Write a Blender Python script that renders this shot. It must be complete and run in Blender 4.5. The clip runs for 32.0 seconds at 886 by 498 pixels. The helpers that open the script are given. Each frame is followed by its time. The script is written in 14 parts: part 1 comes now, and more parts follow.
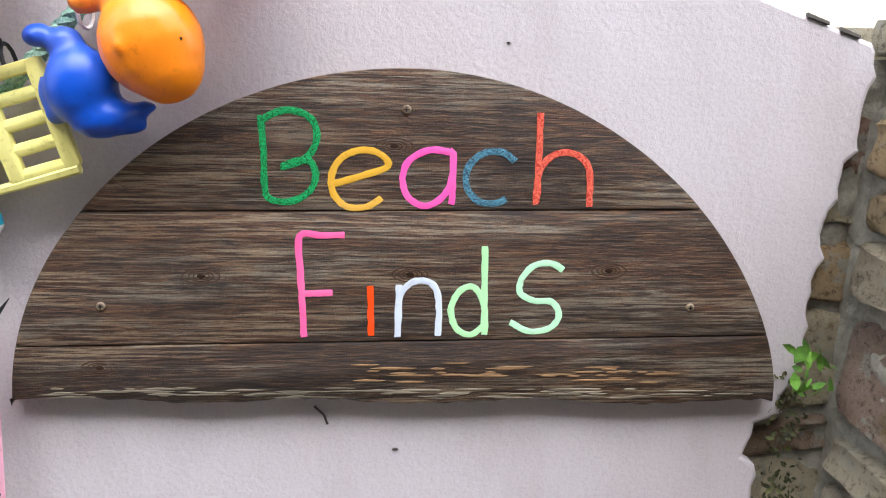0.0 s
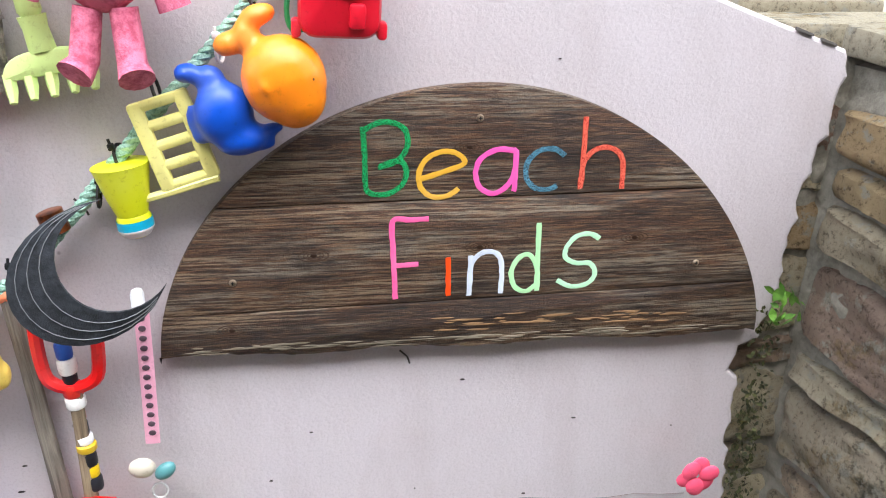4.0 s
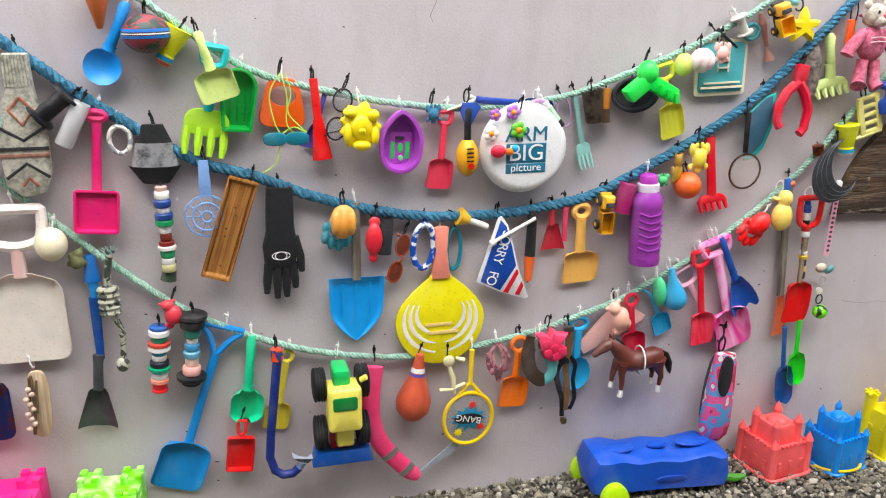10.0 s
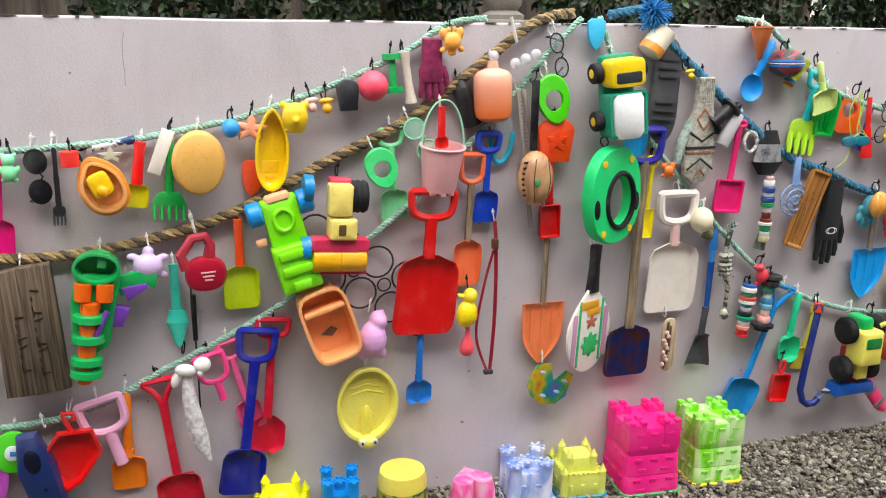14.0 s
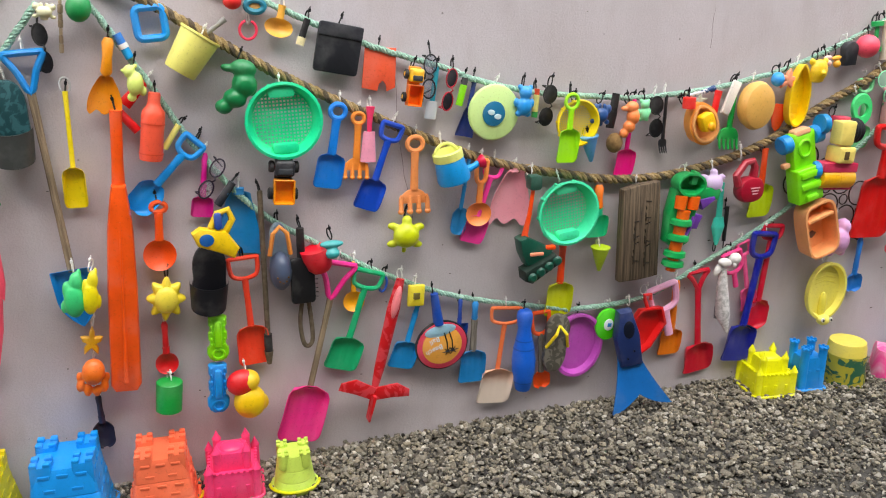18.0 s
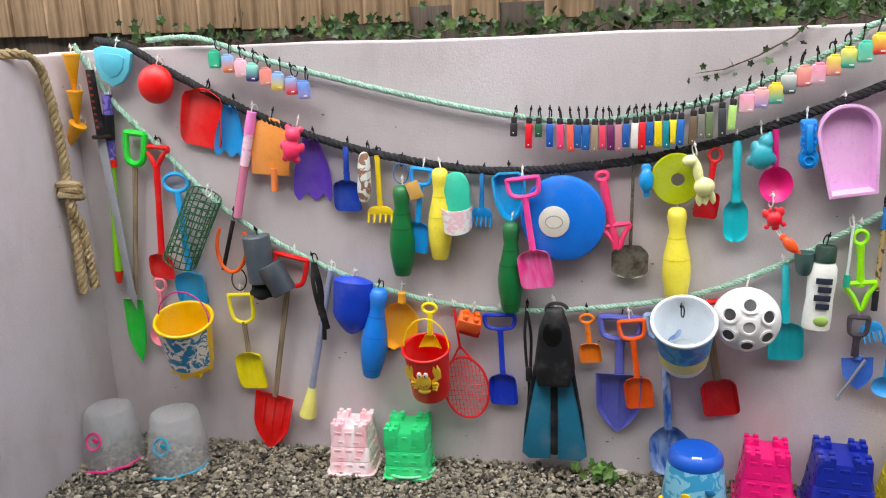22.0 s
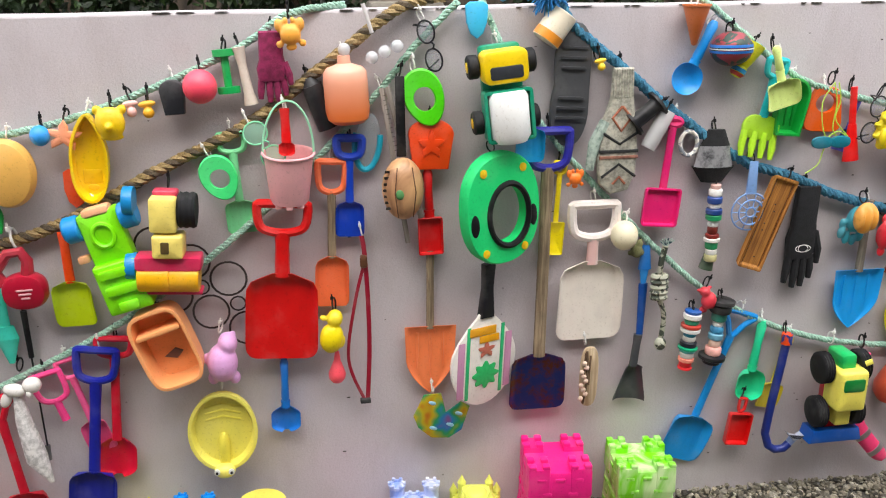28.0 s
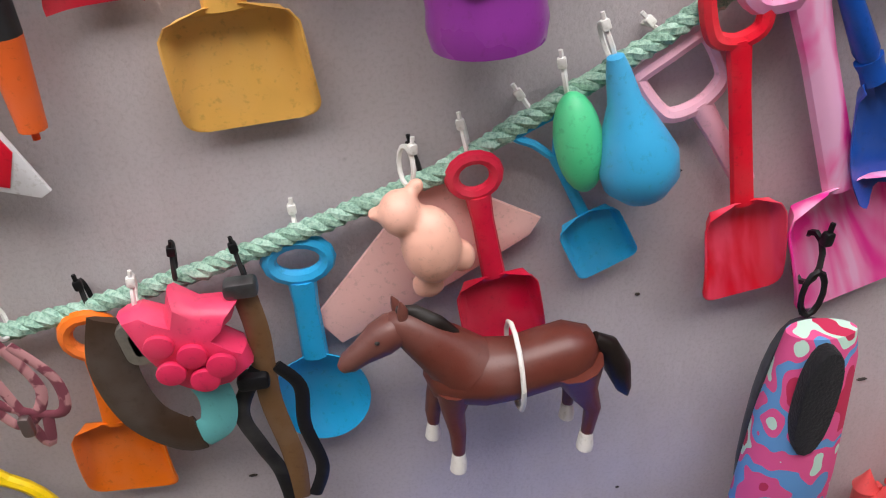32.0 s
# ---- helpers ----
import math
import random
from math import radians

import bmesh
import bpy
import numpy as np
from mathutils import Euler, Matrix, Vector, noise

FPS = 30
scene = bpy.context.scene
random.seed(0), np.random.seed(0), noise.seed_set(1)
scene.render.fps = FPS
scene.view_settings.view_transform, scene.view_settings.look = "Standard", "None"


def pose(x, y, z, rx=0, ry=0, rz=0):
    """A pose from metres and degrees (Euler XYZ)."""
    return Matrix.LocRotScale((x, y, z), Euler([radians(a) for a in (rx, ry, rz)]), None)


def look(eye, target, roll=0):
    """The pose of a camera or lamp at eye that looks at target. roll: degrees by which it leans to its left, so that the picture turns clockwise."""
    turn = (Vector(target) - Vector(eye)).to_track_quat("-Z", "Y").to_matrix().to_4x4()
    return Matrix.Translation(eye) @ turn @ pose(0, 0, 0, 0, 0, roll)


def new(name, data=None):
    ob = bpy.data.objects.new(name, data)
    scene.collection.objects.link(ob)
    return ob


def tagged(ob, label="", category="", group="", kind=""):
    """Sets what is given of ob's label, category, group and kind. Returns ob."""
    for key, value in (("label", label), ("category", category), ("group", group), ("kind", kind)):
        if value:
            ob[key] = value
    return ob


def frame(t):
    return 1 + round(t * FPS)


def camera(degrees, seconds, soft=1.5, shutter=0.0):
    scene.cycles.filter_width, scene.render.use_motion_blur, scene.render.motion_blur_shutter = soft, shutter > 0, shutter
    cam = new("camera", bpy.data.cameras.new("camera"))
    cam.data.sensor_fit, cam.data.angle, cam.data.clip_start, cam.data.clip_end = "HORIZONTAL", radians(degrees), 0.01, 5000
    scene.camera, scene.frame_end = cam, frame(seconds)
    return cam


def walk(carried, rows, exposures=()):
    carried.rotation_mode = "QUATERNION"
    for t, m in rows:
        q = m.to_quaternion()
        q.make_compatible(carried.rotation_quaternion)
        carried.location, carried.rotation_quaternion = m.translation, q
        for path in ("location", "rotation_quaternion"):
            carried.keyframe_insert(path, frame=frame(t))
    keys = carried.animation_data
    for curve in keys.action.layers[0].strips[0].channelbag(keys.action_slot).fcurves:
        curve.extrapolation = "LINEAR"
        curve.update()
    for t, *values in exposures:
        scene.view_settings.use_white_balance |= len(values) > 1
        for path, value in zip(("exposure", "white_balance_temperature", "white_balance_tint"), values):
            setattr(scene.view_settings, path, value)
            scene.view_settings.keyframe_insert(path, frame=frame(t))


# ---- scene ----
cam = camera(55.72, 32.0, 1.1)
# seconds, x, y, z, and the turn about x, y, z in degrees
PATH = [
	(0, 1.5338, -0.9763, 1.1744, 76.915, -1.455, -4.868),
	(0.5, 1.5317, -0.9734, 1.1729, 76.872, -1.491, -4.858),
	(1, 1.5350, -0.9750, 1.1678, 77.079, -1.530, -4.633),
	(1.5, 1.5338, -0.9752, 1.1703, 76.892, -1.387, -4.525),
	(2, 1.5379, -0.9753, 1.1753, 76.542, -1.086, -4.268),
	(2.5, 1.5349, -0.9815, 1.1705, 76.703, -0.929, -4.100),
	(4.5, 1.2380, -1.3053, 1.4226, 66.759, -1.424, -10.619),
	(5, 1.1450, -1.5103, 1.4310, 67.697, -1.931, -8.336),
	(5.5, 0.9762, -1.5820, 1.4663, 70.140, -2.014, -6.722),
	(6, 0.7810, -1.6466, 1.4997, 71.690, -0.835, -7.024),
	(6.5, 0.7004, -1.7695, 1.4934, 71.842, -1.564, -7.844),
	(7, 0.6137, -1.9455, 1.4799, 73.407, -2.330, -6.493),
	(7.5, 0.4534, -2.0118, 1.4705, 73.637, -2.067, -5.512),
	(8, 0.1616, -2.0191, 1.4424, 72.951, -1.165, -7.176),
	(8.5, -0.0274, -2.1073, 1.4512, 72.358, -1.941, -9.154),
	(9, -0.2618, -2.2134, 1.4562, 72.413, -2.092, -10.838),
	(9.5, -0.5468, -2.1740, 1.4456, 72.508, -1.020, -12.256),
	(10, -0.7820, -2.2001, 1.4729, 72.225, -0.648, -15.174),
	(10.5, -0.9908, -2.2521, 1.4669, 72.265, -1.037, -18.750),
	(11, -1.2919, -2.2067, 1.4697, 72.836, -0.191, -21.449),
	(11.5, -1.5437, -2.2155, 1.4964, 73.545, 0.101, -22.770),
	(12, -1.8158, -2.2881, 1.4877, 74.994, -0.614, -21.819),
	(12.5, -2.1047, -2.2544, 1.4859, 75.580, 0.254, -20.920),
	(13, -2.3753, -2.2558, 1.4785, 75.453, -0.195, -21.531),
	(13.5, -2.6071, -2.3577, 1.4629, 75.044, -1.426, -19.888),
	(14, -2.8584, -2.3198, 1.4477, 75.086, -0.818, -18.722),
	(14.5, -3.1178, -2.2957, 1.4908, 74.006, -0.644, -19.338),
	(16.5, -4.0319, -2.3980, 1.5074, 70.932, -0.840, -20.558),
	(17, -4.2781, -2.4414, 1.5239, 70.951, -1.391, -20.329),
	(17.5, -4.5431, -2.3823, 1.5175, 72.157, -0.114, -20.574),
	(18, -4.7971, -2.4557, 1.5020, 72.266, -0.348, -19.995),
	(18.5, -5.0726, -2.5131, 1.5215, 72.370, -1.275, -17.328),
	(19, -5.3559, -2.4772, 1.5154, 73.106, -0.892, -15.748),
	(19.5, -5.5813, -2.5565, 1.5214, 72.923, -0.950, -13.411),
	(20, -5.7777, -2.6387, 1.5100, 72.614, -0.162, -6.926),
	(20.5, -6.0073, -2.5966, 1.4983, 73.741, 0.542, -0.607),
	(21, -6.1277, -2.5953, 1.5064, 74.759, 0.728, 6.628),
	(21.5, -6.1881, -2.6134, 1.5078, 75.006, 1.439, 12.178),
	(22, -6.1812, -2.6169, 1.5037, 74.964, 2.208, 13.003),
	(22.5, -6.1143, -2.6121, 1.5113, 74.973, 2.500, 10.891),
	(23, -6.0213, -2.5732, 1.5023, 74.373, 3.043, 5.286),
	(23.5, -5.7560, -2.5424, 1.4805, 73.664, 3.104, 1.244),
	(24, -5.4357, -2.5090, 1.5064, 73.597, 2.953, -1.746),
	(24.5, -5.0906, -2.3687, 1.4599, 73.349, 3.111, -5.452),
	(25, -4.7026, -2.3224, 1.4781, 72.369, 3.579, -8.198),
	(25.5, -4.2235, -2.3041, 1.5048, 71.633, 2.667, -9.259),
	(27.5, -2.5013, -2.1840, 1.5315, 71.186, 1.522, -8.904),
	(28, -2.0241, -2.1836, 1.5312, 72.093, 0.584, -8.892),
	(28.5, -1.5757, -2.1248, 1.5091, 71.370, 0.866, -8.884),
	(29, -1.2038, -1.9263, 1.5013, 70.998, 1.667, -12.903),
	(29.5, -0.7687, -1.8628, 1.4573, 70.654, 1.763, -13.462),
	(30, -0.4074, -1.6972, 1.4018, 69.512, 1.682, -12.869),
	(30.5, -0.1069, -1.4458, 1.3398, 66.285, 2.164, -12.829),
	(31, 0.1303, -1.2114, 1.2085, 62.160, 3.158, -10.809),
	(31.5, 0.2176, -0.9172, 1.0603, 58.822, 4.604, -10.689),
	(32, 0.3300, -0.6714, 0.8925, 56.669, 4.719, -7.846),
]
EXPOSURES = [(0, 2.4, 6050, 10), (2.5, 2.4, 6050, 10), (4.5, 2.46, 6050, 10), (5, 2.34, 6080, 10), (6, 1.96, 6100, 10), (9, 1.91, 6450, 10), (14, 1.8, 6500, 10), (17, 1.74, 6550, 10), (19, 1.6, 6600, 10), (21, 1.55, 6600, 10), (22, 1.74, 6550, 10), (24, 1.68, 6600, 11), (25, 1.66, 6650, 11), (28, 1.76, 6600, 10), (30, 1.74, 6550, 10), (32, 1.58, 6600, 13)]
walk(cam, [(t, pose(*p)) for t, *p in PATH], EXPOSURES)

# ---- light: an even, overcast sky with a weak wide sun from above and behind the camera ----
world = bpy.data.worlds.new("world")
scene.world = world
world.use_nodes = True
_wn = world.node_tree.nodes
_sky = _wn.new("ShaderNodeTexSky")
_sky.sky_type = "NISHITA"
_sky.sun_disc = False
_sky.sun_elevation = radians(52)
_sky.sun_rotation = radians(200)
_sky.dust_density = 3.0
_sky.ozone_density = 0.6
_whiten = _wn.new("ShaderNodeMix")
_whiten.data_type = "RGBA"
_whiten.inputs[0].default_value = 0.7
_whiten.inputs[7].default_value = (5.6, 5.75, 6.0, 1)
world.node_tree.links.new(_sky.outputs[0], _whiten.inputs[6])
world.node_tree.links.new(_whiten.outputs[2], _wn["Background"].inputs[0])
_wn["Background"].inputs[1].default_value = 0.135
sun = new("sun", bpy.data.lights.new("sun", "SUN"))
sun.data.energy = 1.5
sun.data.angle = radians(65)
sun.data.color = (1.0, 0.98, 0.95)
sun.matrix_world = look((0.5, -5.2, 6.6), (0, 0, 0))


# ---- materials ----
MATS = {}


def lin(h):
	"""Linear colour from a hex string."""
	v = [int(h[i:i + 2], 16) / 255 for i in (0, 2, 4)]
	return [c / 12.92 if c <= 0.04045 else ((c + 0.055) / 1.055) ** 2.4 for c in v]


def nodes_of(name):
	m = bpy.data.materials.new(name)
	m.use_nodes = True
	t = m.node_tree
	return m, t.nodes, t.links, t.nodes["Principled BSDF"]


def noise_node(n, l, scale, detail=3.0, rough=0.55, space="Object", stretch=None):
	tc = n.new("ShaderNodeTexCoord")
	tex = n.new("ShaderNodeTexNoise")
	tex.inputs["Scale"].default_value = scale
	tex.inputs["Detail"].default_value = detail
	tex.inputs["Roughness"].default_value = rough
	if stretch:
		mp = n.new("ShaderNodeMapping")
		mp.inputs["Scale"].default_value = stretch
		l.new(tc.outputs[space], mp.inputs[0])
		l.new(mp.outputs[0], tex.inputs["Vector"])
	else:
		l.new(tc.outputs[space], tex.inputs["Vector"])
	return tex


def ramp(n, l, src, stops):
	r = n.new("ShaderNodeValToRGB")
	el = r.color_ramp.elements
	while len(el) < len(stops):
		el.new(0.5)
	for e, (p, c) in zip(el, stops):
		e.position = p
		e.color = (*c, 1)
	l.new(src, r.inputs[0])
	return r


def bump(n, l, bsdf, src, strength, dist):
	b = n.new("ShaderNodeBump")
	b.inputs["Strength"].default_value = strength
	b.inputs["Distance"].default_value = dist
	l.new(src, b.inputs["Height"])
	l.new(b.outputs[0], bsdf.inputs["Normal"])
	return b


def mul(c, k):
	return [min(1.0, x * k) for x in c]


def toward(c, d, k):
	return [a * (1 - k) + b * k for a, b in zip(c, d)]


def vivid(h, k=1.14):
	"""The colour of a hex string, a little stronger."""
	c = lin(h)
	g = 0.3 * c[0] + 0.6 * c[1] + 0.1 * c[2]
	return [max(0.004, min(0.95, (g + (x - g) * k) * 1.1)) for x in c]


def plastic(h, rough=0.37, sss=0.0):
	"""Sun-faded moulded plastic: paler, chalky patches, faint grime, scuffed gloss."""
	key = ("plastic", h, rough)
	if key in MATS:
		return MATS[key]
	m, n, l, b = nodes_of("plastic_" + h)
	c = vivid(h)
	big = noise_node(n, l, 9, 4)
	r = ramp(n, l, big.outputs[0], [(0.25, mul(c, 0.84)), (0.5, c), (0.78, toward(c, (0.8, 0.78, 0.74), 0.10))])
	fine = noise_node(n, l, 140, 3, 0.7)
	grime = ramp(n, l, fine.outputs[0], [(0.30, (0.66, 0.63, 0.58)), (0.43, (1, 1, 1))])
	mx = n.new("ShaderNodeMix")
	mx.data_type, mx.blend_type = "RGBA", "MULTIPLY"
	mx.inputs[0].default_value = 0.5
	l.new(r.outputs[0], mx.inputs[6])
	l.new(grime.outputs[0], mx.inputs[7])
	l.new(mx.outputs[2], b.inputs["Base Color"])
	rr = n.new("ShaderNodeMapRange")
	rr.inputs[3].default_value, rr.inputs[4].default_value = rough - 0.14, rough + 0.16
	l.new(big.outputs[0], rr.inputs[0])
	l.new(rr.outputs[0], b.inputs["Roughness"])
	if max(c) < 0.05:
		b.inputs["Specular IOR Level"].default_value = 0.3
	bump(n, l, b, fine.outputs[0], 0.12, 0.002)
	MATS[key] = m
	return m


def marbled(h, h2, scale=14, stretch=(1, 1, 0.4), soft=0.12):
	"""Two plastics swirled into each other."""
	key = ("marbled", h, h2, scale)
	if key in MATS:
		return MATS[key]
	m, n, l, b = nodes_of("marbled_plastic")
	t = noise_node(n, l, scale, 3, 0.5, stretch=stretch)
	t.inputs["Distortion"].default_value = 1.6
	r = ramp(n, l, t.outputs[0], [(0.5 - soft, vivid(h)), (0.5 + soft, vivid(h2))])
	l.new(r.outputs[0], b.inputs["Base Color"])
	b.inputs["Roughness"].default_value = 0.4
	MATS[key] = m
	return m


def gradient(h, h2, z0, z1, mid=None):
	"""Printed colour fade along the thing's height, from z0 to z1."""
	key = ("grad", h, h2, z0, z1, mid)
	if key in MATS:
		return MATS[key]
	m, n, l, b = nodes_of("colour_fade")
	tc = n.new("ShaderNodeTexCoord")
	sp = n.new("ShaderNodeSeparateXYZ")
	mr = n.new("ShaderNodeMapRange")
	mr.inputs[1].default_value, mr.inputs[2].default_value = z0, z1
	l.new(tc.outputs["Object"], sp.inputs[0])
	l.new(sp.outputs[2], mr.inputs[0])
	stops = [(0.15, lin(h)), (0.85, lin(h2))] if not mid else [(0.1, lin(h)), (0.5, lin(mid)), (0.9, lin(h2))]
	r = ramp(n, l, mr.outputs[0], stops)
	l.new(r.outputs[0], b.inputs["Base Color"])
	b.inputs["Roughness"].default_value = 0.4
	MATS[key] = m
	return m


def cloth(h, h2=None, scale=60):
	key = ("cloth", h, h2, scale)
	if key in MATS:
		return MATS[key]
	m, n, l, b = nodes_of("cloth_" + h)
	c = lin(h)
	t = noise_node(n, l, scale, 4, 0.7)
	r = ramp(n, l, t.outputs[0], [(0.38, mul(c, 0.65)), (0.6, lin(h2) if h2 else mul(c, 1.15))])
	l.new(r.outputs[0], b.inputs["Base Color"])
	b.inputs["Roughness"].default_value = 0.9
	b.inputs["Sheen Weight"].default_value = 0.05
	w = noise_node(n, l, 420, 2, 0.6)
	bump(n, l, b, w.outputs[0], 0.5, 0.003)
	MATS[key] = m
	return m


def timber(h, h2, scale=1.0, along=2, rough=0.75, dirt=0.25):
	"""Weathered wood, grain along one axis."""
	key = ("timber", h, h2, scale, along)
	if key in MATS:
		return MATS[key]
	m, n, l, b = nodes_of("timber_" + h)
	s = [90.0 * scale] * 3
	s[along] = 4.0 * scale
	g = noise_node(n, l, 1.0, 6, 0.65, stretch=s)
	g.inputs["Distortion"].default_value = 0.5
	big = noise_node(n, l, 5.0 * scale, 3)
	r = ramp(n, l, g.outputs[0], [(0.38, lin(h)), (0.61, lin(h2))])
	r2 = ramp(n, l, big.outputs[0], [(0.3, (1 - dirt * 1.6,) * 3), (0.7, (1, 1, 1))])
	mx = n.new("ShaderNodeMix")
	mx.data_type, mx.blend_type = "RGBA", "MULTIPLY"
	mx.inputs[0].default_value = 1
	l.new(r.outputs[0], mx.inputs[6])
	l.new(r2.outputs[0], mx.inputs[7])
	l.new(mx.outputs[2], b.inputs["Base Color"])
	b.inputs["Roughness"].default_value = rough
	bump(n, l, b, g.outputs[0], 0.7, 0.003)
	MATS[key] = m
	return m


def metal(h, rough=0.35, rust=None):
	key = ("metal", h, rough, rust)
	if key in MATS:
		return MATS[key]
	m, n, l, b = nodes_of("metal_" + h)
	t = noise_node(n, l, 22, 5, 0.7)
	r = ramp(n, l, t.outputs[0], [(0.45, lin(h)), (0.62, lin(rust) if rust else mul(lin(h), 0.8))])
	l.new(r.outputs[0], b.inputs["Base Color"])
	b.inputs["Metallic"].default_value = 0.55 if rust else 0.9
	b.inputs["Roughness"].default_value = rough
	MATS[key] = m
	return m


def clear(h, alpha=0.35, rough=0.12):
	"""Thin translucent plastic or glass."""
	key = ("clear", h, alpha)
	if key in MATS:
		return MATS[key]
	m, n, l, b = nodes_of("clear_" + h)
	b.inputs["Base Color"].default_value = (*lin(h), 1)
	b.inputs["Alpha"].default_value = alpha
	b.inputs["Roughness"].default_value = rough
	MATS[key] = m
	return m


def fibre(h, h2, rough=0.8):
	"""Rope strand: fine fibres, grimy in the lay."""
	key = ("fibre", h, h2)
	if key in MATS:
		return MATS[key]
	m, n, l, b = nodes_of("fibre_" + h)
	t = noise_node(n, l, 260, 4, 0.7)
	big = noise_node(n, l, 7, 3, 0.6)
	r = ramp(n, l, t.outputs[0], [(0.34, lin(h2)), (0.58, lin(h))])
	r2 = ramp(n, l, big.outputs[0], [(0.3, (0.8, 0.79, 0.76)), (0.65, (1, 1, 1))])
	mx = n.new("ShaderNodeMix")
	mx.data_type, mx.blend_type = "RGBA", "MULTIPLY"
	mx.inputs[0].default_value = 1
	l.new(r.outputs[0], mx.inputs[6])
	l.new(r2.outputs[0], mx.inputs[7])
	l.new(mx.outputs[2], b.inputs["Base Color"])
	b.inputs["Roughness"].default_value = rough
	bump(n, l, b, t.outputs[0], 0.6, 0.003)
	MATS[key] = m
	return m


def plaster_material():
	"""Painted render, pale mauve grey, with blotches, splashes near the ground and pinholes."""
	m, n, l, b = nodes_of("painted_render")
	big = noise_node(n, l, 1.3, 5, 0.6)
	r = ramp(n, l, big.outputs[0], [(0.28, lin("b9b0b1")), (0.5, lin("c6bec1")), (0.75, lin("d0c9ce"))])
	mid = noise_node(n, l, 9, 4, 0.6, stretch=(1, 1, 0.35))
	r2 = ramp(n, l, mid.outputs[0], [(0.27, (0.90, 0.885, 0.875)), (0.5, (1, 1, 1))])
	spots = n.new("ShaderNodeTexVoronoi")
	spots.inputs["Scale"].default_value = 7
	tc = n.new("ShaderNodeTexCoord")
	l.new(tc.outputs["Object"], spots.inputs["Vector"])
	r3 = ramp(n, l, spots.outputs["Distance"], [(0.012, (0.22, 0.2, 0.19)), (0.03, (1, 1, 1))])
	mx = n.new("ShaderNodeMix")
	mx.data_type, mx.blend_type = "RGBA", "MULTIPLY"
	mx.inputs[0].default_value = 1
	l.new(r.outputs[0], mx.inputs[6])
	l.new(r2.outputs[0], mx.inputs[7])
	mx2 = n.new("ShaderNodeMix")
	mx2.data_type, mx2.blend_type = "RGBA", "MULTIPLY"
	mx2.inputs[0].default_value = 0.8
	l.new(mx.outputs[2], mx2.inputs[6])
	l.new(r3.outputs[0], mx2.inputs[7])
	grit = noise_node(n, l, 240, 3, 0.7)
	r4 = ramp(n, l, grit.outputs[0], [(0.36, (0.91, 0.905, 0.9)), (0.52, (1, 1, 1))])
	mx3 = n.new("ShaderNodeMix")
	mx3.data_type, mx3.blend_type = "RGBA", "MULTIPLY"
	mx3.inputs[0].default_value = 1
	l.new(mx2.outputs[2], mx3.inputs[6])
	l.new(r4.outputs[0], mx3.inputs[7])
	l.new(mx3.outputs[2], b.inputs["Base Color"])
	b.inputs["Roughness"].default_value = 0.72
	f = noise_node(n, l, 120, 5, 0.65)
	bump(n, l, b, f.outputs[0], 0.28, 0.006)
	return m


def by_island(name, cols, rough=0.8, noise_scale=90, bumps=0.5):
	"""Colour picked piece by piece."""
	m, n, l, b = nodes_of(name)
	g = n.new("ShaderNodeNewGeometry")
	r = ramp(n, l, g.outputs["Random Per Island"], [(i / (len(cols) - 1), lin(c)) for i, c in enumerate(cols)])
	t = noise_node(n, l, noise_scale, 4, 0.7)
	r2 = ramp(n, l, t.outputs[0], [(0.3, (0.6, 0.58, 0.56)), (0.62, (1, 1, 1))])
	mx = n.new("ShaderNodeMix")
	mx.data_type, mx.blend_type = "RGBA", "MULTIPLY"
	mx.inputs[0].default_value = 1
	l.new(r.outputs[0], mx.inputs[6])
	l.new(r2.outputs[0], mx.inputs[7])
	l.new(mx.outputs[2], b.inputs["Base Color"])
	b.inputs["Roughness"].default_value = rough
	bump(n, l, b, t.outputs[0], bumps, 0.004)
	return m


def stone_material():
	"""Rubble stone: colour stone by stone, ochre and moss patches, sharp grain."""
	m, n, l, b = nodes_of("field_stone")
	g = n.new("ShaderNodeObjectInfo")
	cols = ["86645a", "aea48e", "c4b89a", "988c78", "b59e74", "946a5a", "aaa28a"]
	last = ramp(n, l, g.outputs["Random"], [(i / 6, lin(c)) for i, c in enumerate(cols)]).outputs[0]
	for scale, lo, hi, col in ((9, 0.54, 0.64, "8a7448"), (14, 0.55, 0.66, "33321f"), (26, 0.56, 0.62, "a5a294")):
		k = ramp(n, l, noise_node(n, l, scale, 6, 0.7).outputs[0], [(lo, (0, 0, 0)), (hi, (0.8, 0.8, 0.8))])
		mx = n.new("ShaderNodeMix")
		mx.data_type = "RGBA"
		l.new(k.outputs[0], mx.inputs[0])
		l.new(last, mx.inputs[6])
		mx.inputs[7].default_value = (*lin(col), 1)
		last = mx.outputs[2]
	f = noise_node(n, l, 90, 8, 0.8)
	k = ramp(n, l, f.outputs[0], [(0.38, (0.36, 0.34, 0.31)), (0.47, (0.92, 0.9, 0.86)), (0.62, (1.0, 1.0, 0.98))])
	mx = n.new("ShaderNodeMix")
	mx.data_type, mx.blend_type = "RGBA", "MULTIPLY"
	mx.inputs[0].default_value = 1
	l.new(last, mx.inputs[6])
	l.new(k.outputs[0], mx.inputs[7])
	l.new(mx.outputs[2], b.inputs["Base Color"])
	b.inputs["Roughness"].default_value = 0.9
	bump(n, l, b, f.outputs[0], 1.0, 0.02)
	return m


BLACK = plastic("111113", 0.5)
WHITE = plastic("e6e4e0", 0.4)

# ---- shapes: local x to the right, z up, the front faces -y ----


def B():
	return bmesh.new()


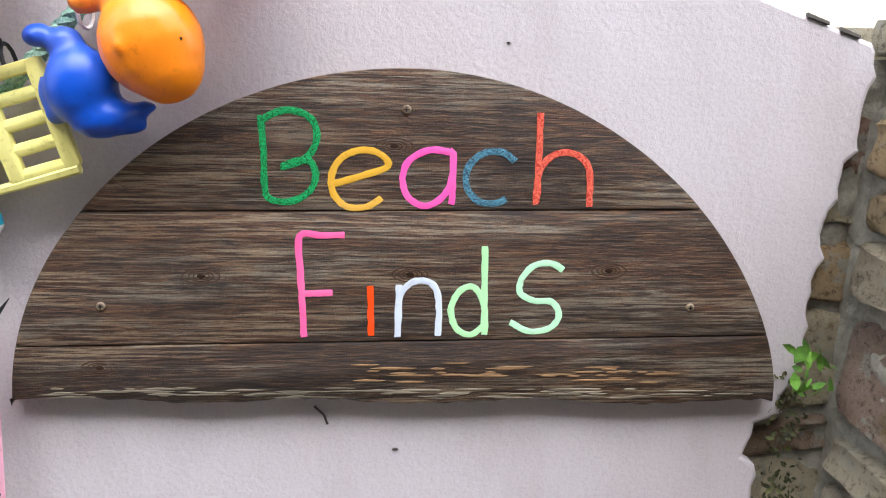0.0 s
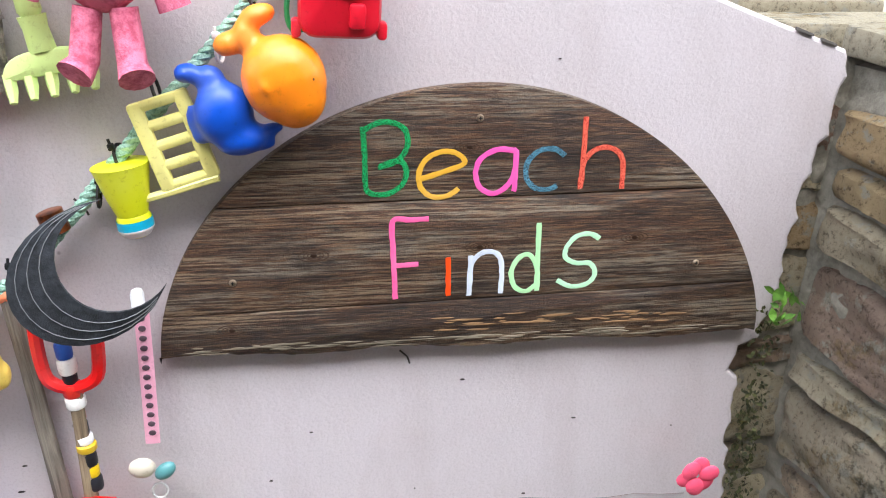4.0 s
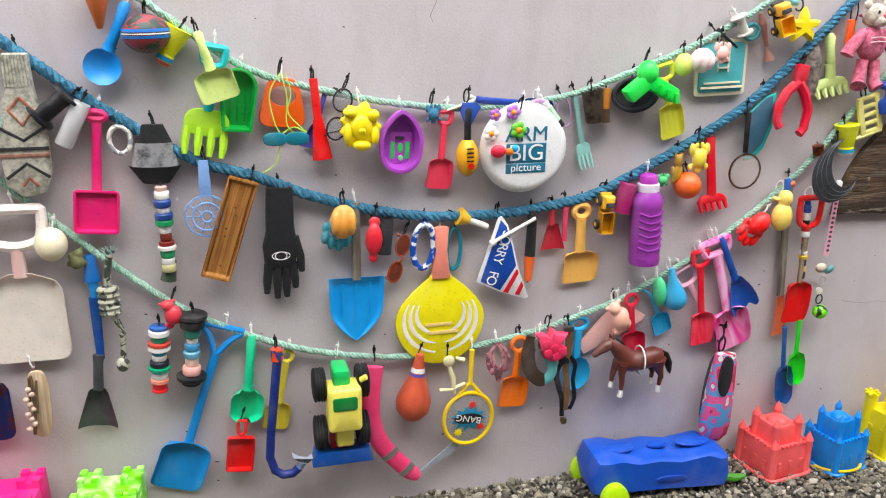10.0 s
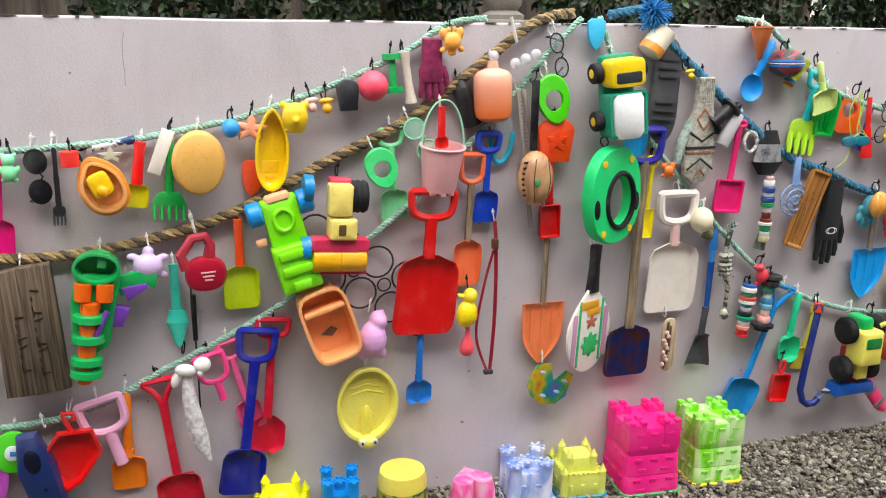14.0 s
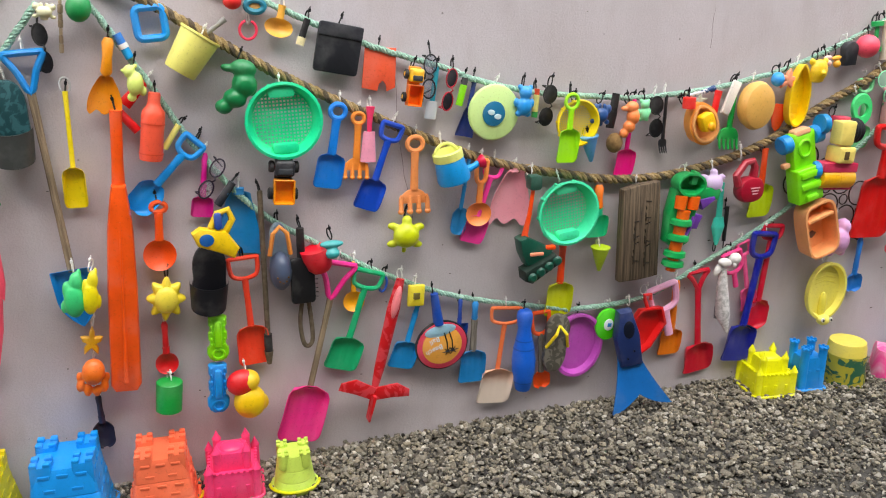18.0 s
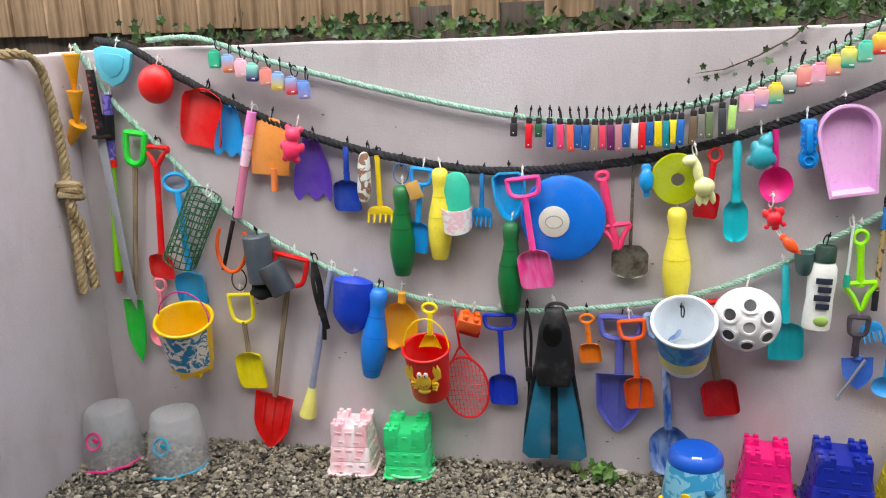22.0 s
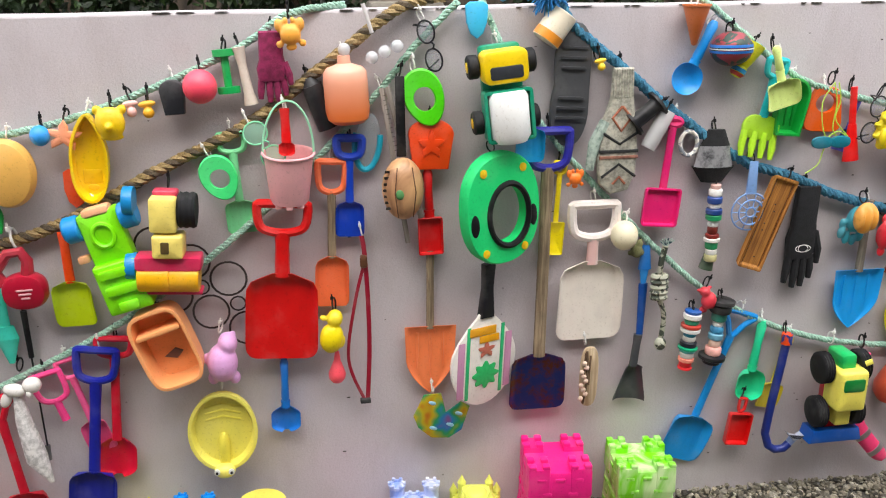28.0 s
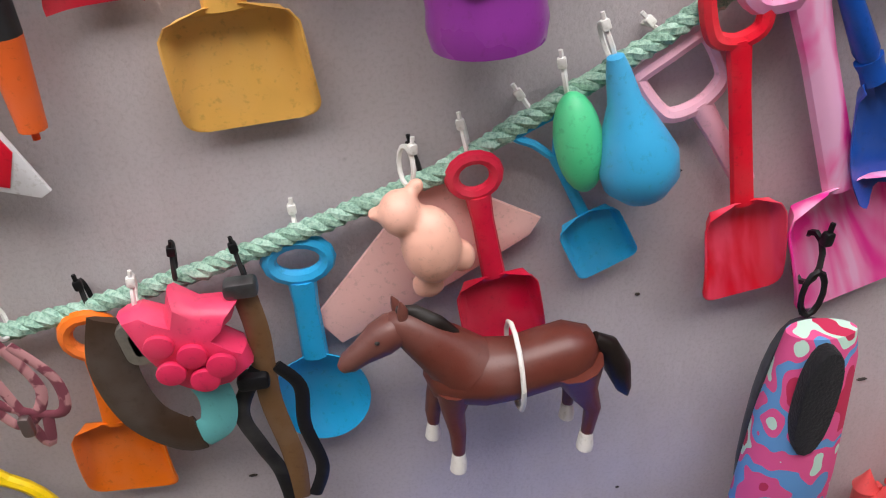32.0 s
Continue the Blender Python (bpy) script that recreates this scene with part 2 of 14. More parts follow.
def strip(bm, rings, closed=True, caps=(True, True)):
	"""Skin rings of equal length with quads; cap the ends."""
	vs = [[bm.verts.new(p) for p in r] for r in rings]
	k = len(vs[0])
	for a, b in zip(vs, vs[1:]):
		for i in range(k if closed else k - 1):
			j = (i + 1) % k
			try:
				bm.faces.new((a[i], a[j], b[j], b[i]))
			except ValueError:
				pass
	if caps[0]:
		cap(bm, vs[0][::-1])
	if caps[1]:
		cap(bm, vs[-1])
	return vs


def cap(bm, ring):
	"""Close a ring: a fan about its middle where every edge sees it, else one face."""
	if len(ring) > 4:
		c = sum((v.co for v in ring), Vector()) / len(ring)
		ns = [(a.co - c).cross(b.co - c) for a, b in zip(ring, ring[1:] + ring[:1])]
		t = sum(ns, Vector())
		if all(n.dot(t) > -1e-12 for n in ns):
			m = bm.verts.new(c)
			for a, b in zip(ring, ring[1:] + ring[:1]):
				bm.faces.new((a, b, m)).select = True
			return
	bm.faces.new(ring).select = True


def lathe(bm, prof, n=20, at=(0, 0, 0), axis="z", caps=(True, True), sx=1.0, sy=1.0):
	"""Turn (radius, height) pairs about an axis."""
	rings = []
	for r, h in prof:
		r = max(r, 0.0003)
		ring = []
		for i in range(n):
			a = 2 * math.pi * i / n
			c, s = r * math.cos(a) * sx, r * math.sin(a) * sy
			p = (c, s, h) if axis == "z" else ((h, c, s) if axis == "x" else (c, -h, s))
			ring.append((p[0] + at[0], p[1] + at[1], p[2] + at[2]))
		rings.append(ring)
	strip(bm, rings, True, caps)
	return bm


def tube(bm, pts, r, n=8, closed=False, flat=1.0):
	"""Sweep a round (or flattened) section along points; r may be a list."""
	P = [Vector(p) for p in pts]
	k = len(P)
	rs = r if isinstance(r, (list, tuple)) else [r] * k
	up = None
	rings = []
	for i in range(k):
		a, b = P[(i - 1) % k] if closed or i else P[0], P[(i + 1) % k] if closed or i < k - 1 else P[-1]
		d = (b - a)
		d = d.normalized() if d.length > 1e-9 else Vector((0, 0, 1))
		if up is None:
			up = Vector((0, -1, 0)) if abs(d.y) < 0.9 else Vector((1, 0, 0))
		up = (up - d * up.dot(d))
		up = up.normalized() if up.length > 1e-6 else d.orthogonal().normalized()
		s = d.cross(up)
		rings.append([P[i] + (s * math.cos(2 * math.pi * j / n) + up * math.sin(2 * math.pi * j / n) * flat) * rs[i] for j in range(n)])
	if closed:
		rings.append(rings[0])
		vs = [[bm.verts.new(p) for p in q] for q in rings[:-1]]
		for i in range(k):
			a, b = vs[i], vs[(i + 1) % k]
			for j in range(n):
				bm.faces.new((a[j], a[(j + 1) % n], b[(j + 1) % n], b[j]))
	else:
		strip(bm, rings)
	return bm


def arc(cx, cz, rx, rz, a0, a1, n=14, y=0.0):
	return [(cx + rx * math.cos(radians(a0 + (a1 - a0) * i / n)), y, cz + rz * math.sin(radians(a0 + (a1 - a0) * i / n))) for i in range(n + 1)]


def area2(o):
	return sum(a[0] * b[1] - b[0] * a[1] for a, b in zip(o, o[1:] + o[:1]))


def inset(o, d):
	"""Shrink a counter-clockwise outline by d."""
	out = []
	k = len(o)
	for i in range(k):
		p, q, r = Vector(o[i - 1]), Vector(o[i]), Vector(o[(i + 1) % k])
		e, f = (q - p), (r - q)
		if e.length < 1e-9 or f.length < 1e-9:
			out.append(tuple(q))
			continue
		e.normalize(), f.normalize()
		n1, n2 = Vector((-e.y, e.x)), Vector((-f.y, f.x))
		b = n1 + n2
		if b.length < 1e-6:
			b = n1
		b.normalize()
		out.append(tuple(q + b * min(d / max(0.4, b.dot(n1)), 2.0 * d)))
	# edges that turned round have passed each other: draw them together
	for _ in range(6):
		bad = 0
		for i in range(k):
			j = (i + 1) % k
			e = (o[j][0] - o[i][0], o[j][1] - o[i][1])
			f = (out[j][0] - out[i][0], out[j][1] - out[i][1])
			if e[0] * f[0] + e[1] * f[1] < 0:
				m = ((out[i][0] + out[j][0]) / 2, (out[i][1] + out[j][1]) / 2)
				out[i] = out[j] = m
				bad = 1
		if not bad:
			break
	c = (sum(p[0] for p in o) / k, sum(p[1] for p in o) / k)
	if any((a[0] - c[0]) * (b[1] - c[1]) - (b[0] - c[0]) * (a[1] - c[1]) < 0 for a, b in zip(out, out[1:] + out[:1])) and all((a[0] - c[0]) * (b[1] - c[1]) - (b[0] - c[0]) * (a[1] - c[1]) >= 0 for a, b in zip(o, o[1:] + o[:1])):
		r = sum(math.hypot(p[0] - c[0], p[1] - c[1]) for p in o) / k
		f = max(0.2, 1 - d / r)
		out = [(c[0] + (p[0] - c[0]) * f, c[1] + (p[1] - c[1]) * f) for p in o]
	return out


def slab(bm, o, y0, y1, bev=0.002):
	"""An outline in x and z between y1 (back) and y0 (front), its front edge rounded."""
	o = [tuple(p) for p in o]
	if area2(o) < 0:
		o = o[::-1]
	bev = min(bev, abs(y1 - y0) * 0.49)
	i1 = inset(o, bev * 0.3)
	i2 = inset(o, bev)
	rings = [[(x, y1, z) for x, z in i1], [(x, y1 - bev, z) for x, z in o], [(x, y0 + bev, z) for x, z in o],
             [(x, y0 + bev * 0.3, z) for x, z in i1], [(x, y0, z) for x, z in i2]]
	strip(bm, rings)
	return bm


def tray(bm, o, y0, y1, rim=0.006, floor=0.003):
	"""An open dish: a rim at y0 (front), a floor near y1 (back)."""
	o = [tuple(p) for p in o]
	if area2(o) < 0:
		o = o[::-1]
	i1, i2 = inset(o, rim), inset(o, rim * 1.8)
	back = inset(o, rim * 0.9)
	rings = [[(x, y1, z) for x, z in back], [(x, y1 - floor, z) for x, z in inset(o, rim * 0.4)], [(x, y0 + 0.001, z) for x, z in o], [(x, y0, z) for x, z in inset(o, rim * 0.4)],
             [(x, y0 + 0.001, z) for x, z in i1], [(x, y1 - floor * 1.6, z) for x, z in i2]]
	strip(bm, rings)
	return bm


def oval(rx, rz, n=28, cx=0.0, cz=0.0, power=2.0):
	out = []
	for i in range(n):
		a = 2 * math.pi * i / n
		c, s = math.cos(a), math.sin(a)
		e = 2.0 / power
		out.append((cx + rx * math.copysign(abs(c) ** e, c), cz + rz * math.copysign(abs(s) ** e, s)))
	return out


def rect(x0, z0, x1, z1, r=0.004, n=4):
	"""Rounded rectangle."""
	out = []
	r = min(r, abs(x1 - x0) * 0.49, abs(z1 - z0) * 0.49)
	for cx, cz, a in ((x1 - r, z0 + r, -90), (x1 - r, z1 - r, 0), (x0 + r, z1 - r, 90), (x0 + r, z0 + r, 180)):
		for i in range(n + 1):
			t = radians(a + 90 * i / n)
			out.append((cx + r * math.cos(t), cz + r * math.sin(t)))
	return out


def boxy(bm, cx, cy, cz, sx, sy, sz, bev=0.002):
	o = rect(cx - sx / 2, cz - sz / 2, cx + sx / 2, cz + sz / 2, bev * 1.5, 2)
	return slab(bm, o, cy - sy / 2, cy + sy / 2, bev)


def egg(bm, cx, cy, cz, rx, ry, rz, tilt=0.0, n=14):
	"""A ball stretched to three radii and tilted in the picture plane."""
	m = Matrix.Translation((cx, cy, cz)) @ Matrix.Rotation(radians(tilt), 4, "Y") @ Matrix.Diagonal((rx, ry, rz, 1))
	bmesh.ops.create_uvsphere(bm, u_segments=n, v_segments=max(6, n // 2 + 1), radius=1.0, matrix=m)
	return bm


def sheet(bm, fn, nu, nv, thick):
	"""A curved sheet: fn(u, v) gives (x, y, z), the back lies thick behind it."""
	f, g = [], []
	for j in range(nv + 1):
		f.append([Vector(fn(i / nu, j / nv)) for i in range(nu + 1)])
		g.append([p + Vector((0, thick, 0)) for p in f[-1]])
	fv = [[bm.verts.new(p) for p in r] for r in f]
	gv = [[bm.verts.new(p) for p in r] for r in g]
	for j in range(nv):
		for i in range(nu):
			bm.faces.new((fv[j][i], fv[j + 1][i], fv[j + 1][i + 1], fv[j][i + 1]))
			bm.faces.new((gv[j][i], gv[j][i + 1], gv[j + 1][i + 1], gv[j + 1][i]))
	for j in range(nv):
		bm.faces.new((fv[j][0], gv[j][0], gv[j + 1][0], fv[j + 1][0]))
		bm.faces.new((fv[j][nu], fv[j + 1][nu], gv[j + 1][nu], gv[j][nu]))
	for i in range(nu):
		bm.faces.new((fv[0][i], fv[0][i + 1], gv[0][i + 1], gv[0][i]))
		bm.faces.new((fv[nv][i], gv[nv][i], gv[nv][i + 1], fv[nv][i + 1]))
	return bm


def mesh_of(name, bm, mat, smooth=38):
	me = bpy.data.meshes.new(name)
	bmesh.ops.recalc_face_normals(bm, faces=bm.faces)
	for f in bm.faces:
		f.smooth = bool(smooth) and not f.select
	bm.to_mesh(me)
	bm.free()
	me.materials.append(mat)
	if smooth:
		me.set_sharp_from_angle(angle=radians(smooth))
	return me


def part(name, bm, mat, parent, label="", smooth=38):
	ob = new(name, mesh_of(name, bm, mat, smooth))
	ob.parent = parent
	if label:
		ob["label"] = label
	return ob


def single(name, bm, mat, label="", category="", kind="", group="", smooth=38, at=None):
	ob = new(name, mesh_of(name, bm, mat, smooth))
	if at:
		ob.matrix_world = at
	return tagged(ob, label, category, group, kind)


def lettering(name, text, size, mat, parent, x, y, z, rot=0.0, depth=0.0006, wide=1.0, label=""):
	"""Flat raised letters facing the front, centred on x and z."""
	cu = bpy.data.curves.new(name, "FONT")
	cu.body, cu.size, cu.align_x, cu.align_y, cu.extrude = text, size, "CENTER", "CENTER", depth
	tmp = bpy.data.objects.new(name, cu)
	me = bpy.data.meshes.new_from_object(tmp)
	bpy.data.objects.remove(tmp)
	me.transform(Matrix.Translation((x, y, z)) @ Matrix.Rotation(radians(rot), 4, "Y") @ Matrix.Rotation(radians(90), 4, "X") @ Matrix.Diagonal((wide, 1, 1, 1)))
	me.materials.append(mat)
	ob = new(name, me)
	ob.parent = parent
	if label:
		ob["label"] = label
	return ob


def make(name, x, z, tilt=0.0, y=-0.045, turn=0.0, label="", category="", group="", kind=""):
	"""The empty at a hanging thing's top; it leans by tilt degrees in the wall's plane."""
	ob = new(name)
	ob.empty_display_size = 0.02
	ob.matrix_world = pose(x, y, z, 0, -tilt, turn)
	return tagged(ob, label, category, group, kind)


TIES = {}


def tie(parent, colour="white", x=0.0, z=0.01, y=0.018, up=0.03):
	"""A cable tie looped from the rope through the thing, its tail sticking up."""
	key = (colour,)
	if key not in TIES:
		bm = B()
		tube(bm, [(0.0, 0.013 * math.cos(a * math.pi / 6), 0.018 * math.sin(a * math.pi / 6)) for a in range(12)], 0.0024, 5, True)
		boxy(bm, 0.0, -0.011, 0.019, 0.0078, 0.0065, 0.0095, 0.0012)
		tube(bm, [(0, -0.011, 0.02), (0.0004, -0.011, 0.03)], 0.0021, 5)
		TIES[key] = mesh_of("cable_tie", bm, BLACK if colour == "black" else WHITE)
	ob = new("cable_tie", TIES[key])
	ob.parent = parent
	ob.matrix_basis = pose(x, y, z, random.uniform(-8, 8), random.uniform(-14, 14), random.uniform(-25, 25))
	return ob


# ---- the setting ----
LEFT, TOP = -8.13, 1.46
PLASTER = plaster_material()


def wall_long():
	"""The long rendered wall; its top slopes down to the stone wall, its end edge is broken."""
	rnd = random.Random(4)
	o = [(LEFT - 0.4, -0.5), (2.02, -0.5)]
	for i in range(111):
		z = -0.45 + 1.64 * i / 110
		base = 2.055 + 0.08 * max(0, min(1, (z - 0.68) / 0.42)) - 0.008 * math.sin(z * 14) - (0.03 if 0.66 < z < 0.72 else 0)
		o.append((base + rnd.uniform(-0.007, 0.007), z))
	o += [(2.13, 1.2), (1.92, 1.272), (1.68, 1.365), (1.46, 1.425), (1.25, 1.46)]
	for i in range(1, 30):
		x = 1.25 - (1.25 - LEFT + 0.4) * i / 30
		o.append((x, TOP + rnd.uniform(-0.004, 0.004)))
	bm = B()
	slab(bm, o, 0.0, 0.16, 0.006)
	return single("wall_long", bm, PLASTER, "pale mauve painted render garden wall", "wall", "structure", smooth=0)


wall_long()
bm = B()
boxy(bm, LEFT - 0.1, -1.3, 0.48, 0.2, 2.6, 1.95, 0.012)
single("wall_side", bm, PLASTER, "pale painted render return wall", "wall", "structure")
# added slab, never in view: blocks low sky so the wall's foot gets darker
bm = B()
boxy(bm, -2.4, -3.75, 2.3, 23, 0.3, 5.6, 0.02)
single("wall_behind", bm, by_island("dull_render", ["6c6862", "6c6862"], 0.9, 8, 0.3), "added grey slab behind the camera, out of view, that blocks low sky light", "wall", "structure")

# flaked dark paint along the wall's top edge
rnd = random.Random(9)
flakes = B()
for i in range(70):
	x = rnd.uniform(-4.5, 1.2)
	w, h = rnd.uniform(0.004, 0.024), rnd.uniform(0.0015, 0.004)
	slab(flakes, [(x - w, TOP - h), (x, TOP - h * 1.6), (x + w, TOP - h * 0.6), (x + w * 0.8, TOP - 0.0005), (x - w * 0.9, TOP - 0.0005)], -0.003, 0.003, 0.0005)
for i in range(14):
	t = rnd.random()
	x = 1.25 + 0.86 * t
	z = TOP - 0.25 * t ** 1.25
	w = rnd.uniform(0.004, 0.014)
	slab(flakes, [(x - w, z - 0.005 + 0.25 * w), (x + w, z - 0.006 - 0.3 * w), (x + w, z - 0.002 - 0.3 * w), (x - w, z + 0.25 * w)], -0.003, 0.004, 0.0005)
single("paint_flakes", flakes, plastic("4b4641", 0.8), "dark chipped paint along the wall's edge", "paint", "stuff", smooth=0)

# hairline cracks and snail-like specks stuck on the render
cracks = B()
for x0, z0, dx, dz, k in ((1.225, 0.456, 0.05, -0.002, 16), (-4.06, 1.28, 0.006, -0.05, 12), (-2.92, 1.42, -0.002, -0.03, 5), (-4.62, 1.0, 0.004, -0.04, 9), (-0.21, 1.44, 0.001, -0.02, 5)):
	pts, x, z = [], x0, z0
	for i in range(k):
		pts.append((x, -0.0008, z))
		x, z = x + dx + rnd.uniform(-0.01, 0.01), z + dz + rnd.uniform(-0.008, 0.008)
	tube(cracks, pts, 0.0007, 4)
single("wall_cracks", cracks, plastic("857a78", 0.9), "hairline cracks in the painted render", "crack", "stuff", smooth=0)
specks = B()
for i in range(150):
	x, z = rnd.uniform(-8.0, 2.0), rnd.choice((rnd.uniform(0.02, 0.7), rnd.uniform(0.0, 1.42)))
	a, s = rnd.uniform(0, 3.14), rnd.uniform(0.0008, 0.003)
	slab(specks, oval(s * rnd.uniform(1, 2.6), s * 0.7, 6, x, z), -0.0016, 0.001, 0.0004)
for x, z in ((1.48, 0.735), (1.04, 0.995)):
	tube(specks, [(x - 0.012, -0.003, z + 0.012), (x, -0.003, z), (x + 0.004, -0.003, z - 0.012)], 0.0015, 4)
single("wall_specks", specks, plastic("3a3431", 0.8), "small dark specks and bits stuck on the wall", "specks", "stuff", smooth=0)

# ---- ground and gravel ----
GRAVEL_BASE = by_island("gravel_bed", ["57544e", "57544e"], 0.95, 60, 1.0)
bm = B()
xs = [-60, -8.6, -7, -5, -3.4, -2.6, -1.8, -0.9, 0, 1, 2.3, 60]


def ground_z(x):
	"""The bed lies level on the left and falls a little to the right."""
	return 0.012 - 0.075 * max(0.0, min(1.0, (x + 3.0) / 3.0))


vs = [[bm.verts.new((x, y, ground_z(x) - 0.022)) for y in (-60, -3, 0.1, 60)] for x in xs]
for a, b in zip(vs, vs[1:]):
	for i in range(3):
		bm.faces.new((a[i], b[i], b[i + 1], a[i + 1]))
single("ground", bm, GRAVEL_BASE, "bed of fine grey gravel reaching into the distance", "ground", "structure", smooth=0)


def gravel():
	"""Loose angular chippings, thickest where the camera passes."""
	rs = np.random.RandomState(7)
	n = 84000
	x = rs.uniform(LEFT, 2.05, n)
	y = -np.abs(rs.beta(0.9, 1.7, n)) * 1.35
	gz = 0.012 - 0.075 * np.clip((x + 3.0) / 3.0, 0, 1)
	edge = np.exp(y / 0.05) * 0.012
	z = gz + rs.uniform(-0.018, -0.004, n) + edge * rs.uniform(0, 1, n)
	t = (1 + 5 ** 0.5) / 2
	ico = np.array([(-1, t, 0), (1, t, 0), (-1, -t, 0), (1, -t, 0), (0, -1, t), (0, 1, t), (0, -1, -t), (0, 1, -t), (t, 0, -1), (t, 0, 1), (-t, 0, -1), (-t, 0, 1)]) / 1.9
	tri = np.array([(0, 11, 5), (0, 5, 1), (0, 1, 7), (0, 7, 10), (0, 10, 11), (1, 5, 9), (5, 11, 4), (11, 10, 2), (10, 7, 6), (7, 1, 8), (3, 9, 4), (3, 4, 2), (3, 2, 6), (3, 6, 8), (3, 8, 9), (4, 9, 5), (2, 4, 11), (6, 2, 10), (8, 6, 7), (9, 8, 1)])
	s = rs.gamma(6.0, 1 / 6.0, n) * 0.0067
	v = ico[None] * (1 + rs.uniform(-0.32, 0.25, (n, 12, 1))) * s[:, None, None] * np.stack([rs.uniform(0.8, 1.35, n), rs.uniform(0.7, 1.15, n), rs.uniform(0.55, 0.95, n)], 1)[:, None, :]
	a = rs.uniform(0, 6.28, n)
	b = rs.uniform(-0.6, 0.6, n)
	vx = v[..., 0] * np.cos(a)[:, None] - v[..., 1] * np.sin(a)[:, None]
	vy = v[..., 0] * np.sin(a)[:, None] + v[..., 1] * np.cos(a)[:, None]
	vz = v[..., 2] + vx * np.tan(b)[:, None] * 0.5
	V = np.stack([vx + x[:, None], vy + y[:, None], vz + z[:, None]], 2).reshape(-1, 3)
	F = (tri[None] + (np.arange(n) * 12)[:, None, None]).reshape(-1, 3)
	me = bpy.data.meshes.new("gravel")
	me.from_pydata(V.tolist(), [], F.tolist())
	me.materials.append(by_island("gravel_chips", ["3e3a35", "98917f", "6e685c", "cbc4b4", "4c473f", "a89f8b", "302d2a", "837b6a", "b3a890"], 0.85, 220, 0.3))
	tagged(new("gravel", me), "loose grey and buff gravel chippings on the ground", "gravel", "", "stuff")


gravel()


# ---- behind the wall: planting bed, bushes, fences, house ----
bm = B()
boxy(bm, -3.85, 1.4, 0.62, 9.3, 2.3, 1.45, 0.02)
single("planting_bed", bm, by_island("soil", ["2e2620", "2e2620"], 0.95, 25, 1.0), "raised bed of dark soil behind the wall", "soil", "structure")
BOARD = timber("8f7355", "c4a683", 0.6, 2, 0.8, 0.3)
DARKBOARD = timber("3e352e", "62564a", 0.5, 2, 0.85, 0.35)


def fence(name, x0, x1, y0, y1, z0, z1, w, mat, label):
	ob = tagged(new(name), label, "fence")
	n = int((x1 - x0) / w)
	bm = B()
	slab(bm, rect(-w / 2 - 0.006, 0, w / 2 + 0.006, z1 - z0, 0.004), -0.011, 0.011, 0.003)
	me = mesh_of("board", bm, mat)
	for i in range(n):
		t = (i + 0.5) / n
		b = new("board", me)
		b.parent = ob
		b.matrix_basis = pose(x0 + (x1 - x0) * t, y0 + (y1 - y0) * t + (0.014 if i % 2 else 0.0), z0 + random.uniform(-0.012, 0.006), 0, random.uniform(-0.3, 0.3), 0)
	bm = B()
	tube(bm, [(x0, y0 + 0.04, z1 - 0.15), (x1, y1 + 0.04, z1 - 0.15)], 0.03, 4)
	part("rail", bm, mat, ob)
	return ob


fence("board_fence", -10.2, -5.35, 0.42, 0.5, 1.515, 3.1, 0.163, BOARD, "pale weathered close-boarded timber fence above the wall")
fence("dark_fence", -5.45, 0.62, 1.5, 1.6, 1.25, 2.9, 0.15, DARKBOARD, "old dark stained timber board fence behind bushes")
bm = B()
boxy(bm, -7.95, 0.5, 1.45, 5.3, 0.05, 0.24, 0.004)
single("gravel_board", bm, DARKBOARD, "dark board under the timber fence", "board", "structure")


def leaf_mesh(size, lobes, mat, name="leaf"):
	"""A cupped leaf with lobes; few triangles."""
	bm = B()
	c = bm.verts.new((0, 0, 0))
	k = 5 * 2 if lobes else 6
	ring = []
	for i in range(k):
		a = 2 * math.pi * i / k
		r = size * ((1.0 if i % 2 == 0 else 0.62) if lobes else (1.0 if i % 3 == 0 else 0.6))
		ring.append(bm.verts.new((r * math.cos(a), -0.15 * size * abs(math.cos(a)), r * math.sin(a))))
	for i in range(k):
		bm.faces.new((c, ring[i], ring[(i + 1) % k]))
	return mesh_of(name, bm, mat, 60)


def leaf_cloud(name, spots, size, lobes, mat, parent, label=""):
	"""Many small leaves joined into one crown: spots are (x, y, z) centres."""
	rnd = random.Random(len(spots))
	V, F = [], []
	k = 10 if lobes else 6
	for (x, y, z) in spots:
		e = Euler((rnd.uniform(-1.1, 1.1), rnd.uniform(-3.1, 3.1), rnd.uniform(-1.2, 1.2))).to_matrix()
		s = size * rnd.uniform(0.6, 1.3)
		b = len(V)
		V.append((x, y, z))
		for i in range(k):
			a = 2 * math.pi * i / k
			r = s * ((1.0 if i % 2 == 0 else 0.6) if lobes else (1.0 if i % 3 == 0 else 0.55))
			p = e @ Vector((r * math.cos(a), -0.2 * s * abs(math.cos(a)), r * math.sin(a)))
			V.append((x + p.x, y + p.y, z + p.z))
		F += [(b, b + 1 + i, b + 1 + (i + 1) % k) for i in range(k)]
	me = bpy.data.meshes.new(name)
	me.from_pydata(V, [], F)
	me.materials.append(mat)
	ob = new(name, me)
	ob.parent = parent
	if label:
		ob["label"] = label
	return ob


BOX_LEAF = by_island("box_leaf", ["0e190b", "1f3314", "2f481c", "152610", "3f5a26"], 0.5, 50, 0.1)
IVY_LEAF = by_island("ivy_leaf", ["1c3314", "2c4a1e", "436428", "26401d", "5a7630"], 0.45, 50, 0.1)
TWIG = timber("4a3c2e", "6c5a48", 1.0)


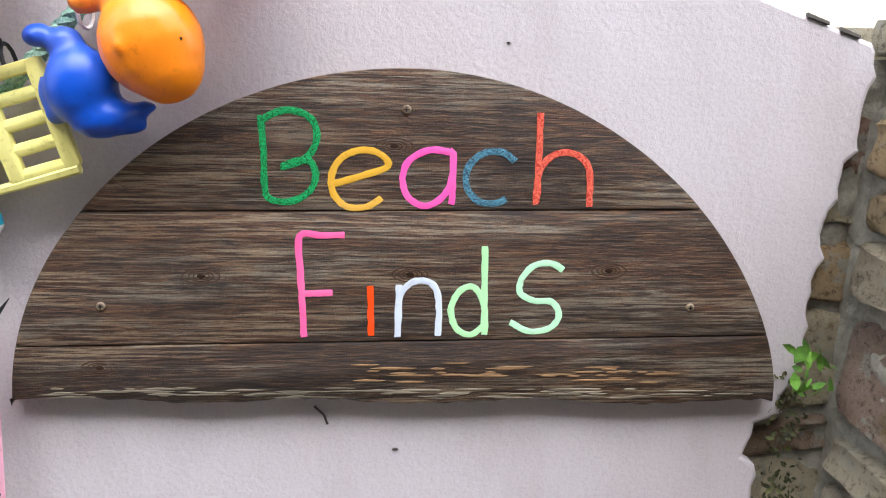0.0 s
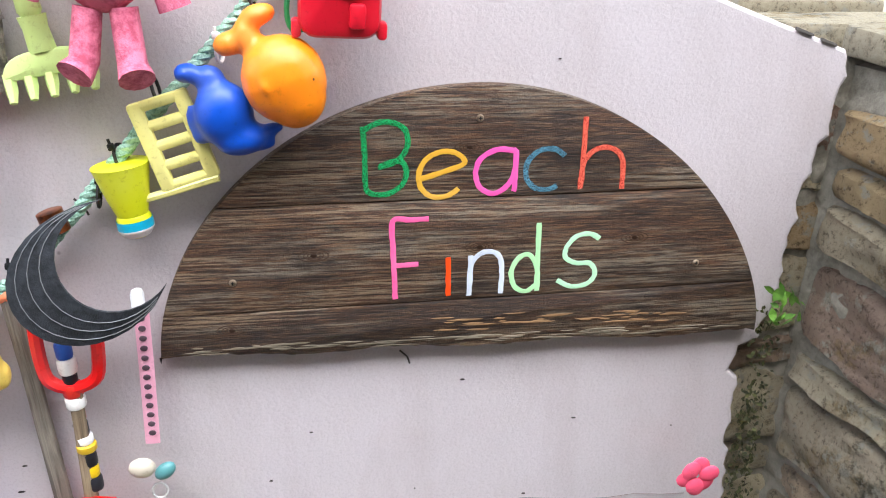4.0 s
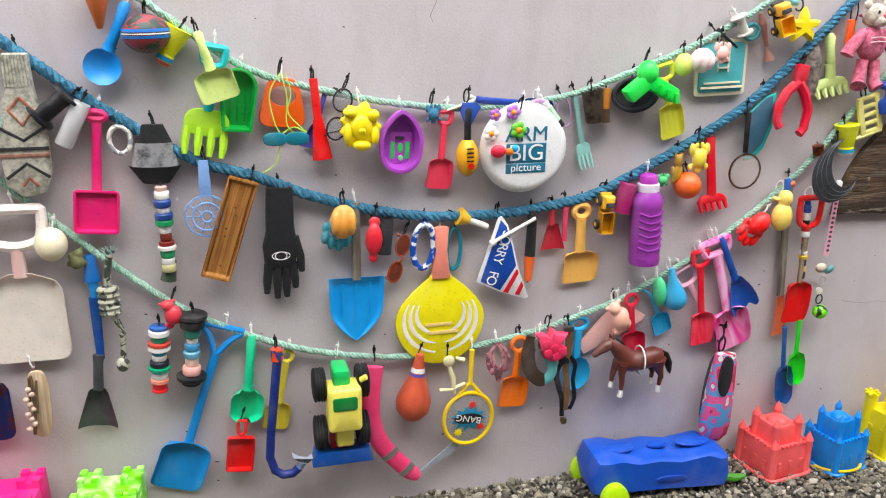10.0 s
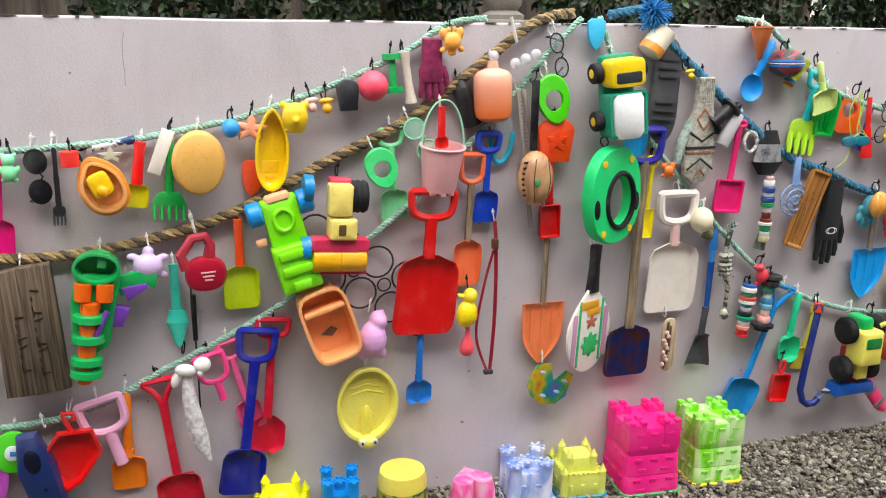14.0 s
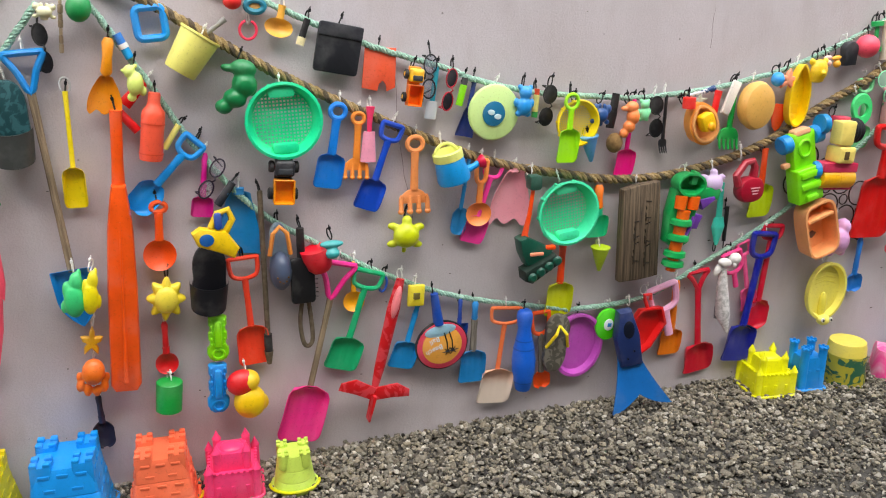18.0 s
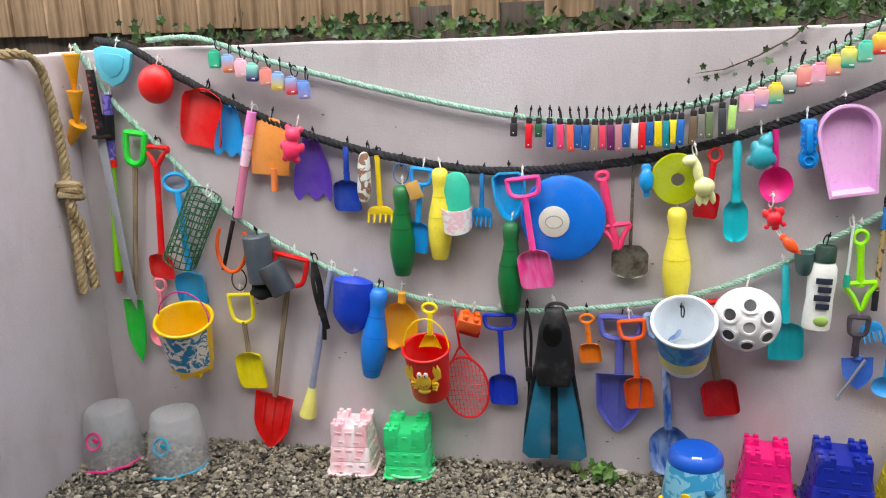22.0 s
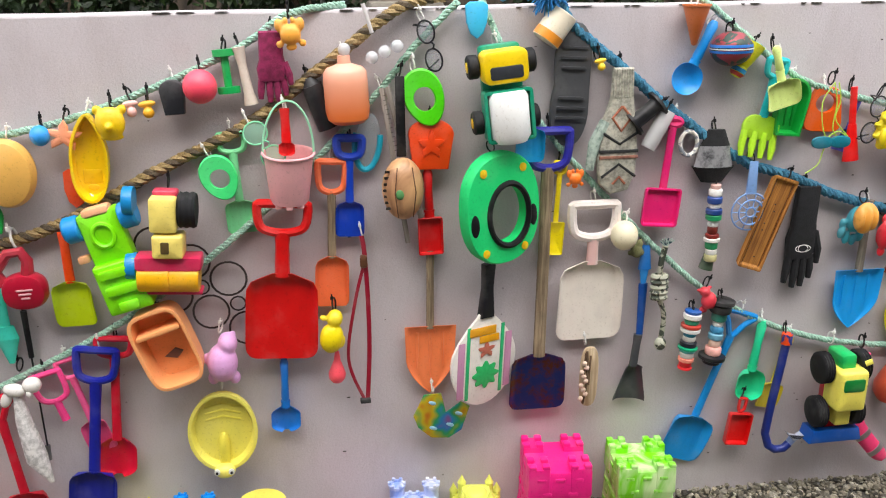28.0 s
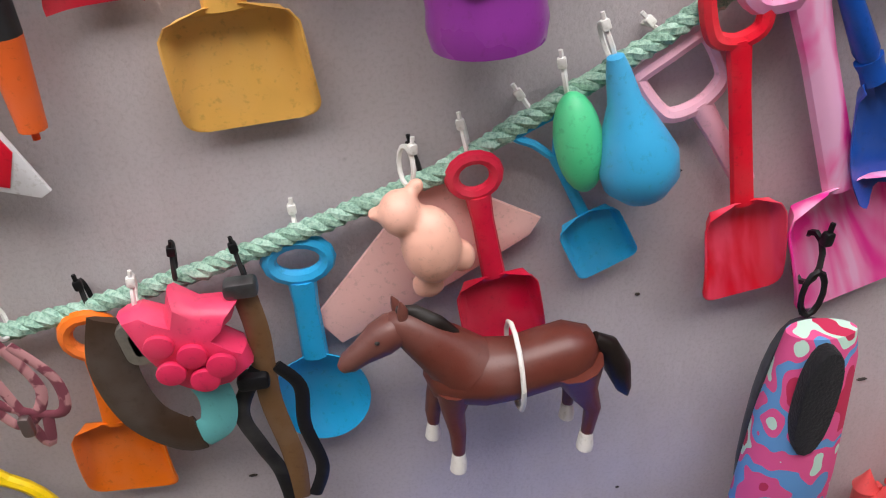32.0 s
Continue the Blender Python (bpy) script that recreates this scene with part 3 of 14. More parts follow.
def bush(x, y, r, h, seed):
	rnd = random.Random(seed)
	ob = tagged(new("box_bush"), "dense dark green clipped box bush in the bed", "bush", "bushes behind the wall")
	ob.matrix_world = pose(x, y, 1.33)
	bm = B()
	for i in range(9):
		a, l = rnd.uniform(0, 6.28), rnd.uniform(0.4, 0.9)
		tube(bm, [(0, 0, 0), (r * 0.3 * math.cos(a), r * 0.3 * math.sin(a), h * 0.4), (r * l * math.cos(a), r * l * math.sin(a), h * rnd.uniform(0.6, 0.95))], [0.012, 0.008, 0.003], 5)
	part("stem", bm, TWIG, ob)
	spots = []
	while len(spots) < 4600:
		a, e, q = rnd.uniform(0, 6.28), rnd.uniform(-1, 1), rnd.uniform(0.55, 1.0) ** 0.5
		lump = 1 + 0.22 * math.sin(3 * a + seed) * math.cos(4 * e + seed) + 0.1 * math.sin(9 * a)
		p = (r * q * lump * math.cos(a) * (1 - e * e * 0.5), r * q * lump * math.sin(a) * (1 - e * e * 0.5), h * 0.52 + h * 0.5 * e * q * lump)
		spots.append(p)
	leaf_cloud("crown", spots, 0.019, False, BOX_LEAF, ob)


for i, (x, y, r, h) in enumerate(((-4.75, 0.75, 0.36, 0.7), (-3.75, 0.7, 0.42, 0.75), (-2.78, 0.75, 0.36, 0.7), (-2.05, 0.72, 0.34, 0.72), (-1.05, 0.78, 0.36, 0.7), (-0.2, 0.8, 0.36, 0.75), (0.35, 0.75, 0.3, 0.7), (-5.2, 0.95, 0.35, 0.9))):
	bush(x, y, r, h, i + 3)


def ivy(name, x0, x1, y, z, n, hang, seed, label):
	rnd = random.Random(seed)
	ob = tagged(new(name), label, "ivy")
	bm = B()
	pts = [(x0 + (x1 - x0) * i / 30, y + rnd.uniform(-0.03, 0.03), z + rnd.uniform(-0.015, 0.02)) for i in range(31)]
	tube(bm, pts, 0.003, 5)
	part("stem", bm, TWIG, ob)
	spots = []
	for i in range(n):
		c = rnd.choice(pts)
		g = rnd.gauss(0, 1)
		spots.append((c[0] + rnd.gauss(0, 0.05), c[1] + rnd.uniform(-0.06, 0.06), c[2] + abs(g) * 0.035 - hang * rnd.random() ** 3))
	leaf_cloud("foliage", spots, 0.019, True, IVY_LEAF, ob)
	return ob


ivy("ivy", -8.0, -7.2, 0.2, 1.475, 90, 0.0, 1, "sparse green ivy growing along the wall top")
ivy("ivy", -7.2, -5.5, 0.2, 1.47, 330, 0.02, 2, "green ivy trailing between the fence and the wall")
ivy("ivy", -6.0, -5.45, 0.12, 1.5, 210, 0.03, 3, "bushy green ivy at the fence's end")
ob = tagged(new("ivy_sprig"), "thin ivy runner creeping over the wall face", "ivy")
bm = B()
pts = [(-5.72, -0.012, 1.475), (-5.77, -0.014, 1.43), (-5.86, -0.012, 1.38), (-5.95, -0.01, 1.345), (-6.03, -0.01, 1.335)]
tube(bm, pts, [0.003, 0.003, 0.0025, 0.002, 0.001], 5)
part("stem", bm, TWIG, ob)
leaf_cloud("foliage", [(p[0] + dx, -0.02, p[2] + dz) for p in pts for dx, dz in ((0.02, 0.02), (-0.02, -0.02), (0.03, -0.015))], 0.014, True, IVY_LEAF, ob)

# cream house beyond the right-hand end
CREAM = by_island("cream_render", ["ded5bb", "ded5bb"], 0.8, 6, 0.2)
house = tagged(new("house"), "cream rendered house wall with a grey corner pillar", "house")
house.matrix_world = pose(0, 0, 0)
bm = B()
boxy(bm, 4.4, 2.6, 1.5, 5.6, 0.2, 6.0, 0.01)
part("wall", bm, CREAM, house)
bm = B()
boxy(bm, 2.32, 2.47, 1.5, 0.22, 0.06, 6.0, 0.01)
part("pillar", bm, by_island("grey_stone", ["8f897e", "8f897e"], 0.9, 14, 0.8), house)
for i in range(8):
	bm = B()
	boxy(bm, 1.15, 2.2, 0.3 + 0.24 * i, 1.3, 0.03, 0.225, 0.006)
	part("board", bm, plastic("d8d2c4", 0.6), house)

# ---- the rough stone wall that comes forward at the right-hand end ----
STONE = stone_material()
MORTAR = by_island("mortar", ["8f8a7d", "8f8a7d"], 0.95, 60, 1.0)
stone_wall = tagged(new("wall_stone"), "rough rubble stone wall with mossy mortar", "wall", "", "structure")
bm = B()
slab(bm, [(-2.4, -0.4), (0.3, -0.4), (0.3, 1.18), (-2.4, 1.16)], -0.13, 0.13, 0.02)
ob = part("mortar_core", bm, MORTAR, stone_wall)
ob.matrix_basis = pose(2.305, 0, 0, 0, 0, 95)
rnd = random.Random(21)


def rough_face(w, h, bulge, seed, k=0.006, skew=0.0):
	"""A hewn stone's face: a lumpy, chipped sheet over a four-sided outline with blunt corners."""
	nu, nv = max(6, int(w / 0.008)), max(6, int(h / 0.008))
	off = Vector((seed * 3.1, seed * 1.7, seed * 0.9))

	def fn(u, v):
		a, c = 2 * u - 1, 2 * v - 1
		q = 1 - max(abs(a), abs(c)) ** 14 * 0.95
		wob = 0.016 * noise.noise(off + Vector((c * 1.4, a * 1.4, 0)))
		p = Vector((a * w / 2 * (1 - 0.07 * c ** 6) + wob, 0, c * h / 2 * (1 - 0.1 * a ** 8) + wob * 0.7 + skew * a * h))
		ledge = noise.noise(Vector((p.x * 5, p.z * 38, seed)) + off)
		d = noise.noise(p * 11 + off) * 2.0 * k + (ledge - 0.4 * abs(ledge)) * 1.1 * k + noise.noise(p * 60 + off) * 0.7 * k + noise.noise(p * 150 + off) * 0.35 * k
		return (p.x, -bulge * q - d * q, p.z)
	bm = B()
	sheet(bm, fn, nu, nv, 0.05)
	return bm


bm = rough_face(2.7, 1.6, 0.004, 3, 0.007)
ob = part("mortar_face", bm, MORTAR, stone_wall, smooth=60)
ob.matrix_basis = pose(2.262, -1.24, 0.4, 0, 0, -85)
bm = rough_face(0.3, 1.6, 0.004, 5, 0.007)
ob = part("mortar_face", bm, MORTAR, stone_wall, smooth=60)
ob.matrix_basis = pose(2.12, 0.034, 0.38)
z = -0.1
while z < 1.12:
	h = min(rnd.choice((0.055, 0.09, 0.12, 0.15, 0.17)), 1.165 - z)
	# quoin in the wall's own plane, where the render has come off
	w = rnd.uniform(0.12, 0.17)
	s = part("stone", rough_face(w, h * 0.93, 0.014, rnd.random() * 40, 0.005, rnd.uniform(-0.05, 0.05)), STONE, stone_wall, smooth=40)
	s.matrix_basis = pose(2.17 - w / 2, 0.036, z + h / 2, rnd.uniform(-3, 3), rnd.uniform(-5, 5), 0)
	y = 0.0
	while y > -1.6:
		w = rnd.uniform(0.2, 0.48)
		hh = h * rnd.uniform(0.84, 0.98)
		s = part("stone", rough_face(w, hh, rnd.uniform(0.012, 0.024), rnd.random() * 40, 0.006, rnd.uniform(-0.03, 0.03)), STONE, stone_wall, smooth=40)
		s.matrix_basis = pose(2.148 - 0.087 * (y - w / 2), y - w / 2, z + h / 2, rnd.uniform(-2, 2), rnd.uniform(-2, 3), -85 + rnd.uniform(-3, 3))
		y -= w + rnd.uniform(0.004, 0.02)
	z += h + rnd.uniform(0.0, 0.012)
for i in range(-2, 6):
	w = rnd.uniform(0.2, 0.27)
	bm = B()
	slab(bm, inset(oval(0.2, w / 2, 18, 0, 0, 5.0), 0.004), -0.022, 0.022, 0.008)
	q = part("capping", bm, STONE, stone_wall, "flat mossy capping stone")
	q.matrix_basis = pose(2.35 - (0.0 if i >= 0 else 0.05), -0.02 - 0.26 * i, 1.2 + rnd.uniform(-0.006, 0.008), 90 + rnd.uniform(-3, 3), 0, rnd.uniform(-6, 6))
leaf_cloud("weeds", [(2.085 + rnd.uniform(-0.025, 0.025), -0.03 + rnd.uniform(-0.02, 0.01), 0.80 + rnd.uniform(-0.03, 0.03)) for i in range(26)], 0.013, False, by_island("weed", ["5b8a2f", "79a83d"], 0.6), stone_wall, "small bright green weed")
leaf_cloud("moss", [(2.07 + rnd.uniform(-0.015, 0.03), -0.006 + rnd.uniform(-0.012, 0.01), rnd.choice((0.72, 0.6, 0.5, 0.42, 0.55)) + rnd.gauss(0, 0.035)) for i in range(420)], 0.005, False, by_island("moss", ["2c3016", "474a22", "3a3a1e", "5a5a30"], 0.9), stone_wall, "dark moss in the wall's corner")

# ---- geraniums in a terracotta pot at the foot of the stone wall ----
TERRA = by_island("terracotta", ["a5603f", "a5603f"], 0.85, 25, 0.5)
GERANIUM = by_island("geranium_leaf", ["4a7a32", "6a9a44", "3c6a2c", "83a650", "577f35"], 0.6, 60, 0.2)


def geranium(x, y, z, seed, k=1.0, bloom=None):
	rnd = random.Random(seed)
	pot = tagged(new("plant_pot"), "round terracotta pot with a leggy pink geranium", "plant pot")
	pot.matrix_world = pose(x, y, z) @ Matrix.Scale(k, 4)
	bm = B()
	lathe(bm, [(0.10, 0), (0.135, 0.2), (0.15, 0.2), (0.155, 0.245), (0.14, 0.245), (0.128, 0.2), (0.0, 0.2)], 28)
	part("pot", bm, TERRA, pot)
	bm = B()
	lathe(bm, [(0.132, 0.19), (0.06, 0.222), (0.0, 0.225)], 20, caps=(False, True))
	part("soil", bm, bpy.data.materials["soil"], pot)
	stems, leaves, buds = B(), [], []
	for i in range(14):
		a, l, hh = 6.28 * i / 14 + rnd.uniform(-0.3, 0.3), rnd.uniform(0.06, 0.21), rnd.uniform(0.27, 0.45)
		top = (l * math.cos(a), 0.5 * l * math.sin(a), hh)
		tube(stems, [(0.3 * top[0], 0.3 * top[1], 0.2), (0.7 * top[0] + 0.02, 0.7 * top[1], 0.2 + 0.6 * (hh - 0.2)), top], [0.0045, 0.0035, 0.0015], 5)
		for j in range(3):
			tip = (top[0] + rnd.uniform(-0.07, 0.07), top[1] - 0.01, hh + rnd.uniform(0.01, 0.08))
			tube(stems, [top, tip], [0.0012, 0.0009], 4)
		for j in range(6):
			q = rnd.uniform(0.3, 0.95)
			leaves.append((top[0] * q + rnd.uniform(-0.06, 0.06), top[1] * q + rnd.uniform(-0.05, 0.03), 0.2 + (hh - 0.2) * q + rnd.uniform(-0.03, 0.02)))
	if bloom:
		buds.append(bloom)
	part("stem", stems, plastic("5c5238", 0.7), pot)
	bmL = B()
	for p in leaves:
		m = Matrix.Translation(p) @ Euler((rnd.uniform(-0.6, 0.9), rnd.uniform(-3, 3), rnd.uniform(-0.7, 0.7))).to_matrix().to_4x4()
		r = rnd.uniform(0.02, 0.031)
		c = bmL.verts.new(m @ Vector((0, 0.006, 0)))
		ring = [bmL.verts.new(m @ Vector((r * (1 + 0.1 * math.cos(7 * a)) * math.cos(a), -0.004 * math.cos(5 * a), r * (1 + 0.1 * math.cos(7 * a)) * math.sin(a)))) for a in [2 * math.pi * i / 14 for i in range(14)]]
		for i in range(14):
			bmL.faces.new((c, ring[i], ring[(i + 1) % 14]))
	part("foliage", bmL, GERANIUM, pot, "round scalloped green leaves")
	for p in buds[:4]:
		bm = B()
		for j in range(6):
			a = 1.05 * j + 0.3
			egg(bm, p[0] + 0.015 * math.cos(a), p[1] + 0.003 * (j % 2), p[2] + 0.015 * math.sin(a), 0.0145, 0.004, 0.012, 60 * j, 10)
		part("flower", bm, plastic("e8607a", 0.6), pot, "bright pink geranium flower")


geranium(1.88, -0.215, -0.07, 4, 1.25, (0.05, 0.09, 0.485))



# weeds and dead leaves at the wall's foot
weed = tagged(new("weed_plant"), "small green weed growing at the wall's foot", "weed")
weed.matrix_world = pose(-6.27, -0.05, 0.0)
rnd = random.Random(3)
leaf_cloud("foliage", [(rnd.gauss(0, 0.045), rnd.uniform(-0.05, 0.02), rnd.uniform(0.015, 0.06)) for i in range(22)], 0.022, True, GERANIUM, weed)
for x, y, s in ((-7.37, -0.05, 0.03), (-6.86, -0.06, 0.028), (-6.83, -0.04, 0.022), (-5.2, -0.05, 0.026)):
	ob = new("dead_leaf", leaf_mesh(s, False, timber("4a3420", "7a5a38", 1.0)))
	ob.matrix_world = pose(x, y, 0.012 + s * 0.4, 60, 30, x * 90)
	tagged(ob, "curled brown dead leaf on the gravel", "leaf")

# an old stone urn standing behind the wall
urn = tagged(new("stone_urn"), "dark weathered stone urn on a square plinth", "urn")
urn.matrix_world = pose(-1.745, 0.35, 1.345)
bm = B()
boxy(bm, 0, 0, 0.045, 0.21, 0.2, 0.16, 0.008)
part("plinth", bm, bpy.data.materials["grey_stone"], urn)
bm = B()
lathe(bm, [(0.07, 0.125), (0.072, 0.14), (0.045, 0.155), (0.06, 0.17), (0.064, 0.19), (0.05, 0.21), (0.08, 0.25), (0.12, 0.33), (0.13, 0.4), (0.12, 0.42), (0, 0.4)], 24)
part("bowl", bm, bpy.data.materials["grey_stone"], urn)


# ---- ropes ----
def rope(name, pts, dia, cols, turns, label, strands=3):
	"""A laid rope: strands twisted about a smooth line through the points (x, z, y)."""
	P = [Vector((x, y, z)) for x, z, y in pts]
	line = []
	for i in range(len(P) - 1):
		a, b, c, d = P[max(i - 1, 0)], P[i], P[i + 1], P[min(i + 2, len(P) - 1)]
		steps = max(3, int((c - b).length / (dia * 0.33)))
		for k in range(steps):
			t = k / steps
			line.append(0.5 * ((2 * b) + (c - a) * t + (2 * a - 5 * b + 4 * c - d) * t * t + (3 * b - 3 * c + d - a) * t * t * t))
	line.append(P[-1])
	ob = tagged(new(name), label, "rope")
	for s in range(strands):
		q, ang, pts3 = [], 2 * math.pi * s / strands, []
		for i, p in enumerate(line):
			d = (line[min(i + 1, len(line) - 1)] - line[max(i - 1, 0)]).normalized()
			side = d.cross(Vector((0, 1, 0))).normalized()
			front = Vector((0, -1, 0))
			pts3.append(p + (side * math.cos(ang) + front * math.sin(ang)) * dia * 0.25 + side * 0.0008 * math.sin(i * 0.7))
			if i < len(line) - 1:
				ang += (line[i + 1] - p).length * turns * 2 * math.pi
		bm = B()
		tube(bm, pts3, dia * 0.29, 6)
		c = cols[s % len(cols)]
		part("strand", bm, fibre(*c), ob)
	return ob


MINT = [("b2d9c6", "6f9d8a"), ("bcdfce", "7dab97"), ("a8d0bb", "658f7d")]
BLUE = [("3f86a6", "1f4f6c"), ("4a92b0", "255a78"), ("3a7c9c", "1d4a64")]
INK = [("2a2a2e", "101013"), ("333338", "151518"), ("26262a", "0e0e10")]
HEMP = [("b79e70", "7a643f"), ("a8905f", "6c5836"), ("6a5c48", "3c3226")]
rope("mint_rope", [(-1.068, 1.484, 0.02), (-0.992, 1.466, -0.025), (-0.881, 1.387, -0.025), (-0.697, 1.26, -0.025), (-0.469, 1.191, -0.025), (-0.249, 1.154, -0.025), (-0.076, 1.146, -0.025), (0.162, 1.17, -0.025), (0.389, 1.243, -0.025), (0.573, 1.313, -0.025), (0.667, 1.361, -0.025), (0.754, 1.409, -0.025), (0.853, 1.47, -0.025)], 0.019, MINT, 28, "mint green twisted rope sagging between wall-top fixings")
rope("blue_rope", [(-1.528, 1.486, 0.03), (-1.412, 1.502, -0.025), (-1.35, 1.413, -0.025), (-1.214, 1.306, -0.025), (-1.052, 1.176, -0.025), (-0.839, 1.035, -0.025), (-0.698, 0.987, -0.025), (-0.511, 0.912, -0.025), (-0.284, 0.856, -0.025), (-0.075, 0.842, -0.025), (0.11, 0.855, -0.025), (0.299, 0.896, -0.025), (0.606, 1.047, -0.025), (0.775, 1.153, -0.025), (0.938, 1.303, -0.025), (1.11, 1.472, -0.025), (1.146, 1.506, -0.025)], 0.03, BLUE, 19, "thick faded blue twisted rope swagged on the wall")
rope("mint_rope", [(-1.59, 1.479, -0.025), (-1.551, 1.395, -0.025), (-1.463, 1.212, -0.025), (-1.377, 1.101, -0.025), (-1.222, 0.934, -0.025), (-1.053, 0.767, -0.025), (-0.867, 0.616, -0.025), (-0.623, 0.497, -0.025), (-0.372, 0.437, -0.025), (-0.17, 0.432, -0.025), (0.088, 0.466, -0.025), (0.336, 0.531, -0.025), (0.443, 0.575, -0.025), (0.677, 0.701, -0.025), (0.947, 0.906, -0.025), (1.139, 1.117, -0.025), (1.264, 1.254, -0.025), (1.438, 1.456, -0.025)], 0.019, MINT, 28, "long mint green twisted rope swagged low on the wall")
rope("mint_rope", [(-1.93, 1.471, 0.03), (-2.071, 1.451, -0.025), (-2.186, 1.379, -0.025), (-2.378, 1.294, -0.025), (-2.619, 1.211, -0.025), (-2.775, 1.179, -0.025), (-2.924, 1.154, -0.025), (-3.205, 1.134, -0.025), (-3.371, 1.144, -0.025), (-3.616, 1.169, -0.025), (-3.842, 1.223, -0.025), (-3.864, 1.238, -0.025), (-4.153, 1.326, -0.025), (-4.404, 1.43, -0.025), (-4.496, 1.467, -0.025), (-4.69, 1.471, 0.03)], 0.019, MINT, 28, "mint green twisted rope along the upper wall")
rope("hemp_rope", [(-1.645, 1.49, 0.04), (-1.791, 1.465, -0.025), (-1.961, 1.347, -0.025), (-2.186, 1.188, -0.025), (-2.425, 1.074, -0.025), (-2.658, 0.955, -0.025), (-2.864, 0.894, -0.025), (-3.088, 0.859, -0.025), (-3.298, 0.862, -0.025), (-3.462, 0.889, -0.025), (-3.708, 0.941, -0.025), (-3.932, 1.025, -0.025), (-4.259, 1.173, -0.025), (-4.452, 1.271, -0.025), (-4.669, 1.401, -0.025), (-4.806, 1.472, -0.025), (-4.975, 1.474, 0.04)], 0.031, HEMP, 17, "thick tan and brown hemp rope swagged on the wall")
rope("mint_rope", [(-1.65, 1.475, -0.025), (-1.763, 1.366, -0.025), (-1.891, 1.22, -0.025), (-2.189, 0.937, -0.025), (-2.542, 0.682, -0.025), (-2.883, 0.513, -0.025), (-3.122, 0.411, -0.025), (-3.414, 0.4, -0.025), (-3.475, 0.411, -0.025), (-3.817, 0.492, -0.025), (-4.048, 0.582, -0.025), (-4.255, 0.696, -0.025), (-4.473, 0.84, -0.025), (-4.627, 1.015, -0.025), (-4.772, 1.255, -0.025), (-4.864, 1.404, -0.025), (-4.905, 1.466, -0.025)], 0.019, MINT, 28, "mint green twisted rope hung in a deep swag")
rope("mint_rope", [(-5.204, 1.462, 0.03), (-5.533, 1.464, -0.025), (-5.612, 1.415, -0.025), (-5.77, 1.338, -0.025), (-5.92, 1.277, -0.025), (-6.076, 1.236, -0.025), (-6.323, 1.202, -0.025), (-6.582, 1.223, -0.025), (-6.943, 1.298, -0.025), (-7.377, 1.412, -0.025), (-7.61, 1.489, -0.025), (-7.838, 1.488, 0.04)], 0.019, MINT, 28, "mint green twisted rope carrying small vapes")
rope("black_rope", [(-4.941, 1.471, 0.05), (-5.158, 1.473, -0.025), (-5.283, 1.403, -0.025), (-5.513, 1.295, -0.025), (-5.836, 1.173, -0.025), (-6.154, 1.088, -0.025), (-6.496, 1.051, -0.025), (-6.768, 1.06, -0.025), (-7.144, 1.135, -0.025), (-7.435, 1.239, -0.025), (-7.728, 1.384, -0.025), (-7.865, 1.466, -0.025), (-8.036, 1.494, 0.04)], 0.028, INK, 19, "thick black twisted rope swagged across the wall")
rope("mint_rope", [(-5.01, 1.442, -0.025), (-5.101, 1.326, -0.025), (-5.234, 1.165, -0.025), (-5.383, 1.024, -0.025), (-5.487, 0.933, -0.025), (-5.584, 0.869, -0.025), (-5.812, 0.738, -0.025), (-6.057, 0.645, -0.025), (-6.409, 0.592, -0.025), (-6.689, 0.586, -0.025), (-6.979, 0.633, -0.025), (-7.277, 0.739, -0.025), (-7.575, 0.91, -0.025), (-7.825, 1.155, -0.025), (-7.958, 1.289, -0.025), (-8.08, 1.483, -0.025)], 0.019, MINT, 28, "mint green twisted rope swagged low from the corner")


# ---- kinds of things ----
def M(s, rough=0.37):
	"""A material from a short spec: a hex colour, or a word with colours."""
	if not isinstance(s, str):
		return s
	if s == "wood":
		return timber("7c6a54", "b09a7c", 1.4)
	if s == "grey_wood":
		return timber("6a6258", "a39a8c", 1.4)
	if s == "oak":
		return timber("8f5a22", "c8893c", 1.2)
	if ":" in s:
		k, v = s.split(":")
		v = v.split(",")
		if k == "mix":
			return marbled(v[0], v[1])
		if k == "fade":
			return gradient(v[0], v[1], float(v[2]), float(v[3]), v[4] if len(v) > 4 else None)
		if k == "cloth":
			return cloth(v[0], v[1] if len(v) > 1 else None, float(v[2]) if len(v) > 2 else 60)
		if k == "clear":
			return clear(v[0], float(v[1]) if len(v) > 1 else 0.35)
		if k == "metal":
			return metal(v[0], 0.35, v[1] if len(v) > 1 else None)
		if k == "camo":
			return marbled(v[0], v[1], 22, (1, 1, 1), 0.02)
		if k == "gloss":
			return plastic(v[0], 0.25)
	return plastic(s, rough)


def curved(pts, k=3):
	"""A closed line of points made smooth."""
	P = [Vector(p) for p in pts]
	n = len(P)
	out = []
	for i in range(n):
		a, b, c, d = P[i - 1], P[i], P[(i + 1) % n], P[(i + 2) % n]
		for j in range(k):
			t = j / k
			out.append(0.5 * ((2 * b) + (c - a) * t + (2 * a - 5 * b + 4 * c - d) * t * t + (3 * b - 3 * c + d - a) * t ** 3))
	return out


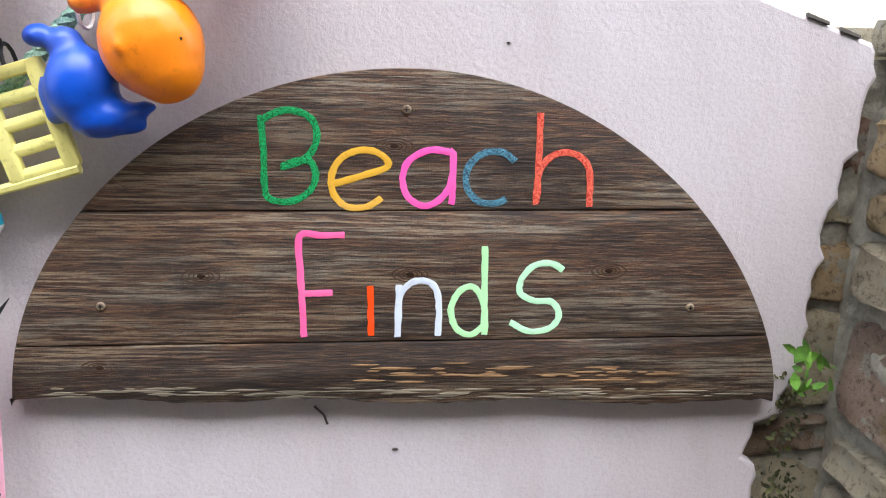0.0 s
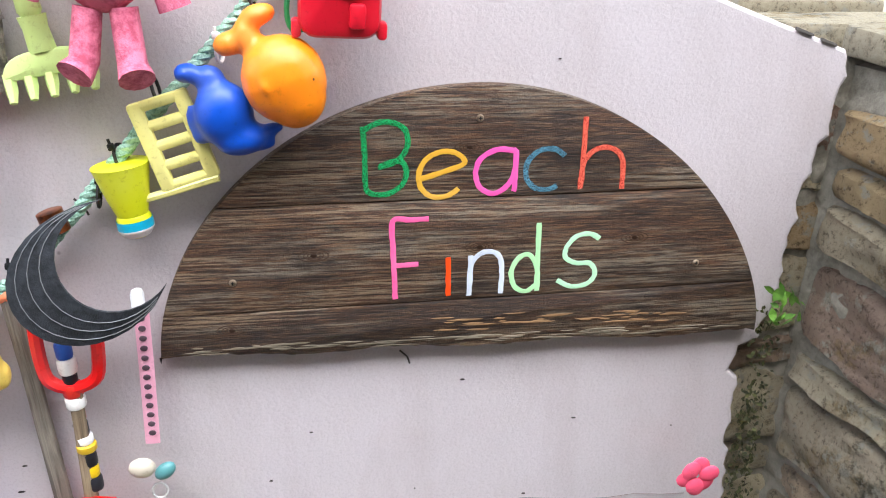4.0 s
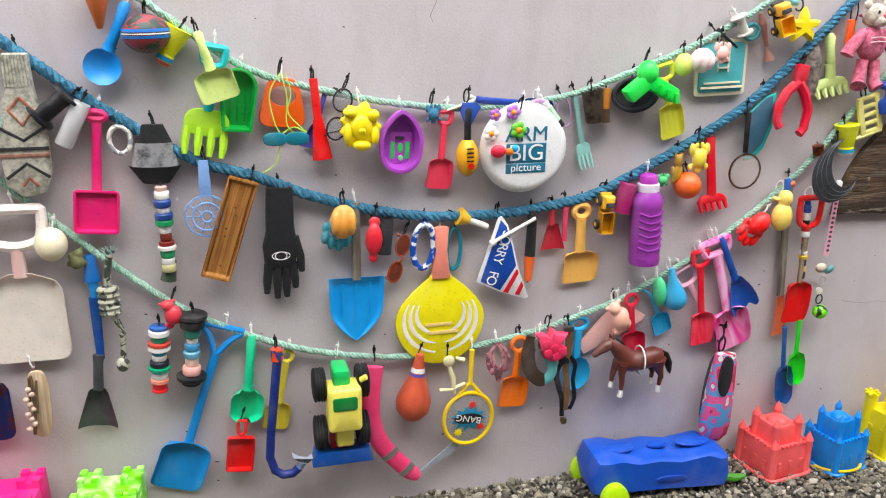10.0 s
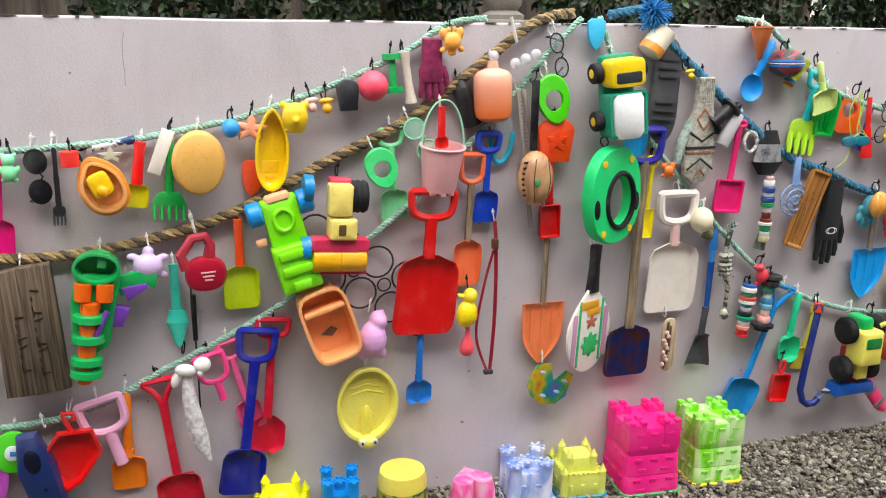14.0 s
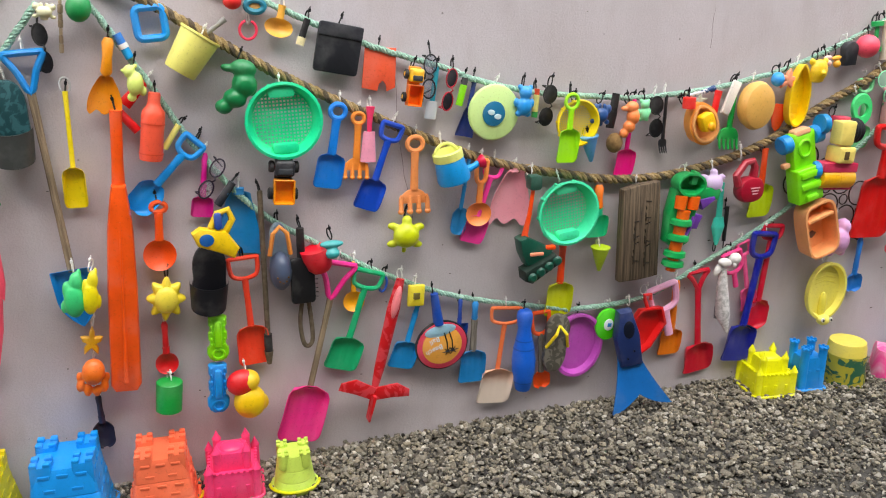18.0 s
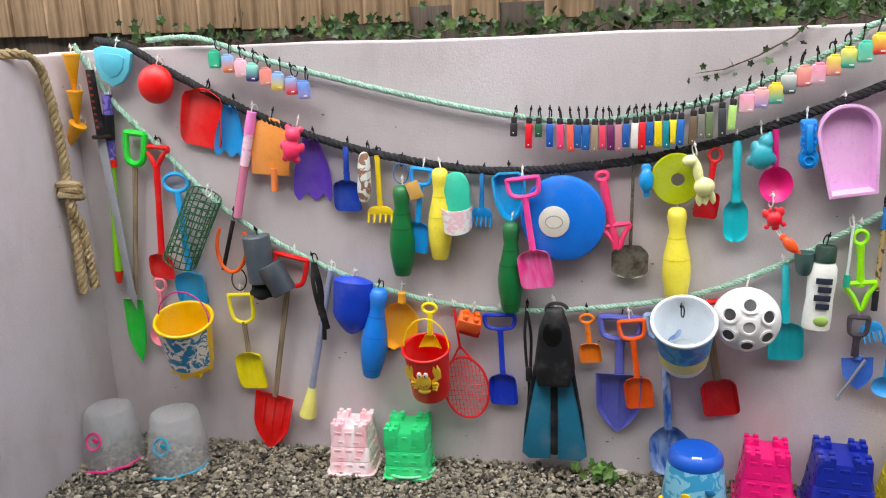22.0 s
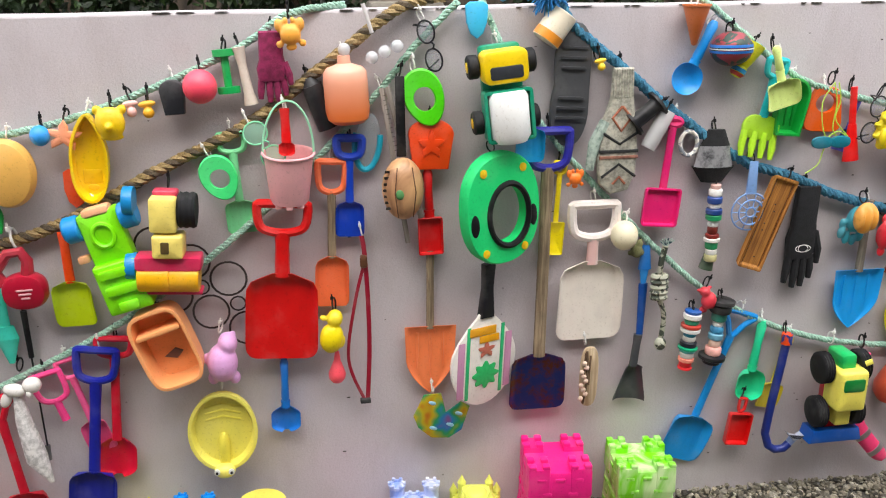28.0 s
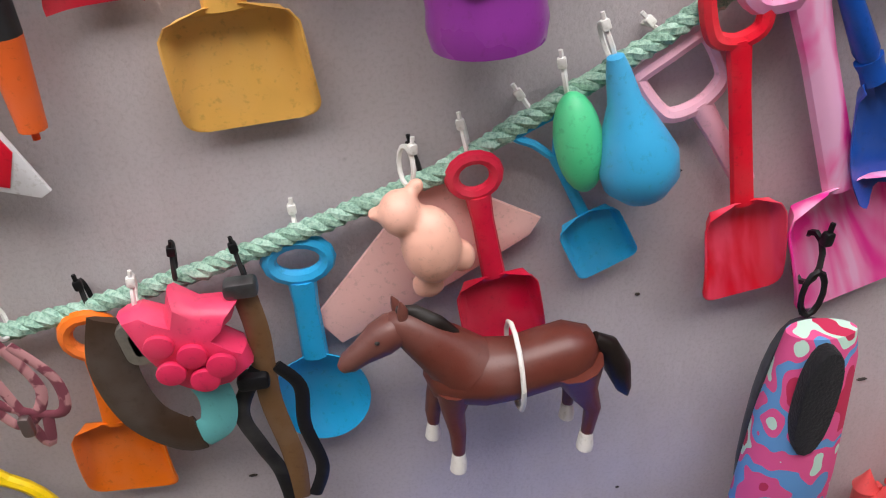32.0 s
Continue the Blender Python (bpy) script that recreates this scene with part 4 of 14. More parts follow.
def spade(ob, L, W, col="e23b3b", handle="D", blade="square", hc=None, sc=None, bc=None, bl=0.4, hl=0.2, hw=0.36, r=None, sr=None, deep=0.2):
	"""Beach spade, scoop, rake or fork: handle, shaft, blade."""
	hc, sc, bc = M(hc or col), M(sc or col), M(bc or col)
	bl, hl = bl * L, hl * L
	r = r or max(0.005, min(0.0125, W * 0.095))
	sr = sr or r * 1.3
	hx = hw * W
	if handle == "D":
		bm = B()
		tube(bm, curved([(0, 0, -hl), (-hx * 0.72, 0, -hl * 0.9), (-hx * 0.95, 0, -hl * 0.66), (-hx, 0, -r * 1.6), (-hx * 0.85, 0, -r), (0, 0, -r), (hx * 0.85, 0, -r), (hx, 0, -r * 1.6), (hx * 0.95, 0, -hl * 0.66), (hx * 0.72, 0, -hl * 0.9)]), r, 8, True)
		part("handle", bm, hc, ob)
	elif handle == "tri":
		bm = B()
		tube(bm, curved([(0, 0, -hl), (-hx * 0.5, 0, -hl * 0.5), (-hx, 0, -r * 1.5), (-hx * 0.6, 0, -r), (hx * 0.6, 0, -r), (hx, 0, -r * 1.5), (hx * 0.5, 0, -hl * 0.5)]), r, 8, True)
		part("handle", bm, hc, ob)
	elif handle == "ring":
		bm = B()
		tube(bm, [(p[0], 0, p[2]) for p in arc(0, -hl * 0.5, max(hx, r * 1.7), hl * 0.5 - r * 0.5, 0, 360, 16)[:-1]], r * 0.85, 8, True)
		part("handle", bm, hc, ob)
	elif handle == "T":
		bm = B()
		tube(bm, [(-hx, 0, -r), (hx, 0, -r)], r, 10)
		part("handle", bm, hc, ob)
		hl = r
	elif handle == "grip":
		bm = B()
		lathe(bm, [(r * 0.8, -hl), (r * 1.25, -hl * 0.9), (r * 1.05, -hl * 0.5), (r * 1.3, -hl * 0.12), (r * 0.8, 0)], 12)
		part("handle", bm, hc, ob)
	else:
		hl = 0.0
	top = -(L - bl)
	if -hl + 0.0 > top:
		bm = B()
		tube(bm, [(0, 0, -hl * 0.96), (0, 0, -hl - (-(top) - hl) * 0.3), (0, 0, top - bl * 0.04)], [sr * 1.15, sr, sr * 1.1], 10, flat=0.7)
		part("shaft", bm, sc, ob)
	d = deep * W
	if blade in ("square", "point", "scoop", "round", "flare", "shell"):
		def width(v):
			if blade == "square":
				q = 1 - min(1.0, v / 0.22)
				e = max(0.0, (v - 0.84) / 0.16)
				return W * (0.3 + 0.7 * max(0.0, 1 - q * q) ** 0.5) * (0.95 + 0.05 * v) * (1 - 0.3 * (1 - max(0.0, 1 - e * e) ** 0.5))
			if blade == "flare":
				return W * (0.45 + 0.55 * min(1, v * 1.1))
			if blade == "point":
				q = max(0.0, (v - 0.5) / 0.5)
				return W * (1 - 0.12 * v) * max(0.04, max(0.0, 1 - q ** 1.7) ** 0.92)
			if blade == "scoop":
				q = max(0.0, (v - 0.72) / 0.28)
				return W * min(1.0, 0.55 + 2.0 * v) * max(0.3, (1 - q * q) ** 0.5 if q < 1 else 0.3)
			if blade == "shell":
				return W * (0.35 + 0.65 * math.sin(min(1.0, v * 1.15) * math.pi / 2))
			q = 2 * v - 1
			return W * max(0.12, (1 - q * q * 0.98) ** 0.5)

		def fn(u, v):
			a = 2 * u - 1
			s = math.copysign(1 - (1 - abs(a)) ** 1.5, a)
			zz = top - bl * v
			if blade == "shell":
				zz += 0.06 * bl * math.cos(u * math.pi * 6) * v
			y = -d * (abs(s) ** 3.2) * (1.0 if blade != "point" else 0.6) + d * 0.55 - (d * 0.5 * (1 - min(1, v / 0.14)) ** 2) - (d * 0.35 * max(0.0, v - 0.6) ** 2 if blade in ("scoop", "round") else 0)
			y -= 0.0035 * math.exp(-(s / 0.14) ** 2) * (1 - v)
			if blade in ("square", "point"):
				side = max(0.0, min(1.0, (abs(s) - 0.78) / 0.2))
				back = max(0.0, 1 - v / 0.13)
				y = 0.45 * d - d * max(side * side * (3 - 2 * side) * (1 - v ** 3), back ** 1.4 * 0.9)
				if 0.16 < v < 0.8:
					y -= W * 0.018 * max(math.exp(-((abs(s) - 0.45) / 0.06) ** 2), math.exp(-(s / 0.06) ** 2))
			if blade == "round":
				y = d * (1 - s * s) * (1 - (2 * v - 1) ** 2) * 1.1 - d * 0.3
			return (s * width(v) * 0.5, y, zz)
		bm = B()
		sheet(bm, lambda u, v: fn(u, 1 - (1 - v) ** 1.5), 20, 16, max(0.0022, W * 0.022))
		face = part("blade", bm, bc, ob)
		if blade == "point" and W > 0.14:
			for u in (-0.25, 0, 0.25):
				bm = B()
				tube(bm, [(u * W, d * 0.42 - 0.002, top - bl * v) for v in (0.1, 0.35, 0.62 if u else 0.75)], [0.004, 0.0045, 0.002], 6)
				part("rib", bm, bc, face)
	elif blade == "rake":
		bm = B()
		slab(bm, [(W * 0.5 * math.copysign(abs(math.cos(a)) ** 0.6, math.cos(a)), top - bl * 0.55 + bl * 0.55 * math.sin(a)) for a in [math.pi * i / 16 for i in range(17)]], -r * 0.8, r * 0.8, r * 0.5)
		for i in range(5):
			x = -W * 0.44 + W * 0.88 * i / 4
			tube(bm, [(x, 0, top - bl * 0.4), (x, -0.006, top - bl * 0.75), (x, -0.014, top - bl)], [r * 0.75, r * 0.65, r * 0.4], 6)
		part("rake_head", bm, bc, ob)
	elif blade == "fork":
		bm = B()
		slab(bm, rect(-W / 2, top - bl * 0.58, W / 2, top, W * 0.34), -r * 0.7, r * 0.7, r * 0.5)
		for i in range(4):
			x = -W * 0.4 + W * 0.8 * i / 3
			tube(bm, [(x, 0, top - bl * 0.4), (x * 1.05, -0.006, top - bl * 0.75), (x, -0.012, top - bl)], [W * 0.095, W * 0.095, W * 0.06], 7)
		part("fork_head", bm, bc, ob)
	elif blade == "claw":
		bm = B()
		slab(bm, [(W * 0.46 * math.cos(a), top - bl * 0.62 + bl * 0.6 * math.sin(a)) for a in [math.pi * i / 14 for i in range(15)]], -r * 0.4, r * 0.6, r * 0.4)
		part("palm", bm, bc, ob)
		for i in range(4):
			u = -0.42 + 0.28 * i
			bm = B()
			tube(bm, curved([(W * u * 0.86, 0, top - bl * 0.3), (W * u * 1.04, -0.003, top - bl * 0.62), (W * u, -0.008, top - bl * 0.92)])[:-6] + [(W * u, -0.008, top - bl * 0.92)], W * 0.075, 7)
			egg(bm, W * u, -0.008, top - bl * 0.93, W * 0.1, W * 0.1, W * 0.085, 0, 10)
			part("tine", bm, bc, ob)
	elif blade == "box":
		bm = B()
		tray(bm, rect(-W / 2, -L, W / 2, top, W * 0.1), -d, d * 0.5, W * 0.06, 0.004)
		part("pan", bm, bc, ob)


PROFILES = {
	"pin": [(0.0, 0.0), (0.2, 0.005), (0.3, 0.03), (0.34, 0.09), (0.3, 0.17), (0.27, 0.24), (0.33, 0.34), (0.44, 0.48), (0.5, 0.62), (0.48, 0.75), (0.4, 0.88), (0.33, 0.985), (0.3, 1.0), (0, 1.0)],
	"cone": [(0, 0.01), (0.5, 0.0), (0.5, 0.05), (0.46, 0.06), (0.1, 0.97), (0.05, 1.0), (0, 1.0)],
	"cup": [(0.0, 0.86), (0.36, 0.86), (0.46, 0.02), (0.5, 0.0), (0.5, 0.05), (0.47, 0.06), (0.38, 0.97), (0.36, 1.0), (0, 1.0)],
	"ball": [(0.0, 0.0)] + [(0.5 * math.sin(a * math.pi / 12), 0.5 - 0.5 * math.cos(a * math.pi / 12)) for a in range(1, 12)] + [(0, 1.0)],
	"flask": [(0, 0), (0.14, 0.0), (0.15, 0.11), (0.17, 0.12), (0.4, 0.17), (0.49, 0.24), (0.5, 0.4), (0.5, 0.8), (0.46, 0.93), (0.34, 0.99), (0, 1.0)],
	"bottle": [(0, 0), (0.24, 0.0), (0.26, 0.03), (0.26, 0.14), (0.3, 0.19), (0.46, 0.27), (0.5, 0.34), (0.48, 0.62), (0.5, 0.93), (0.47, 0.99), (0, 1.0)],
	"pear": [(0, 0), (0.1, 0.01), (0.15, 0.12), (0.2, 0.3), (0.36, 0.5), (0.5, 0.7), (0.47, 0.86), (0.3, 0.97), (0, 1.0)],
	"buoy": [(0, 0), (0.3, 0.01), (0.5, 0.06), (0.5, 0.62), (0.46, 0.72), (0.3, 0.88), (0.16, 0.97), (0.08, 1.0), (0, 1.0)],
	"spool": [(0, 0), (0.5, 0.0), (0.5, 0.08), (0.28, 0.11), (0.28, 0.89), (0.5, 0.92), (0.5, 1.0), (0, 1.0)],
	"tube": [(0, 0), (0.47, 0), (0.5, 0.02), (0.5, 0.98), (0.47, 1.0), (0, 1.0)],
	"shuttle": [(0, 0.0), (0.5, 0.0), (0.48, 0.05), (0.36, 0.45), (0.27, 0.68), (0.3, 0.72), (0.3, 0.88), (0.2, 0.98), (0, 1.0)],
	"pot": [(0, 0.1), (0.46, 0.02), (0.5, 0.0), (0.5, 0.05), (0.48, 0.4), (0.4, 0.8), (0.28, 0.97), (0, 1.0)],
}


def turned(ob, L, W, col="ff8800", form="ball", name="body", bands=(), lean=0.0, n=22, squash=1.0):
	"""A turned or blow-moulded thing hung by its top; bands are (from, to, colour, name)."""
	prof = PROFILES[form]
	bm = B()
	lathe(bm, [(r * W, -h * L) for r, h in prof], n, sy=squash)
	q = part(name, bm, M(col), ob)
	# bands stand proud; those called groove are darker tone painting a groove's shade
	for a, b, c, nm in bands:
		bm = B()
		pts = []
		for h in [a + (b - a) * i / 5 for i in range(6)]:
			for (r0, h0), (r1, h1) in zip(prof, prof[1:]):
				if h0 <= h <= h1 and h1 > h0:
					pts.append(((r0 + (r1 - r0) * (h - h0) / (h1 - h0)) * W + 0.0012, -h * L))
					break
		lathe(bm, pts, n, caps=(False, False), sy=squash)
		part(nm, bm, M(c), ob)
	if lean:
		for c in ob.children:
			c.matrix_basis = pose(0, -0.5 * W, -0.0, lean, 0, 0)
	return q


def outline(kind, W, L):
	"""Outlines hanging below z = 0, W wide and L high."""
	h, w = L / 2, W / 2
	if kind == "oval":
		return oval(w, h, 32, 0, -h)
	if kind == "rect":
		return rect(-w, -L, w, 0, min(W, L) * 0.08)
	if kind == "soft":
		return oval(w, h, 32, 0, -h, 3.4)
	if kind == "star":
		return [(w * (1.0 if i % 4 == 0 else (0.78 if i % 2 else 0.42)) * (1 if i % 4 != 2 else 1) * math.cos(math.pi / 2 + 2 * math.pi * i / 20), -h + h * (1.0 if i % 4 == 0 else (0.62 if i % 2 else 0.42)) * math.sin(math.pi / 2 + 2 * math.pi * i / 20)) for i in range(20)]
	if kind == "flower":
		return [((w * (0.85 + 0.15 * math.cos(8 * a))) * math.cos(a), -h + h * (0.85 + 0.15 * math.cos(8 * a)) * math.sin(a)) for a in [2 * math.pi * i / 64 for i in range(64)]]
	if kind == "gear":
		return [((w * (1.0 if (i // 2) % 2 else 0.84)) * math.cos(2 * math.pi * i / 40), -h + h * (1.0 if (i // 2) % 2 else 0.84) * math.sin(2 * math.pi * i / 40)) for i in range(40)]
	if kind == "boat":
		return [(w * math.cos(a) * (1 if math.sin(a) < 0 else (1 - 0.35 * math.sin(a) ** 2)), -h + h * math.copysign(abs(math.sin(a)) ** (1.0 if math.sin(a) > 0 else 0.7), math.sin(a))) for a in [2 * math.pi * i / 32 for i in range(32)]]
	if kind == "fishtail":
		return [(w * a, L * b) for a, b in ((-1, -0.15), (-0.6, -0.12), (-0.25, -0.22), (-0.05, 0), (0.35, -0.18), (1, -0.22), (0.8, -0.38), (0.5, -0.48), (0.9, -0.66), (0.92, -0.84), (0.5, -0.97), (-0.15, -1), (-0.55, -0.85), (-0.85, -0.5))][::-1]
	if kind == "pan":
		return [(-w * 0.78, -L), (w * 0.78, -L), (w * 0.9, -L * 0.62)] + [(w * math.cos(a), -L * 0.3 + L * 0.3 * math.sin(a)) for a in [math.pi * i / 16 for i in range(17)]] + [(-w * 0.9, -L * 0.62)]
	if kind == "shield":
		return [(-w, -L * 0.1), (-w * 0.6, 0), (w * 0.6, 0), (w, -L * 0.1), (w * 0.9, -L * 0.55), (w * 0.55, -L * 0.85), (0, -L), (-w * 0.55, -L * 0.85), (-w * 0.9, -L * 0.55)][::-1]
	if kind == "fin":
		return [(-w * 0.95, -L * 0.33), (0.1 * w, -L * 0.06), (0.7 * w, 0), (w, -L * 0.22), (w * 0.97, -L * 0.5), (w * 0.65, -L * 0.8), (0, -L * 0.97), (-w * 0.6, -L), (-w * 0.8, -L * 0.8)][::-1]
	if kind == "sole":
		return [(x * (1 - 0.15 * math.exp(-((z + h * 1.05) / (0.35 * h)) ** 2) - (0.08 if z > -h else 0)), z) for x, z in oval(w, h, 32, 0, -h, 2.5)]
	if kind == "train":
		return [(-w * 0.72, -L * 0.62), (-w * 0.72, -L * 0.02), (-w * 0.3, 0), (w * 0.72, 0), (w * 0.72, -L * 0.62)][::-1] + [(-w * math.cos(a), -L + w - w * math.sin(a)) for a in [0.5 + (math.pi - 1.0) * i / 12 for i in range(13)]][::1]
	if kind == "board":
		return [(-w, -L), (w, -L), (w, -L * 0.3), (w * 0.8, -L * 0.12), (w * 0.4, -L * 0.02), (0, 0), (-w * 0.4, -L * 0.02), (-w * 0.8, -L * 0.12), (-w, -L * 0.3)]
	if kind == "wedge":
		return [(-w, 0), (-w * 0.2, 0), (w, -L * 0.8), (w * 0.9, -L), (-w * 0.9, -L * 0.75)][::-1]
	if kind == "mane":
		return [(w * (0.9 + 0.1 * math.cos(9 * a + 1.3 * math.sin(2 * a))) * math.cos(a), -h + h * (0.9 + 0.1 * math.cos(9 * a + 1.3 * math.sin(2 * a))) * math.sin(a)) for a in [2 * math.pi * i / 54 for i in range(54)]]
	if kind == "notched":
		return [(-w, -L * 0.94), (-w * 0.94, 0), (w * 0.94, 0), (w, -L * 0.9), (w * 0.5, -L), (w * 0.42, -L * 0.84), (w * 0.22, -L * 0.76), (w * 0.02, -L * 0.84), (-w * 0.06, -L)]
	if kind == "shard":
		return [(-w, -L * 0.8), (w * 0.1, 0), (w, -L * 0.36), (w * 0.9, -L * 0.46), (w * 0.2, -L * 0.7), (-w * 0.8, -L)]
	if kind == "torn":
		return [(-w, -L * 0.9), (-w * 0.7, 0), (w * 0.1, -L * 0.06), (w * 0.35, -L * 0.35), (w * 0.62, -L * 0.6), (w * 0.72, -L * 0.75), (w, -L * 0.97), (w * 0.7, -L), (w * 0.2, -L * 0.95)][::-1]
	return oval(w, h, 24, 0, -h)


def flat(ob, L, W, col="ffcc00", form="oval", thick=0.014, dish=False, bev=0.005, hole=None, trim=(), name="body", rim=0.007):
	"""A moulded flat thing; trim adds raised pieces (form, cx, cz, w, h, colour, name) in units of its size."""
	o = outline(form, W, L)
	bm = B()
	if dish:
		tray(bm, o, -thick, 0.002, rim, 0.003)
	else:
		slab(bm, o, -thick, 0.0, bev)
	part(name, bm, M(col), ob)
	for i, (f, cx, cz, w, h, c, nm) in enumerate(trim):
		bm = B()
		w_, h_ = w * W, h * L
		base = (0.0 if dish else -thick) - 0.0012 * i
		if f == "ring":
			tube(bm, [(p[0], base - 0.002, p[2]) for p in arc(cx * W, cz * L, w_ / 2, h_ / 2, 0, 360, 22)[:-1]], min(w_, h_) * 0.06, 6, True)
		elif f == "dome":
			egg(bm, cx * W, base, cz * L, w_ / 2, 0.008 + 0.12 * w_, h_ / 2)
		else:
			p = outline(f, w_, h_)
			slab(bm, [(a + cx * W, b + cz * L + h_ / 2) for a, b in p], base - 0.004, base + 0.002, 0.0015)
		part(nm, bm, M(c), ob)


BLOBS = {  # balls in units of the thing's width and height: x, z, rx, rz, depth
	"fish": [(0, -0.5, 0.42, 0.34, 0.3), (0.0, -0.14, 0.3, 0.12, 0.12), (0, -0.88, 0.22, 0.12, 0.14), (-0.3, -0.5, 0.14, 0.2, 0.1), (0.3, -0.45, 0.12, 0.12, 0.12)],
	"seahorse": [(0.1, -0.16, 0.36, 0.16, 0.3), (-0.3, -0.2, 0.2, 0.07, 0.18), (0.18, -0.42, 0.34, 0.22, 0.35), (0.0, -0.68, 0.32, 0.17, 0.32), (-0.25, -0.86, 0.24, 0.13, 0.25), (0.44, -0.45, 0.12, 0.16, 0.12)],
	"duck": [(0.05, -0.2, 0.3, 0.2, 0.32), (0.0, -0.64, 0.45, 0.34, 0.38), (-0.36, -0.22, 0.14, 0.06, 0.16), (0.36, -0.72, 0.16, 0.16, 0.2)],
	"hippo": [(0, -0.55, 0.42, 0.36, 0.4), (0.18, -0.2, 0.27, 0.2, 0.33), (-0.28, -0.86, 0.16, 0.12, 0.2), (0.28, -0.88, 0.16, 0.12, 0.2), (-0.4, -0.5, 0.12, 0.12, 0.12), (0.34, -0.06, 0.07, 0.06, 0.08)],
	"crab": [(0, -0.55, 0.36, 0.26, 0.22), (-0.36, -0.3, 0.15, 0.18, 0.14), (0.36, -0.3, 0.15, 0.18, 0.14), (-0.38, -0.78, 0.14, 0.1, 0.1), (0.38, -0.78, 0.14, 0.1, 0.1), (-0.12, -0.2, 0.09, 0.1, 0.1), (0.12, -0.2, 0.09, 0.1, 0.1), (0, -0.86, 0.2, 0.1, 0.1)],
	"bear": [(0, -0.26, 0.3, 0.22, 0.28), (0, -0.68, 0.34, 0.3, 0.3), (-0.26, -0.1, 0.12, 0.09, 0.12), (0.26, -0.1, 0.12, 0.09, 0.12), (-0.38, -0.58, 0.12, 0.15, 0.14), (0.38, -0.58, 0.12, 0.15, 0.14), (-0.22, -0.92, 0.16, 0.1, 0.16), (0.22, -0.92, 0.16, 0.1, 0.16)],
	"turtle": [(0, -0.5, 0.36, 0.32, 0.25), (0, -0.12, 0.14, 0.13, 0.14), (-0.36, -0.28, 0.16, 0.1, 0.1), (0.36, -0.28, 0.16, 0.1, 0.1), (-0.34, -0.74, 0.16, 0.1, 0.1), (0.34, -0.74, 0.16, 0.1, 0.1), (0, -0.9, 0.08, 0.1, 0.06)],
	"dino": [(-0.37, -0.12, 0.14, 0.1, 0.14), (-0.16, -0.2, 0.17, 0.13, 0.15), (-0.08, -0.55, 0.32, 0.33, 0.26), (0.04, -0.81, 0.3, 0.17, 0.24), (-0.43, -0.58, 0.06, 0.17, 0.08), (-0.36, -0.73, 0.12, 0.1, 0.1), (0.37, -0.78, 0.14, 0.06, 0.1), (0.23, -0.91, 0.17, 0.07, 0.12)],
	"goldfish": [(0.06, -0.58, 0.46, 0.36, 0.36), (0.1, -0.7, 0.36, 0.3, 0.34), (-0.16, -0.2, 0.14, 0.16, 0.16), (-0.36, -0.2, 0.18, 0.1, 0.14), (0.02, -0.06, 0.2, 0.09, 0.14), (-0.14, -0.56, 0.07, 0.13, 0.375)],
	"flame": [(0, -0.62, 0.4, 0.36, 0.32), (0.1, -0.24, 0.26, 0.22, 0.24), (-0.26, -0.4, 0.16, 0.2, 0.2), (0.22, -0.06, 0.1, 0.1, 0.12), (-0.38, -0.75, 0.14, 0.14, 0.14), (0.38, -0.7, 0.14, 0.16, 0.16)],
	"dumbbell": [(0, -0.2, 0.5, 0.2, 0.5), (0, -0.5, 0.28, 0.3, 0.28), (0, -0.8, 0.5, 0.2, 0.5)],
	"giraffe": [(-0.2, -0.12, 0.28, 0.11, 0.2), (0.0, -0.36, 0.17, 0.26, 0.17), (0.14, -0.64, 0.36, 0.17, 0.26), (-0.1, -0.88, 0.11, 0.14, 0.11), (0.36, -0.88, 0.11, 0.14, 0.11), (0.1, -0.9, 0.1, 0.12, 0.1)],
	"octopus": [(0, -0.34, 0.36, 0.32, 0.32), (-0.36, -0.72, 0.14, 0.16, 0.14), (0.36, -0.72, 0.14, 0.16, 0.14), (-0.13, -0.82, 0.13, 0.17, 0.14), (0.14, -0.84, 0.13, 0.15, 0.14), (-0.42, -0.5, 0.1, 0.12, 0.1), (0.42, -0.5, 0.1, 0.12, 0.1)],
	"dummy": [(0, -0.3, 0.45, 0.16, 0.2), (0, -0.7, 0.28, 0.26, 0.28)],
	"face": [(0, -0.5, 0.5, 0.46, 0.3), (-0.4, -0.14, 0.16, 0.14, 0.14), (0.4, -0.14, 0.16, 0.14, 0.14), (0, -0.58, 0.16, 0.14, 0.42), (0.0, -0.9, 0.4, 0.1, 0.2)],
	"shell": [(0, -0.5, 0.5, 0.45, 0.25), (-0.3, -0.55, 0.16, 0.36, 0.3), (0, -0.55, 0.16, 0.42, 0.33), (0.3, -0.55, 0.16, 0.36, 0.3), (0, -0.92, 0.26, 0.1, 0.16)],
	"bird": [(0.1, -0.5, 0.34, 0.32, 0.3), (-0.16, -0.2, 0.24, 0.18, 0.25), (-0.42, -0.2, 0.1, 0.05, 0.1), (0.42, -0.68, 0.16, 0.14, 0.14), (0.0, -0.88, 0.2, 0.12, 0.12), (0.06, -0.04, 0.1, 0.06, 0.08)],
}


def fuse(ob, W):
	"""Run overlapping swellings together into one skin."""
	m = ob.modifiers.new("skin", "REMESH")
	m.mode, m.voxel_size, m.use_smooth_shade = "VOXEL", max(0.0016, W * 0.04), True
	m = ob.modifiers.new("soften", "SMOOTH")
	m.factor, m.iterations = 0.5, 5


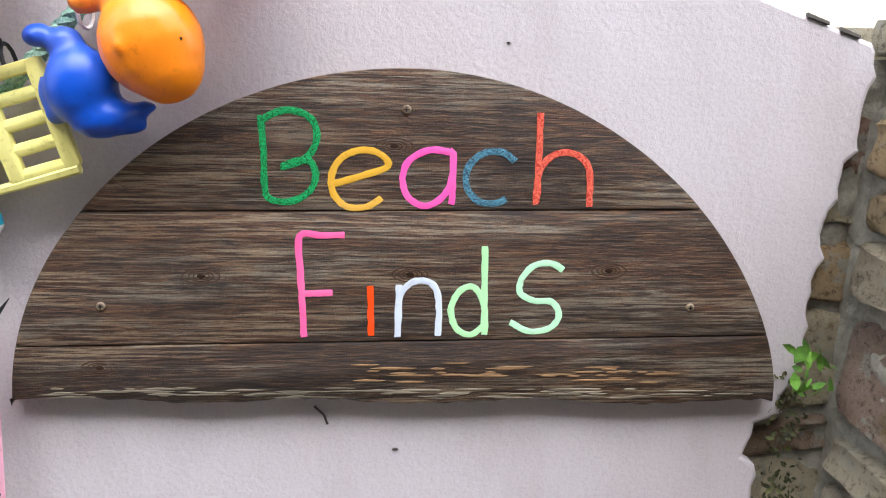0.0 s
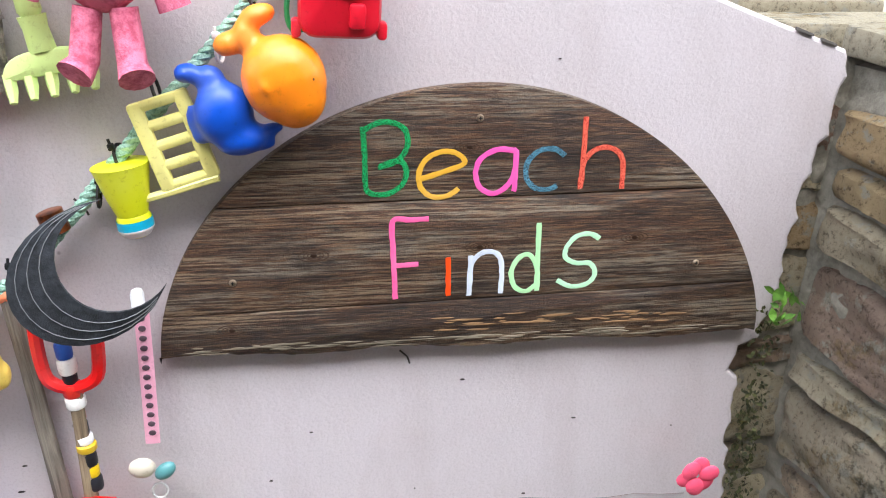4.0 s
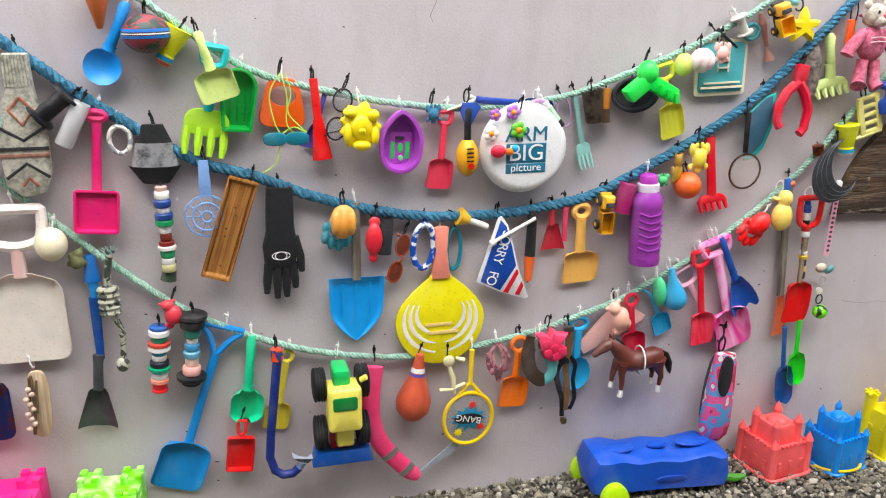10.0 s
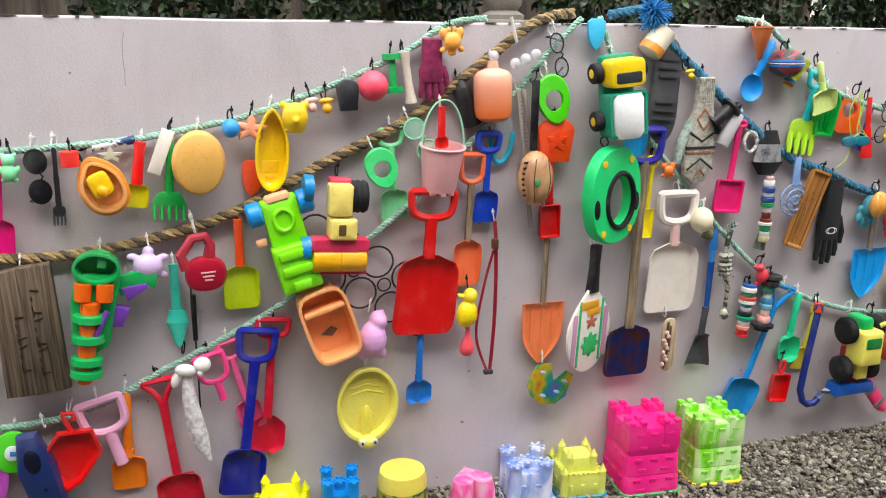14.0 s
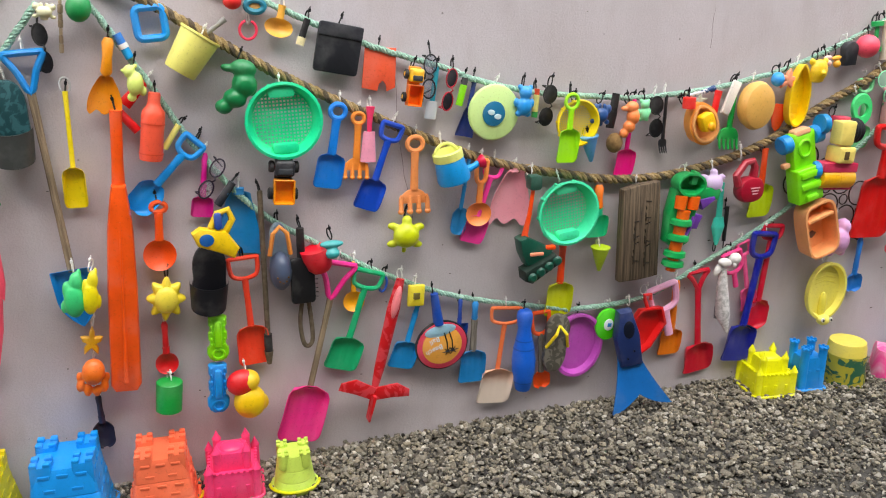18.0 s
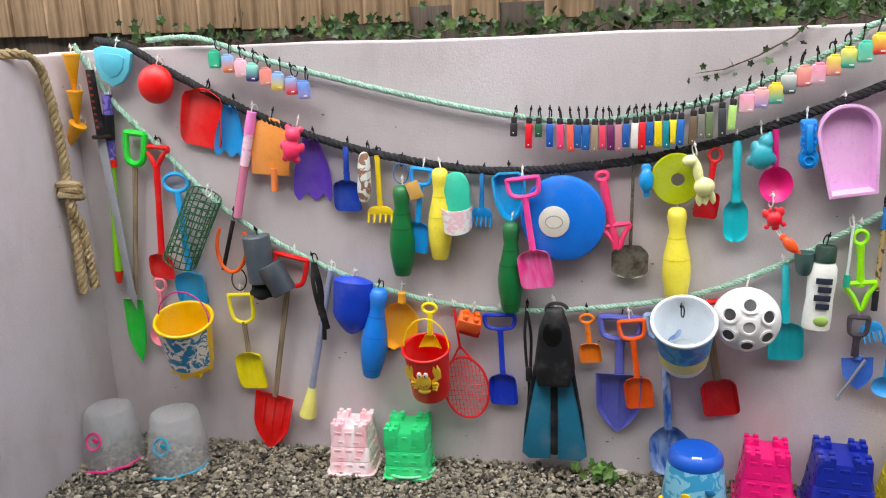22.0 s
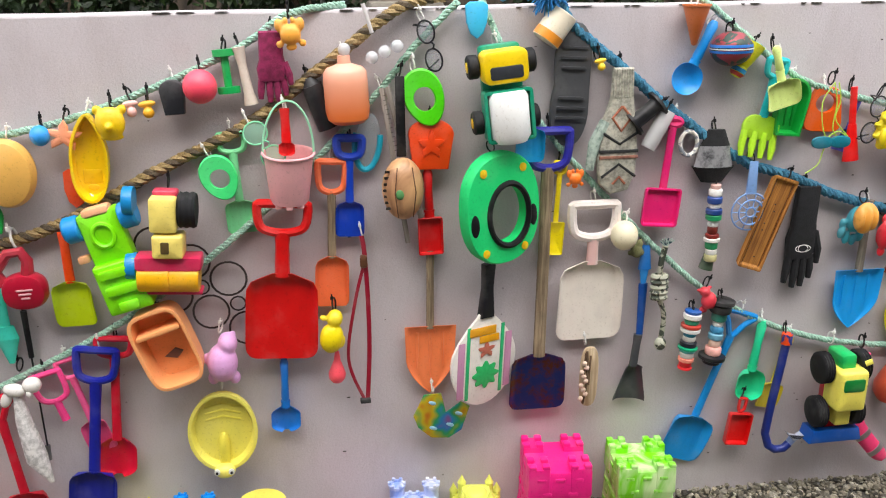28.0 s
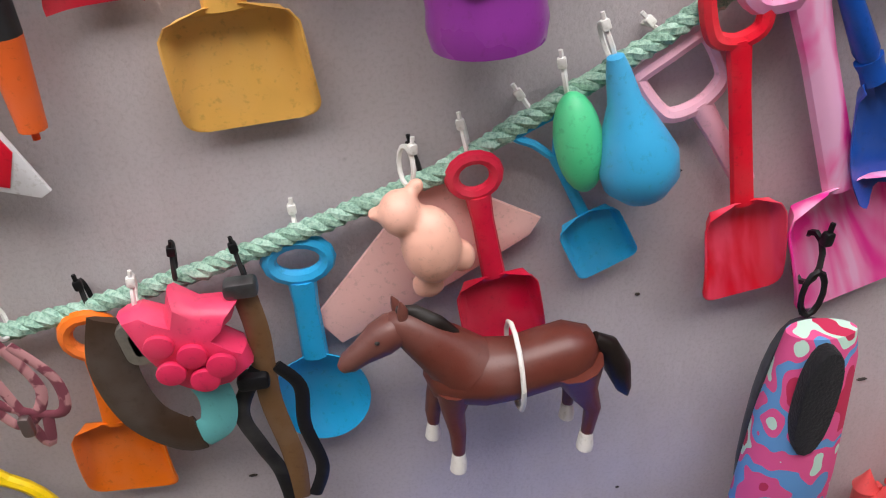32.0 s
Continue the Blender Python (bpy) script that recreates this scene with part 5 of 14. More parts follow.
def blob(ob, L, W, col="ff7722", form="fish", name="body", eyes=None, extra=()):
	"""A hollow-moulded sand toy, its swelling forms run together."""
	bm = B()
	for x, z, rx, rz, d in BLOBS[form]:
		egg(bm, x * W, -d * W * 0.5, z * L, rx * W, d * W, rz * L)
	body = part(name, bm, M(col), ob, smooth=70)
	fuse(body, W)
	if eyes:
		for sx in (-1, 1):
			bm = B()
			egg(bm, eyes[0] * W + sx * eyes[2] * W, -eyes[3] * W, eyes[1] * L, 0.05 * W, 0.03 * W, 0.05 * W, 0, 8)
			part("eye", bm, BLACK, ob)
	for x, z, rx, rz, d, c, nm in extra:
		bm = B()
		egg(bm, x * W, -d * W * 0.6, z * L, rx * W, d * W, rz * L)
		part(nm, bm, M(c), ob)


def stick(ob, L, W, segs=(), flat_=1.0, bend=0.0):
	"""Segments down a line: (share of the length, start and end width shares, colour, name)."""
	z = 0.0
	for share, r0, r1, c, nm in segs:
		l = share * L
		bm = B()
		k = 5
		pts = [(bend * math.sin(math.pi * min(1, (z + l * i / k) / L)), 0, -(z + l * i / k)) for i in range(k + 1)]
		tube(bm, pts, [(r0 + (r1 - r0) * i / k) * W * 0.5 for i in range(k + 1)], 12, flat=flat_)
		part(nm, bm, M(c), ob)
		z += l


def stacked(ob, L, W, cols, seed=1, waist=1.0):
	"""Bottle caps and rings threaded on a cord."""
	rnd = random.Random(seed)
	z = 0.0
	bm = B()
	tube(bm, [(0, 0, 0.01), (0, 0, -L)], 0.0025, 5)
	part("cord", bm, M("3c3a38"), ob)
	hs = [rnd.uniform(0.6, 1.3) for _ in cols]
	t = sum(hs)
	for c, h in zip(cols, hs):
		l = L * h / t
		w = W * rnd.uniform(0.62, 1.0) * (waist if 0.12 < z / L < 0.76 else 1.0)
		bm = B()
		lathe(bm, [(0, -z), (w * 0.44, -z), (w * 0.5, -z - l * 0.15), (w * 0.5, -z - l * 0.8), (w * 0.45, -z - l * 0.96), (0, -z - l * 0.96)], 16)
		part("cap", bm, M(c), ob)
		z += l


def castle(x, y, z, W, H, col, name="castle_bucket", label="", turn=0.0, form="square", rim=None, handle=None, top=0.68):
	"""An upturned sand-castle bucket standing on its rim."""
	ob = make(name, x, z, 0, y, turn, label, "bucket", "castle buckets along the wall")
	mat = M(col)
	b = W / 2

	def block(nm, w0, w1, z0, z1, soft=0.2, at=(0, 0)):
		bm = B()
		rings = []
		for f, q in ((0, 1.0), (0.04, 1.02), (0.9, 1.0), (1, 0.97)):
			w = (w0 + (w1 - w0) * f) * q
			o = rect(-w, -w, w, w, w * soft, 3) if form != "round" else oval(w, w, 24)
			rings.append([(p[0] + at[0], p[1] + at[1], z0 + (z1 - z0) * f) for p in o])
		strip(bm, rings)
		return part(nm, bm, mat, ob, smooth=28)

	def merlon(px, py, s, z0, h):
		bm = B()
		boxy(bm, px, py, z0 + h / 2, s, s, h, s * 0.12)
		part("merlon", bm, mat, ob)

	def tower(px, py, r, z0, z1, spire):
		bm = B()
		lathe(bm, [(r * 1.05, z0), (r, z0 + 0.003), (r * 0.93, z1 - r * 0.5), (r * 1.08, z1 - r * 0.35), (r * 1.08, z1), (r * 0.8, z1), (r * 0.78, z1 - r * 0.2), (0, z1 - r * 0.2)] if not spire else [(r * 1.05, z0), (r, z0 + 0.003), (r * 0.95, z1), (r * 1.1, z1 + 0.001), (r * 0.55, z1 + r * 1.1), (0, z1 + r * 2.3)], 14, (px, py, 0))
		part("spire_tower" if spire else "tower", bm, mat, ob)
		if not spire:
			for i in range(6):
				a = math.pi * i / 3
				merlon(px + r * 0.92 * math.cos(a), py + r * 0.92 * math.sin(a), r * 0.42, z1 - 0.002, r * 0.4)

	def course(w, zz, n, s, h, d=0.0022):
		"""Raised bricks along the front and the two flanks."""
		bm = B()
		boxy(bm, 0, 0, 0, s, d * 2, h, d * 0.6)
		me = mesh_of("brick", bm, mat)
		for sx, ang in ((0, 0), (-1, -90), (1, 90)):
			for i in range(n):
				u = (i - (n - 1) / 2) * 2 * w / (n + 0.4)
				q = new("brick", me)
				q.parent = ob
				q.matrix_basis = pose(u, -w, zz) if not sx else pose(sx * w, u, zz, 0, 0, 90)
	if form in ("square", "round"):
		ws = [b * (0.93 + (top - 0.93) * f) for f in (0, 0.3, 0.62, 1)]
		hs = (0.0, 0.27, 0.55, 0.9)
		for i in range(3):
			block("tier", ws[i], ws[i + 1] * 1.03, H * hs[i], H * hs[i + 1])
			if form == "square":
				for row in (0.28, 0.78):
					course((ws[i] + (ws[i + 1] * 1.03 - ws[i]) * row) * 1.008, H * (hs[i] + (hs[i + 1] - hs[i]) * row), 3 if row > 0.5 else 2, b * 0.26, H * 0.045)
		t = ws[3]
		for sx in (-1, 1):
			for sy in (-1, 1):
				s = t * 0.36
				block("turret", s * 1.02, s, H * 0.62, H * 0.955, 0.18, (sx * (t - s * 0.85), sy * (t - s * 0.85)))
				for mx in (-1, 1):
					for my in (-1, 1):
						merlon(sx * (t - s * 0.85) + mx * s * 0.62, sy * (t - s * 0.85) + my * s * 0.62, s * 0.7, H * 0.95, H * 0.05)
	elif form == "towers":
		block("keep", b * 0.86, b * 0.74, 0, H * 0.72)
		course(b * 0.8, H * 0.45, 2, b * 0.3, H * 0.05)
		for sx in (-1, 1):
			for sy in (-1, 1):
				tower(sx * b * 0.62, sy * b * 0.62, b * 0.29, H * 0.02, H * 0.95, False)
		tower(0, 0, b * 0.3, H * 0.6, H * 0.86, False)
	else:
		block("curtain_wall", b * 0.86, b * 0.82, 0, H * 0.5, 0.1)
		for i in range(7):
			for s in (-1, 1):
				u = (i - 3) * b * 0.2
				merlon(u, s * b * 0.8, b * 0.1, H * 0.5, H * 0.04)
				merlon(s * b * 0.8, u, b * 0.1, H * 0.5, H * 0.04)
		block("keep", b * 0.58, b * 0.5, H * 0.45, H * 0.78, 0.15)
		bm = B()
		egg(bm, 0, 0, H * 0.77, b * 0.42, b * 0.42, H * 0.09)
		part("dome", bm, mat, ob)
		for sx in (-1, 1):
			for sy in (-1, 1):
				tower(sx * b * 0.8, sy * b * 0.8, b * 0.15, 0, H * 0.55, True)
				tower(sx * b * 0.5, sy * b * 0.5, b * 0.15, H * 0.45, H * 0.82, True)
		course(b * 0.85, H * 0.2, 3, b * 0.16, H * 0.16)
	bm = B()
	tube(bm, [(p[0], p[1], 0.006) for p in (rect(-b, -b, b, b, b * 0.3, 4) if form != "round" else oval(b, b, 24))], 0.006, 6, True)
	part("rim", bm, M(rim) if rim else mat, ob)
	if handle:
		bm = B()
		tube(bm, [(b * 1.1 * math.cos(a), -b * 1.12 * math.sin(a), 0.008 + 0.01 * math.sin(a)) for a in [math.pi * i / 16 for i in range(17)]], 0.005, 8)
		part("handle", bm, M(handle), ob)
	return ob


def pail(ob, L, W, col="f2b8bc", rim=None, lean=18, feet=True, print_=(), bail=None, taper=0.74, inside=None):
	"""A hanging bucket, its mouth up and a little forward, with rim and wire bail."""
	r = W / 2
	z0 = 0.0
	bm = B()
	lathe(bm, [(r * taper * 0.1, -L), (r * taper, -L), (r * (taper + 0.03), -L * 0.96), (r * 0.97, z0), (r * 0.94, z0), (r * taper * 0.96, -L * 0.95), (0.001, -L * 0.945)], 32)
	body = part("body", bm, M(col), ob)
	bm = B()
	tube(bm, [(r * math.cos(a), r * math.sin(a), z0) for a in [2 * math.pi * i / 32 for i in range(32)]], r * 0.055, 8, True)
	rm = part("rim", bm, M(rim or col), ob)
	made = [body, rm]
	if feet:
		for i in range(8):
			a = 2 * math.pi * i / 8
			bm = B()
			boxy(bm, r * taper * 0.82 * math.cos(a), r * taper * 0.82 * math.sin(a), -L - r * 0.05, r * 0.26, r * 0.26, r * 0.2, 0.002)
			made.append(part("foot", bm, M(col), ob))
	for a0, a1, h0, h1, c, nm in print_:
		bm = B()
		rings = []
		for k in range(7):
			f = h0 + (h1 - h0) * k / 6
			rr = r * (0.97 + (taper + 0.03 - 0.97) * f) + 0.0012
			rings.append([(rr * math.sin(radians(a0 + (a1 - a0) * i / 24)), -rr * math.cos(radians(a0 + (a1 - a0) * i / 24)), -f * L * 0.96) for i in range(25)])
		strip(bm, rings, False, (False, False))
		made.append(part(nm, bm, M(c), ob))
	yc = -(L * math.sin(radians(lean)) + r * taper * math.cos(radians(lean))) - ob.matrix_world.translation.y - 0.004
	for q in made:
		q.matrix_basis = pose(0, yc, 0, lean, 0, 0)
	if bail:
		bm = B()
		tube(bm, [(p[0], yc, p[2]) for p in arc(0, 0, r * 0.98, bail[1], 0, 180, 18)], 0.0028, 6)
		part("bail", bm, M(bail[0]), ob)


def shoe(ob, L, W, col="f2a81d", form="clog", sole=None, strap=None, top=None, upside=False):
	"""Clog, flip-flop or slipper, seen from above, hung by its heel or toe."""
	s = -1 if upside else 1
	o = outline("sole", W, L)
	if upside:
		o = [(x, -L - z) for x, z in o]
	bm = B()
	slab(bm, o, -0.022, 0.0, 0.006)
	part("sole", bm, M(sole or col), ob)
	zc = -L * 0.7 if not upside else -L * 0.3
	if form == "clog":
		bm = B()
		egg(bm, 0, -0.022, zc, W * 0.48, 0.05, L * 0.29)
		part("upper", bm, M(top or col), ob)
		# dark discs on the closed upper paint the shade inside its vents
		for i in range(5):
			bm = B()
			a = radians(200 + 35 * i) if not upside else radians(20 + 35 * i)
			lathe(bm, [(0, 0.0), (W * 0.045, 0.0), (W * 0.045, 0.003), (0, 0.003)], 8, (W * 0.24 * math.cos(a), -0.064, zc + L * 0.12 * math.sin(a)), "y")
			part("vent_hole", bm, M("6b4a10"), ob)
		bm = B()
		tube(bm, [(-W * 0.45, -0.03, -L * 0.45), (-W * 0.3, -0.045, -L * 0.12), (0, -0.04, -L * 0.03), (W * 0.3, -0.045, -L * 0.12), (W * 0.45, -0.03, -L * 0.45)], 0.007, 8)
		part("heel_strap", bm, M(strap or col), ob)
	elif form == "thong":
		for sx in (-1, 1):
			bm = B()
			tube(bm, [(0, -0.025, zc - s * L * 0.12), (sx * W * 0.2, -0.045, zc), (sx * W * 0.42, -0.024, zc + s * L * 0.25)], [0.004, 0.006, 0.006], 8)
			part("strap", bm, M(strap or "f2d21d"), ob)
	else:
		bm = B()

		def fn(u, v):
			a = math.pi * u
			return (-W * 0.5 * math.cos(a) * (0.98 - 0.1 * v), -0.018 - 0.05 * math.sin(a), zc + L * 0.17 - L * (0.38 * v + 0.06 * math.sin(a)))
		sheet(bm, fn, 14, 6, 0.006)
		part("upper", bm, M(strap or top or col), ob)


def glasses(ob, L, W, col="1a1a1c", lens="clear:30323a,0.6", folded=True):
	"""Spectacles hung by one arm, the two lenses one above the other."""
	for i, z in enumerate((-L * 0.25, -L * 0.76)):
		bm = B()
		tube(bm, [(p[0], 0, p[2]) for p in arc(0, z, W * 0.42, L * 0.2, 0, 360, 18)[:-1]], 0.0025, 6, True)
		part("lens_rim", bm, M(col), ob)
		bm = B()
		slab(bm, oval(W * 0.41, L * 0.195, 18, 0, z), -0.001, 0.0015, 0.0008)
		part("lens", bm, M(lens), ob)
	bm = B()
	tube(bm, [(W * 0.1, 0, -L * 0.44), (W * 0.2, -0.006, -L * 0.5), (W * 0.1, 0, -L * 0.57)], 0.0025, 6)
	part("bridge", bm, M(col), ob)
	for z in (-L * 0.08, -L * 0.92):
		bm = B()
		tube(bm, [(-W * 0.35, 0, z), (-W * 0.5, 0.012, z), (W * 0.3, 0.022, z * 0.7 - L * 0.15)], 0.0022, 6)
		part("arm", bm, M(col), ob)


def racket(ob, L, W, frame_col="f0c81e", face=None, grip=None, gl=0.45, net=True, thick=0.016):
	"""Racket hung by its handle."""
	fl = L * (1 - gl)
	cz = -L + fl / 2
	bm = B()
	tube(bm, [(p[0], 0, p[2]) for p in arc(0, cz, W / 2 - thick / 2, fl / 2 - thick / 2, 0, 360, 30)[:-1]], thick / 2, 8, True)
	tube(bm, [(-W * 0.22, 0, cz + fl * 0.42), (0, 0, -L * gl * 0.78)], thick * 0.42, 7)
	tube(bm, [(W * 0.22, 0, cz + fl * 0.42), (0, 0, -L * gl * 0.78)], thick * 0.42, 7)
	part("frame", bm, M(frame_col), ob)
	bm = B()
	tube(bm, [(0, 0, 0), (0, 0, -L * gl * 0.85)], [thick * 0.62, thick * 0.5], 10)
	part("grip", bm, M(grip or frame_col), ob)
	if face:
		bm = B()
		slab(bm, oval(W / 2 - thick * 0.8, fl / 2 - thick * 0.8, 30, 0, cz), -0.002, 0.002, 0.001)
		part("face", bm, M(face), ob)
	elif net:
		k = 13
		for i in range(1, k):
			f = -1 + 2 * i / k
			h = (1 - f * f) ** 0.5
			for a, b in (((f * W * 0.48, 0, cz - h * fl * 0.48), (f * W * 0.48, 0, cz + h * fl * 0.48)), ((-h * W * 0.48, -0.001, cz + f * fl * 0.48), (h * W * 0.48, -0.001, cz + f * fl * 0.48))):
				bm = B()
				tube(bm, [a, b], 0.0013, 4)
				part("string", bm, M(frame_col), ob)


def paddle(ob, L, W, col="e8dd2a", grip="e59080", gl=0.32, form="oval", thick=0.009, trim=()):
	"""Solid beach bat: round face, flared neck, wrapped grip."""
	fl = L * (1 - gl)
	cz = -L + fl / 2
	bm = B()
	o = []
	for i in range(40):
		a = 2 * math.pi * i / 40
		c, s = math.cos(a), math.sin(a)
		px = W / 2 * c * (1 - 0.52 * max(0, s) ** 1.7) + (W * 0.1 * c if s > 0.9 else 0)
		o.append((px, cz + fl / 2 * s))
	slab(bm, o, -thick / 2, thick / 2, 0.002)
	part("face", bm, M(col), ob)
	bm = B()
	gw = W * 0.078
	slab(bm, [(-gw, 0), (-gw * 0.8, -L * gl * 0.5), (-gw * 1.3, -L * gl * 1.12), (gw * 1.3, -L * gl * 1.12), (gw * 0.8, -L * gl * 0.5), (gw, 0), (0, 0.004)], -0.012, 0.012, 0.004)
	part("grip", bm, M(grip), ob)
	for i, (f, cx, cz_, w, h, c, nm) in enumerate(trim):
		bm = B()
		thick += 0.0006
		if f == "ring":
			for a0, a1 in ((150, 262), (278, 390)):
				tube(bm, arc(cx * W, cz_ * L, w * W / 2, h * L / 2, a0, a1, 20, -thick / 2 - 0.0005), [W * (0.006 + 0.018 * math.sin(math.pi * (i + 0.5) / 21)) for i in range(21)], 4, flat=0.12)
		else:
			p = outline(f, w * W, h * L)
			slab(bm, [(a + cx * W, b + cz_ * L + h * L / 2) for a, b in p], -thick / 2 - 0.0012, -thick / 2 + 0.0005, 0.0005)
		part(nm, bm, M(c), ob)


def carry_frame(ob, L, W, col="d9622a", thick=0.016):
	"""A moulded grip plate with a wide opening for the fingers."""
	n = 40
	loops = []
	for out, y in ((1.0, 0.0), (1.0, -thick * 0.8), (0.97, -thick), (0.0, -thick), (0.0, 0.0)):
		ring = []
		for i in range(n):
			a = 2 * math.pi * i / n
			c, q = math.cos(a), math.sin(a)
			if out:
				u, v = math.copysign(abs(c) ** 0.45, c), math.copysign(abs(q) ** 0.45, q)
				ring.append((W / 2 * u * (0.8 - 0.2 * v) * out, y, -L / 2 + L / 2 * v * out))
			else:
				ring.append((W * 0.25 * c, y, -L * 0.36 + L * 0.21 * q))
		loops.append(ring)
	bm = B()
	vs = [[bm.verts.new(p) for p in ring] for ring in loops]
	for f, g in zip(vs, vs[1:] + vs[:1]):
		for i in range(n):
			bm.faces.new((f[i], f[(i + 1) % n], g[(i + 1) % n], g[i]))
	bmesh.ops.recalc_face_normals(bm, faces=bm.faces)
	part("plate", bm, M(col), ob)


def glove(ob, L, W, col="1c1c20", cuff=None, mitten=False, mat=None, mark=False):
	"""A glove hung by its cuff, fingers down."""
	m = mat or M("cloth:" + col)
	bm = B()
	slab(bm, [(-W * 0.3, 0), (-W * 0.34, -L * 0.4), (-W * 0.42, -L * 0.52), (-W * 0.38, -L * 0.72), (W * 0.3, -L * 0.72), (W * 0.36, -L * 0.5), (W * 0.3, -L * 0.35), (W * 0.3, 0)], -0.028, 0.0, 0.012)
	part("palm", bm, m, ob)
	if mitten:
		bm = B()
		egg(bm, -W * 0.04, -0.014, -L * 0.75, W * 0.36, 0.016, L * 0.25)
		part("mitt", bm, m, ob)
	else:
		for i, (x, l) in enumerate(((-0.3, 0.24), (-0.1, 0.29), (0.08, 0.28), (0.25, 0.2))):
			bm = B()
			tube(bm, [(x * W, -0.014, -L * 0.68), (x * W * 1.15, -0.016, -L * (0.7 + l * 0.6)), (x * W * 1.2, -0.014, -L * (0.71 + l))], [W * 0.1, W * 0.098, W * 0.07], 9)
			part("finger", bm, m, ob)
	bm = B()
	tube(bm, [(W * 0.3, -0.014, -L * 0.45), (W * 0.42, -0.02, -L * 0.62), (W * 0.45, -0.016, -L * 0.76)], [W * 0.11, W * 0.1, W * 0.07], 9)
	part("thumb", bm, m, ob)
	if mark:
		for f in (0.2, 0.13):
			bm = B()
			tube(bm, arc(-0.02 * W, -L * 0.6, W * f, L * 0.035, 0, 350, 24, -0.0285), 0.0012, 4, flat=0.3)
			part("printed_oval", bm, WHITE, ob)
	if cuff:
		bm = B()
		slab(bm, rect(-W * 0.34, -L * 0.12, W * 0.34, 0.0, 0.006), -0.031, 0.002, 0.006)
		part("cuff", bm, M(cuff), ob)


def truck(ob, L, W, body="8fdc3a", cab="f2e05a", wheel="1c1c1e", bed=None, blade=None, hub=None, depth=0.09, side=False, load=None):
	"""A toy truck hung nose up against the wall, seen from above: chassis, cab, bed, four wheels."""
	d = depth
	bm = B()
	slab(bm, rect(-W * 0.3, -L, W * 0.3, 0, W * 0.06), -d * 0.35, -0.004, 0.004)
	part("chassis", bm, M(body), ob)
	bm = B()
	slab(bm, rect(-W * 0.33, -L * 0.38, W * 0.33, -L * 0.04, W * 0.1), -d, -d * 0.3, 0.01)
	cb = part("cab", bm, M(cab), ob)
	bm = B()
	slab(bm, rect(-W * 0.24, -L * 0.33, W * 0.24, -L * 0.2, W * 0.04), -d - 0.002, -d * 0.9, 0.002)
	part("windscreen", bm, M("2f5a3c" if body == "1f8a4c" else "33363a"), ob)
	bm = B()
	tray(bm, rect(-W * 0.36, -L * 0.98, W * 0.36, -L * 0.44, W * 0.06), -d * 0.95, -d * 0.3, W * 0.05)
	part("bed", bm, M(bed or body), ob)
	if load:
		bm = B()
		lathe(bm, [(0, -L * 0.46), (W * 0.26, -L * 0.46), (W * 0.3, -L * 0.52), (W * 0.3, -L * 0.92), (W * 0.24, -L * 0.99), (0, -L)], 20, (0, -d * 0.75, 0))
		part("tank", bm, M(load), ob)
	for sx in (-1, 1):
		for z in (-L * 0.2, -L * 0.78):
			bm = B()
			wr, ww = L * 0.125, W * 0.17
			x0 = sx * W * 0.33
			lathe(bm, [(0, x0), (wr * 0.8, x0), (wr, x0 + sx * ww * 0.15), (wr, x0 + sx * ww * 0.85), (wr * 0.85, x0 + sx * ww), (0, x0 + sx * ww)], 18, (0, -d * 0.32, z), "x")
			t = part("wheel", bm, M(wheel, 0.7), ob)
			bm = B()
			lathe(bm, [(0, x0 + sx * ww), (wr * 0.45, x0 + sx * ww), (wr * 0.4, x0 + sx * ww * 1.06), (0, x0 + sx * ww * 1.06)], 14, (0, -d * 0.32, z), "x")
			part("hub", bm, M(hub or cab), t)
	if blade:
		bm = B()
		slab(bm, rect(-W * 0.5, -L * 1.1, W * 0.5, -L * 0.97, 0.006), -d * 0.6, -0.002, 0.004)
		part("dozer_blade", bm, M(blade), ob)


def strap(ob, pts, r, col, flat_=1.0, name="cord", extra=()):
	"""A hanging cord or strap along a few points (x, z); extra adds (x, z, w, h, colour, name) bits."""
	P = [Vector((x, 0, z)) for x, z in pts]
	line = []
	for i in range(len(P) - 1):
		a, b, c, d = P[max(i - 1, 0)], P[i], P[i + 1], P[min(i + 2, len(P) - 1)]
		for k in range(7):
			t = k / 7
			line.append(0.5 * ((2 * b) + (c - a) * t + (2 * a - 5 * b + 4 * c - d) * t * t + (3 * b - 3 * c + d - a) * t * t * t))
	line.append(P[-1])
	bm = B()
	tube(bm, line, r, 8, flat=flat_)
	part(name, bm, M(col), ob)
	for x, z, w, h, c, nm in extra:
		bm = B()
		slab(bm, rect(x - w / 2, z - h / 2, x + w / 2, z + h / 2, min(w, h) * 0.3), -0.012, 0.004, 0.003)
		part(nm, bm, M(c), ob)


def hoop(ob, L, W, col="e8632a", r=0.006, gap=0, lens=None, flat_=1.0, square=False):
	"""A ring or carabiner; lens fills it."""
	bm = B()
	if gap:
		tube(bm, arc(0, -L / 2, W / 2 - r, L / 2 - r, 90 + gap / 2, 450 - gap / 2, 26), r, 8)
	elif square:
		tube(bm, [(p[0], 0, p[1]) for p in rect(-W / 2 + r, -L + r, W / 2 - r, -r, W * 0.16)], r, 8, True, flat_)
	else:
		tube(bm, arc(0, -L / 2, W / 2 - r, L / 2 - r, 0, 360, 28)[:-1], r, 8, True, flat_)
	part("ring", bm, M(col), ob)
	if lens:
		bm = B()
		slab(bm, oval(W / 2 - r, L / 2 - r, 26, 0, -L / 2), -0.002, 0.002, 0.001)
		part("disc", bm, M(lens), ob)


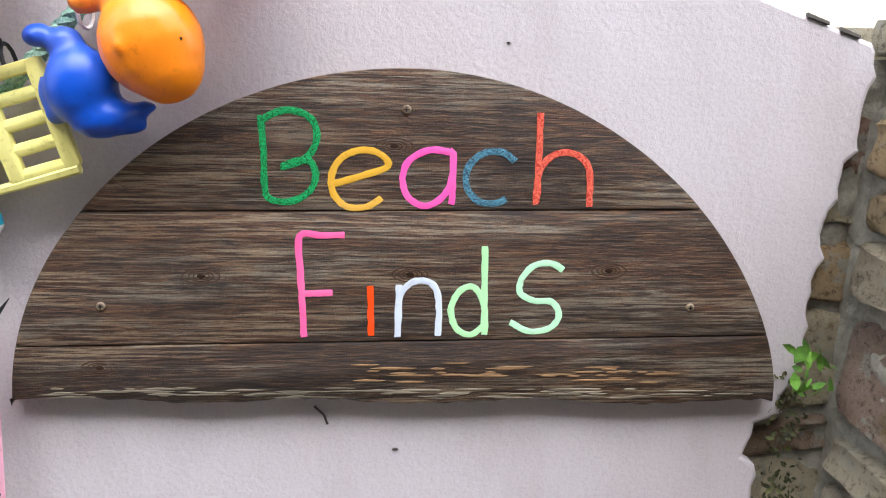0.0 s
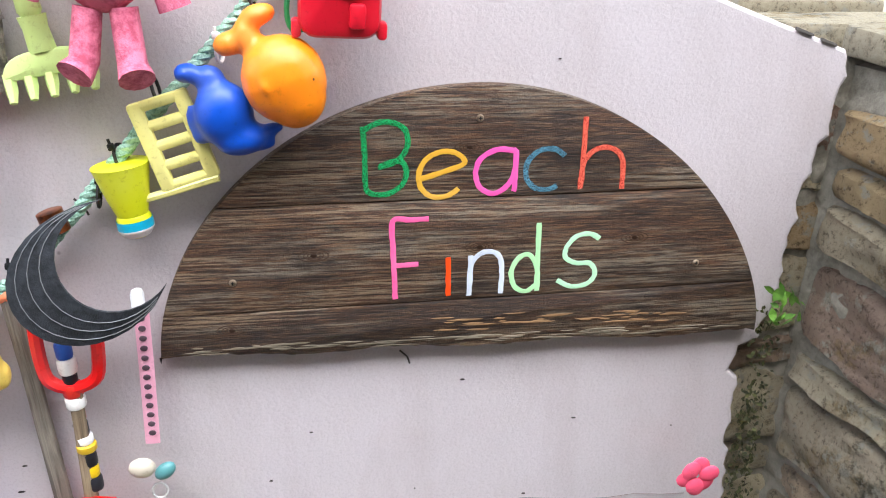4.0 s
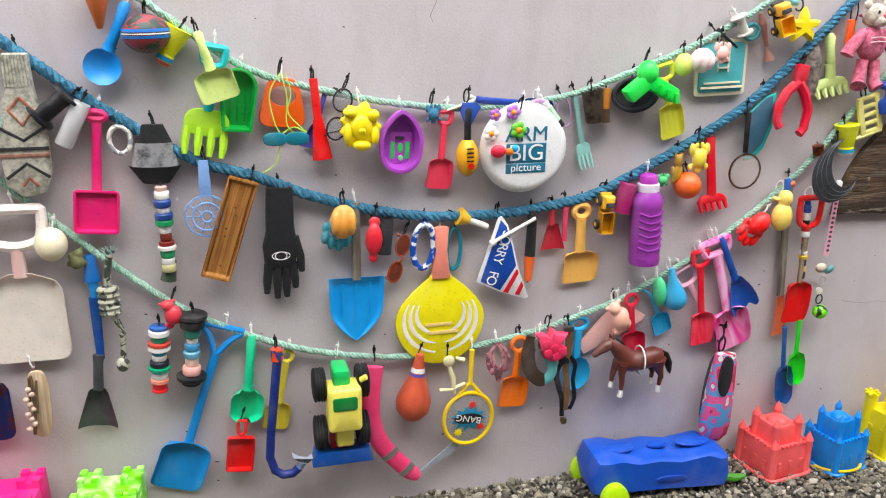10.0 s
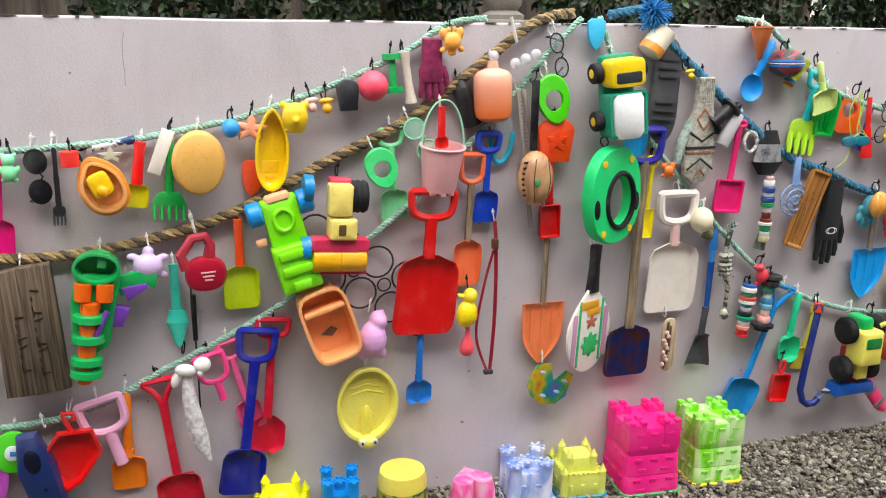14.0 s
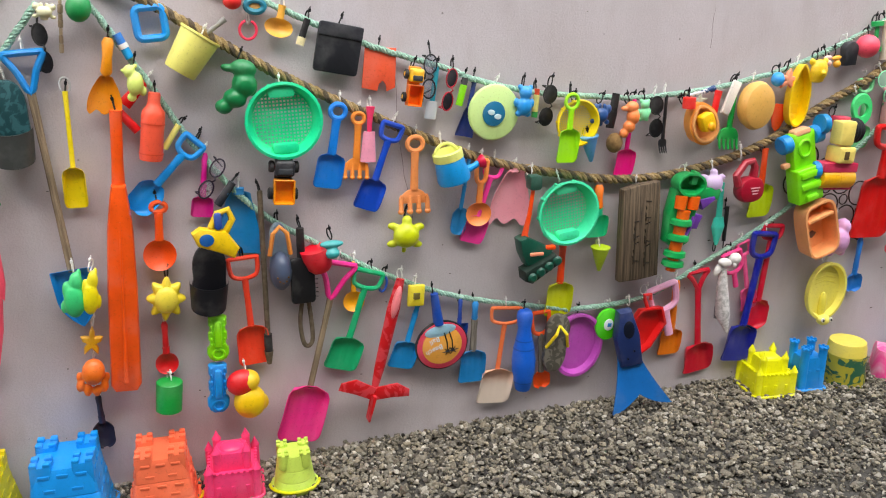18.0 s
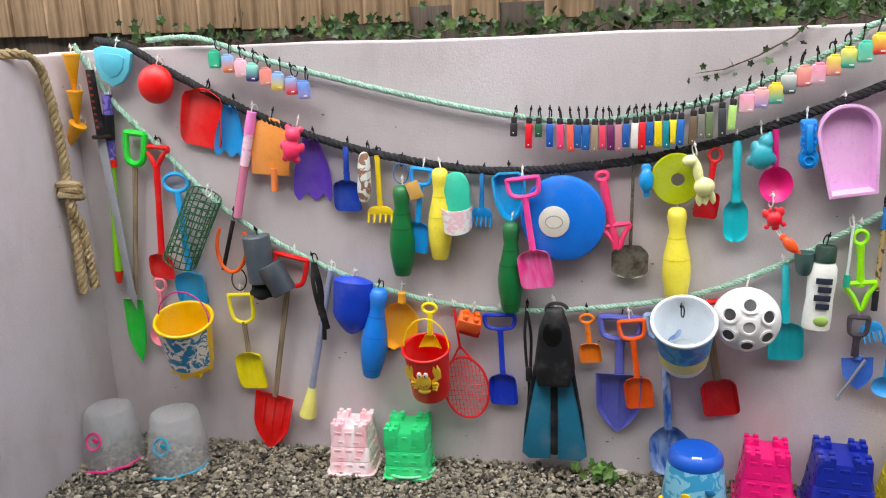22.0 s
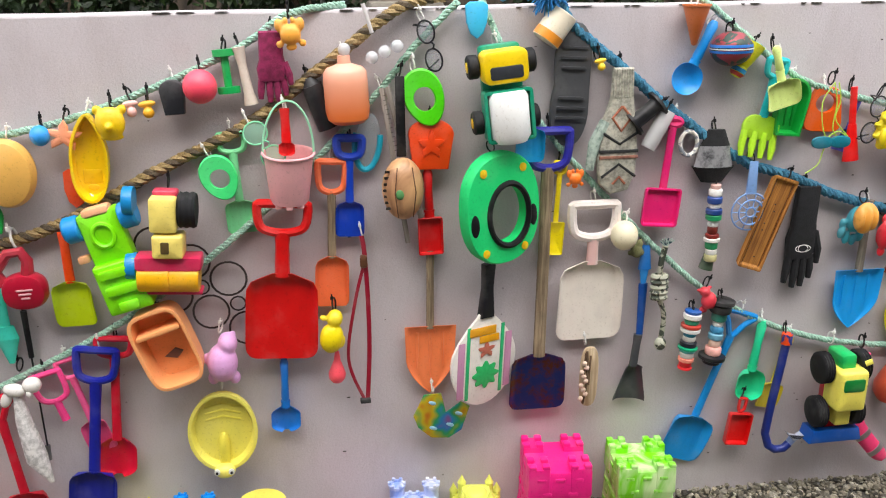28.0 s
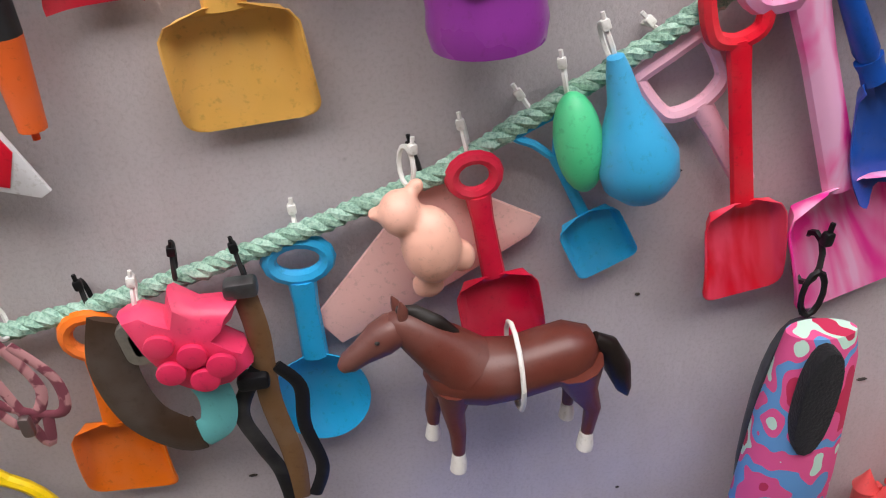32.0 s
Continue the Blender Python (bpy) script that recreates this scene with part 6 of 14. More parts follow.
def sieve(ob, L, W, col="43d08c", thick=0.04, gaps=2):
	"""A round sand sieve: deep rim, scalloped lip, a floor pierced by small holes."""
	m = M(col)
	R = W / 2
	bm = B()
	lathe(bm, [(R * 0.8, 0.0), (R * 0.86, 0.004), (R * 0.97, thick - 0.004), (R, thick), (R * 0.93, thick + 0.002), (R * 0.9, thick - 0.002), (R * 0.8, 0.008), (R * 0.76, 0.006)], 36, (0, 0, -L / 2), "y", (False, False))
	part("rim", bm, m, ob)
	bm = B()
	n = 17
	p = 2 * R * 0.8 / n
	for i in range(n):
		for j in range(n):
			x, z = -R * 0.8 + (i + 0.5) * p, -R * 0.8 + (j + 0.5) * p
			if math.hypot(x, z) > R * 0.8:
				continue
			q = [bm.verts.new((x + dx * p / 2, -0.005, z - L / 2 + dz * p / 2)) for dx, dz in ((-1, -1), (1, -1), (1, 1), (-1, 1))]
			h = [bm.verts.new((x + dx * p * 0.26, -0.005, z - L / 2 + dz * p * 0.26)) for dx, dz in ((-1, -1), (1, -1), (1, 1), (-1, 1))]
			for a in range(4):
				bm.faces.new((q[a], q[(a + 1) % 4], h[(a + 1) % 4], h[a]))
	part("mesh", bm, m, ob, "floor pierced with small holes", smooth=0)
	for i in range(gaps):
		bm = B()
		s = 1 if i else -1
		slab(bm, rect(-R * 0.34, -L / 2 + s * R * 0.72 - R * 0.13, R * 0.34, -L / 2 + s * R * 0.72 + R * 0.13, R * 0.1), -thick * 0.8, -0.004, 0.003)
		part("lip_block", bm, m, ob)
	for i in range(10):
		a = 2 * math.pi * i / 10
		bm = B()
		boxy(bm, R * 0.94 * math.cos(a), -thick * 0.75, -L / 2 + R * 0.94 * math.sin(a), R * 0.11, thick * 0.6, R * 0.11, 0.004)
		part("scallop", bm, m, ob)


def mold(ob, L, W, col="2f9be0"):
	"""A blow-moulded train: rounded body with stepped flanks, boiler ridge, border and wheel."""
	w = W / 2
	side = [(w * 0.6, 0), (w * 0.84, -L * 0.03), (w * 0.84, -L * 0.2), (w * 0.72, -L * 0.23), (w * 0.72, -L * 0.34), (w * 0.86, -L * 0.37), (w * 0.86, -L * 0.52), (w * 0.72, -L * 0.55), (w * 0.76, -L * 0.66), (w, -L * 0.72), (w, -L * 0.84), (w * 0.8, -L * 0.94), (w * 0.4, -L)]
	bm = B()
	slab(bm, side + [(-x, z) for x, z in side[::-1]], -0.026, 0.0, W * 0.1)
	part("shell", bm, M(col), ob)
	bm = B()
	slab(bm, rect(-w * 0.36, -L * 0.68, w * 0.36, -L * 0.09, w * 0.3), -0.038, -0.02, 0.008)
	part("boiler", bm, M(col), ob)
	for i in range(5):
		for sx in (-1, 1):
			bm = B()
			boxy(bm, sx * w * 0.6, -0.027, -L * (0.08 + 0.135 * i), w * 0.18, 0.012, L * 0.06, 0.003)
			part("ridge", bm, M(col), ob)
	bm = B()
	tube(bm, arc(0, -L * 0.83, W * 0.26, W * 0.24, 0, 360, 20, -0.027)[:-1], W * 0.07, 6, True)
	part("wheel_ring", bm, M(col), ob)


def hang(kind, name, x, z, L, W, tilt, label, category, y=-0.04, turn=0.0, group="", tie_="white", ty=None, **kw):
	"""Places one hanging thing: its top at (x, z), leaning by tilt, L long and W wide."""
	ob = make(name, x, z, tilt, y, turn, label, category, group)
	if kind:
		kind(ob, L, W, **kw)
	if tie_:
		tie(ob, tie_, 0.0, 0.004 if ty is None else ty)
	return ob


# ---- things with a form of their own ----
def figure(name, x, z, y, tilt, label, category, groups, tie_="black"):
	"""A doll or toy animal: one mesh; groups are (material, list of balls and limbs)."""
	bm = B()
	mats = []
	for mi, (mat, shapes) in enumerate(groups):
		mats.append(M(mat))
		n0 = len(bm.faces)
		for s in shapes:
			if s[0] == "egg":
				egg(bm, *s[1:])
			else:
				tube(bm, s[1], s[2], 12)
		bm.faces.ensure_lookup_table()
		for f in bm.faces[n0:]:
			f.material_index = mi
	me = mesh_of(name, bm, mats[0], 60)
	for m in mats[1:]:
		me.materials.append(m)
	ob = new(name, me)
	ob.matrix_world = pose(x, y, z, 0, -tilt, 0)
	return tagged(ob, label, category)


def loose_tie(x, z, y=-0.03, colour="black"):
	"""A cable tie holding a one-piece toy to its rope."""
	ob = make("cable_tie", x, z, 0, y, 0, colour + " plastic cable tie round the rope", "cable tie")
	tie(ob, colour)


def plush_toy(x, z, h):
	k = h / 0.285
	e = lambda a, b, c, d, f=None, t=0: ("egg", a * k, -0.02, b * k, c * k, (f or c) * k, d * k, t)
	figure("plush_reindeer", x, z, -0.05, 0, "pink and cream plush reindeer hanging by its neck", "plush toy", [
		("cloth:cf5876,da7690,60", [e(0, -0.145, 0.047, 0.052, 0.03), ("tube", [(-0.03 * k, -0.02, -0.11 * k), (-0.075 * k, -0.03, -0.15 * k), (-0.088 * k, -0.03, -0.175 * k)], [0.016 * k, 0.018 * k, 0.02 * k]), ("tube", [(0.03 * k, -0.02, -0.11 * k), (0.07 * k, -0.03, -0.16 * k), (0.08 * k, -0.03, -0.19 * k)], [0.016 * k, 0.018 * k, 0.02 * k]), ("tube", [(-0.02 * k, -0.02, -0.19 * k), (-0.03 * k, -0.025, -0.25 * k), (-0.04 * k, -0.04, -0.265 * k)], [0.017 * k, 0.018 * k, 0.022 * k]), ("tube", [(0.02 * k, -0.02, -0.19 * k), (0.024 * k, -0.025, -0.255 * k), (0.03 * k, -0.04, -0.272 * k)], [0.017 * k, 0.018 * k, 0.022 * k])]),
		("cloth:d0c2b2,ddd0c2,60", [e(0, -0.062, 0.036, 0.034, 0.032), e(0.004, -0.078, 0.024, 0.02, 0.05), e(0.036, -0.03, 0.016, 0.014, 0.008), e(-0.03, -0.032, 0.014, 0.012, 0.008), e(-0.008, -0.008, 0.008, 0.02, 0.006), e(0.016, -0.006, 0.007, 0.018, 0.006)]),
		("c0405a", [e(0.003, -0.066, 0.005, 0.009, 0.072)]),
		("2a2426", [("egg", -0.014 * k, -0.05, -0.052 * k, 0.004, 0.003, 0.005, 0), ("egg", 0.016 * k, -0.05, -0.052 * k, 0.004, 0.003, 0.005, 0)]),
		("e8d8dc", [("tube", [(-0.03 * k, -0.052, (-0.125 - 0.012 * i) * k), (0.0, -0.0545, (-0.122 - 0.012 * i) * k), (0.032 * k, -0.05, (-0.126 - 0.012 * i) * k)], 0.0014) for i in (0, 1)]),
	])
	loose_tie(x - 0.04, z - 0.012)
	ob = make("orange_ice_lolly", x - 0.055, z - 0.075, 0, -0.035, 0, "orange plastic lolly mould on a black cord", "lolly mould")
	bm = B()
	slab(bm, rect(-0.012, -0.09, 0.012, 0, 0.006), -0.012, 0.0, 0.004)
	part("lolly", bm, M("e8622a"), ob)
	bm = B()
	tube(bm, arc(0.01, 0.02, 0.012, 0.035, 0, 360, 16)[:-1], 0.002, 6, True)
	part("cord", bm, BLACK, ob)


def jointed_toy(x, z):
	ob = make("green_sand_mould", x, z, 0, -0.075, 0, "bright green plastic three-armed castle mould", "sand mould")
	bm = B()
	egg(bm, 0, 0, -0.03, 0.03, 0.03, 0.035)
	part("knob", bm, M("3ed65c"), ob)
	for a, l in ((-128, 0.075), (118, 0.1)):
		bm = B()
		boxy(bm, 0, 0, -l / 2, 0.042, 0.04, l, 0.006)
		bmesh.ops.transform(bm, matrix=Matrix.Translation((0, 0, -0.05)) @ Matrix.Rotation(radians(a + 180), 4, "Y"), verts=bm.verts)
		part("arm", bm, M("3ed65c"), ob)
	for i in range(3):
		bm = B()
		boxy(bm, 0.03 + 0.026 * i, -0.025, -0.075 - 0.012 * i, 0.014, 0.012, 0.03, 0.003)
		part("ridge", bm, M("36c852"), ob)
	tie(ob, "black")


def toy_claw(x, z):
	ob = make("toy_grabber_jaw", x, z, -8, -0.05, 0, "red plastic two-pronged grabber jaw", "toy grabber")
	bm = B()
	boxy(bm, 0.0, 0, -0.02, 0.042, 0.02, 0.055, 0.005)
	part("neck", bm, M("c42c3e"), ob)
	for s, dz in ((-1, 0.0), (1, -0.012)):
		bm = B()
		tube(bm, [(0.0, 0, -0.045), (s * 0.03, 0, -0.075), (s * 0.052, -0.004, -0.12), (s * 0.05, -0.008, -0.165 + dz), (s * 0.036, -0.012, -0.182 + dz)], [0.016, 0.016, 0.015, 0.0135, 0.014], 8, flat=0.9)
		part("prong", bm, M("c42c3e"), ob)
	tie(ob, "black")


def magnifier(x, z):
	ob = make("magnifying_glass", x, z, 2, -0.05, 0, "black-handled magnifying glass with a worn rim", "magnifier")
	bm = B()
	tube(bm, [(0, 0, 0), (0, 0, -0.12)], [0.008, 0.0075], 10)
	part("handle", bm, BLACK, ob)
	hp = B()
	tube(hp, arc(0.004, -0.178, 0.052, 0.052, 0, 360, 30)[:-1], 0.0035, 6, True)
	part("rim", hp, M("metal:5a4030,2a1a12"), ob)
	bm = B()
	slab(bm, oval(0.05, 0.05, 26, 0.004, -0.178), -0.003, 0.003, 0.001)
	part("lens", bm, M("clear:d8ccc8,0.25"), ob)
	tie(ob, "black")


def drink_bottle(x, z, h):
	ob = make("drink_bottle", x, z, 1.5, -0.06, 0, "purple plastic drinking bottle with a white collar", "bottle")
	bm = B()
	r = 0.047
	prof = [(0, -h * 0.17), (r * 0.62, -h * 0.17), (r * 0.7, -h * 0.2), (r * 0.98, -h * 0.27), (r, -h * 0.34)]
	for i in range(14):
		f = 0.36 + 0.04 * i
		prof.append((r * (0.97 + 0.025 * math.cos(i * math.pi) * 0.3), -h * f))
	prof += [(r, -h * 0.93), (r * 0.94, -h * 0.985), (0, -h)]
	lathe(bm, prof, 28)
	part("body", bm, M("93439c", 0.3), ob)
	bm = B()
	lathe(bm, [(r * 0.62, -h * 0.1), (r * 0.68, -h * 0.11), (r * 0.68, -h * 0.185), (r * 0.6, -h * 0.19)], 24)
	part("collar", bm, M("dcd2e2"), ob)
	bm = B()
	lathe(bm, [(0, -0.002), (r * 0.5, -0.004), (r * 0.56, -h * 0.03), (r * 0.56, -h * 0.1), (0, -h * 0.1)], 20)
	part("cap", bm, M("a838a8"), ob)
	for i in range(6):
		bm = B()
		z0 = -h * (0.42 + 0.075 * i)
		tube(bm, [(-r * 0.8, -r * 0.62, z0 + 0.006), (-r * 0.3, -r * 0.97, z0 - 0.003), (r * 0.3, -r * 0.97, z0), (r * 0.75, -r * 0.68, z0 + 0.008)], 0.0032, 6)
		part("grip_wave", bm, M("863a90", 0.3), ob)
	tie(ob, "white", z=0.012)


def red_backpack(x, z):
	ob = make("red_toy_case", x, z, -2, -0.055, 0, "red plastic toy case with an open window", "toy case")
	m = M("bf2236")
	bm = B()
	slab(bm, rect(-0.05, -0.158, 0.05, 0, 0.022), -0.05, 0.0, 0.012)
	part("shell", bm, m, ob)
	bm = B()
	tube(bm, [(p[0], p[1], p[2]) for p in arc(0.014, -0.07, 0.028, 0.034, 0, 360, 18, -0.052)[:-1]], 0.006, 7, True)
	part("window_rim", bm, m, ob)
	# opening closed by a dull dark disc that paints the shaded inside
	bm = B()
	slab(bm, oval(0.026, 0.031, 18, 0.014, -0.07), -0.053, -0.049, 0.001)
	part("window", bm, M("5a3a3c"), ob)
	for sx, zz in ((-1, -0.03), (1, -0.03), (-1, -0.1), (1, -0.1), (-1, -0.148), (1, -0.148)):
		bm = B()
		boxy(bm, sx * 0.052, -0.024, zz, 0.012, 0.03, 0.022, 0.003)
		part("lug", bm, m, ob)
	bm = B()
	boxy(bm, 0.02, -0.052, -0.13, 0.02, 0.012, 0.03, 0.003)
	part("latch", bm, m, ob)
	for i in range(7):
		bm = B()
		boxy(bm, -0.036, -0.051, -0.05 - 0.008 * i, 0.006, 0.002, 0.005, 0.0005)
		part("worn_print", bm, M("e0c8c0"), ob)
	tie(ob, "black")


def toy_ladder(x, z):
	ob = make("toy_comb_gate", x - 0.004, z + 0.004, 17, -0.045, 0, "pale yellow plastic slotted toy gate", "toy gate")
	m = M("e4dc92")
	bm = B()
	for sx in (-0.03, 0.03):
		boxy(bm, sx, 0, -0.055, 0.019, 0.012, 0.12, 0.003)
	part("side_rail", bm, m, ob)
	for i in range(5):
		bm = B()
		boxy(bm, 0, 0, -0.002 - 0.0268 * i, 0.06, 0.011, 0.0145, 0.005)
		part("bar", bm, m, ob)
	bm = B()
	tube(bm, [(-0.075, 0, -0.116), (-0.03, 0, -0.117), (0.035, 0, -0.117)], [0.005, 0.006, 0.007], 7)
	part("foot_bar", bm, m, ob)
	tie(ob, "black")


def sun_visor(x, z):
	ob = make("sun_visor", x, z, 0, -0.05, 0, "dark grey denim cap peak with stitched rows", "cap peak")

	def fn(u, v):
		a = radians(100 + 222 * u)
		e = v * (math.sin(math.pi * u) ** 0.5 if 0 < u < 1 else 0.0)
		ix, iz = 0.112 + 0.072 * math.cos(a), 0.02 + 0.075 * math.sin(a)
		ox, oz = 0.075 + 0.1 * math.cos(a), -0.01 + 0.098 * math.sin(a)
		return (ix + (ox - ix) * e, -0.02 - 0.03 * math.sin(math.pi * u), iz + (oz - iz) * e)
	bm = B()
	sheet(bm, fn, 20, 6, 0.004)
	part("peak", bm, M("cloth:1b1e23,2c3036,70"), ob)
	for k in range(3):
		bm = B()
		tube(bm, [(fn(i / 20, 0.3 + 0.25 * k)[0], fn(i / 20, 0.3 + 0.25 * k)[1] - 0.001, fn(i / 20, 0.3 + 0.25 * k)[2]) for i in range(1, 20)], 0.0006, 4)
		part("stitching", bm, M("6a6c6e"), ob)
	tie(ob, "black", x=0.09, z=0.09)


def dummy_chain(x, z):
	ob = make("dummy_lanyard", x, z, 0, -0.04, 0, "pink printed dummy strap with a white clip and charms", "lanyard")
	bm = B()
	boxy(bm, 0.002, -0.004, 0.008, 0.018, 0.014, 0.036, 0.005)
	part("clip", bm, M("e8e8e8"), ob)
	bm = B()
	tube(bm, [(0.004, 0, -0.012), (0.002, 0, -0.1), (-0.002, 0, -0.225)], 0.0105, 8, flat=0.2)
	part("strap", bm, M("dba4b6"), ob)
	for i in range(13):
		bm = B()
		slab(bm, oval(0.0055, 0.0045, 8, 0.003 - 0.0003 * i, -0.02 - 0.0155 * i), -0.0034, -0.001, 0.0006)
		part("printed_mark", bm, M("4a3a42"), ob)
	bm = B()
	egg(bm, -0.02, -0.008, -0.262, 0.02, 0.012, 0.016)
	part("cream_charm", bm, M("c9c0b0"), ob)
	bm = B()
	egg(bm, 0.012, -0.008, -0.27, 0.018, 0.01, 0.012, -40)
	part("teal_dummy", bm, M("5f8f90"), ob)
	bm = B()
	tube(bm, arc(0.0, -0.31, 0.011, 0.014, 0, 360, 14)[:-1], 0.002, 6, True)
	part("ring", bm, M("clear:e0e0e0,0.7"), ob)
	bm = B()
	lathe(bm, [(0, -0.006), (0.011, -0.005), (0.012, 0.004), (0, 0.006)], 14, (-0.008, 0, -0.345), "y")
	part("bead", bm, M("ded8cc"), ob)
	bm = B()
	tube(bm, arc(-0.002, -0.375, 0.012, 0.016, 0, 360, 14)[:-1], 0.0022, 6, True)
	part("cord", bm, BLACK, ob)
	bm = B()
	egg(bm, -0.002, -0.012, -0.415, 0.024, 0.024, 0.024)
	part("ball", bm, M("camo:7fd04a,1c2a1a"), ob)


def toy_horse(x, z):
	t = lambda pts, r, y=-0.03: ("tube", [(a * 1.12, y, b * 1.12) for a, b in pts], r)
	far = -0.014
	figure("toy_horse", x + 0.02, z + 0.034, -0.05, 0, "brown plastic toy horse strapped with a white cable tie", "toy horse", [
		("5e3129", [t([(0.066, -0.044), (0.074, -0.05), (0.09, -0.054), (0.112, -0.058), (0.138, -0.059), (0.162, -0.054), (0.184, -0.05), (0.2, -0.05), (0.208, -0.054)], [0.01, 0.024, 0.031, 0.033, 0.031, 0.031, 0.031, 0.023, 0.008]),
					t([(0.096, -0.048), (0.078, -0.026), (0.058, -0.005), (0.046, 0.008), (0.038, 0.012)], [0.032, 0.026, 0.019, 0.015, 0.006]),
					t([(0.053, 0.012), (0.044, 0.002), (0.03, -0.007), (0.014, -0.018), (0.002, -0.026), (-0.004, -0.031)], [0.007, 0.017, 0.017, 0.012, 0.0105, 0.006]),
					t([(0.085, -0.06), (0.082, -0.088), (0.084, -0.112), (0.083, -0.142)], [0.019, 0.011, 0.0085, 0.006], -0.042), t([(0.082, -0.06), (0.07, -0.088), (0.066, -0.106), (0.065, -0.124)], [0.017, 0.01, 0.008, 0.0055], far),
					t([(0.188, -0.055), (0.194, -0.085), (0.203, -0.108), (0.198, -0.14)], [0.027, 0.015, 0.0085, 0.006], -0.042), t([(0.182, -0.056), (0.182, -0.084), (0.19, -0.104), (0.187, -0.126)], [0.024, 0.013, 0.008, 0.0055], far),
					t([(0.05, 0.012), (0.051, 0.022), (0.05, 0.03)], [0.005, 0.005, 0.001], -0.036), t([(0.047, 0.013), (0.046, 0.023), (0.044, 0.029)], [0.005, 0.004, 0.001], -0.024)]),
		("1c1614", [t([(0.206, -0.04), (0.218, -0.05), (0.228, -0.075), (0.234, -0.1), (0.238, -0.112)], [0.007, 0.011, 0.013, 0.008, 0.001]), t([(0.046, 0.02), (0.06, 0.016), (0.078, 0.0), (0.094, -0.018), (0.104, -0.026)], [0.003, 0.006, 0.0075, 0.006, 0.001]), ("egg", 0.031, -0.0455, 0.0, 0.0025, 0.0015, 0.002, 0)]),
		("e0dcd6", [t([(0.083, -0.137), (0.082, -0.152), (0.081, -0.158)], [0.0066, 0.0085, 0.0085], -0.042), t([(0.065, -0.12), (0.064, -0.133), (0.063, -0.138)], [0.006, 0.008, 0.008], far), t([(0.198, -0.136), (0.197, -0.15), (0.196, -0.156)], [0.0066, 0.0085, 0.0085], -0.042), t([(0.187, -0.122), (0.187, -0.135), (0.186, -0.14)], [0.006, 0.008, 0.008], far),
					("tube", [(0.155 + 0.001 * math.cos(a), -0.03 - 0.036 * math.cos(a), -0.064 + 0.046 * math.sin(a)) for a in [2 * math.pi * i / 14 for i in range(15)]], 0.0024)]),
	])


def dog_lead(x, z):
	ob = make("dog_lead", x, z, 0, -0.055, 0, "brown leather and black webbing dog lead", "dog lead")
	strap(ob, [(0, -0.01), (0.004, -0.06), (0.0, -0.14), (0.008, -0.22), (0.004, -0.28)], 0.011, "6a5038", 0.3, "leather", ((0.0, -0.005, 0.03, 0.016, "metal:7a7a7c", "ring"),))
	strap(ob, [(-0.004, -0.1), (-0.03, -0.15), (-0.02, -0.2), (-0.008, -0.24), (-0.004, -0.3)], 0.008, "17171a", 0.4, "webbing", ((0.0, -0.315, 0.018, 0.02, "metal:8a7a5a", "clip"), (-0.01, -0.11, 0.03, 0.016, "17171a", "buckle")))
	strap(ob, [(0.012, -0.1), (0.03, -0.13), (0.026, -0.18), (0.034, -0.24), (0.02, -0.28)], 0.007, "17171a", 0.4, "webbing")
	tie(ob, "black")


def dog_collar(x, z):
	ob = make("dog_collar", x, z, 6, -0.06, 0, "brown and turquoise leather dog collar with a buckle", "dog collar")
	strap(ob, [(-0.02, 0), (-0.04, -0.05), (-0.036, -0.11), (-0.01, -0.145), (0.006, -0.148)], 0.022, "3c2c22", 0.2, "inner_leather")
	strap(ob, [(-0.006, -0.004), (0.012, -0.045), (0.034, -0.1), (0.026, -0.14), (0.004, -0.152)], 0.017, "6cb0b0", 0.2, "outer_leather", ((-0.002, -0.024, 0.038, 0.046, "metal:c8c4bc", "buckle"), (-0.002, -0.024, 0.024, 0.03, "5a9c9c", "tongue")))
	tie(ob, "white")


def tangled_collar(x, z):
	ob = make("tangled_collar", x, z, 0, -0.05, 0, "tangled maroon patterned cat harness", "harness")
	for i, pts in enumerate(([(0, 0), (-0.03, -0.05), (-0.01, -0.1), (0.02, -0.06), (0, 0)], [(0.01, -0.005), (0.036, -0.05), (0.028, -0.09), (-0.02, -0.07), (-0.03, -0.03)], [(-0.02, -0.02), (-0.006, -0.08), (0.006, -0.125), (0.016, -0.09)])):
		strap(ob, pts, 0.0055, "camo:7a4650,b98a8c", 0.35, "strap")
	bm = B()
	boxy(bm, 0.0, -0.012, -0.09, 0.012, 0.008, 0.024, 0.003)
	part("snap_clip", bm, M("metal:9a8a88"), ob)
	tie(ob, "white")


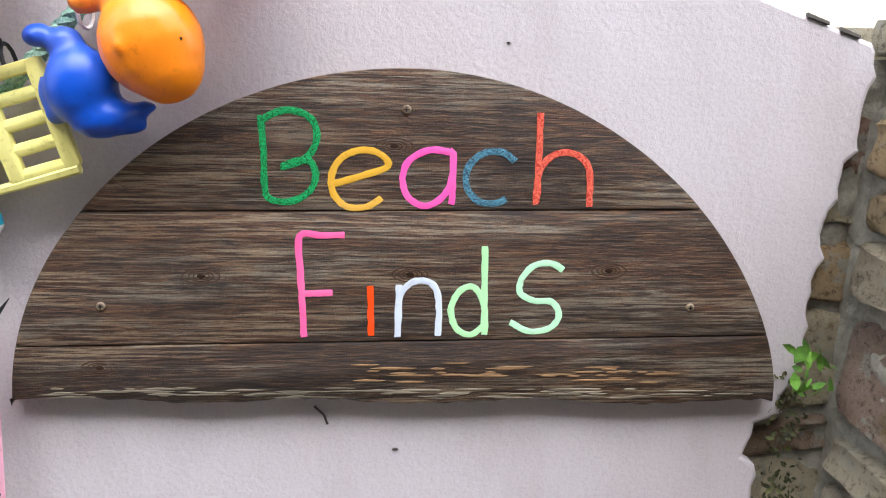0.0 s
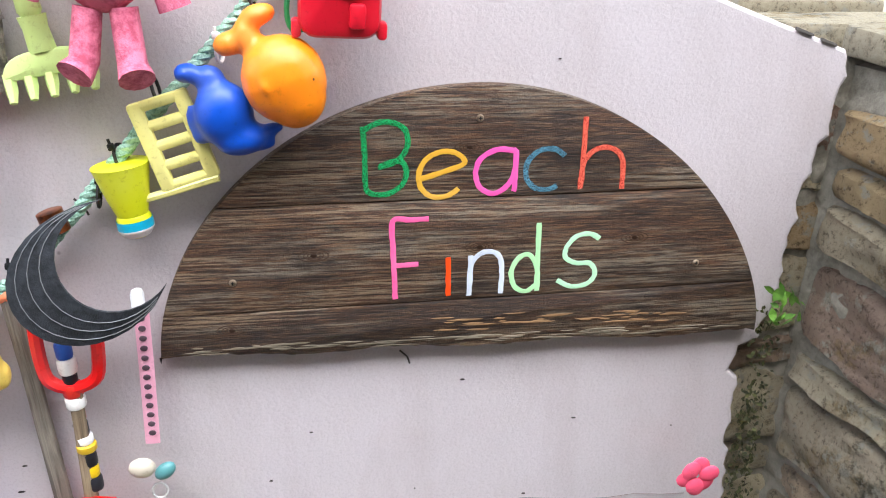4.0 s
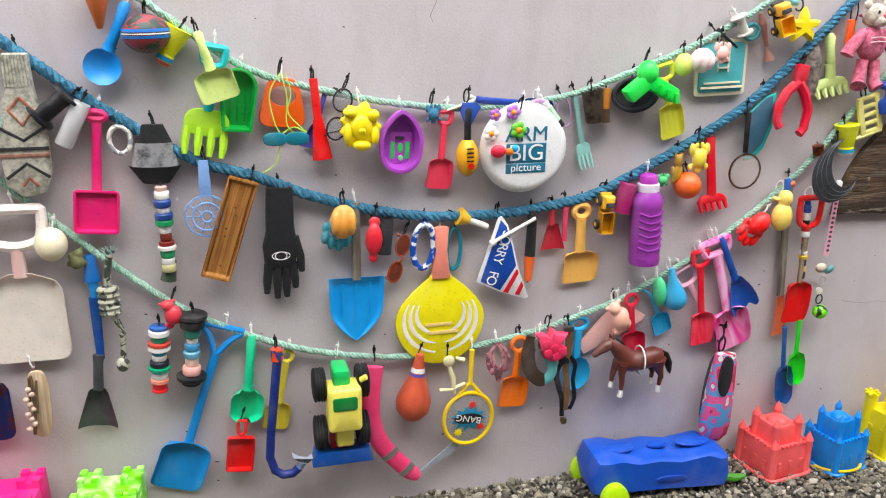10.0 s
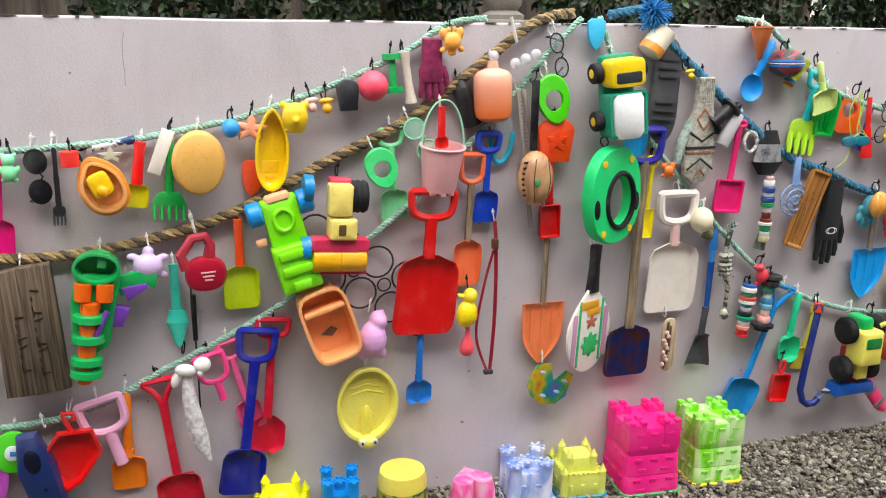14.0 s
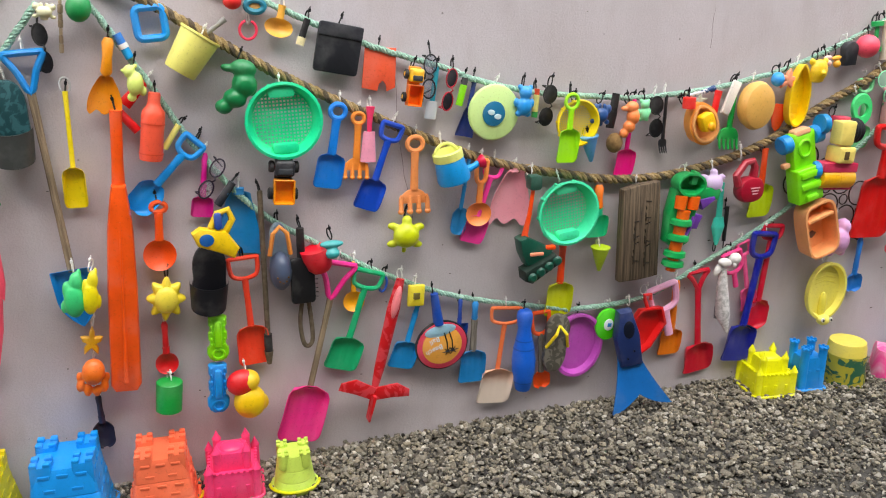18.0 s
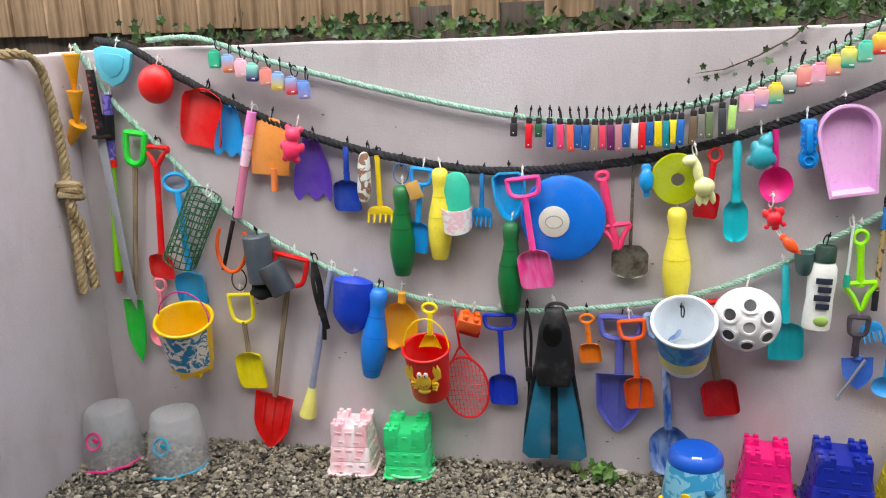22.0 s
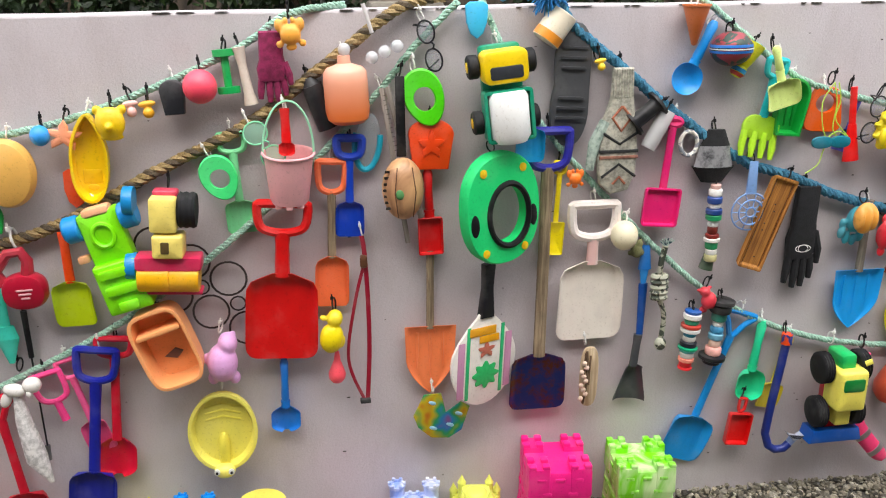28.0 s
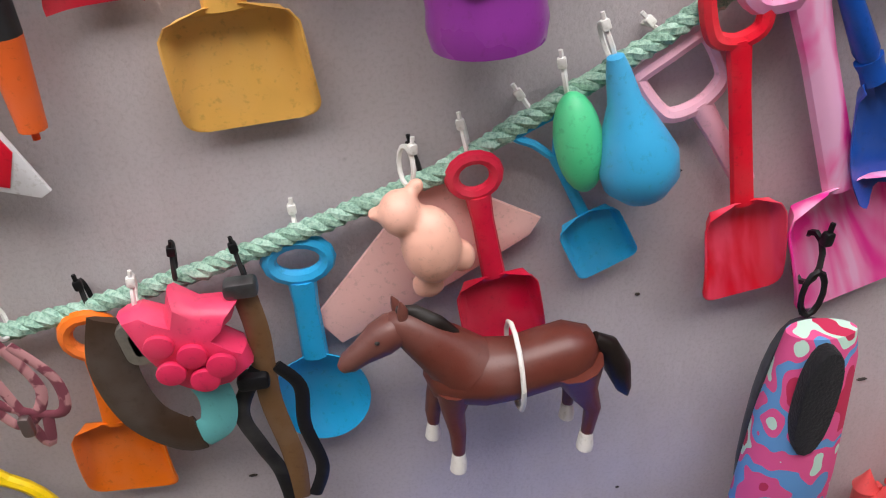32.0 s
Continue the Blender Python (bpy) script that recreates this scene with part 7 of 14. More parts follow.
def toy_racket(x, z, L):
	ob = make("toy_racket", x, z, -2, -0.05, 0, "yellow plastic toy racket printed with a bang burst", "racket")
	racket(ob, L, 0.165, "ecca22", "clear:a8a4a2,0.45", None, 0.42, False, 0.013)
	cz = -L * 0.71
	bm = B()
	slab(bm, [((0.055 if i % 2 == 0 else 0.036) * math.cos(2 * math.pi * i / 22) * 1.05, cz + (0.042 if i % 2 == 0 else 0.026) * math.sin(2 * math.pi * i / 22)) for i in range(22)], -0.0036, -0.002, 0.0003)
	part("burst_print", bm, M("2a7a9a"), ob)
	bm = B()
	slab(bm, oval(0.045, 0.017, 20, 0.0, cz), -0.0046, -0.0032, 0.0003)
	part("word_panel", bm, M("1c1c20"), ob)
	lettering("word_bang", "BANG", 0.03, M("e8e6e0"), ob, 0, -0.0056, cz, 192, 0.0004)
	for dx, dz, c in ((-0.03, -0.045, "e6d23a"), (0.04, -0.03, "c83a36"), (0.01, 0.045, "c83a36")):
		bm = B()
		slab(bm, [((0.014 if i % 2 == 0 else 0.008) * math.cos(2 * math.pi * i / 16) + dx, cz + dz + (0.014 if i % 2 == 0 else 0.008) * math.sin(2 * math.pi * i / 16)) for i in range(16)], -0.004, -0.002, 0.0003)
		part("spark_print", bm, M(c), ob)
	tie(ob, "white")


def skeleton_charm(x, z):
	ob = make("bone_charm", x, z, 4, -0.05, 0, "cream plastic skeleton sword toy", "toy")
	m = M("d6cfa8")
	bm = B()
	egg(bm, 0, 0, -0.018, 0.018, 0.008, 0.018)
	part("skull", bm, m, ob)
	bm = B()
	tube(bm, [(0, 0, -0.035), (0.008, -0.004, -0.07), (0.01, -0.004, -0.125)], [0.006, 0.009, 0.005], 7)
	part("spine", bm, m, ob)
	bm = B()
	tube(bm, [(-0.035, -0.004, -0.105), (0.0, -0.006, -0.11), (0.045, -0.004, -0.098)], [0.006, 0.005, 0.007], 7)
	part("hilt", bm, m, ob)
	bm = B()
	tube(bm, [(0.02, -0.004, -0.01), (0.045, -0.008, -0.02)], [0.005, 0.008], 7)
	part("arm", bm, m, ob)
	tie(ob, "black")


def boomerang(x, z):
	ob = make("boomerang", x, z, 0, -0.05, 0, "neon pink foam boomerang with silver tape", "boomerang")
	bm = B()
	pts = [(0, 0, 0), (-0.016, 0, -0.1), (-0.008, 0, -0.2), (0.045, 0, -0.275), (0.115, -0.003, -0.345)]
	P = []
	for i in range(len(pts) - 1):
		for k in range(6):
			t = k / 6
			P.append(tuple(a + (b - a) * t for a, b in zip(pts[i], pts[i + 1])))
	P.append(pts[-1])
	Q = [tuple(sum(P[min(max(i + d, 0), len(P) - 1)][c] for d in (-3, -2, -1, 0, 1, 2, 3)) / 7 for c in range(3)) for i in range(len(P))]
	tube(bm, Q, [0.022] * (len(Q) - 3) + [0.02, 0.016, 0.01], 10, flat=0.35)
	part("body", bm, M("f0527c"), ob)
	for f in (0.66, 0.82):
		i = int(f * len(Q))
		bm = B()
		tube(bm, Q[i:i + 2], 0.0235, 10, flat=0.4)
		part("tape", bm, M("metal:c4bcbc"), ob)
	bm = B()
	slab(bm, [(0.09, -0.34), (0.2, -0.25), (0.26, -0.19), (0.2, -0.28)], 0.006, 0.012, 0.002)
	part("grey_wing", bm, M("9aa0a8"), ob)
	tie(ob, "black")
	ob.matrix_world = ob.matrix_world @ Matrix.Scale(1.2, 4)


def dozer(x, z):
	ob = make("toy_bulldozer", x, z, 0, -0.05, 0, "yellow and green toy bulldozer with a blue blade", "toy bulldozer")
	w = 0.085
	bm = B()
	slab(bm, rect(-0.038, -0.26, 0.038, -0.12, 0.01), -0.05, -0.006, 0.005)
	part("chassis", bm, M("b02430"), ob)
	bm = B()
	slab(bm, rect(-0.05, -0.165, 0.058, -0.04, 0.012), -0.12, -0.04, 0.012)
	part("cab", bm, M("ece07a"), ob)
	bm = B()
	slab(bm, rect(-0.036, -0.1, 0.042, -0.062, 0.008), -0.1225, -0.11, 0.002)
	part("roof_window", bm, M("1f7a3c"), ob)
	bm = B()
	slab(bm, rect(-0.028, -0.05, 0.026, 0.0, 0.01), -0.09, -0.01, 0.008)
	part("engine", bm, M("2fae62"), ob)
	bm = B()
	slab(bm, rect(-0.022, -0.225, 0.036, -0.165, 0.008), -0.085, -0.04, 0.006)
	part("bonnet", bm, M("ece07a"), ob)
	bm = B()
	tube(bm, [(0.058, -0.09, -0.03), (0.075, -0.1, -0.018)], 0.008, 8)
	part("lever", bm, M("ece07a"), ob)
	for sx in (-1, 1):
		for zz in (-0.05, -0.19):
			bm = B()
			x0 = sx * 0.05
			x1 = sx * 0.09
			prof = [(0, x0), (0.04, x0), (0.047, x0 + sx * 0.006)]
			for k in range(6):
				prof.append((0.047 if k % 2 else 0.043, x0 + sx * (0.008 + 0.005 * k)))
			prof += [(0.044, x1 - sx * 0.003), (0.036, x1), (0, x1)]
			lathe(bm, prof, 20, (0, -0.05, zz), "x")
			part("wheel", bm, M("1c1c1e", 0.7), ob)
	bm = B()
	slab(bm, [(-0.1, -0.285), (0.1, -0.285), (0.088, -0.245), (-0.088, -0.245)], -0.075, -0.01, 0.005)
	part("dozer_blade", bm, M("1f4f9c"), ob)
	ob.matrix_world = ob.matrix_world @ Matrix.Diagonal((0.86, 1, 1.05, 1))
	tie(ob, "white")


def snorkel(x, z):
	ob = make("snorkel", x, z, 0, -0.065, 0, "navy blue snorkel tube with a clear mouthpiece", "snorkel")
	bm = B()
	tube(bm, [(0, 0, -0.03), (-0.012, 0, -0.13), (-0.026, 0, -0.24), (-0.034, 0, -0.33), (-0.022, -0.004, -0.372), (0.0, -0.006, -0.388), (0.028, -0.008, -0.386), (0.045, -0.008, -0.37)], 0.0125, 12)
	part("tube", bm, M("1a2a72"), ob)
	bm = B()
	lathe(bm, [(0, 0.002), (0.016, 0.002), (0.017, -0.03), (0.013, -0.032), (0, -0.032)], 14)
	part("top_band", bm, M("camo:d8552a,2a3a7a"), ob)
	bm = B()
	tube(bm, [(0.045, -0.008, -0.37), (0.055, -0.01, -0.352)], [0.011, 0.013], 12)
	part("neck", bm, M("8a9ac0"), ob)
	bm = B()
	slab(bm, [(0.028, -0.325), (0.05, -0.352), (0.062, -0.352), (0.09, -0.334), (0.07, -0.345), (0.055, -0.342), (0.042, -0.336)], -0.026, 0.004, 0.003)
	part("mouthpiece", bm, M("clear:cfd6e4,0.85"), ob)
	tie(ob, "black")


def string_headset(x, z):
	ob = make("swim_goggles", x, z, 0, -0.07, 0, "tangled lime green cord with teal swimming goggles", "goggles")
	for pts in ([(0, 0), (-0.028, -0.05), (-0.02, -0.12), (0.0, -0.16)], [(0.0, 0), (0.014, -0.06), (0.012, -0.13), (0.05, -0.165)], [(0.012, 0), (0.024, -0.05), (0.016, -0.1), (0.06, -0.15)], [(0.0, -0.15), (0.03, -0.135), (0.06, -0.16), (0.0, -0.17), (-0.02, -0.225), (-0.055, -0.25)]):
		strap(ob, pts, 0.0017, "b9d86a", 1.0, "cord")
	for sx in (-0.02, 0.035):
		bm = B()
		slab(bm, oval(0.03, 0.017, 18, sx, -0.163, 2.6), -0.012, 0.0, 0.004)
		part("goggle_cup", bm, M("1f6f80"), ob)
	tie(ob, "black")


def rocket_ball(x, z):
	ob = make("howler_dart", x, z, 0, -0.055, 0, "yellow foam tail ball with a black and blue fin", "toy dart")
	bm = B()
	lathe(bm, [(0.006, -0.02), (0.01, -0.03), (0.01, -0.1), (0.012, -0.115)], 12)
	part("shaft", bm, BLACK, ob)
	bm = B()
	slab(bm, [(-0.022, -0.03), (-0.004, -0.075), (0.004, -0.075), (0.036, -0.018), (0.024, -0.006), (-0.016, -0.006)], -0.004, 0.004, 0.002)
	part("fin", bm, M("24489a"), ob)
	bm = B()
	lathe(bm, [(0, -0.1), (0.016, -0.108), (0.029, -0.132), (0.032, -0.155), (0.026, -0.185), (0.01, -0.203), (0, -0.206)], 20)
	part("ball", bm, M("e2aa34"), ob)
	for i in range(4):
		bm = B()
		boxy(bm, 0.0, -0.0315, -0.125 - 0.011 * i, 0.02, 0.004, 0.0035, 0.001)
		part("lace", bm, BLACK, ob)
	bm = B()
	lathe(bm, [(0, -0.003), (0.008, -0.002), (0.008, 0.003), (0, 0.003)], 12, (0.002, -0.032, -0.172), "y")
	part("red_valve", bm, M("c8242a"), ob)
	tie(ob, "black")


def navy_shovel(x, z):
	ob = make("navy_shovel", x, z, 84, -0.03, 0, "navy plastic spade lying along the rope", "spade")
	spade(ob, 0.225, 0.034, "1f3f92", "none", "scoop", bl=0.42, sr=0.009)
	tie(ob, "white", z=-0.005)


def print_disc(x, z):
	ob = make("printed_disc", x, z + 0.128, 0, -0.045, 0, "white flying disc with teal printed words", "frisbee")
	bm = B()
	lathe(bm, [(0, 0.026), (0.1, 0.026), (0.112, 0.024), (0.122, 0.015), (0.127, 0.0), (0.124, -0.002), (0.118, 0.01), (0, 0.018)], 40, (0, 0, -0.128), "y")
	part("disc", bm, M("e6e6e6", 0.35), ob)
	teal = M("2c6f8a")
	lettering("word_arm", "ARM", 0.058, teal, ob, 0.0, -0.0275, -0.088, 0, 0.0006, 1.05)
	bm = B()
	slab(bm, rect(-0.058, -0.166, 0.058, -0.112, 0.001), -0.0272, -0.024, 0.0005)
	part("word_panel", bm, teal, ob)
	lettering("word_big", "BIG", 0.064, M("ebebeb"), ob, 0.0, -0.0285, -0.139, 0, 0.0006, 1.05)
	bm = B()
	slab(bm, rect(-0.058, -0.194, 0.058, -0.168, 0.001), -0.0272, -0.024, 0.0005)
	part("word_panel", bm, teal, ob)
	lettering("word_picture", "picture", 0.03, M("ebebeb"), ob, 0.0, -0.0285, -0.179, 0, 0.0006, 1.05)
	tie(ob, "white", z=0.0)
	fl = make("flower_bracelet", x - 0.04, z + 0.11, 0, -0.08, 0, "string of bright plastic flowers and fish", "bracelet")
	tie(fl, "black", x=0.02)
	for dx, dz, c, k in ((-0.055, -0.012, "a86ac0", 0.016), (-0.005, -0.006, "b07ac8", 0.02), (0.012, -0.055, "6fc04a", 0.022), (-0.066, -0.062, "eeeae2", 0.02)):
		for i in range(5):
			a = 2 * math.pi * i / 5
			bm = B()
			egg(bm, dx + k * 0.6 * math.cos(a), 0, dz + k * 0.6 * math.sin(a), k * 0.5, 0.006, k * 0.5, 0, 8)
			part("petal", bm, M(c), fl)
		bm = B()
		egg(bm, dx, -0.004, dz, k * 0.4, 0.006, k * 0.4, 0, 8)
		part("flower_eye", bm, M("e8962c"), fl)
	bm = B()
	egg(bm, -0.045, -0.004, -0.11, 0.022, 0.012, 0.018)
	part("fish_bead", bm, M("d8304a"), fl)
	bm = B()
	egg(bm, -0.012, -0.004, -0.112, 0.012, 0.008, 0.01)
	part("orange_bead", bm, M("ec7a2c"), fl)
	bm = B()
	egg(bm, 0.002, -0.004, -0.104, 0.01, 0.008, 0.01)
	part("blue_bead", bm, M("3aa6d0"), fl)


def sieve_spoon(x, z):
	ob = make("sieve_spoon", x, z, 0, -0.045, 0, "pale blue plastic skimming spoon with a wheel mesh", "skimmer")
	m = M("7f9fce")
	bm = B()
	slab(bm, [(-0.012, 0), (0.012, 0), (0.016, -0.095), (-0.016, -0.095)], -0.006, 0.0, 0.002)
	part("handle", bm, m, ob)
	for r in (0.054, 0.036, 0.014):
		bm = B()
		tube(bm, arc(0, -0.145, r, r, 0, 360, 26, -0.012 if r < 0.05 else -0.004)[:-1], 0.0026, 6, True)
		part("mesh_ring", bm, m, ob)
	for i in range(10):
		a = 2 * math.pi * i / 10
		bm = B()
		tube(bm, [(0.012 * math.cos(a), -0.012, -0.145 + 0.012 * math.sin(a)), (0.054 * math.cos(a), -0.004, -0.145 + 0.054 * math.sin(a))], 0.0018, 5)
		part("mesh_spoke", bm, m, ob)
	tie(ob, "black")


def plank_toy(x, z):
	ob = make("cribbage_tray", x, z, -18.7, -0.045, 0, "honey-coloured wooden tray with a carved groove", "wooden tray")
	bm = B()
	tray(bm, rect(-0.038, -0.278, 0.038, 0, 0.004), -0.022, 0.0, 0.0085, 0.008)
	part("tray", bm, M("oak"), ob)
	# groove isn't cut: a thin dark line on the floor stands for its shade
	bm = B()
	tube(bm, [(-0.027, -0.0155, -0.27), (-0.027, -0.0155, -0.008), (0.027, -0.0155, -0.008), (0.027, -0.0155, -0.27)], 0.0013, 4, True)
	part("groove", bm, M("5a3414"), ob)
	# peg holes are dark dots, their shade put into the colour
	for dx, dz in ((0.0, -0.08), (0.006, -0.1), (-0.008, -0.14), (-0.006, -0.16), (0.004, -0.24)):
		bm = B()
		lathe(bm, [(0, -0.002), (0.0024, -0.002), (0.0024, 0.001), (0, 0.001)], 8, (dx, -0.0135, dz), "y")
		part("peg_hole", bm, M("3c2210"), ob)
	tie(ob, "black", x=0.02)


def sorry_panel(x, z):
	ob = make("broken_sign", x, z, 0, -0.04, 0, "snapped blue plastic sign with white letters", "sign")
	L, W = 0.222, 0.19
	bm = B()
	slab(bm, [(-0.056, -0.195), (0.004, -0.008), (0.014, -0.003), (0.034, -0.03), (0.052, -0.09), (0.069, -0.16), (0.105, -0.255), (0.096, -0.26), (0.015, -0.231)], -0.004, 0.0, 0.001)
	part("panel", bm, M("e6e6e8"), ob)
	bm = B()
	slab(bm, [(-0.044, -0.194), (0.012, -0.014), (0.03, -0.036), (0.048, -0.094), (0.063, -0.154), (0.016, -0.226)], -0.0055, -0.003, 0.0006)
	part("blue_field", bm, M("1a479c"), ob)
	for a in (0.0, 0.036):
		bm = B()
		slab(bm, [(0.026 + a, -0.232 - 0.28 * a), (0.04 + a, -0.237 - 0.28 * a), (0.072 + a * 0.45, -0.178 - a * 1.1), (0.066 + a * 0.45, -0.164 - a * 1.1)], -0.0055, -0.003, 0.0006)
		part("red_bar", bm, M("c8303c"), ob)
	for i, ch in enumerate("SORRY FO"):
		if ch != " ":
			lettering("letter", ch, 0.043, M("ececee"), ob, 0.031 - 0.0062 * i, -0.0062, -0.055 - 0.0198 * i, 107, 0.0004, 0.85)
	tie(ob, "black", x=0.005)


def pompom(x, z):
	ob = make("rope_tassel", x, z, 0, -0.05, 0, "frayed bright blue rope end tassel", "tassel")
	rnd = random.Random(3)
	bm = B()
	for i in range(170):
		d = Vector((rnd.gauss(0, 1), rnd.gauss(-0.3, 0.8), rnd.gauss(0, 1))).normalized()
		e = d * rnd.uniform(0.04, 0.062)
		tube(bm, [(0, 0, 0), tuple(e * 0.6 + Vector((0, 0, 0.006))), tuple(e)], [0.003, 0.0024, 0.0012], 4)
	part("fringe", bm, fibre("2f92d6", "1a5f9c"), ob)
	bm = B()
	tube(bm, [(0.01, 0, -0.02), (0.02, 0.01, -0.06), (0.024, 0.02, -0.08)], [0.02, 0.018, 0.015], 10)
	part("whipping", bm, fibre("3f86a6", "1f4f6c"), ob)


def patterned_mitten(x, z):
	ob = make("wool_mitten", x, z, 0, -0.035, 0, "cream knitted mitten with a dark and red diamond pattern", "mitten")
	m = cloth("aaa89a", "c4c0b0", 60)
	bm = B()
	slab(bm, [(-0.026, 0), (-0.03, -0.08), (-0.05, -0.14), (-0.062, -0.24), (-0.054, -0.31), (-0.02, -0.34), (0.03, -0.33), (0.05, -0.28), (0.05, -0.2), (0.034, -0.08), (0.03, 0)], -0.026, 0.0, 0.011)
	part("hand", bm, m, ob)
	bm = B()
	tube(bm, [(-0.04, -0.012, -0.14), (-0.07, -0.014, -0.2), (-0.08, -0.012, -0.27)], [0.016, 0.017, 0.012], 9)
	part("thumb", bm, cloth("9ab0a4", "b8c8bc", 60), ob)
	for z0, c in ((-0.22, "2a2a2a"), (-0.236, "9a6a58")):
		bm = B()
		slab(bm, [(-0.058, z0 - 0.004), (0.05, z0 - 0.004), (0.05, z0 + 0.004), (-0.058, z0 + 0.004)], -0.0285, -0.02, 0.001)
		part("knit_band", bm, cloth(c), ob)
	for pts, c in (([(-0.05, -0.17), (-0.002, -0.2), (0.046, -0.17)], "2a2a2a"), ([(-0.05, -0.29), (-0.002, -0.255), (0.046, -0.29)], "2a2a2a"), ([(0.0, -0.1), (-0.026, -0.13), (0.0, -0.165), (0.026, -0.13), (0.0, -0.1)], "b06a50"), ([(-0.018, -0.31), (0.0, -0.29), (0.018, -0.31)], "b06a50")):
		bm = B()
		tube(bm, [(a, -0.0265, b) for a, b in pts], 0.004, 5, flat=0.5)
		part("knit_zigzag", bm, cloth(c), ob)
	for i in range(8):
		bm = B()
		tube(bm, [(-0.024 + 0.0068 * i, -0.026, -0.004), (-0.026 + 0.0075 * i, -0.026, -0.075)], 0.003, 5)
		part("cuff_rib", bm, m, ob)
	tie(ob, "black")


def driftwood_charm(x, z):
	ob = make("driftwood_tag", x, z, -1, -0.045, 0, "driftwood slice with shells and twigs wired on", "driftwood")
	bm = B()
	slab(bm, oval(0.028, 0.095, 24, 0.012, -0.1, 3.0), -0.012, 0.0, 0.004)
	part("slice", bm, timber("c4a884", "e0c8a8", 1.2), ob)
	for p, r in (([(0.0, -0.014, -0.015), (0.004, -0.02, -0.1), (-0.006, -0.018, -0.18)], 0.004), ([(0.012, -0.014, -0.03), (0.008, -0.02, -0.12)], 0.003), ([(-0.004, -0.016, -0.02), (-0.008, -0.02, -0.09)], 0.003)):
		bm = B()
		tube(bm, p, r, 6)
		part("twig", bm, timber("5a4434", "8a6c50", 1.2), ob)
	for i in range(9):
		bm = B()
		egg(bm, -0.008 + 0.008 * math.sin(i * 2.1), -0.022, -0.05 - 0.014 * i, 0.008, 0.007, 0.0075, 0, 8)
		part("shell", bm, M("cdb6a6"), ob)
	tie(ob, "white")


def knotted_cord(x, z):
	ob = make("knotted_cord", x, z, 0, -0.05, 0, "grey flecked braided cord with knots", "cord")
	m = "camo:a8a898,3c4238"
	strap(ob, [(0.004, 0), (-0.004, -0.04), (-0.008, -0.08)], 0.009, m, 1.0, "cord")
	for i in range(5):
		bm = B()
		tube(bm, arc(-0.008, 0.0, 0.019, 0.012, 0, 360, 14)[:-1], 0.009, 7, True)
		bmesh.ops.transform(bm, matrix=Matrix.Translation((0, -0.004, -0.09 - 0.0155 * i)) @ Matrix.Rotation(radians(88), 4, "X"), verts=bm.verts)
		part("coil", bm, M(m), ob)
	strap(ob, [(-0.004, -0.16), (0.012, -0.2), (0.014, -0.25), (0.008, -0.29)], 0.008, m, 1.0, "cord")
	bm = B()
	egg(bm, 0.008, -0.004, -0.3, 0.018, 0.016, 0.02)
	part("end_knot", bm, M(m), ob)
	for i in range(6):
		bm = B()
		a = -0.8 + 0.32 * i
		tube(bm, [(0.004, 0, 0), (0.004 + 0.03 * math.sin(a), -0.008, 0.026 * math.cos(a))], [0.004, 0.002], 5)
		part("frayed_end", bm, M("camo:a8b8b0,3c5058"), ob)


def paddle_float(x, z):
	ob = make("green_float_board", x, z, 3, -0.085, 20, "large green foam ring float with a black-edged hole", "float")
	m = M("3fc878", 0.55)
	bm = B()
	oa, ia = oval(0.143, 0.168, 40, 0, -0.168, 2.3), oval(0.072, 0.088, 40, 0.018, -0.185)
	rings = []
	for yy, k, o in ((0.0, 1.0, oa), (-0.03, 1.0, oa), (-0.04, 0.96, oa)):
		rings.append([(p[0] * k, yy, -0.168 + (p[1] + 0.168) * k) for p in o])
	rings.append([(p[0] * 1.05, -0.042, p[1]) for p in ia])
	rings.append([(p[0], -0.034, p[1]) for p in ia])
	rings.append([(p[0], 0.0, p[1]) for p in ia])
	rings.append(rings[0])
	strip(bm, rings, True, (False, False))
	part("board", bm, m, ob)
	bm = B()
	tube(bm, [(p[0] * 1.07 - 0.001, -0.041, -0.185 + (p[1] + 0.185) * 1.07) for p in ia], 0.0095, 8, True)
	part("hole_edge", bm, BLACK, ob)
	for sx in (-1, 1):
		bm = B()
		slab(bm, oval(0.016, 0.034, 16, sx * 0.112, -0.2), -0.043, -0.03, 0.003)
		part("hand_hole", bm, BLACK, ob)
		for zz in (-0.05, -0.29):
			bm = B()
			lathe(bm, [(0, -0.004), (0.012, -0.003), (0.013, 0.003), (0, 0.005)], 16, (sx * 0.075, -0.04, zz), "y")
			part("stud", bm, M("e0bc1e"), ob)
	ob.matrix_world = ob.matrix_world @ Matrix.Diagonal((0.8, 1, 0.9, 1))
	tie(ob, "black")


def metal_rule(x, z):
	ob = make("folding_rule", x, z, 11, -0.035, 0, "weathered folding rule with faded marks", "folding rule")
	m = timber("8a8078", "b4aaa0", 1.0)
	for dx, a, l in ((0.0, 3, 0.42), (0.014, -2, 0.36)):
		bm = B()
		slab(bm, rect(-0.007, -l, 0.007, 0, 0.004), -0.004, 0.0, 0.001)
		bmesh.ops.transform(bm, matrix=Matrix.Translation((dx, -dx * 0.3, 0)) @ Matrix.Rotation(radians(a), 4, "Y"), verts=bm.verts)
		part("leaf", bm, m, ob)
	for i in range(14):
		bm = B()
		boxy(bm, 0.0015, -0.0045, -0.02 - 0.012 * i, 0.008, 0.001, 0.0014, 0.0003)
		part("mark", bm, M("3a3632"), ob)
	tie(ob, "white")


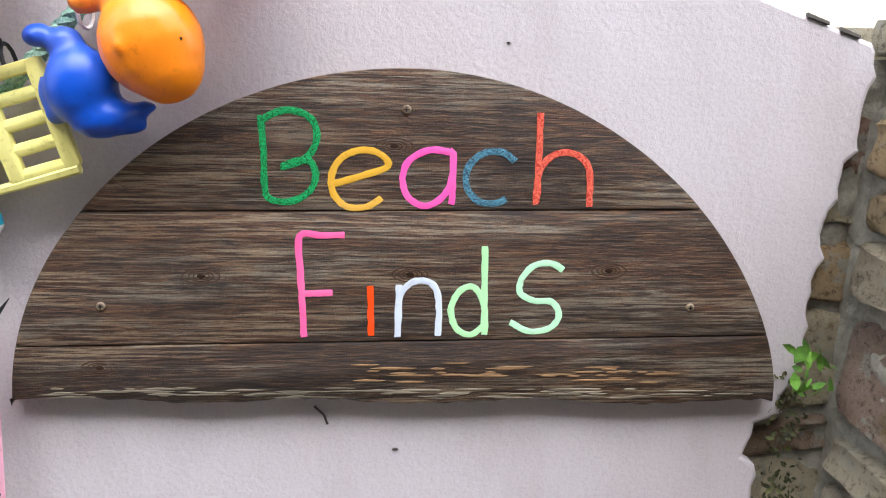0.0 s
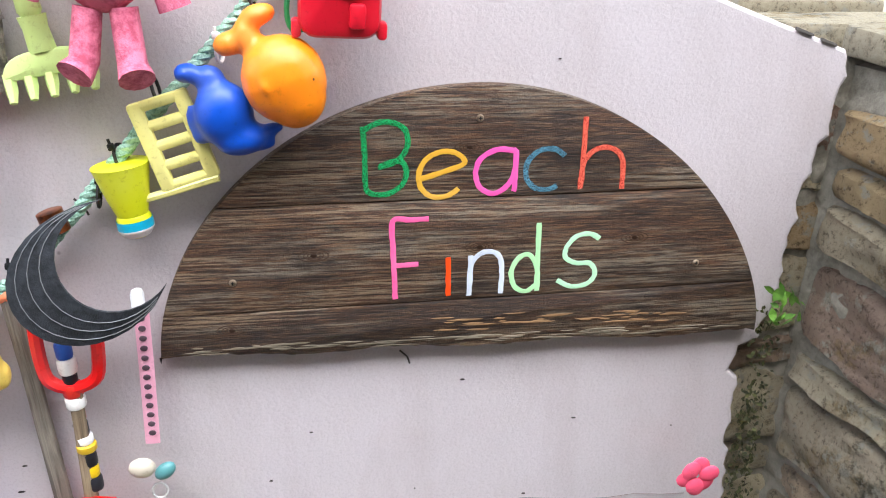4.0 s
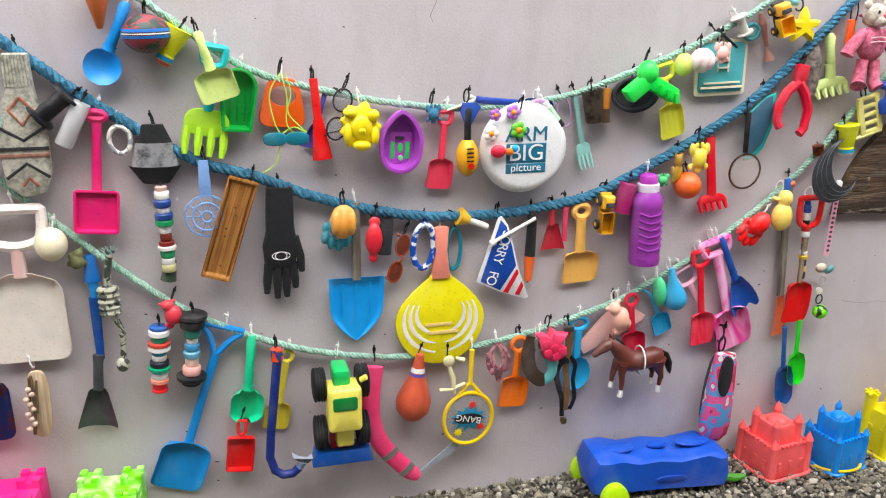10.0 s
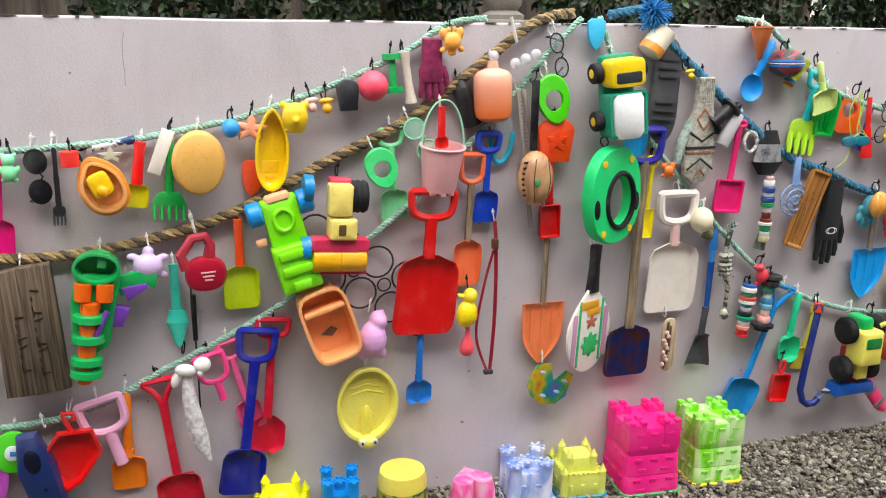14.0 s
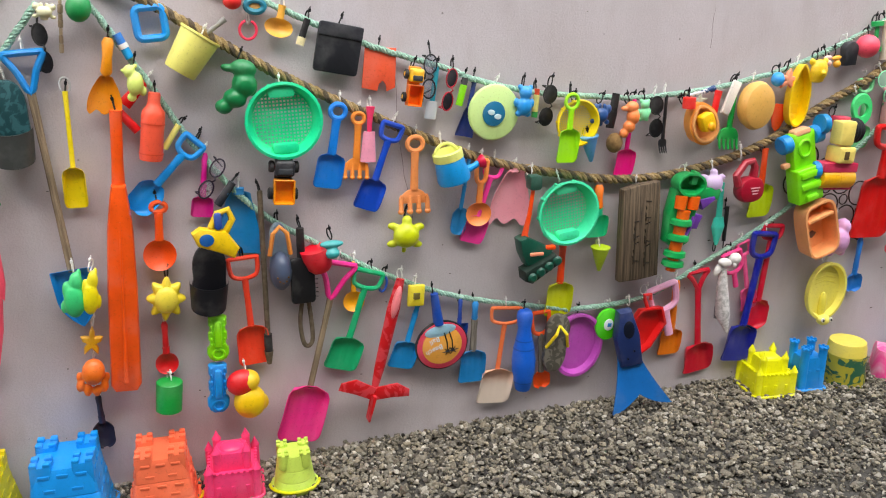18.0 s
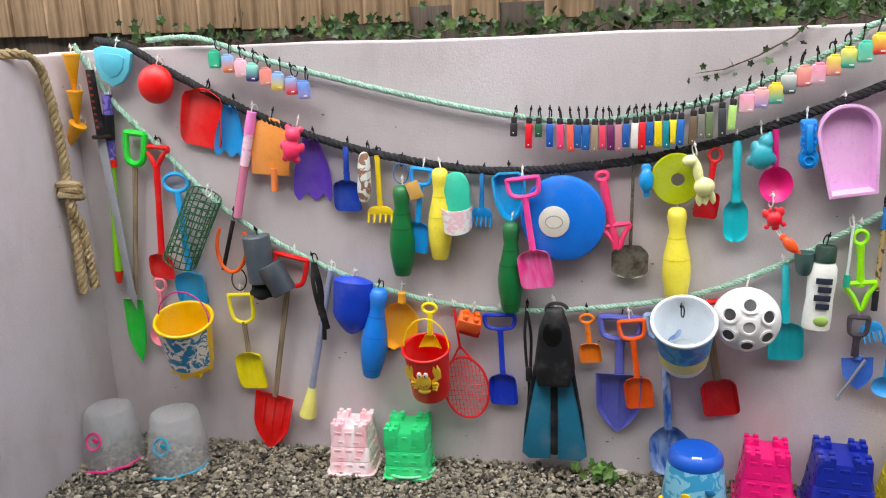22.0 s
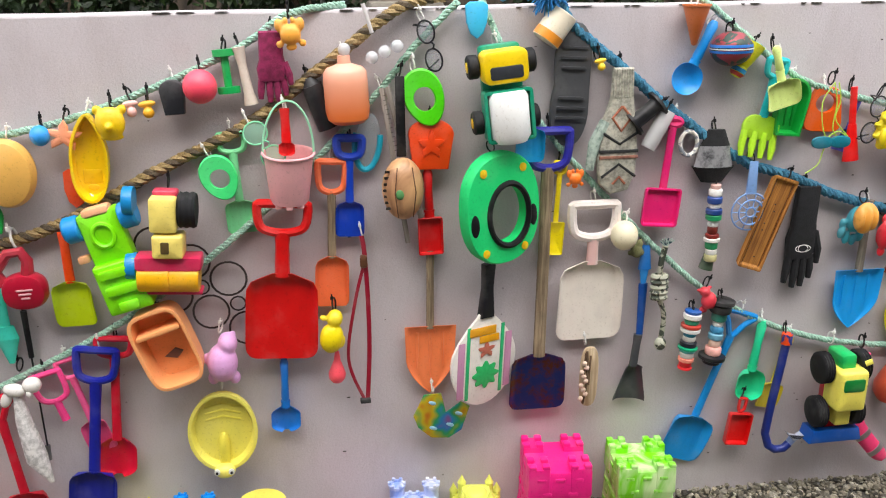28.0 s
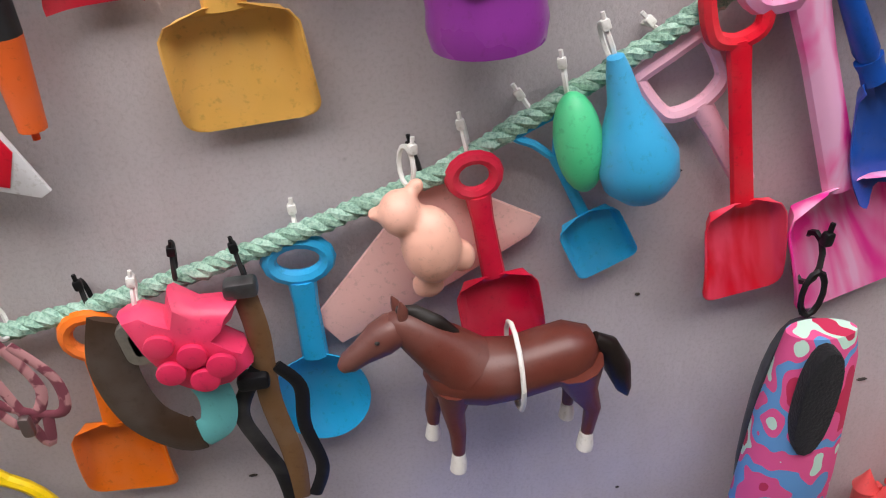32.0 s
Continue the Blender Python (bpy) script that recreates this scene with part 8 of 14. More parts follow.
def quoit_shape(ob, col, w=0.052, h=0.075):
	bm = B()
	oa = [(w * math.cos(a) * (1 + 0.12 * math.sin(a)), -h + h * math.sin(a)) for a in [2 * math.pi * i / 32 for i in range(32)]]
	ia = oval(w * 0.52, h * 0.42, 32, 0, -h * 1.05)
	rings = [[(p[0], 0.0, p[1]) for p in oa], [(p[0], -0.008, p[1]) for p in oa], [(p[0] * 0.94, -0.012, -h + (p[1] + h) * 0.94) for p in oa], [(p[0] * 1.1, -0.011, p[1]) for p in ia], [(p[0], -0.006, p[1]) for p in ia], [(p[0], 0.0, p[1]) for p in ia], [(p[0], 0.0, p[1]) for p in oa]]
	strip(bm, rings, True, (False, False))
	part("ring", bm, M(col), ob)


def quoit(x, z):
	ob = make("green_ring_toy", x - 0.012, z, 18, -0.05, 0, "lime green plastic oval ring toy", "ring toy")
	quoit_shape(ob, "5fd03a")
	tie(ob, "white")


def quoit_mint(x, z):
	ob = make("mint_ring_toy", x - 0.005, z, 22, -0.05, 0, "mint green plastic oval ring toy", "ring toy")
	quoit_shape(ob, "5ad884", 0.046, 0.06)
	tie(ob, "white")


def magnet_piece(x, z):
	ob = make("hologram_badge", x, z, 8, -0.05, 0, "shiny rainbow holographic fish-tail badge", "badge")
	bm = B()
	slab(bm, [(-0.03, 0), (0.02, -0.006), (0.024, -0.07), (0.072, -0.045), (0.095, -0.065), (0.06, -0.135), (0.02, -0.152), (-0.03, -0.14), (-0.062, -0.1), (-0.07, -0.06)], -0.006, 0.0, 0.0015)
	mat, n, l, b = nodes_of("hologram")
	t = noise_node(n, l, 11, 2)
	r = ramp(n, l, t.outputs[0], [(0.3, lin("c02a6a")), (0.42, lin("3a8ad0")), (0.5, lin("3ab06a")), (0.6, lin("e0c82a")), (0.72, lin("d84a2a"))])
	l.new(r.outputs[0], b.inputs["Base Color"])
	b.inputs["Metallic"].default_value, b.inputs["Roughness"].default_value = 0.4, 0.25
	part("foil", bm, mat, ob)
	for dx, dz in ((-0.01, -0.03), (-0.02, -0.11), (0.03, -0.11), (0.06, -0.08)):
		bm = B()
		egg(bm, dx, -0.006, dz, 0.012, 0.002, 0.006, 30, 8)
		part("fish_print", bm, M("9ac8d8"), ob)
	tie(ob, "white")


def rugby_strap(x, z):
	ob = make("rugby_ball", x, z, 0, -0.06, 0, "worn miniature rugby ball hung on a black strap", "ball")
	bm = B()
	slab(bm, rect(-0.012, -0.205, 0.012, 0, 0.003), -0.004, 0.0, 0.001)
	part("strap", bm, BLACK, ob)
	bm = B()
	egg(bm, 0.0, -0.02, -0.285, 0.055, 0.05, 0.082, 0, 20)
	part("ball", bm, M("mix:c8a07a,9a7458"), ob)
	for i in range(7):
		bm = B()
		boxy(bm, -0.048 + 0.002 * abs(i - 3), -0.045, -0.33 + 0.016 * i, 0.012, 0.004, 0.007, 0.001)
		part("worn_print", bm, M("2a2420"), ob)
	for dx in (-0.018, 0.02):
		bm = B()
		tube(bm, [(dx, -0.066, -0.22), (dx * 1.4, -0.07, -0.285), (dx, -0.066, -0.35)], 0.0015, 5)
		part("seam", bm, M("5a3c2c"), ob)
	bm = B()
	egg(bm, -0.012, -0.066, -0.29, 0.012, 0.005, 0.014)
	part("green_patch", bm, M("5a8a5a"), ob)
	tie(ob, "black")


def red_lead(x, z):
	ob = make("red_lanyard", x, z, 0, -0.045, 0, "dark red webbing lanyard with a metal bead", "lanyard")
	strap(ob, [(0, 0), (0.006, -0.06), (0.01, -0.2), (0.008, -0.34), (-0.002, -0.49)], 0.0062, "8a1f30", 0.25, "webbing", ((0.002, -0.07, 0.02, 0.034, "5a3c2a", "bead"), (-0.008, -0.485, 0.03, 0.014, "17171a", "end_clip")))
	strap(ob, [(0, -0.09), (-0.028, -0.2), (-0.05, -0.36), (-0.008, -0.49)], 0.0045, "8a1f30", 0.3, "webbing")
	tie(ob, "white")


def bubble_rattle(x, z):
	ob = make("bubble_rattle", x, z, -52, -0.06, 0, "clear plastic bubble rattle with a straw", "rattle")
	bm = B()
	tube(bm, [(0.0, 0, 0.0), (0.02, 0, -0.07)], 0.005, 8)
	part("straw", bm, M("clear:e4e0de,0.8"), ob)
	for i in range(4):
		bm = B()
		egg(bm, -0.022 + 0.002 * i, 0, -0.03 - 0.028 * i, 0.016, 0.016, 0.016, 0, 14)
		part("bubble", bm, M("clear:e4e4e6,0.55"), ob)
	ob.matrix_world = pose(x, -0.06, z, 0, 0, 0)
	for k, c in enumerate(ob.children):
		if k:
			c.matrix_basis = pose(0.028 + 0.034 * (4 - k), 0, -0.005 - 0.0 * k, 0, 0, 0)
			c.location.z = 0.03 + 0.003 * (k - 4) + 0.012 * k


def red_pan_shovel(x, z):
	ob = make("red_shovel", x, z, -4, -0.065, 0, "large red plastic shovel with a D handle", "shovel")
	spade(ob, 0.45, 0.195, "c81c28", "D", "square", bl=0.56, hl=0.2, hw=0.33, r=0.012, sr=0.018, deep=0.12)
	tie(ob, "black")


def six_pack_rings(x, z):
	ob = make("can_ring_holder", x, z, -30, -0.02, 0, "black plastic six-ring can holder", "can rings")
	for i in range(5):
		for j in range(2):
			bm = B()
			tube(bm, arc(-0.21 + 0.105 * i, -0.05 + 0.105 * j, 0.047, 0.047, 0, 360, 20)[:-1], 0.003, 6, True)
			part("can_ring", bm, M("2a2220"), ob)
	for i in range(4):
		bm = B()
		tube(bm, arc(-0.1575 + 0.105 * i, 0.0025, 0.02, 0.02, 0, 360, 12)[:-1], 0.0025, 5, True)
		part("link_ring", bm, M("2a2220"), ob)


def turtle_dish(x, z):
	ob = make("turtle_dish", x, z, -2, -0.05, 0, "pale yellow plastic turtle-shaped sand dish", "sand mould")
	bm = B()
	tray(bm, oval(0.087, 0.1, 34, 0, -0.1), -0.03, 0.0, 0.009, 0.004)
	part("shell", bm, M("e4da78"), ob)
	bm = B()
	egg(bm, 0.0, -0.012, -0.155, 0.016, 0.016, 0.05)
	part("neck", bm, M("ded26a"), ob)
	bm = B()
	egg(bm, 0.0, -0.03, -0.198, 0.027, 0.022, 0.018)
	part("head", bm, M("e6dc7e"), ob)
	for sx in (-1, 1):
		bm = B()
		lathe(bm, [(0, -0.002), (0.0075, -0.001), (0.0075, 0.003), (0, 0.004)], 12, (sx * 0.018, -0.049, -0.192), "y")
		part("eye", bm, M("e8e8e2"), ob)
		bm = B()
		lathe(bm, [(0, 0.0), (0.0035, 0.0), (0.0035, 0.003), (0, 0.003)], 10, (sx * 0.018, -0.052, -0.193), "y")
		part("pupil", bm, BLACK, ob)
	for i in range(3):
		bm = B()
		tube(bm, [(-0.045, -0.006, -0.045 - 0.016 * i), (0, -0.006, -0.035 - 0.016 * i), (0.045, -0.006, -0.045 - 0.016 * i)], 0.003, 5)
		part("shell_ridge", bm, M("d8cc64"), ob)
	ob.matrix_world = ob.matrix_world @ Matrix.Diagonal((1.08, 1, 1.2, 1))
	tie(ob, "white", z=0.01)


def peach_tub(x, z):
	ob = make("peach_scoop_tub", x, z, 18, -0.05, 0, "peach plastic bailing scoop with a broken base", "bailer")
	bm = B()
	tray(bm, oval(0.072, 0.111, 36, 0, -0.111, 4.2), -0.075, 0.0, 0.009, 0.004)
	part("tub", bm, M("f2a878"), ob)
	bm = B()
	slab(bm, rect(-0.058, -0.068, 0.058, -0.055, 0.005), -0.074, -0.012, 0.003)
	part("handle_wall", bm, M("f2a878"), ob)
	# break in the base drawn as a grey patch, its shade painted on
	bm = B()
	slab(bm, [(-0.03, -0.15), (0.0, -0.165), (0.022, -0.15), (0.005, -0.135)], -0.0095, -0.006, 0.0005)
	part("broken_hole", bm, M("6a5a58"), ob)
	tie(ob, "black")


def toy_fire_truck(x, z):
	ob = make("toy_lime_truck", x, z, 14, -0.05, 0, "lime green toy truck with blue wheels", "toy truck")
	m = M("8ce02e")
	L, W = 0.265, 0.11
	bm = B()
	slab(bm, rect(-0.05, -0.14, 0.05, 0, 0.008), -0.05, -0.006, 0.006)
	part("bonnet", bm, m, ob)
	bm = B()
	tube(bm, arc(0.0, -0.06, 0.026, 0.03, 0, 360, 18, -0.052)[:-1], 0.006, 7, True)
	part("ring_mount", bm, m, ob)
	bm = B()
	slab(bm, rect(-0.056, -0.265, 0.056, -0.13, 0.008), -0.07, -0.006, 0.008)
	part("cab", bm, m, ob)
	for zz in (-0.155, -0.2, -0.245):
		bm = B()
		boxy(bm, 0.0, -0.073, zz, 0.085 if zz > -0.23 else 0.05, 0.012, 0.024, 0.004)
		part("roof_block", bm, m, ob)
	bm = B()
	boxy(bm, 0.0, -0.03, -0.002, 0.07, 0.04, 0.026, 0.006)
	part("bumper", bm, M("e8b08a"), ob)
	bm = B()
	boxy(bm, -0.072, -0.03, -0.11, 0.03, 0.02, 0.02, 0.004)
	part("side_step", bm, M("e8b08a"), ob)
	for sx in (-1, 1):
		bm = B()
		x0 = sx * 0.05
		lathe(bm, [(0, x0), (0.03, x0), (0.034, x0 + sx * 0.005), (0.034, x0 + sx * 0.034), (0.028, x0 + sx * 0.04), (0, x0 + sx * 0.04)], 18, (0, -0.03, -0.03), "x")
		part("wheel", bm, M("1f86c8"), ob)
	tie(ob, "white")


def toy_roller(x, z):
	ob = make("toy_road_roller", x, z, -4, -0.06, 0, "yellow toy roller with a red frame and black wheel", "toy roller")
	bm = B()
	slab(bm, rect(-0.03, -0.06, 0.03, 0.0, 0.006), -0.05, -0.01, 0.006)
	part("body", bm, M("b83a50"), ob)
	bm = B()
	slab(bm, rect(-0.035, -0.1, 0.03, -0.012, 0.008), -0.085, -0.03, 0.008)
	part("bonnet", bm, M("ecd884"), ob)
	bm = B()
	slab(bm, rect(-0.03, -0.165, 0.045, -0.105, 0.008), -0.09, -0.02, 0.008)
	part("cab", bm, M("ecd884"), ob)
	bm = B()
	slab(bm, rect(-0.008, -0.15, 0.012, -0.12, 0.003), -0.0925, -0.08, 0.001)
	part("window", bm, M("5a4a30"), ob)
	bm = B()
	lathe(bm, [(0, 0.03), (0.04, 0.03), (0.046, 0.036), (0.043, 0.042), (0.046, 0.05), (0.043, 0.058), (0.046, 0.066), (0.042, 0.074), (0, 0.074)], 18, (0.0, -0.04, -0.05), "x")
	part("wheel", bm, M("1a1a1c", 0.7), ob)
	bm = B()
	slab(bm, rect(-0.075, -0.2, 0.085, -0.165, 0.006), -0.075, -0.01, 0.006)
	part("roller_frame", bm, M("c23a58"), ob)
	bm = B()
	lathe(bm, [(0, -0.07), (0.036, -0.07), (0.038, -0.066), (0.038, 0.004), (0.036, 0.006), (0.038, 0.008), (0.038, 0.074), (0.036, 0.078), (0, 0.078)], 22, (0.0, -0.045, -0.225), "x")
	part("roller", bm, M("e6ae1e"), ob)
	bm = B()
	slab(bm, rect(-0.08, -0.268, 0.085, -0.258, 0.004), -0.06, -0.01, 0.003)
	part("roller_frame", bm, M("c23a58"), ob)
	for zz in (-0.03, -0.2):
		bm = B()
		lathe(bm, [(0, -0.1), (0.034, -0.1), (0.036, -0.095), (0.036, -0.075), (0, -0.075)], 18, (0.0, -0.035, zz), "x")
		part("blue_wheel", bm, M("1f80b8"), ob)
	tie(ob, "black")


def toy_boat_orange(x, z):
	ob = make("toy_boat", x, z, 24, -0.055, 0, "orange and peach plastic toy boat", "toy boat")
	bm = B()
	tray(bm, outline("boat", 0.115, 0.155), -0.045, 0.0, 0.009, 0.004)
	part("hull", bm, M("e59a52"), ob)
	bm = B()
	tray(bm, [(a * 0.88, b * 0.88 - 0.01) for a, b in outline("boat", 0.115, 0.155)], -0.055, -0.02, 0.008, 0.004)
	part("inner_hull", bm, M("efb078"), ob)
	bm = B()
	boxy(bm, 0.0, -0.06, -0.07, 0.05, 0.04, 0.06, 0.008)
	part("cabin", bm, M("f0c03a"), ob)
	bm = B()
	egg(bm, 0, -0.082, -0.085, 0.014, 0.012, 0.016)
	part("knob", bm, M("f0a838"), ob)
	tie(ob, "black", x=-0.02)


def lead_reel(x, z):
	ob = make("dog_lead_reel", x, z, 2, -0.055, 0, "crimson plastic retractable dog lead reel", "dog lead")
	m = M("9c1f34", 0.3)
	bm = B()
	slab(bm, oval(0.036, 0.032, 26, 0.012, -0.072, 2.4), -0.034, 0.0, 0.012)
	part("case", bm, m, ob)
	bm = B()
	tube(bm, [(-0.02, -0.017, -0.06), (-0.028, -0.017, -0.035), (-0.005, -0.017, -0.006), (0.016, -0.017, -0.004), (0.024, -0.017, -0.02), (0.02, -0.017, -0.045)], [0.011, 0.0095, 0.009, 0.009, 0.0095, 0.011], 9)
	part("handle", bm, m, ob)
	for i in range(3):
		bm = B()
		boxy(bm, 0.016, -0.0345, -0.066 - 0.007 * i, 0.026 - 0.006 * i, 0.0015, 0.003, 0.0003)
		part("worn_print", bm, M("d8a8ac"), ob)
	tie(ob, "white")
	ob.matrix_world = ob.matrix_world @ Matrix.Scale(1.5, 4)


def water_blaster(x, z):
	ob = make("water_blaster", x, z, -7, -0.055, 0, "green, orange and purple plastic water blaster", "water gun")
	g, o, v = M("1f9a55"), M("ee7034"), M("6a3f9a")
	bm = B()
	tray(bm, oval(0.058, 0.042, 24, 0.0, -0.03), -0.06, 0.0, 0.008, 0.006)
	part("tank_mouth", bm, g, ob)
	bm = B()
	slab(bm, [(0.0, 0.02), (0.03, 0.012), (0.022, -0.03), (0.0, -0.03)], -0.05, -0.03, 0.004)
	part("sight", bm, g, ob)
	bm = B()
	slab(bm, [(-0.052, -0.05), (0.06, -0.05), (0.05, -0.14), (0.04, -0.24), (0.0, -0.27), (-0.05, -0.24), (-0.06, -0.14)], -0.045, 0.0, 0.01)
	part("body", bm, g, ob)
	for sx in (-0.03, 0.022):
		bm = B()
		tube(bm, [(sx, -0.05, -0.07), (sx, -0.052, -0.115)], [0.022, 0.02], 12)
		part("tank", bm, o, ob)
	bm = B()
	tube(bm, [(-0.01, -0.05, -0.12), (-0.014, -0.05, -0.25), (-0.016, -0.05, -0.34)], [0.024, 0.022, 0.018], 12)
	part("barrel", bm, o, ob)
	for zz in (-0.15, -0.205, -0.265, -0.3):
		bm = B()
		lathe(bm, [(0.026, zz), (0.034, zz - 0.004), (0.036, zz - 0.02), (0.027, zz - 0.026)], 14, (-0.013, -0.05, 0), sx=1.15)
		part("barrel_band", bm, g, ob)
	bm = B()
	slab(bm, [(0.04, -0.06), (0.13, -0.03), (0.15, -0.05), (0.145, -0.085), (0.125, -0.08), (0.06, -0.11)], -0.03, -0.005, 0.006)
	part("stock", bm, g, ob)
	bm = B()
	slab(bm, [(0.06, -0.085), (0.12, -0.07), (0.128, -0.08), (0.08, -0.12)], -0.038, -0.01, 0.005)
	part("stock_pad", bm, v, ob)
	bm = B()
	slab(bm, [(0.03, -0.13), (0.085, -0.14), (0.07, -0.19), (0.02, -0.19)], -0.04, -0.006, 0.006)
	part("trigger_guard", bm, v, ob)
	bm = B()
	tube(bm, [(0.03, -0.06, -0.14), (0.016, -0.066, -0.18), (0.0, -0.066, -0.22)], 0.007, 8)
	part("pump_rod", bm, v, ob)
	tie(ob, "white")


def carved_board(x, z):
	ob = make("carved_board", x, z, 2, -0.05, 0, "weathered brown plank with carved letters", "board")
	bm = B()
	slab(bm, [(-0.088, -0.012), (0.0, 0.0), (0.09, 0.004), (0.096, -0.15), (0.1, -0.345), (0.0, -0.352), (-0.092, -0.35), (-0.09, -0.18)], -0.035, 0.0, 0.005)
	part("plank", bm, timber("3e3226", "7c6a54", 0.9), ob)
	rnd = random.Random(12)
	for col, (x0, z0, k) in enumerate(((-0.02, -0.13, 4), (0.035, -0.06, 6))):
		for i in range(k):
			zz = z0 - 0.042 * i
			for seg in range(2):
				bm = B()
				a, b = (x0 - 0.012, zz - 0.018 * seg), (x0 + 0.014, zz - 0.018 * seg - rnd.uniform(-0.008, 0.008))
				if (i + seg) % 2:
					b = (x0 - 0.01, zz - 0.03)
				tube(bm, [(a[0], -0.0352, a[1]), (b[0], -0.0352, b[1])], 0.0026, 5)
				part("carved_stroke", bm, M("2c241e"), ob)
	ob.matrix_world = ob.matrix_world @ Matrix.Diagonal((0.8, 1, 0.98, 1))
	tie(ob, "white", z=0.0)


def swim_fin_blue(x, z):
	ob = make("swim_fin", x, z, 8, -0.05, -8, "navy and blue rubber swimming fin resting on gravel", "swim fin")
	bm = B()
	slab(bm, [(-0.03, 0), (0.02, 0.0), (0.045, -0.1), (0.05, -0.22), (-0.035, -0.22), (-0.05, -0.1)], -0.05, 0.0, 0.016)
	part("foot_pocket", bm, M("1a2c5c"), ob)
	# the pocket is solid; a near-black oval paints the opening's shade
	bm = B()
	slab(bm, oval(0.022, 0.035, 18, 0.0, -0.07), -0.0515, -0.045, 0.003)
	part("foot_opening", bm, M("0e1424"), ob)

	def fn(u, v):
		s = 2 * u - 1
		return (s * (0.04 + 0.075 * v ** 1.3) + 0.02 * v, -0.02 - 0.02 * abs(s) * v - 0.04 * v, -0.18 - (0.2 - 0.05 * (1 - abs(s)) ** 2) * v)
	bm = B()
	sheet(bm, fn, 12, 10, 0.005)
	part("blade", bm, M("1c62a4"), ob)
	# small dark discs paint the shade of two drain holes
	for sx in (-0.012, 0.014):
		bm = B()
		lathe(bm, [(0, -0.001), (0.004, -0.001), (0.004, 0.002), (0, 0.002)], 8, (sx, -0.051, -0.17 + sx), "y")
		part("drain_hole", bm, M("0e1424"), ob)
	tie(ob, "white", x=0.03)


def red_dustpan(x, z):
	ob = make("red_dustpan", x, z, -3, -0.05, 0, "red plastic shovel head with a moulded hook", "shovel")
	bm = B()
	tray(bm, [(-0.03, -0.05), (0.06, -0.045), (0.085, -0.11), (0.03, -0.2), (-0.01, -0.225), (-0.055, -0.16), (-0.06, -0.1)], -0.03, 0.0, 0.008, 0.004)
	part("pan", bm, M("c8202a"), ob)
	bm = B()
	tube(bm, [(0.01, -0.012, -0.06), (-0.008, -0.012, -0.02), (-0.014, -0.012, 0.0), (0.012, -0.012, 0.0), (0.014, -0.012, -0.02)], 0.007, 8)
	part("hook", bm, M("c8202a"), ob)
	tie(ob, "white")


def toy_bunny(x, z):
	figure("white_puppet", x, z, -0.06, 6, "white toy rabbit comforter with a long cloth tail", "soft toy", [
		("e2deda", [("egg", 0.045, -0.02, -0.005, 0.024, 0.02, 0.022, 0), ("egg", 0.0, -0.02, -0.012, 0.03, 0.016, 0.018, 20), ("egg", -0.028, -0.015, -0.035, 0.014, 0.01, 0.026, 30), ("egg", 0.036, -0.03, -0.024, 0.008, 0.008, 0.01, 0)]),
		("cloth:e4e0dc,f0ecea,60", [("tube", [(0.0, -0.012, -0.03), (-0.004, -0.012, -0.1), (0.0, -0.012, -0.22), (0.02, -0.012, -0.3)], [0.012, 0.02, 0.028, 0.006])]),
	])
	loose_tie(x, z + 0.02)


def watering_can(x, z):
	ob = make("toy_watering_can", x, z, 16, -0.06, 0, "blue toy watering can with yellow rim and red rose", "watering can")
	bm = B()
	lathe(bm, [(0, -0.11), (0.05, -0.11), (0.053, -0.1), (0.045, -0.03), (0.04, -0.03), (0.04, -0.1), (0, -0.1)], 22, (0, -0.02, 0))
	part("body", bm, M("2f96d6"), ob)
	bm = B()
	lathe(bm, [(0.038, -0.04), (0.047, -0.036), (0.048, -0.012), (0.042, -0.008), (0.036, -0.03)], 22, (0, -0.02, 0))
	part("rim", bm, M("dfe28a"), ob)
	bm = B()
	tube(bm, arc(-0.005, -0.03, 0.04, 0.045, 20, 180, 12, -0.02), 0.0055, 7)
	part("handle", bm, M("dfe28a"), ob)
	bm = B()
	tube(bm, [(0.04, -0.02, -0.09), (0.07, -0.024, -0.085), (0.088, -0.026, -0.08)], [0.014, 0.01, 0.011], 9)
	part("spout", bm, M("2f96d6"), ob)
	bm = B()
	lathe(bm, [(0, 0.086), (0.012, 0.086), (0.022, 0.1), (0.022, 0.106), (0, 0.108)], 14, (0, -0.026, -0.079), "x")
	part("rose", bm, M("c42a48"), ob)
	tie(ob, "white", z=0.02)


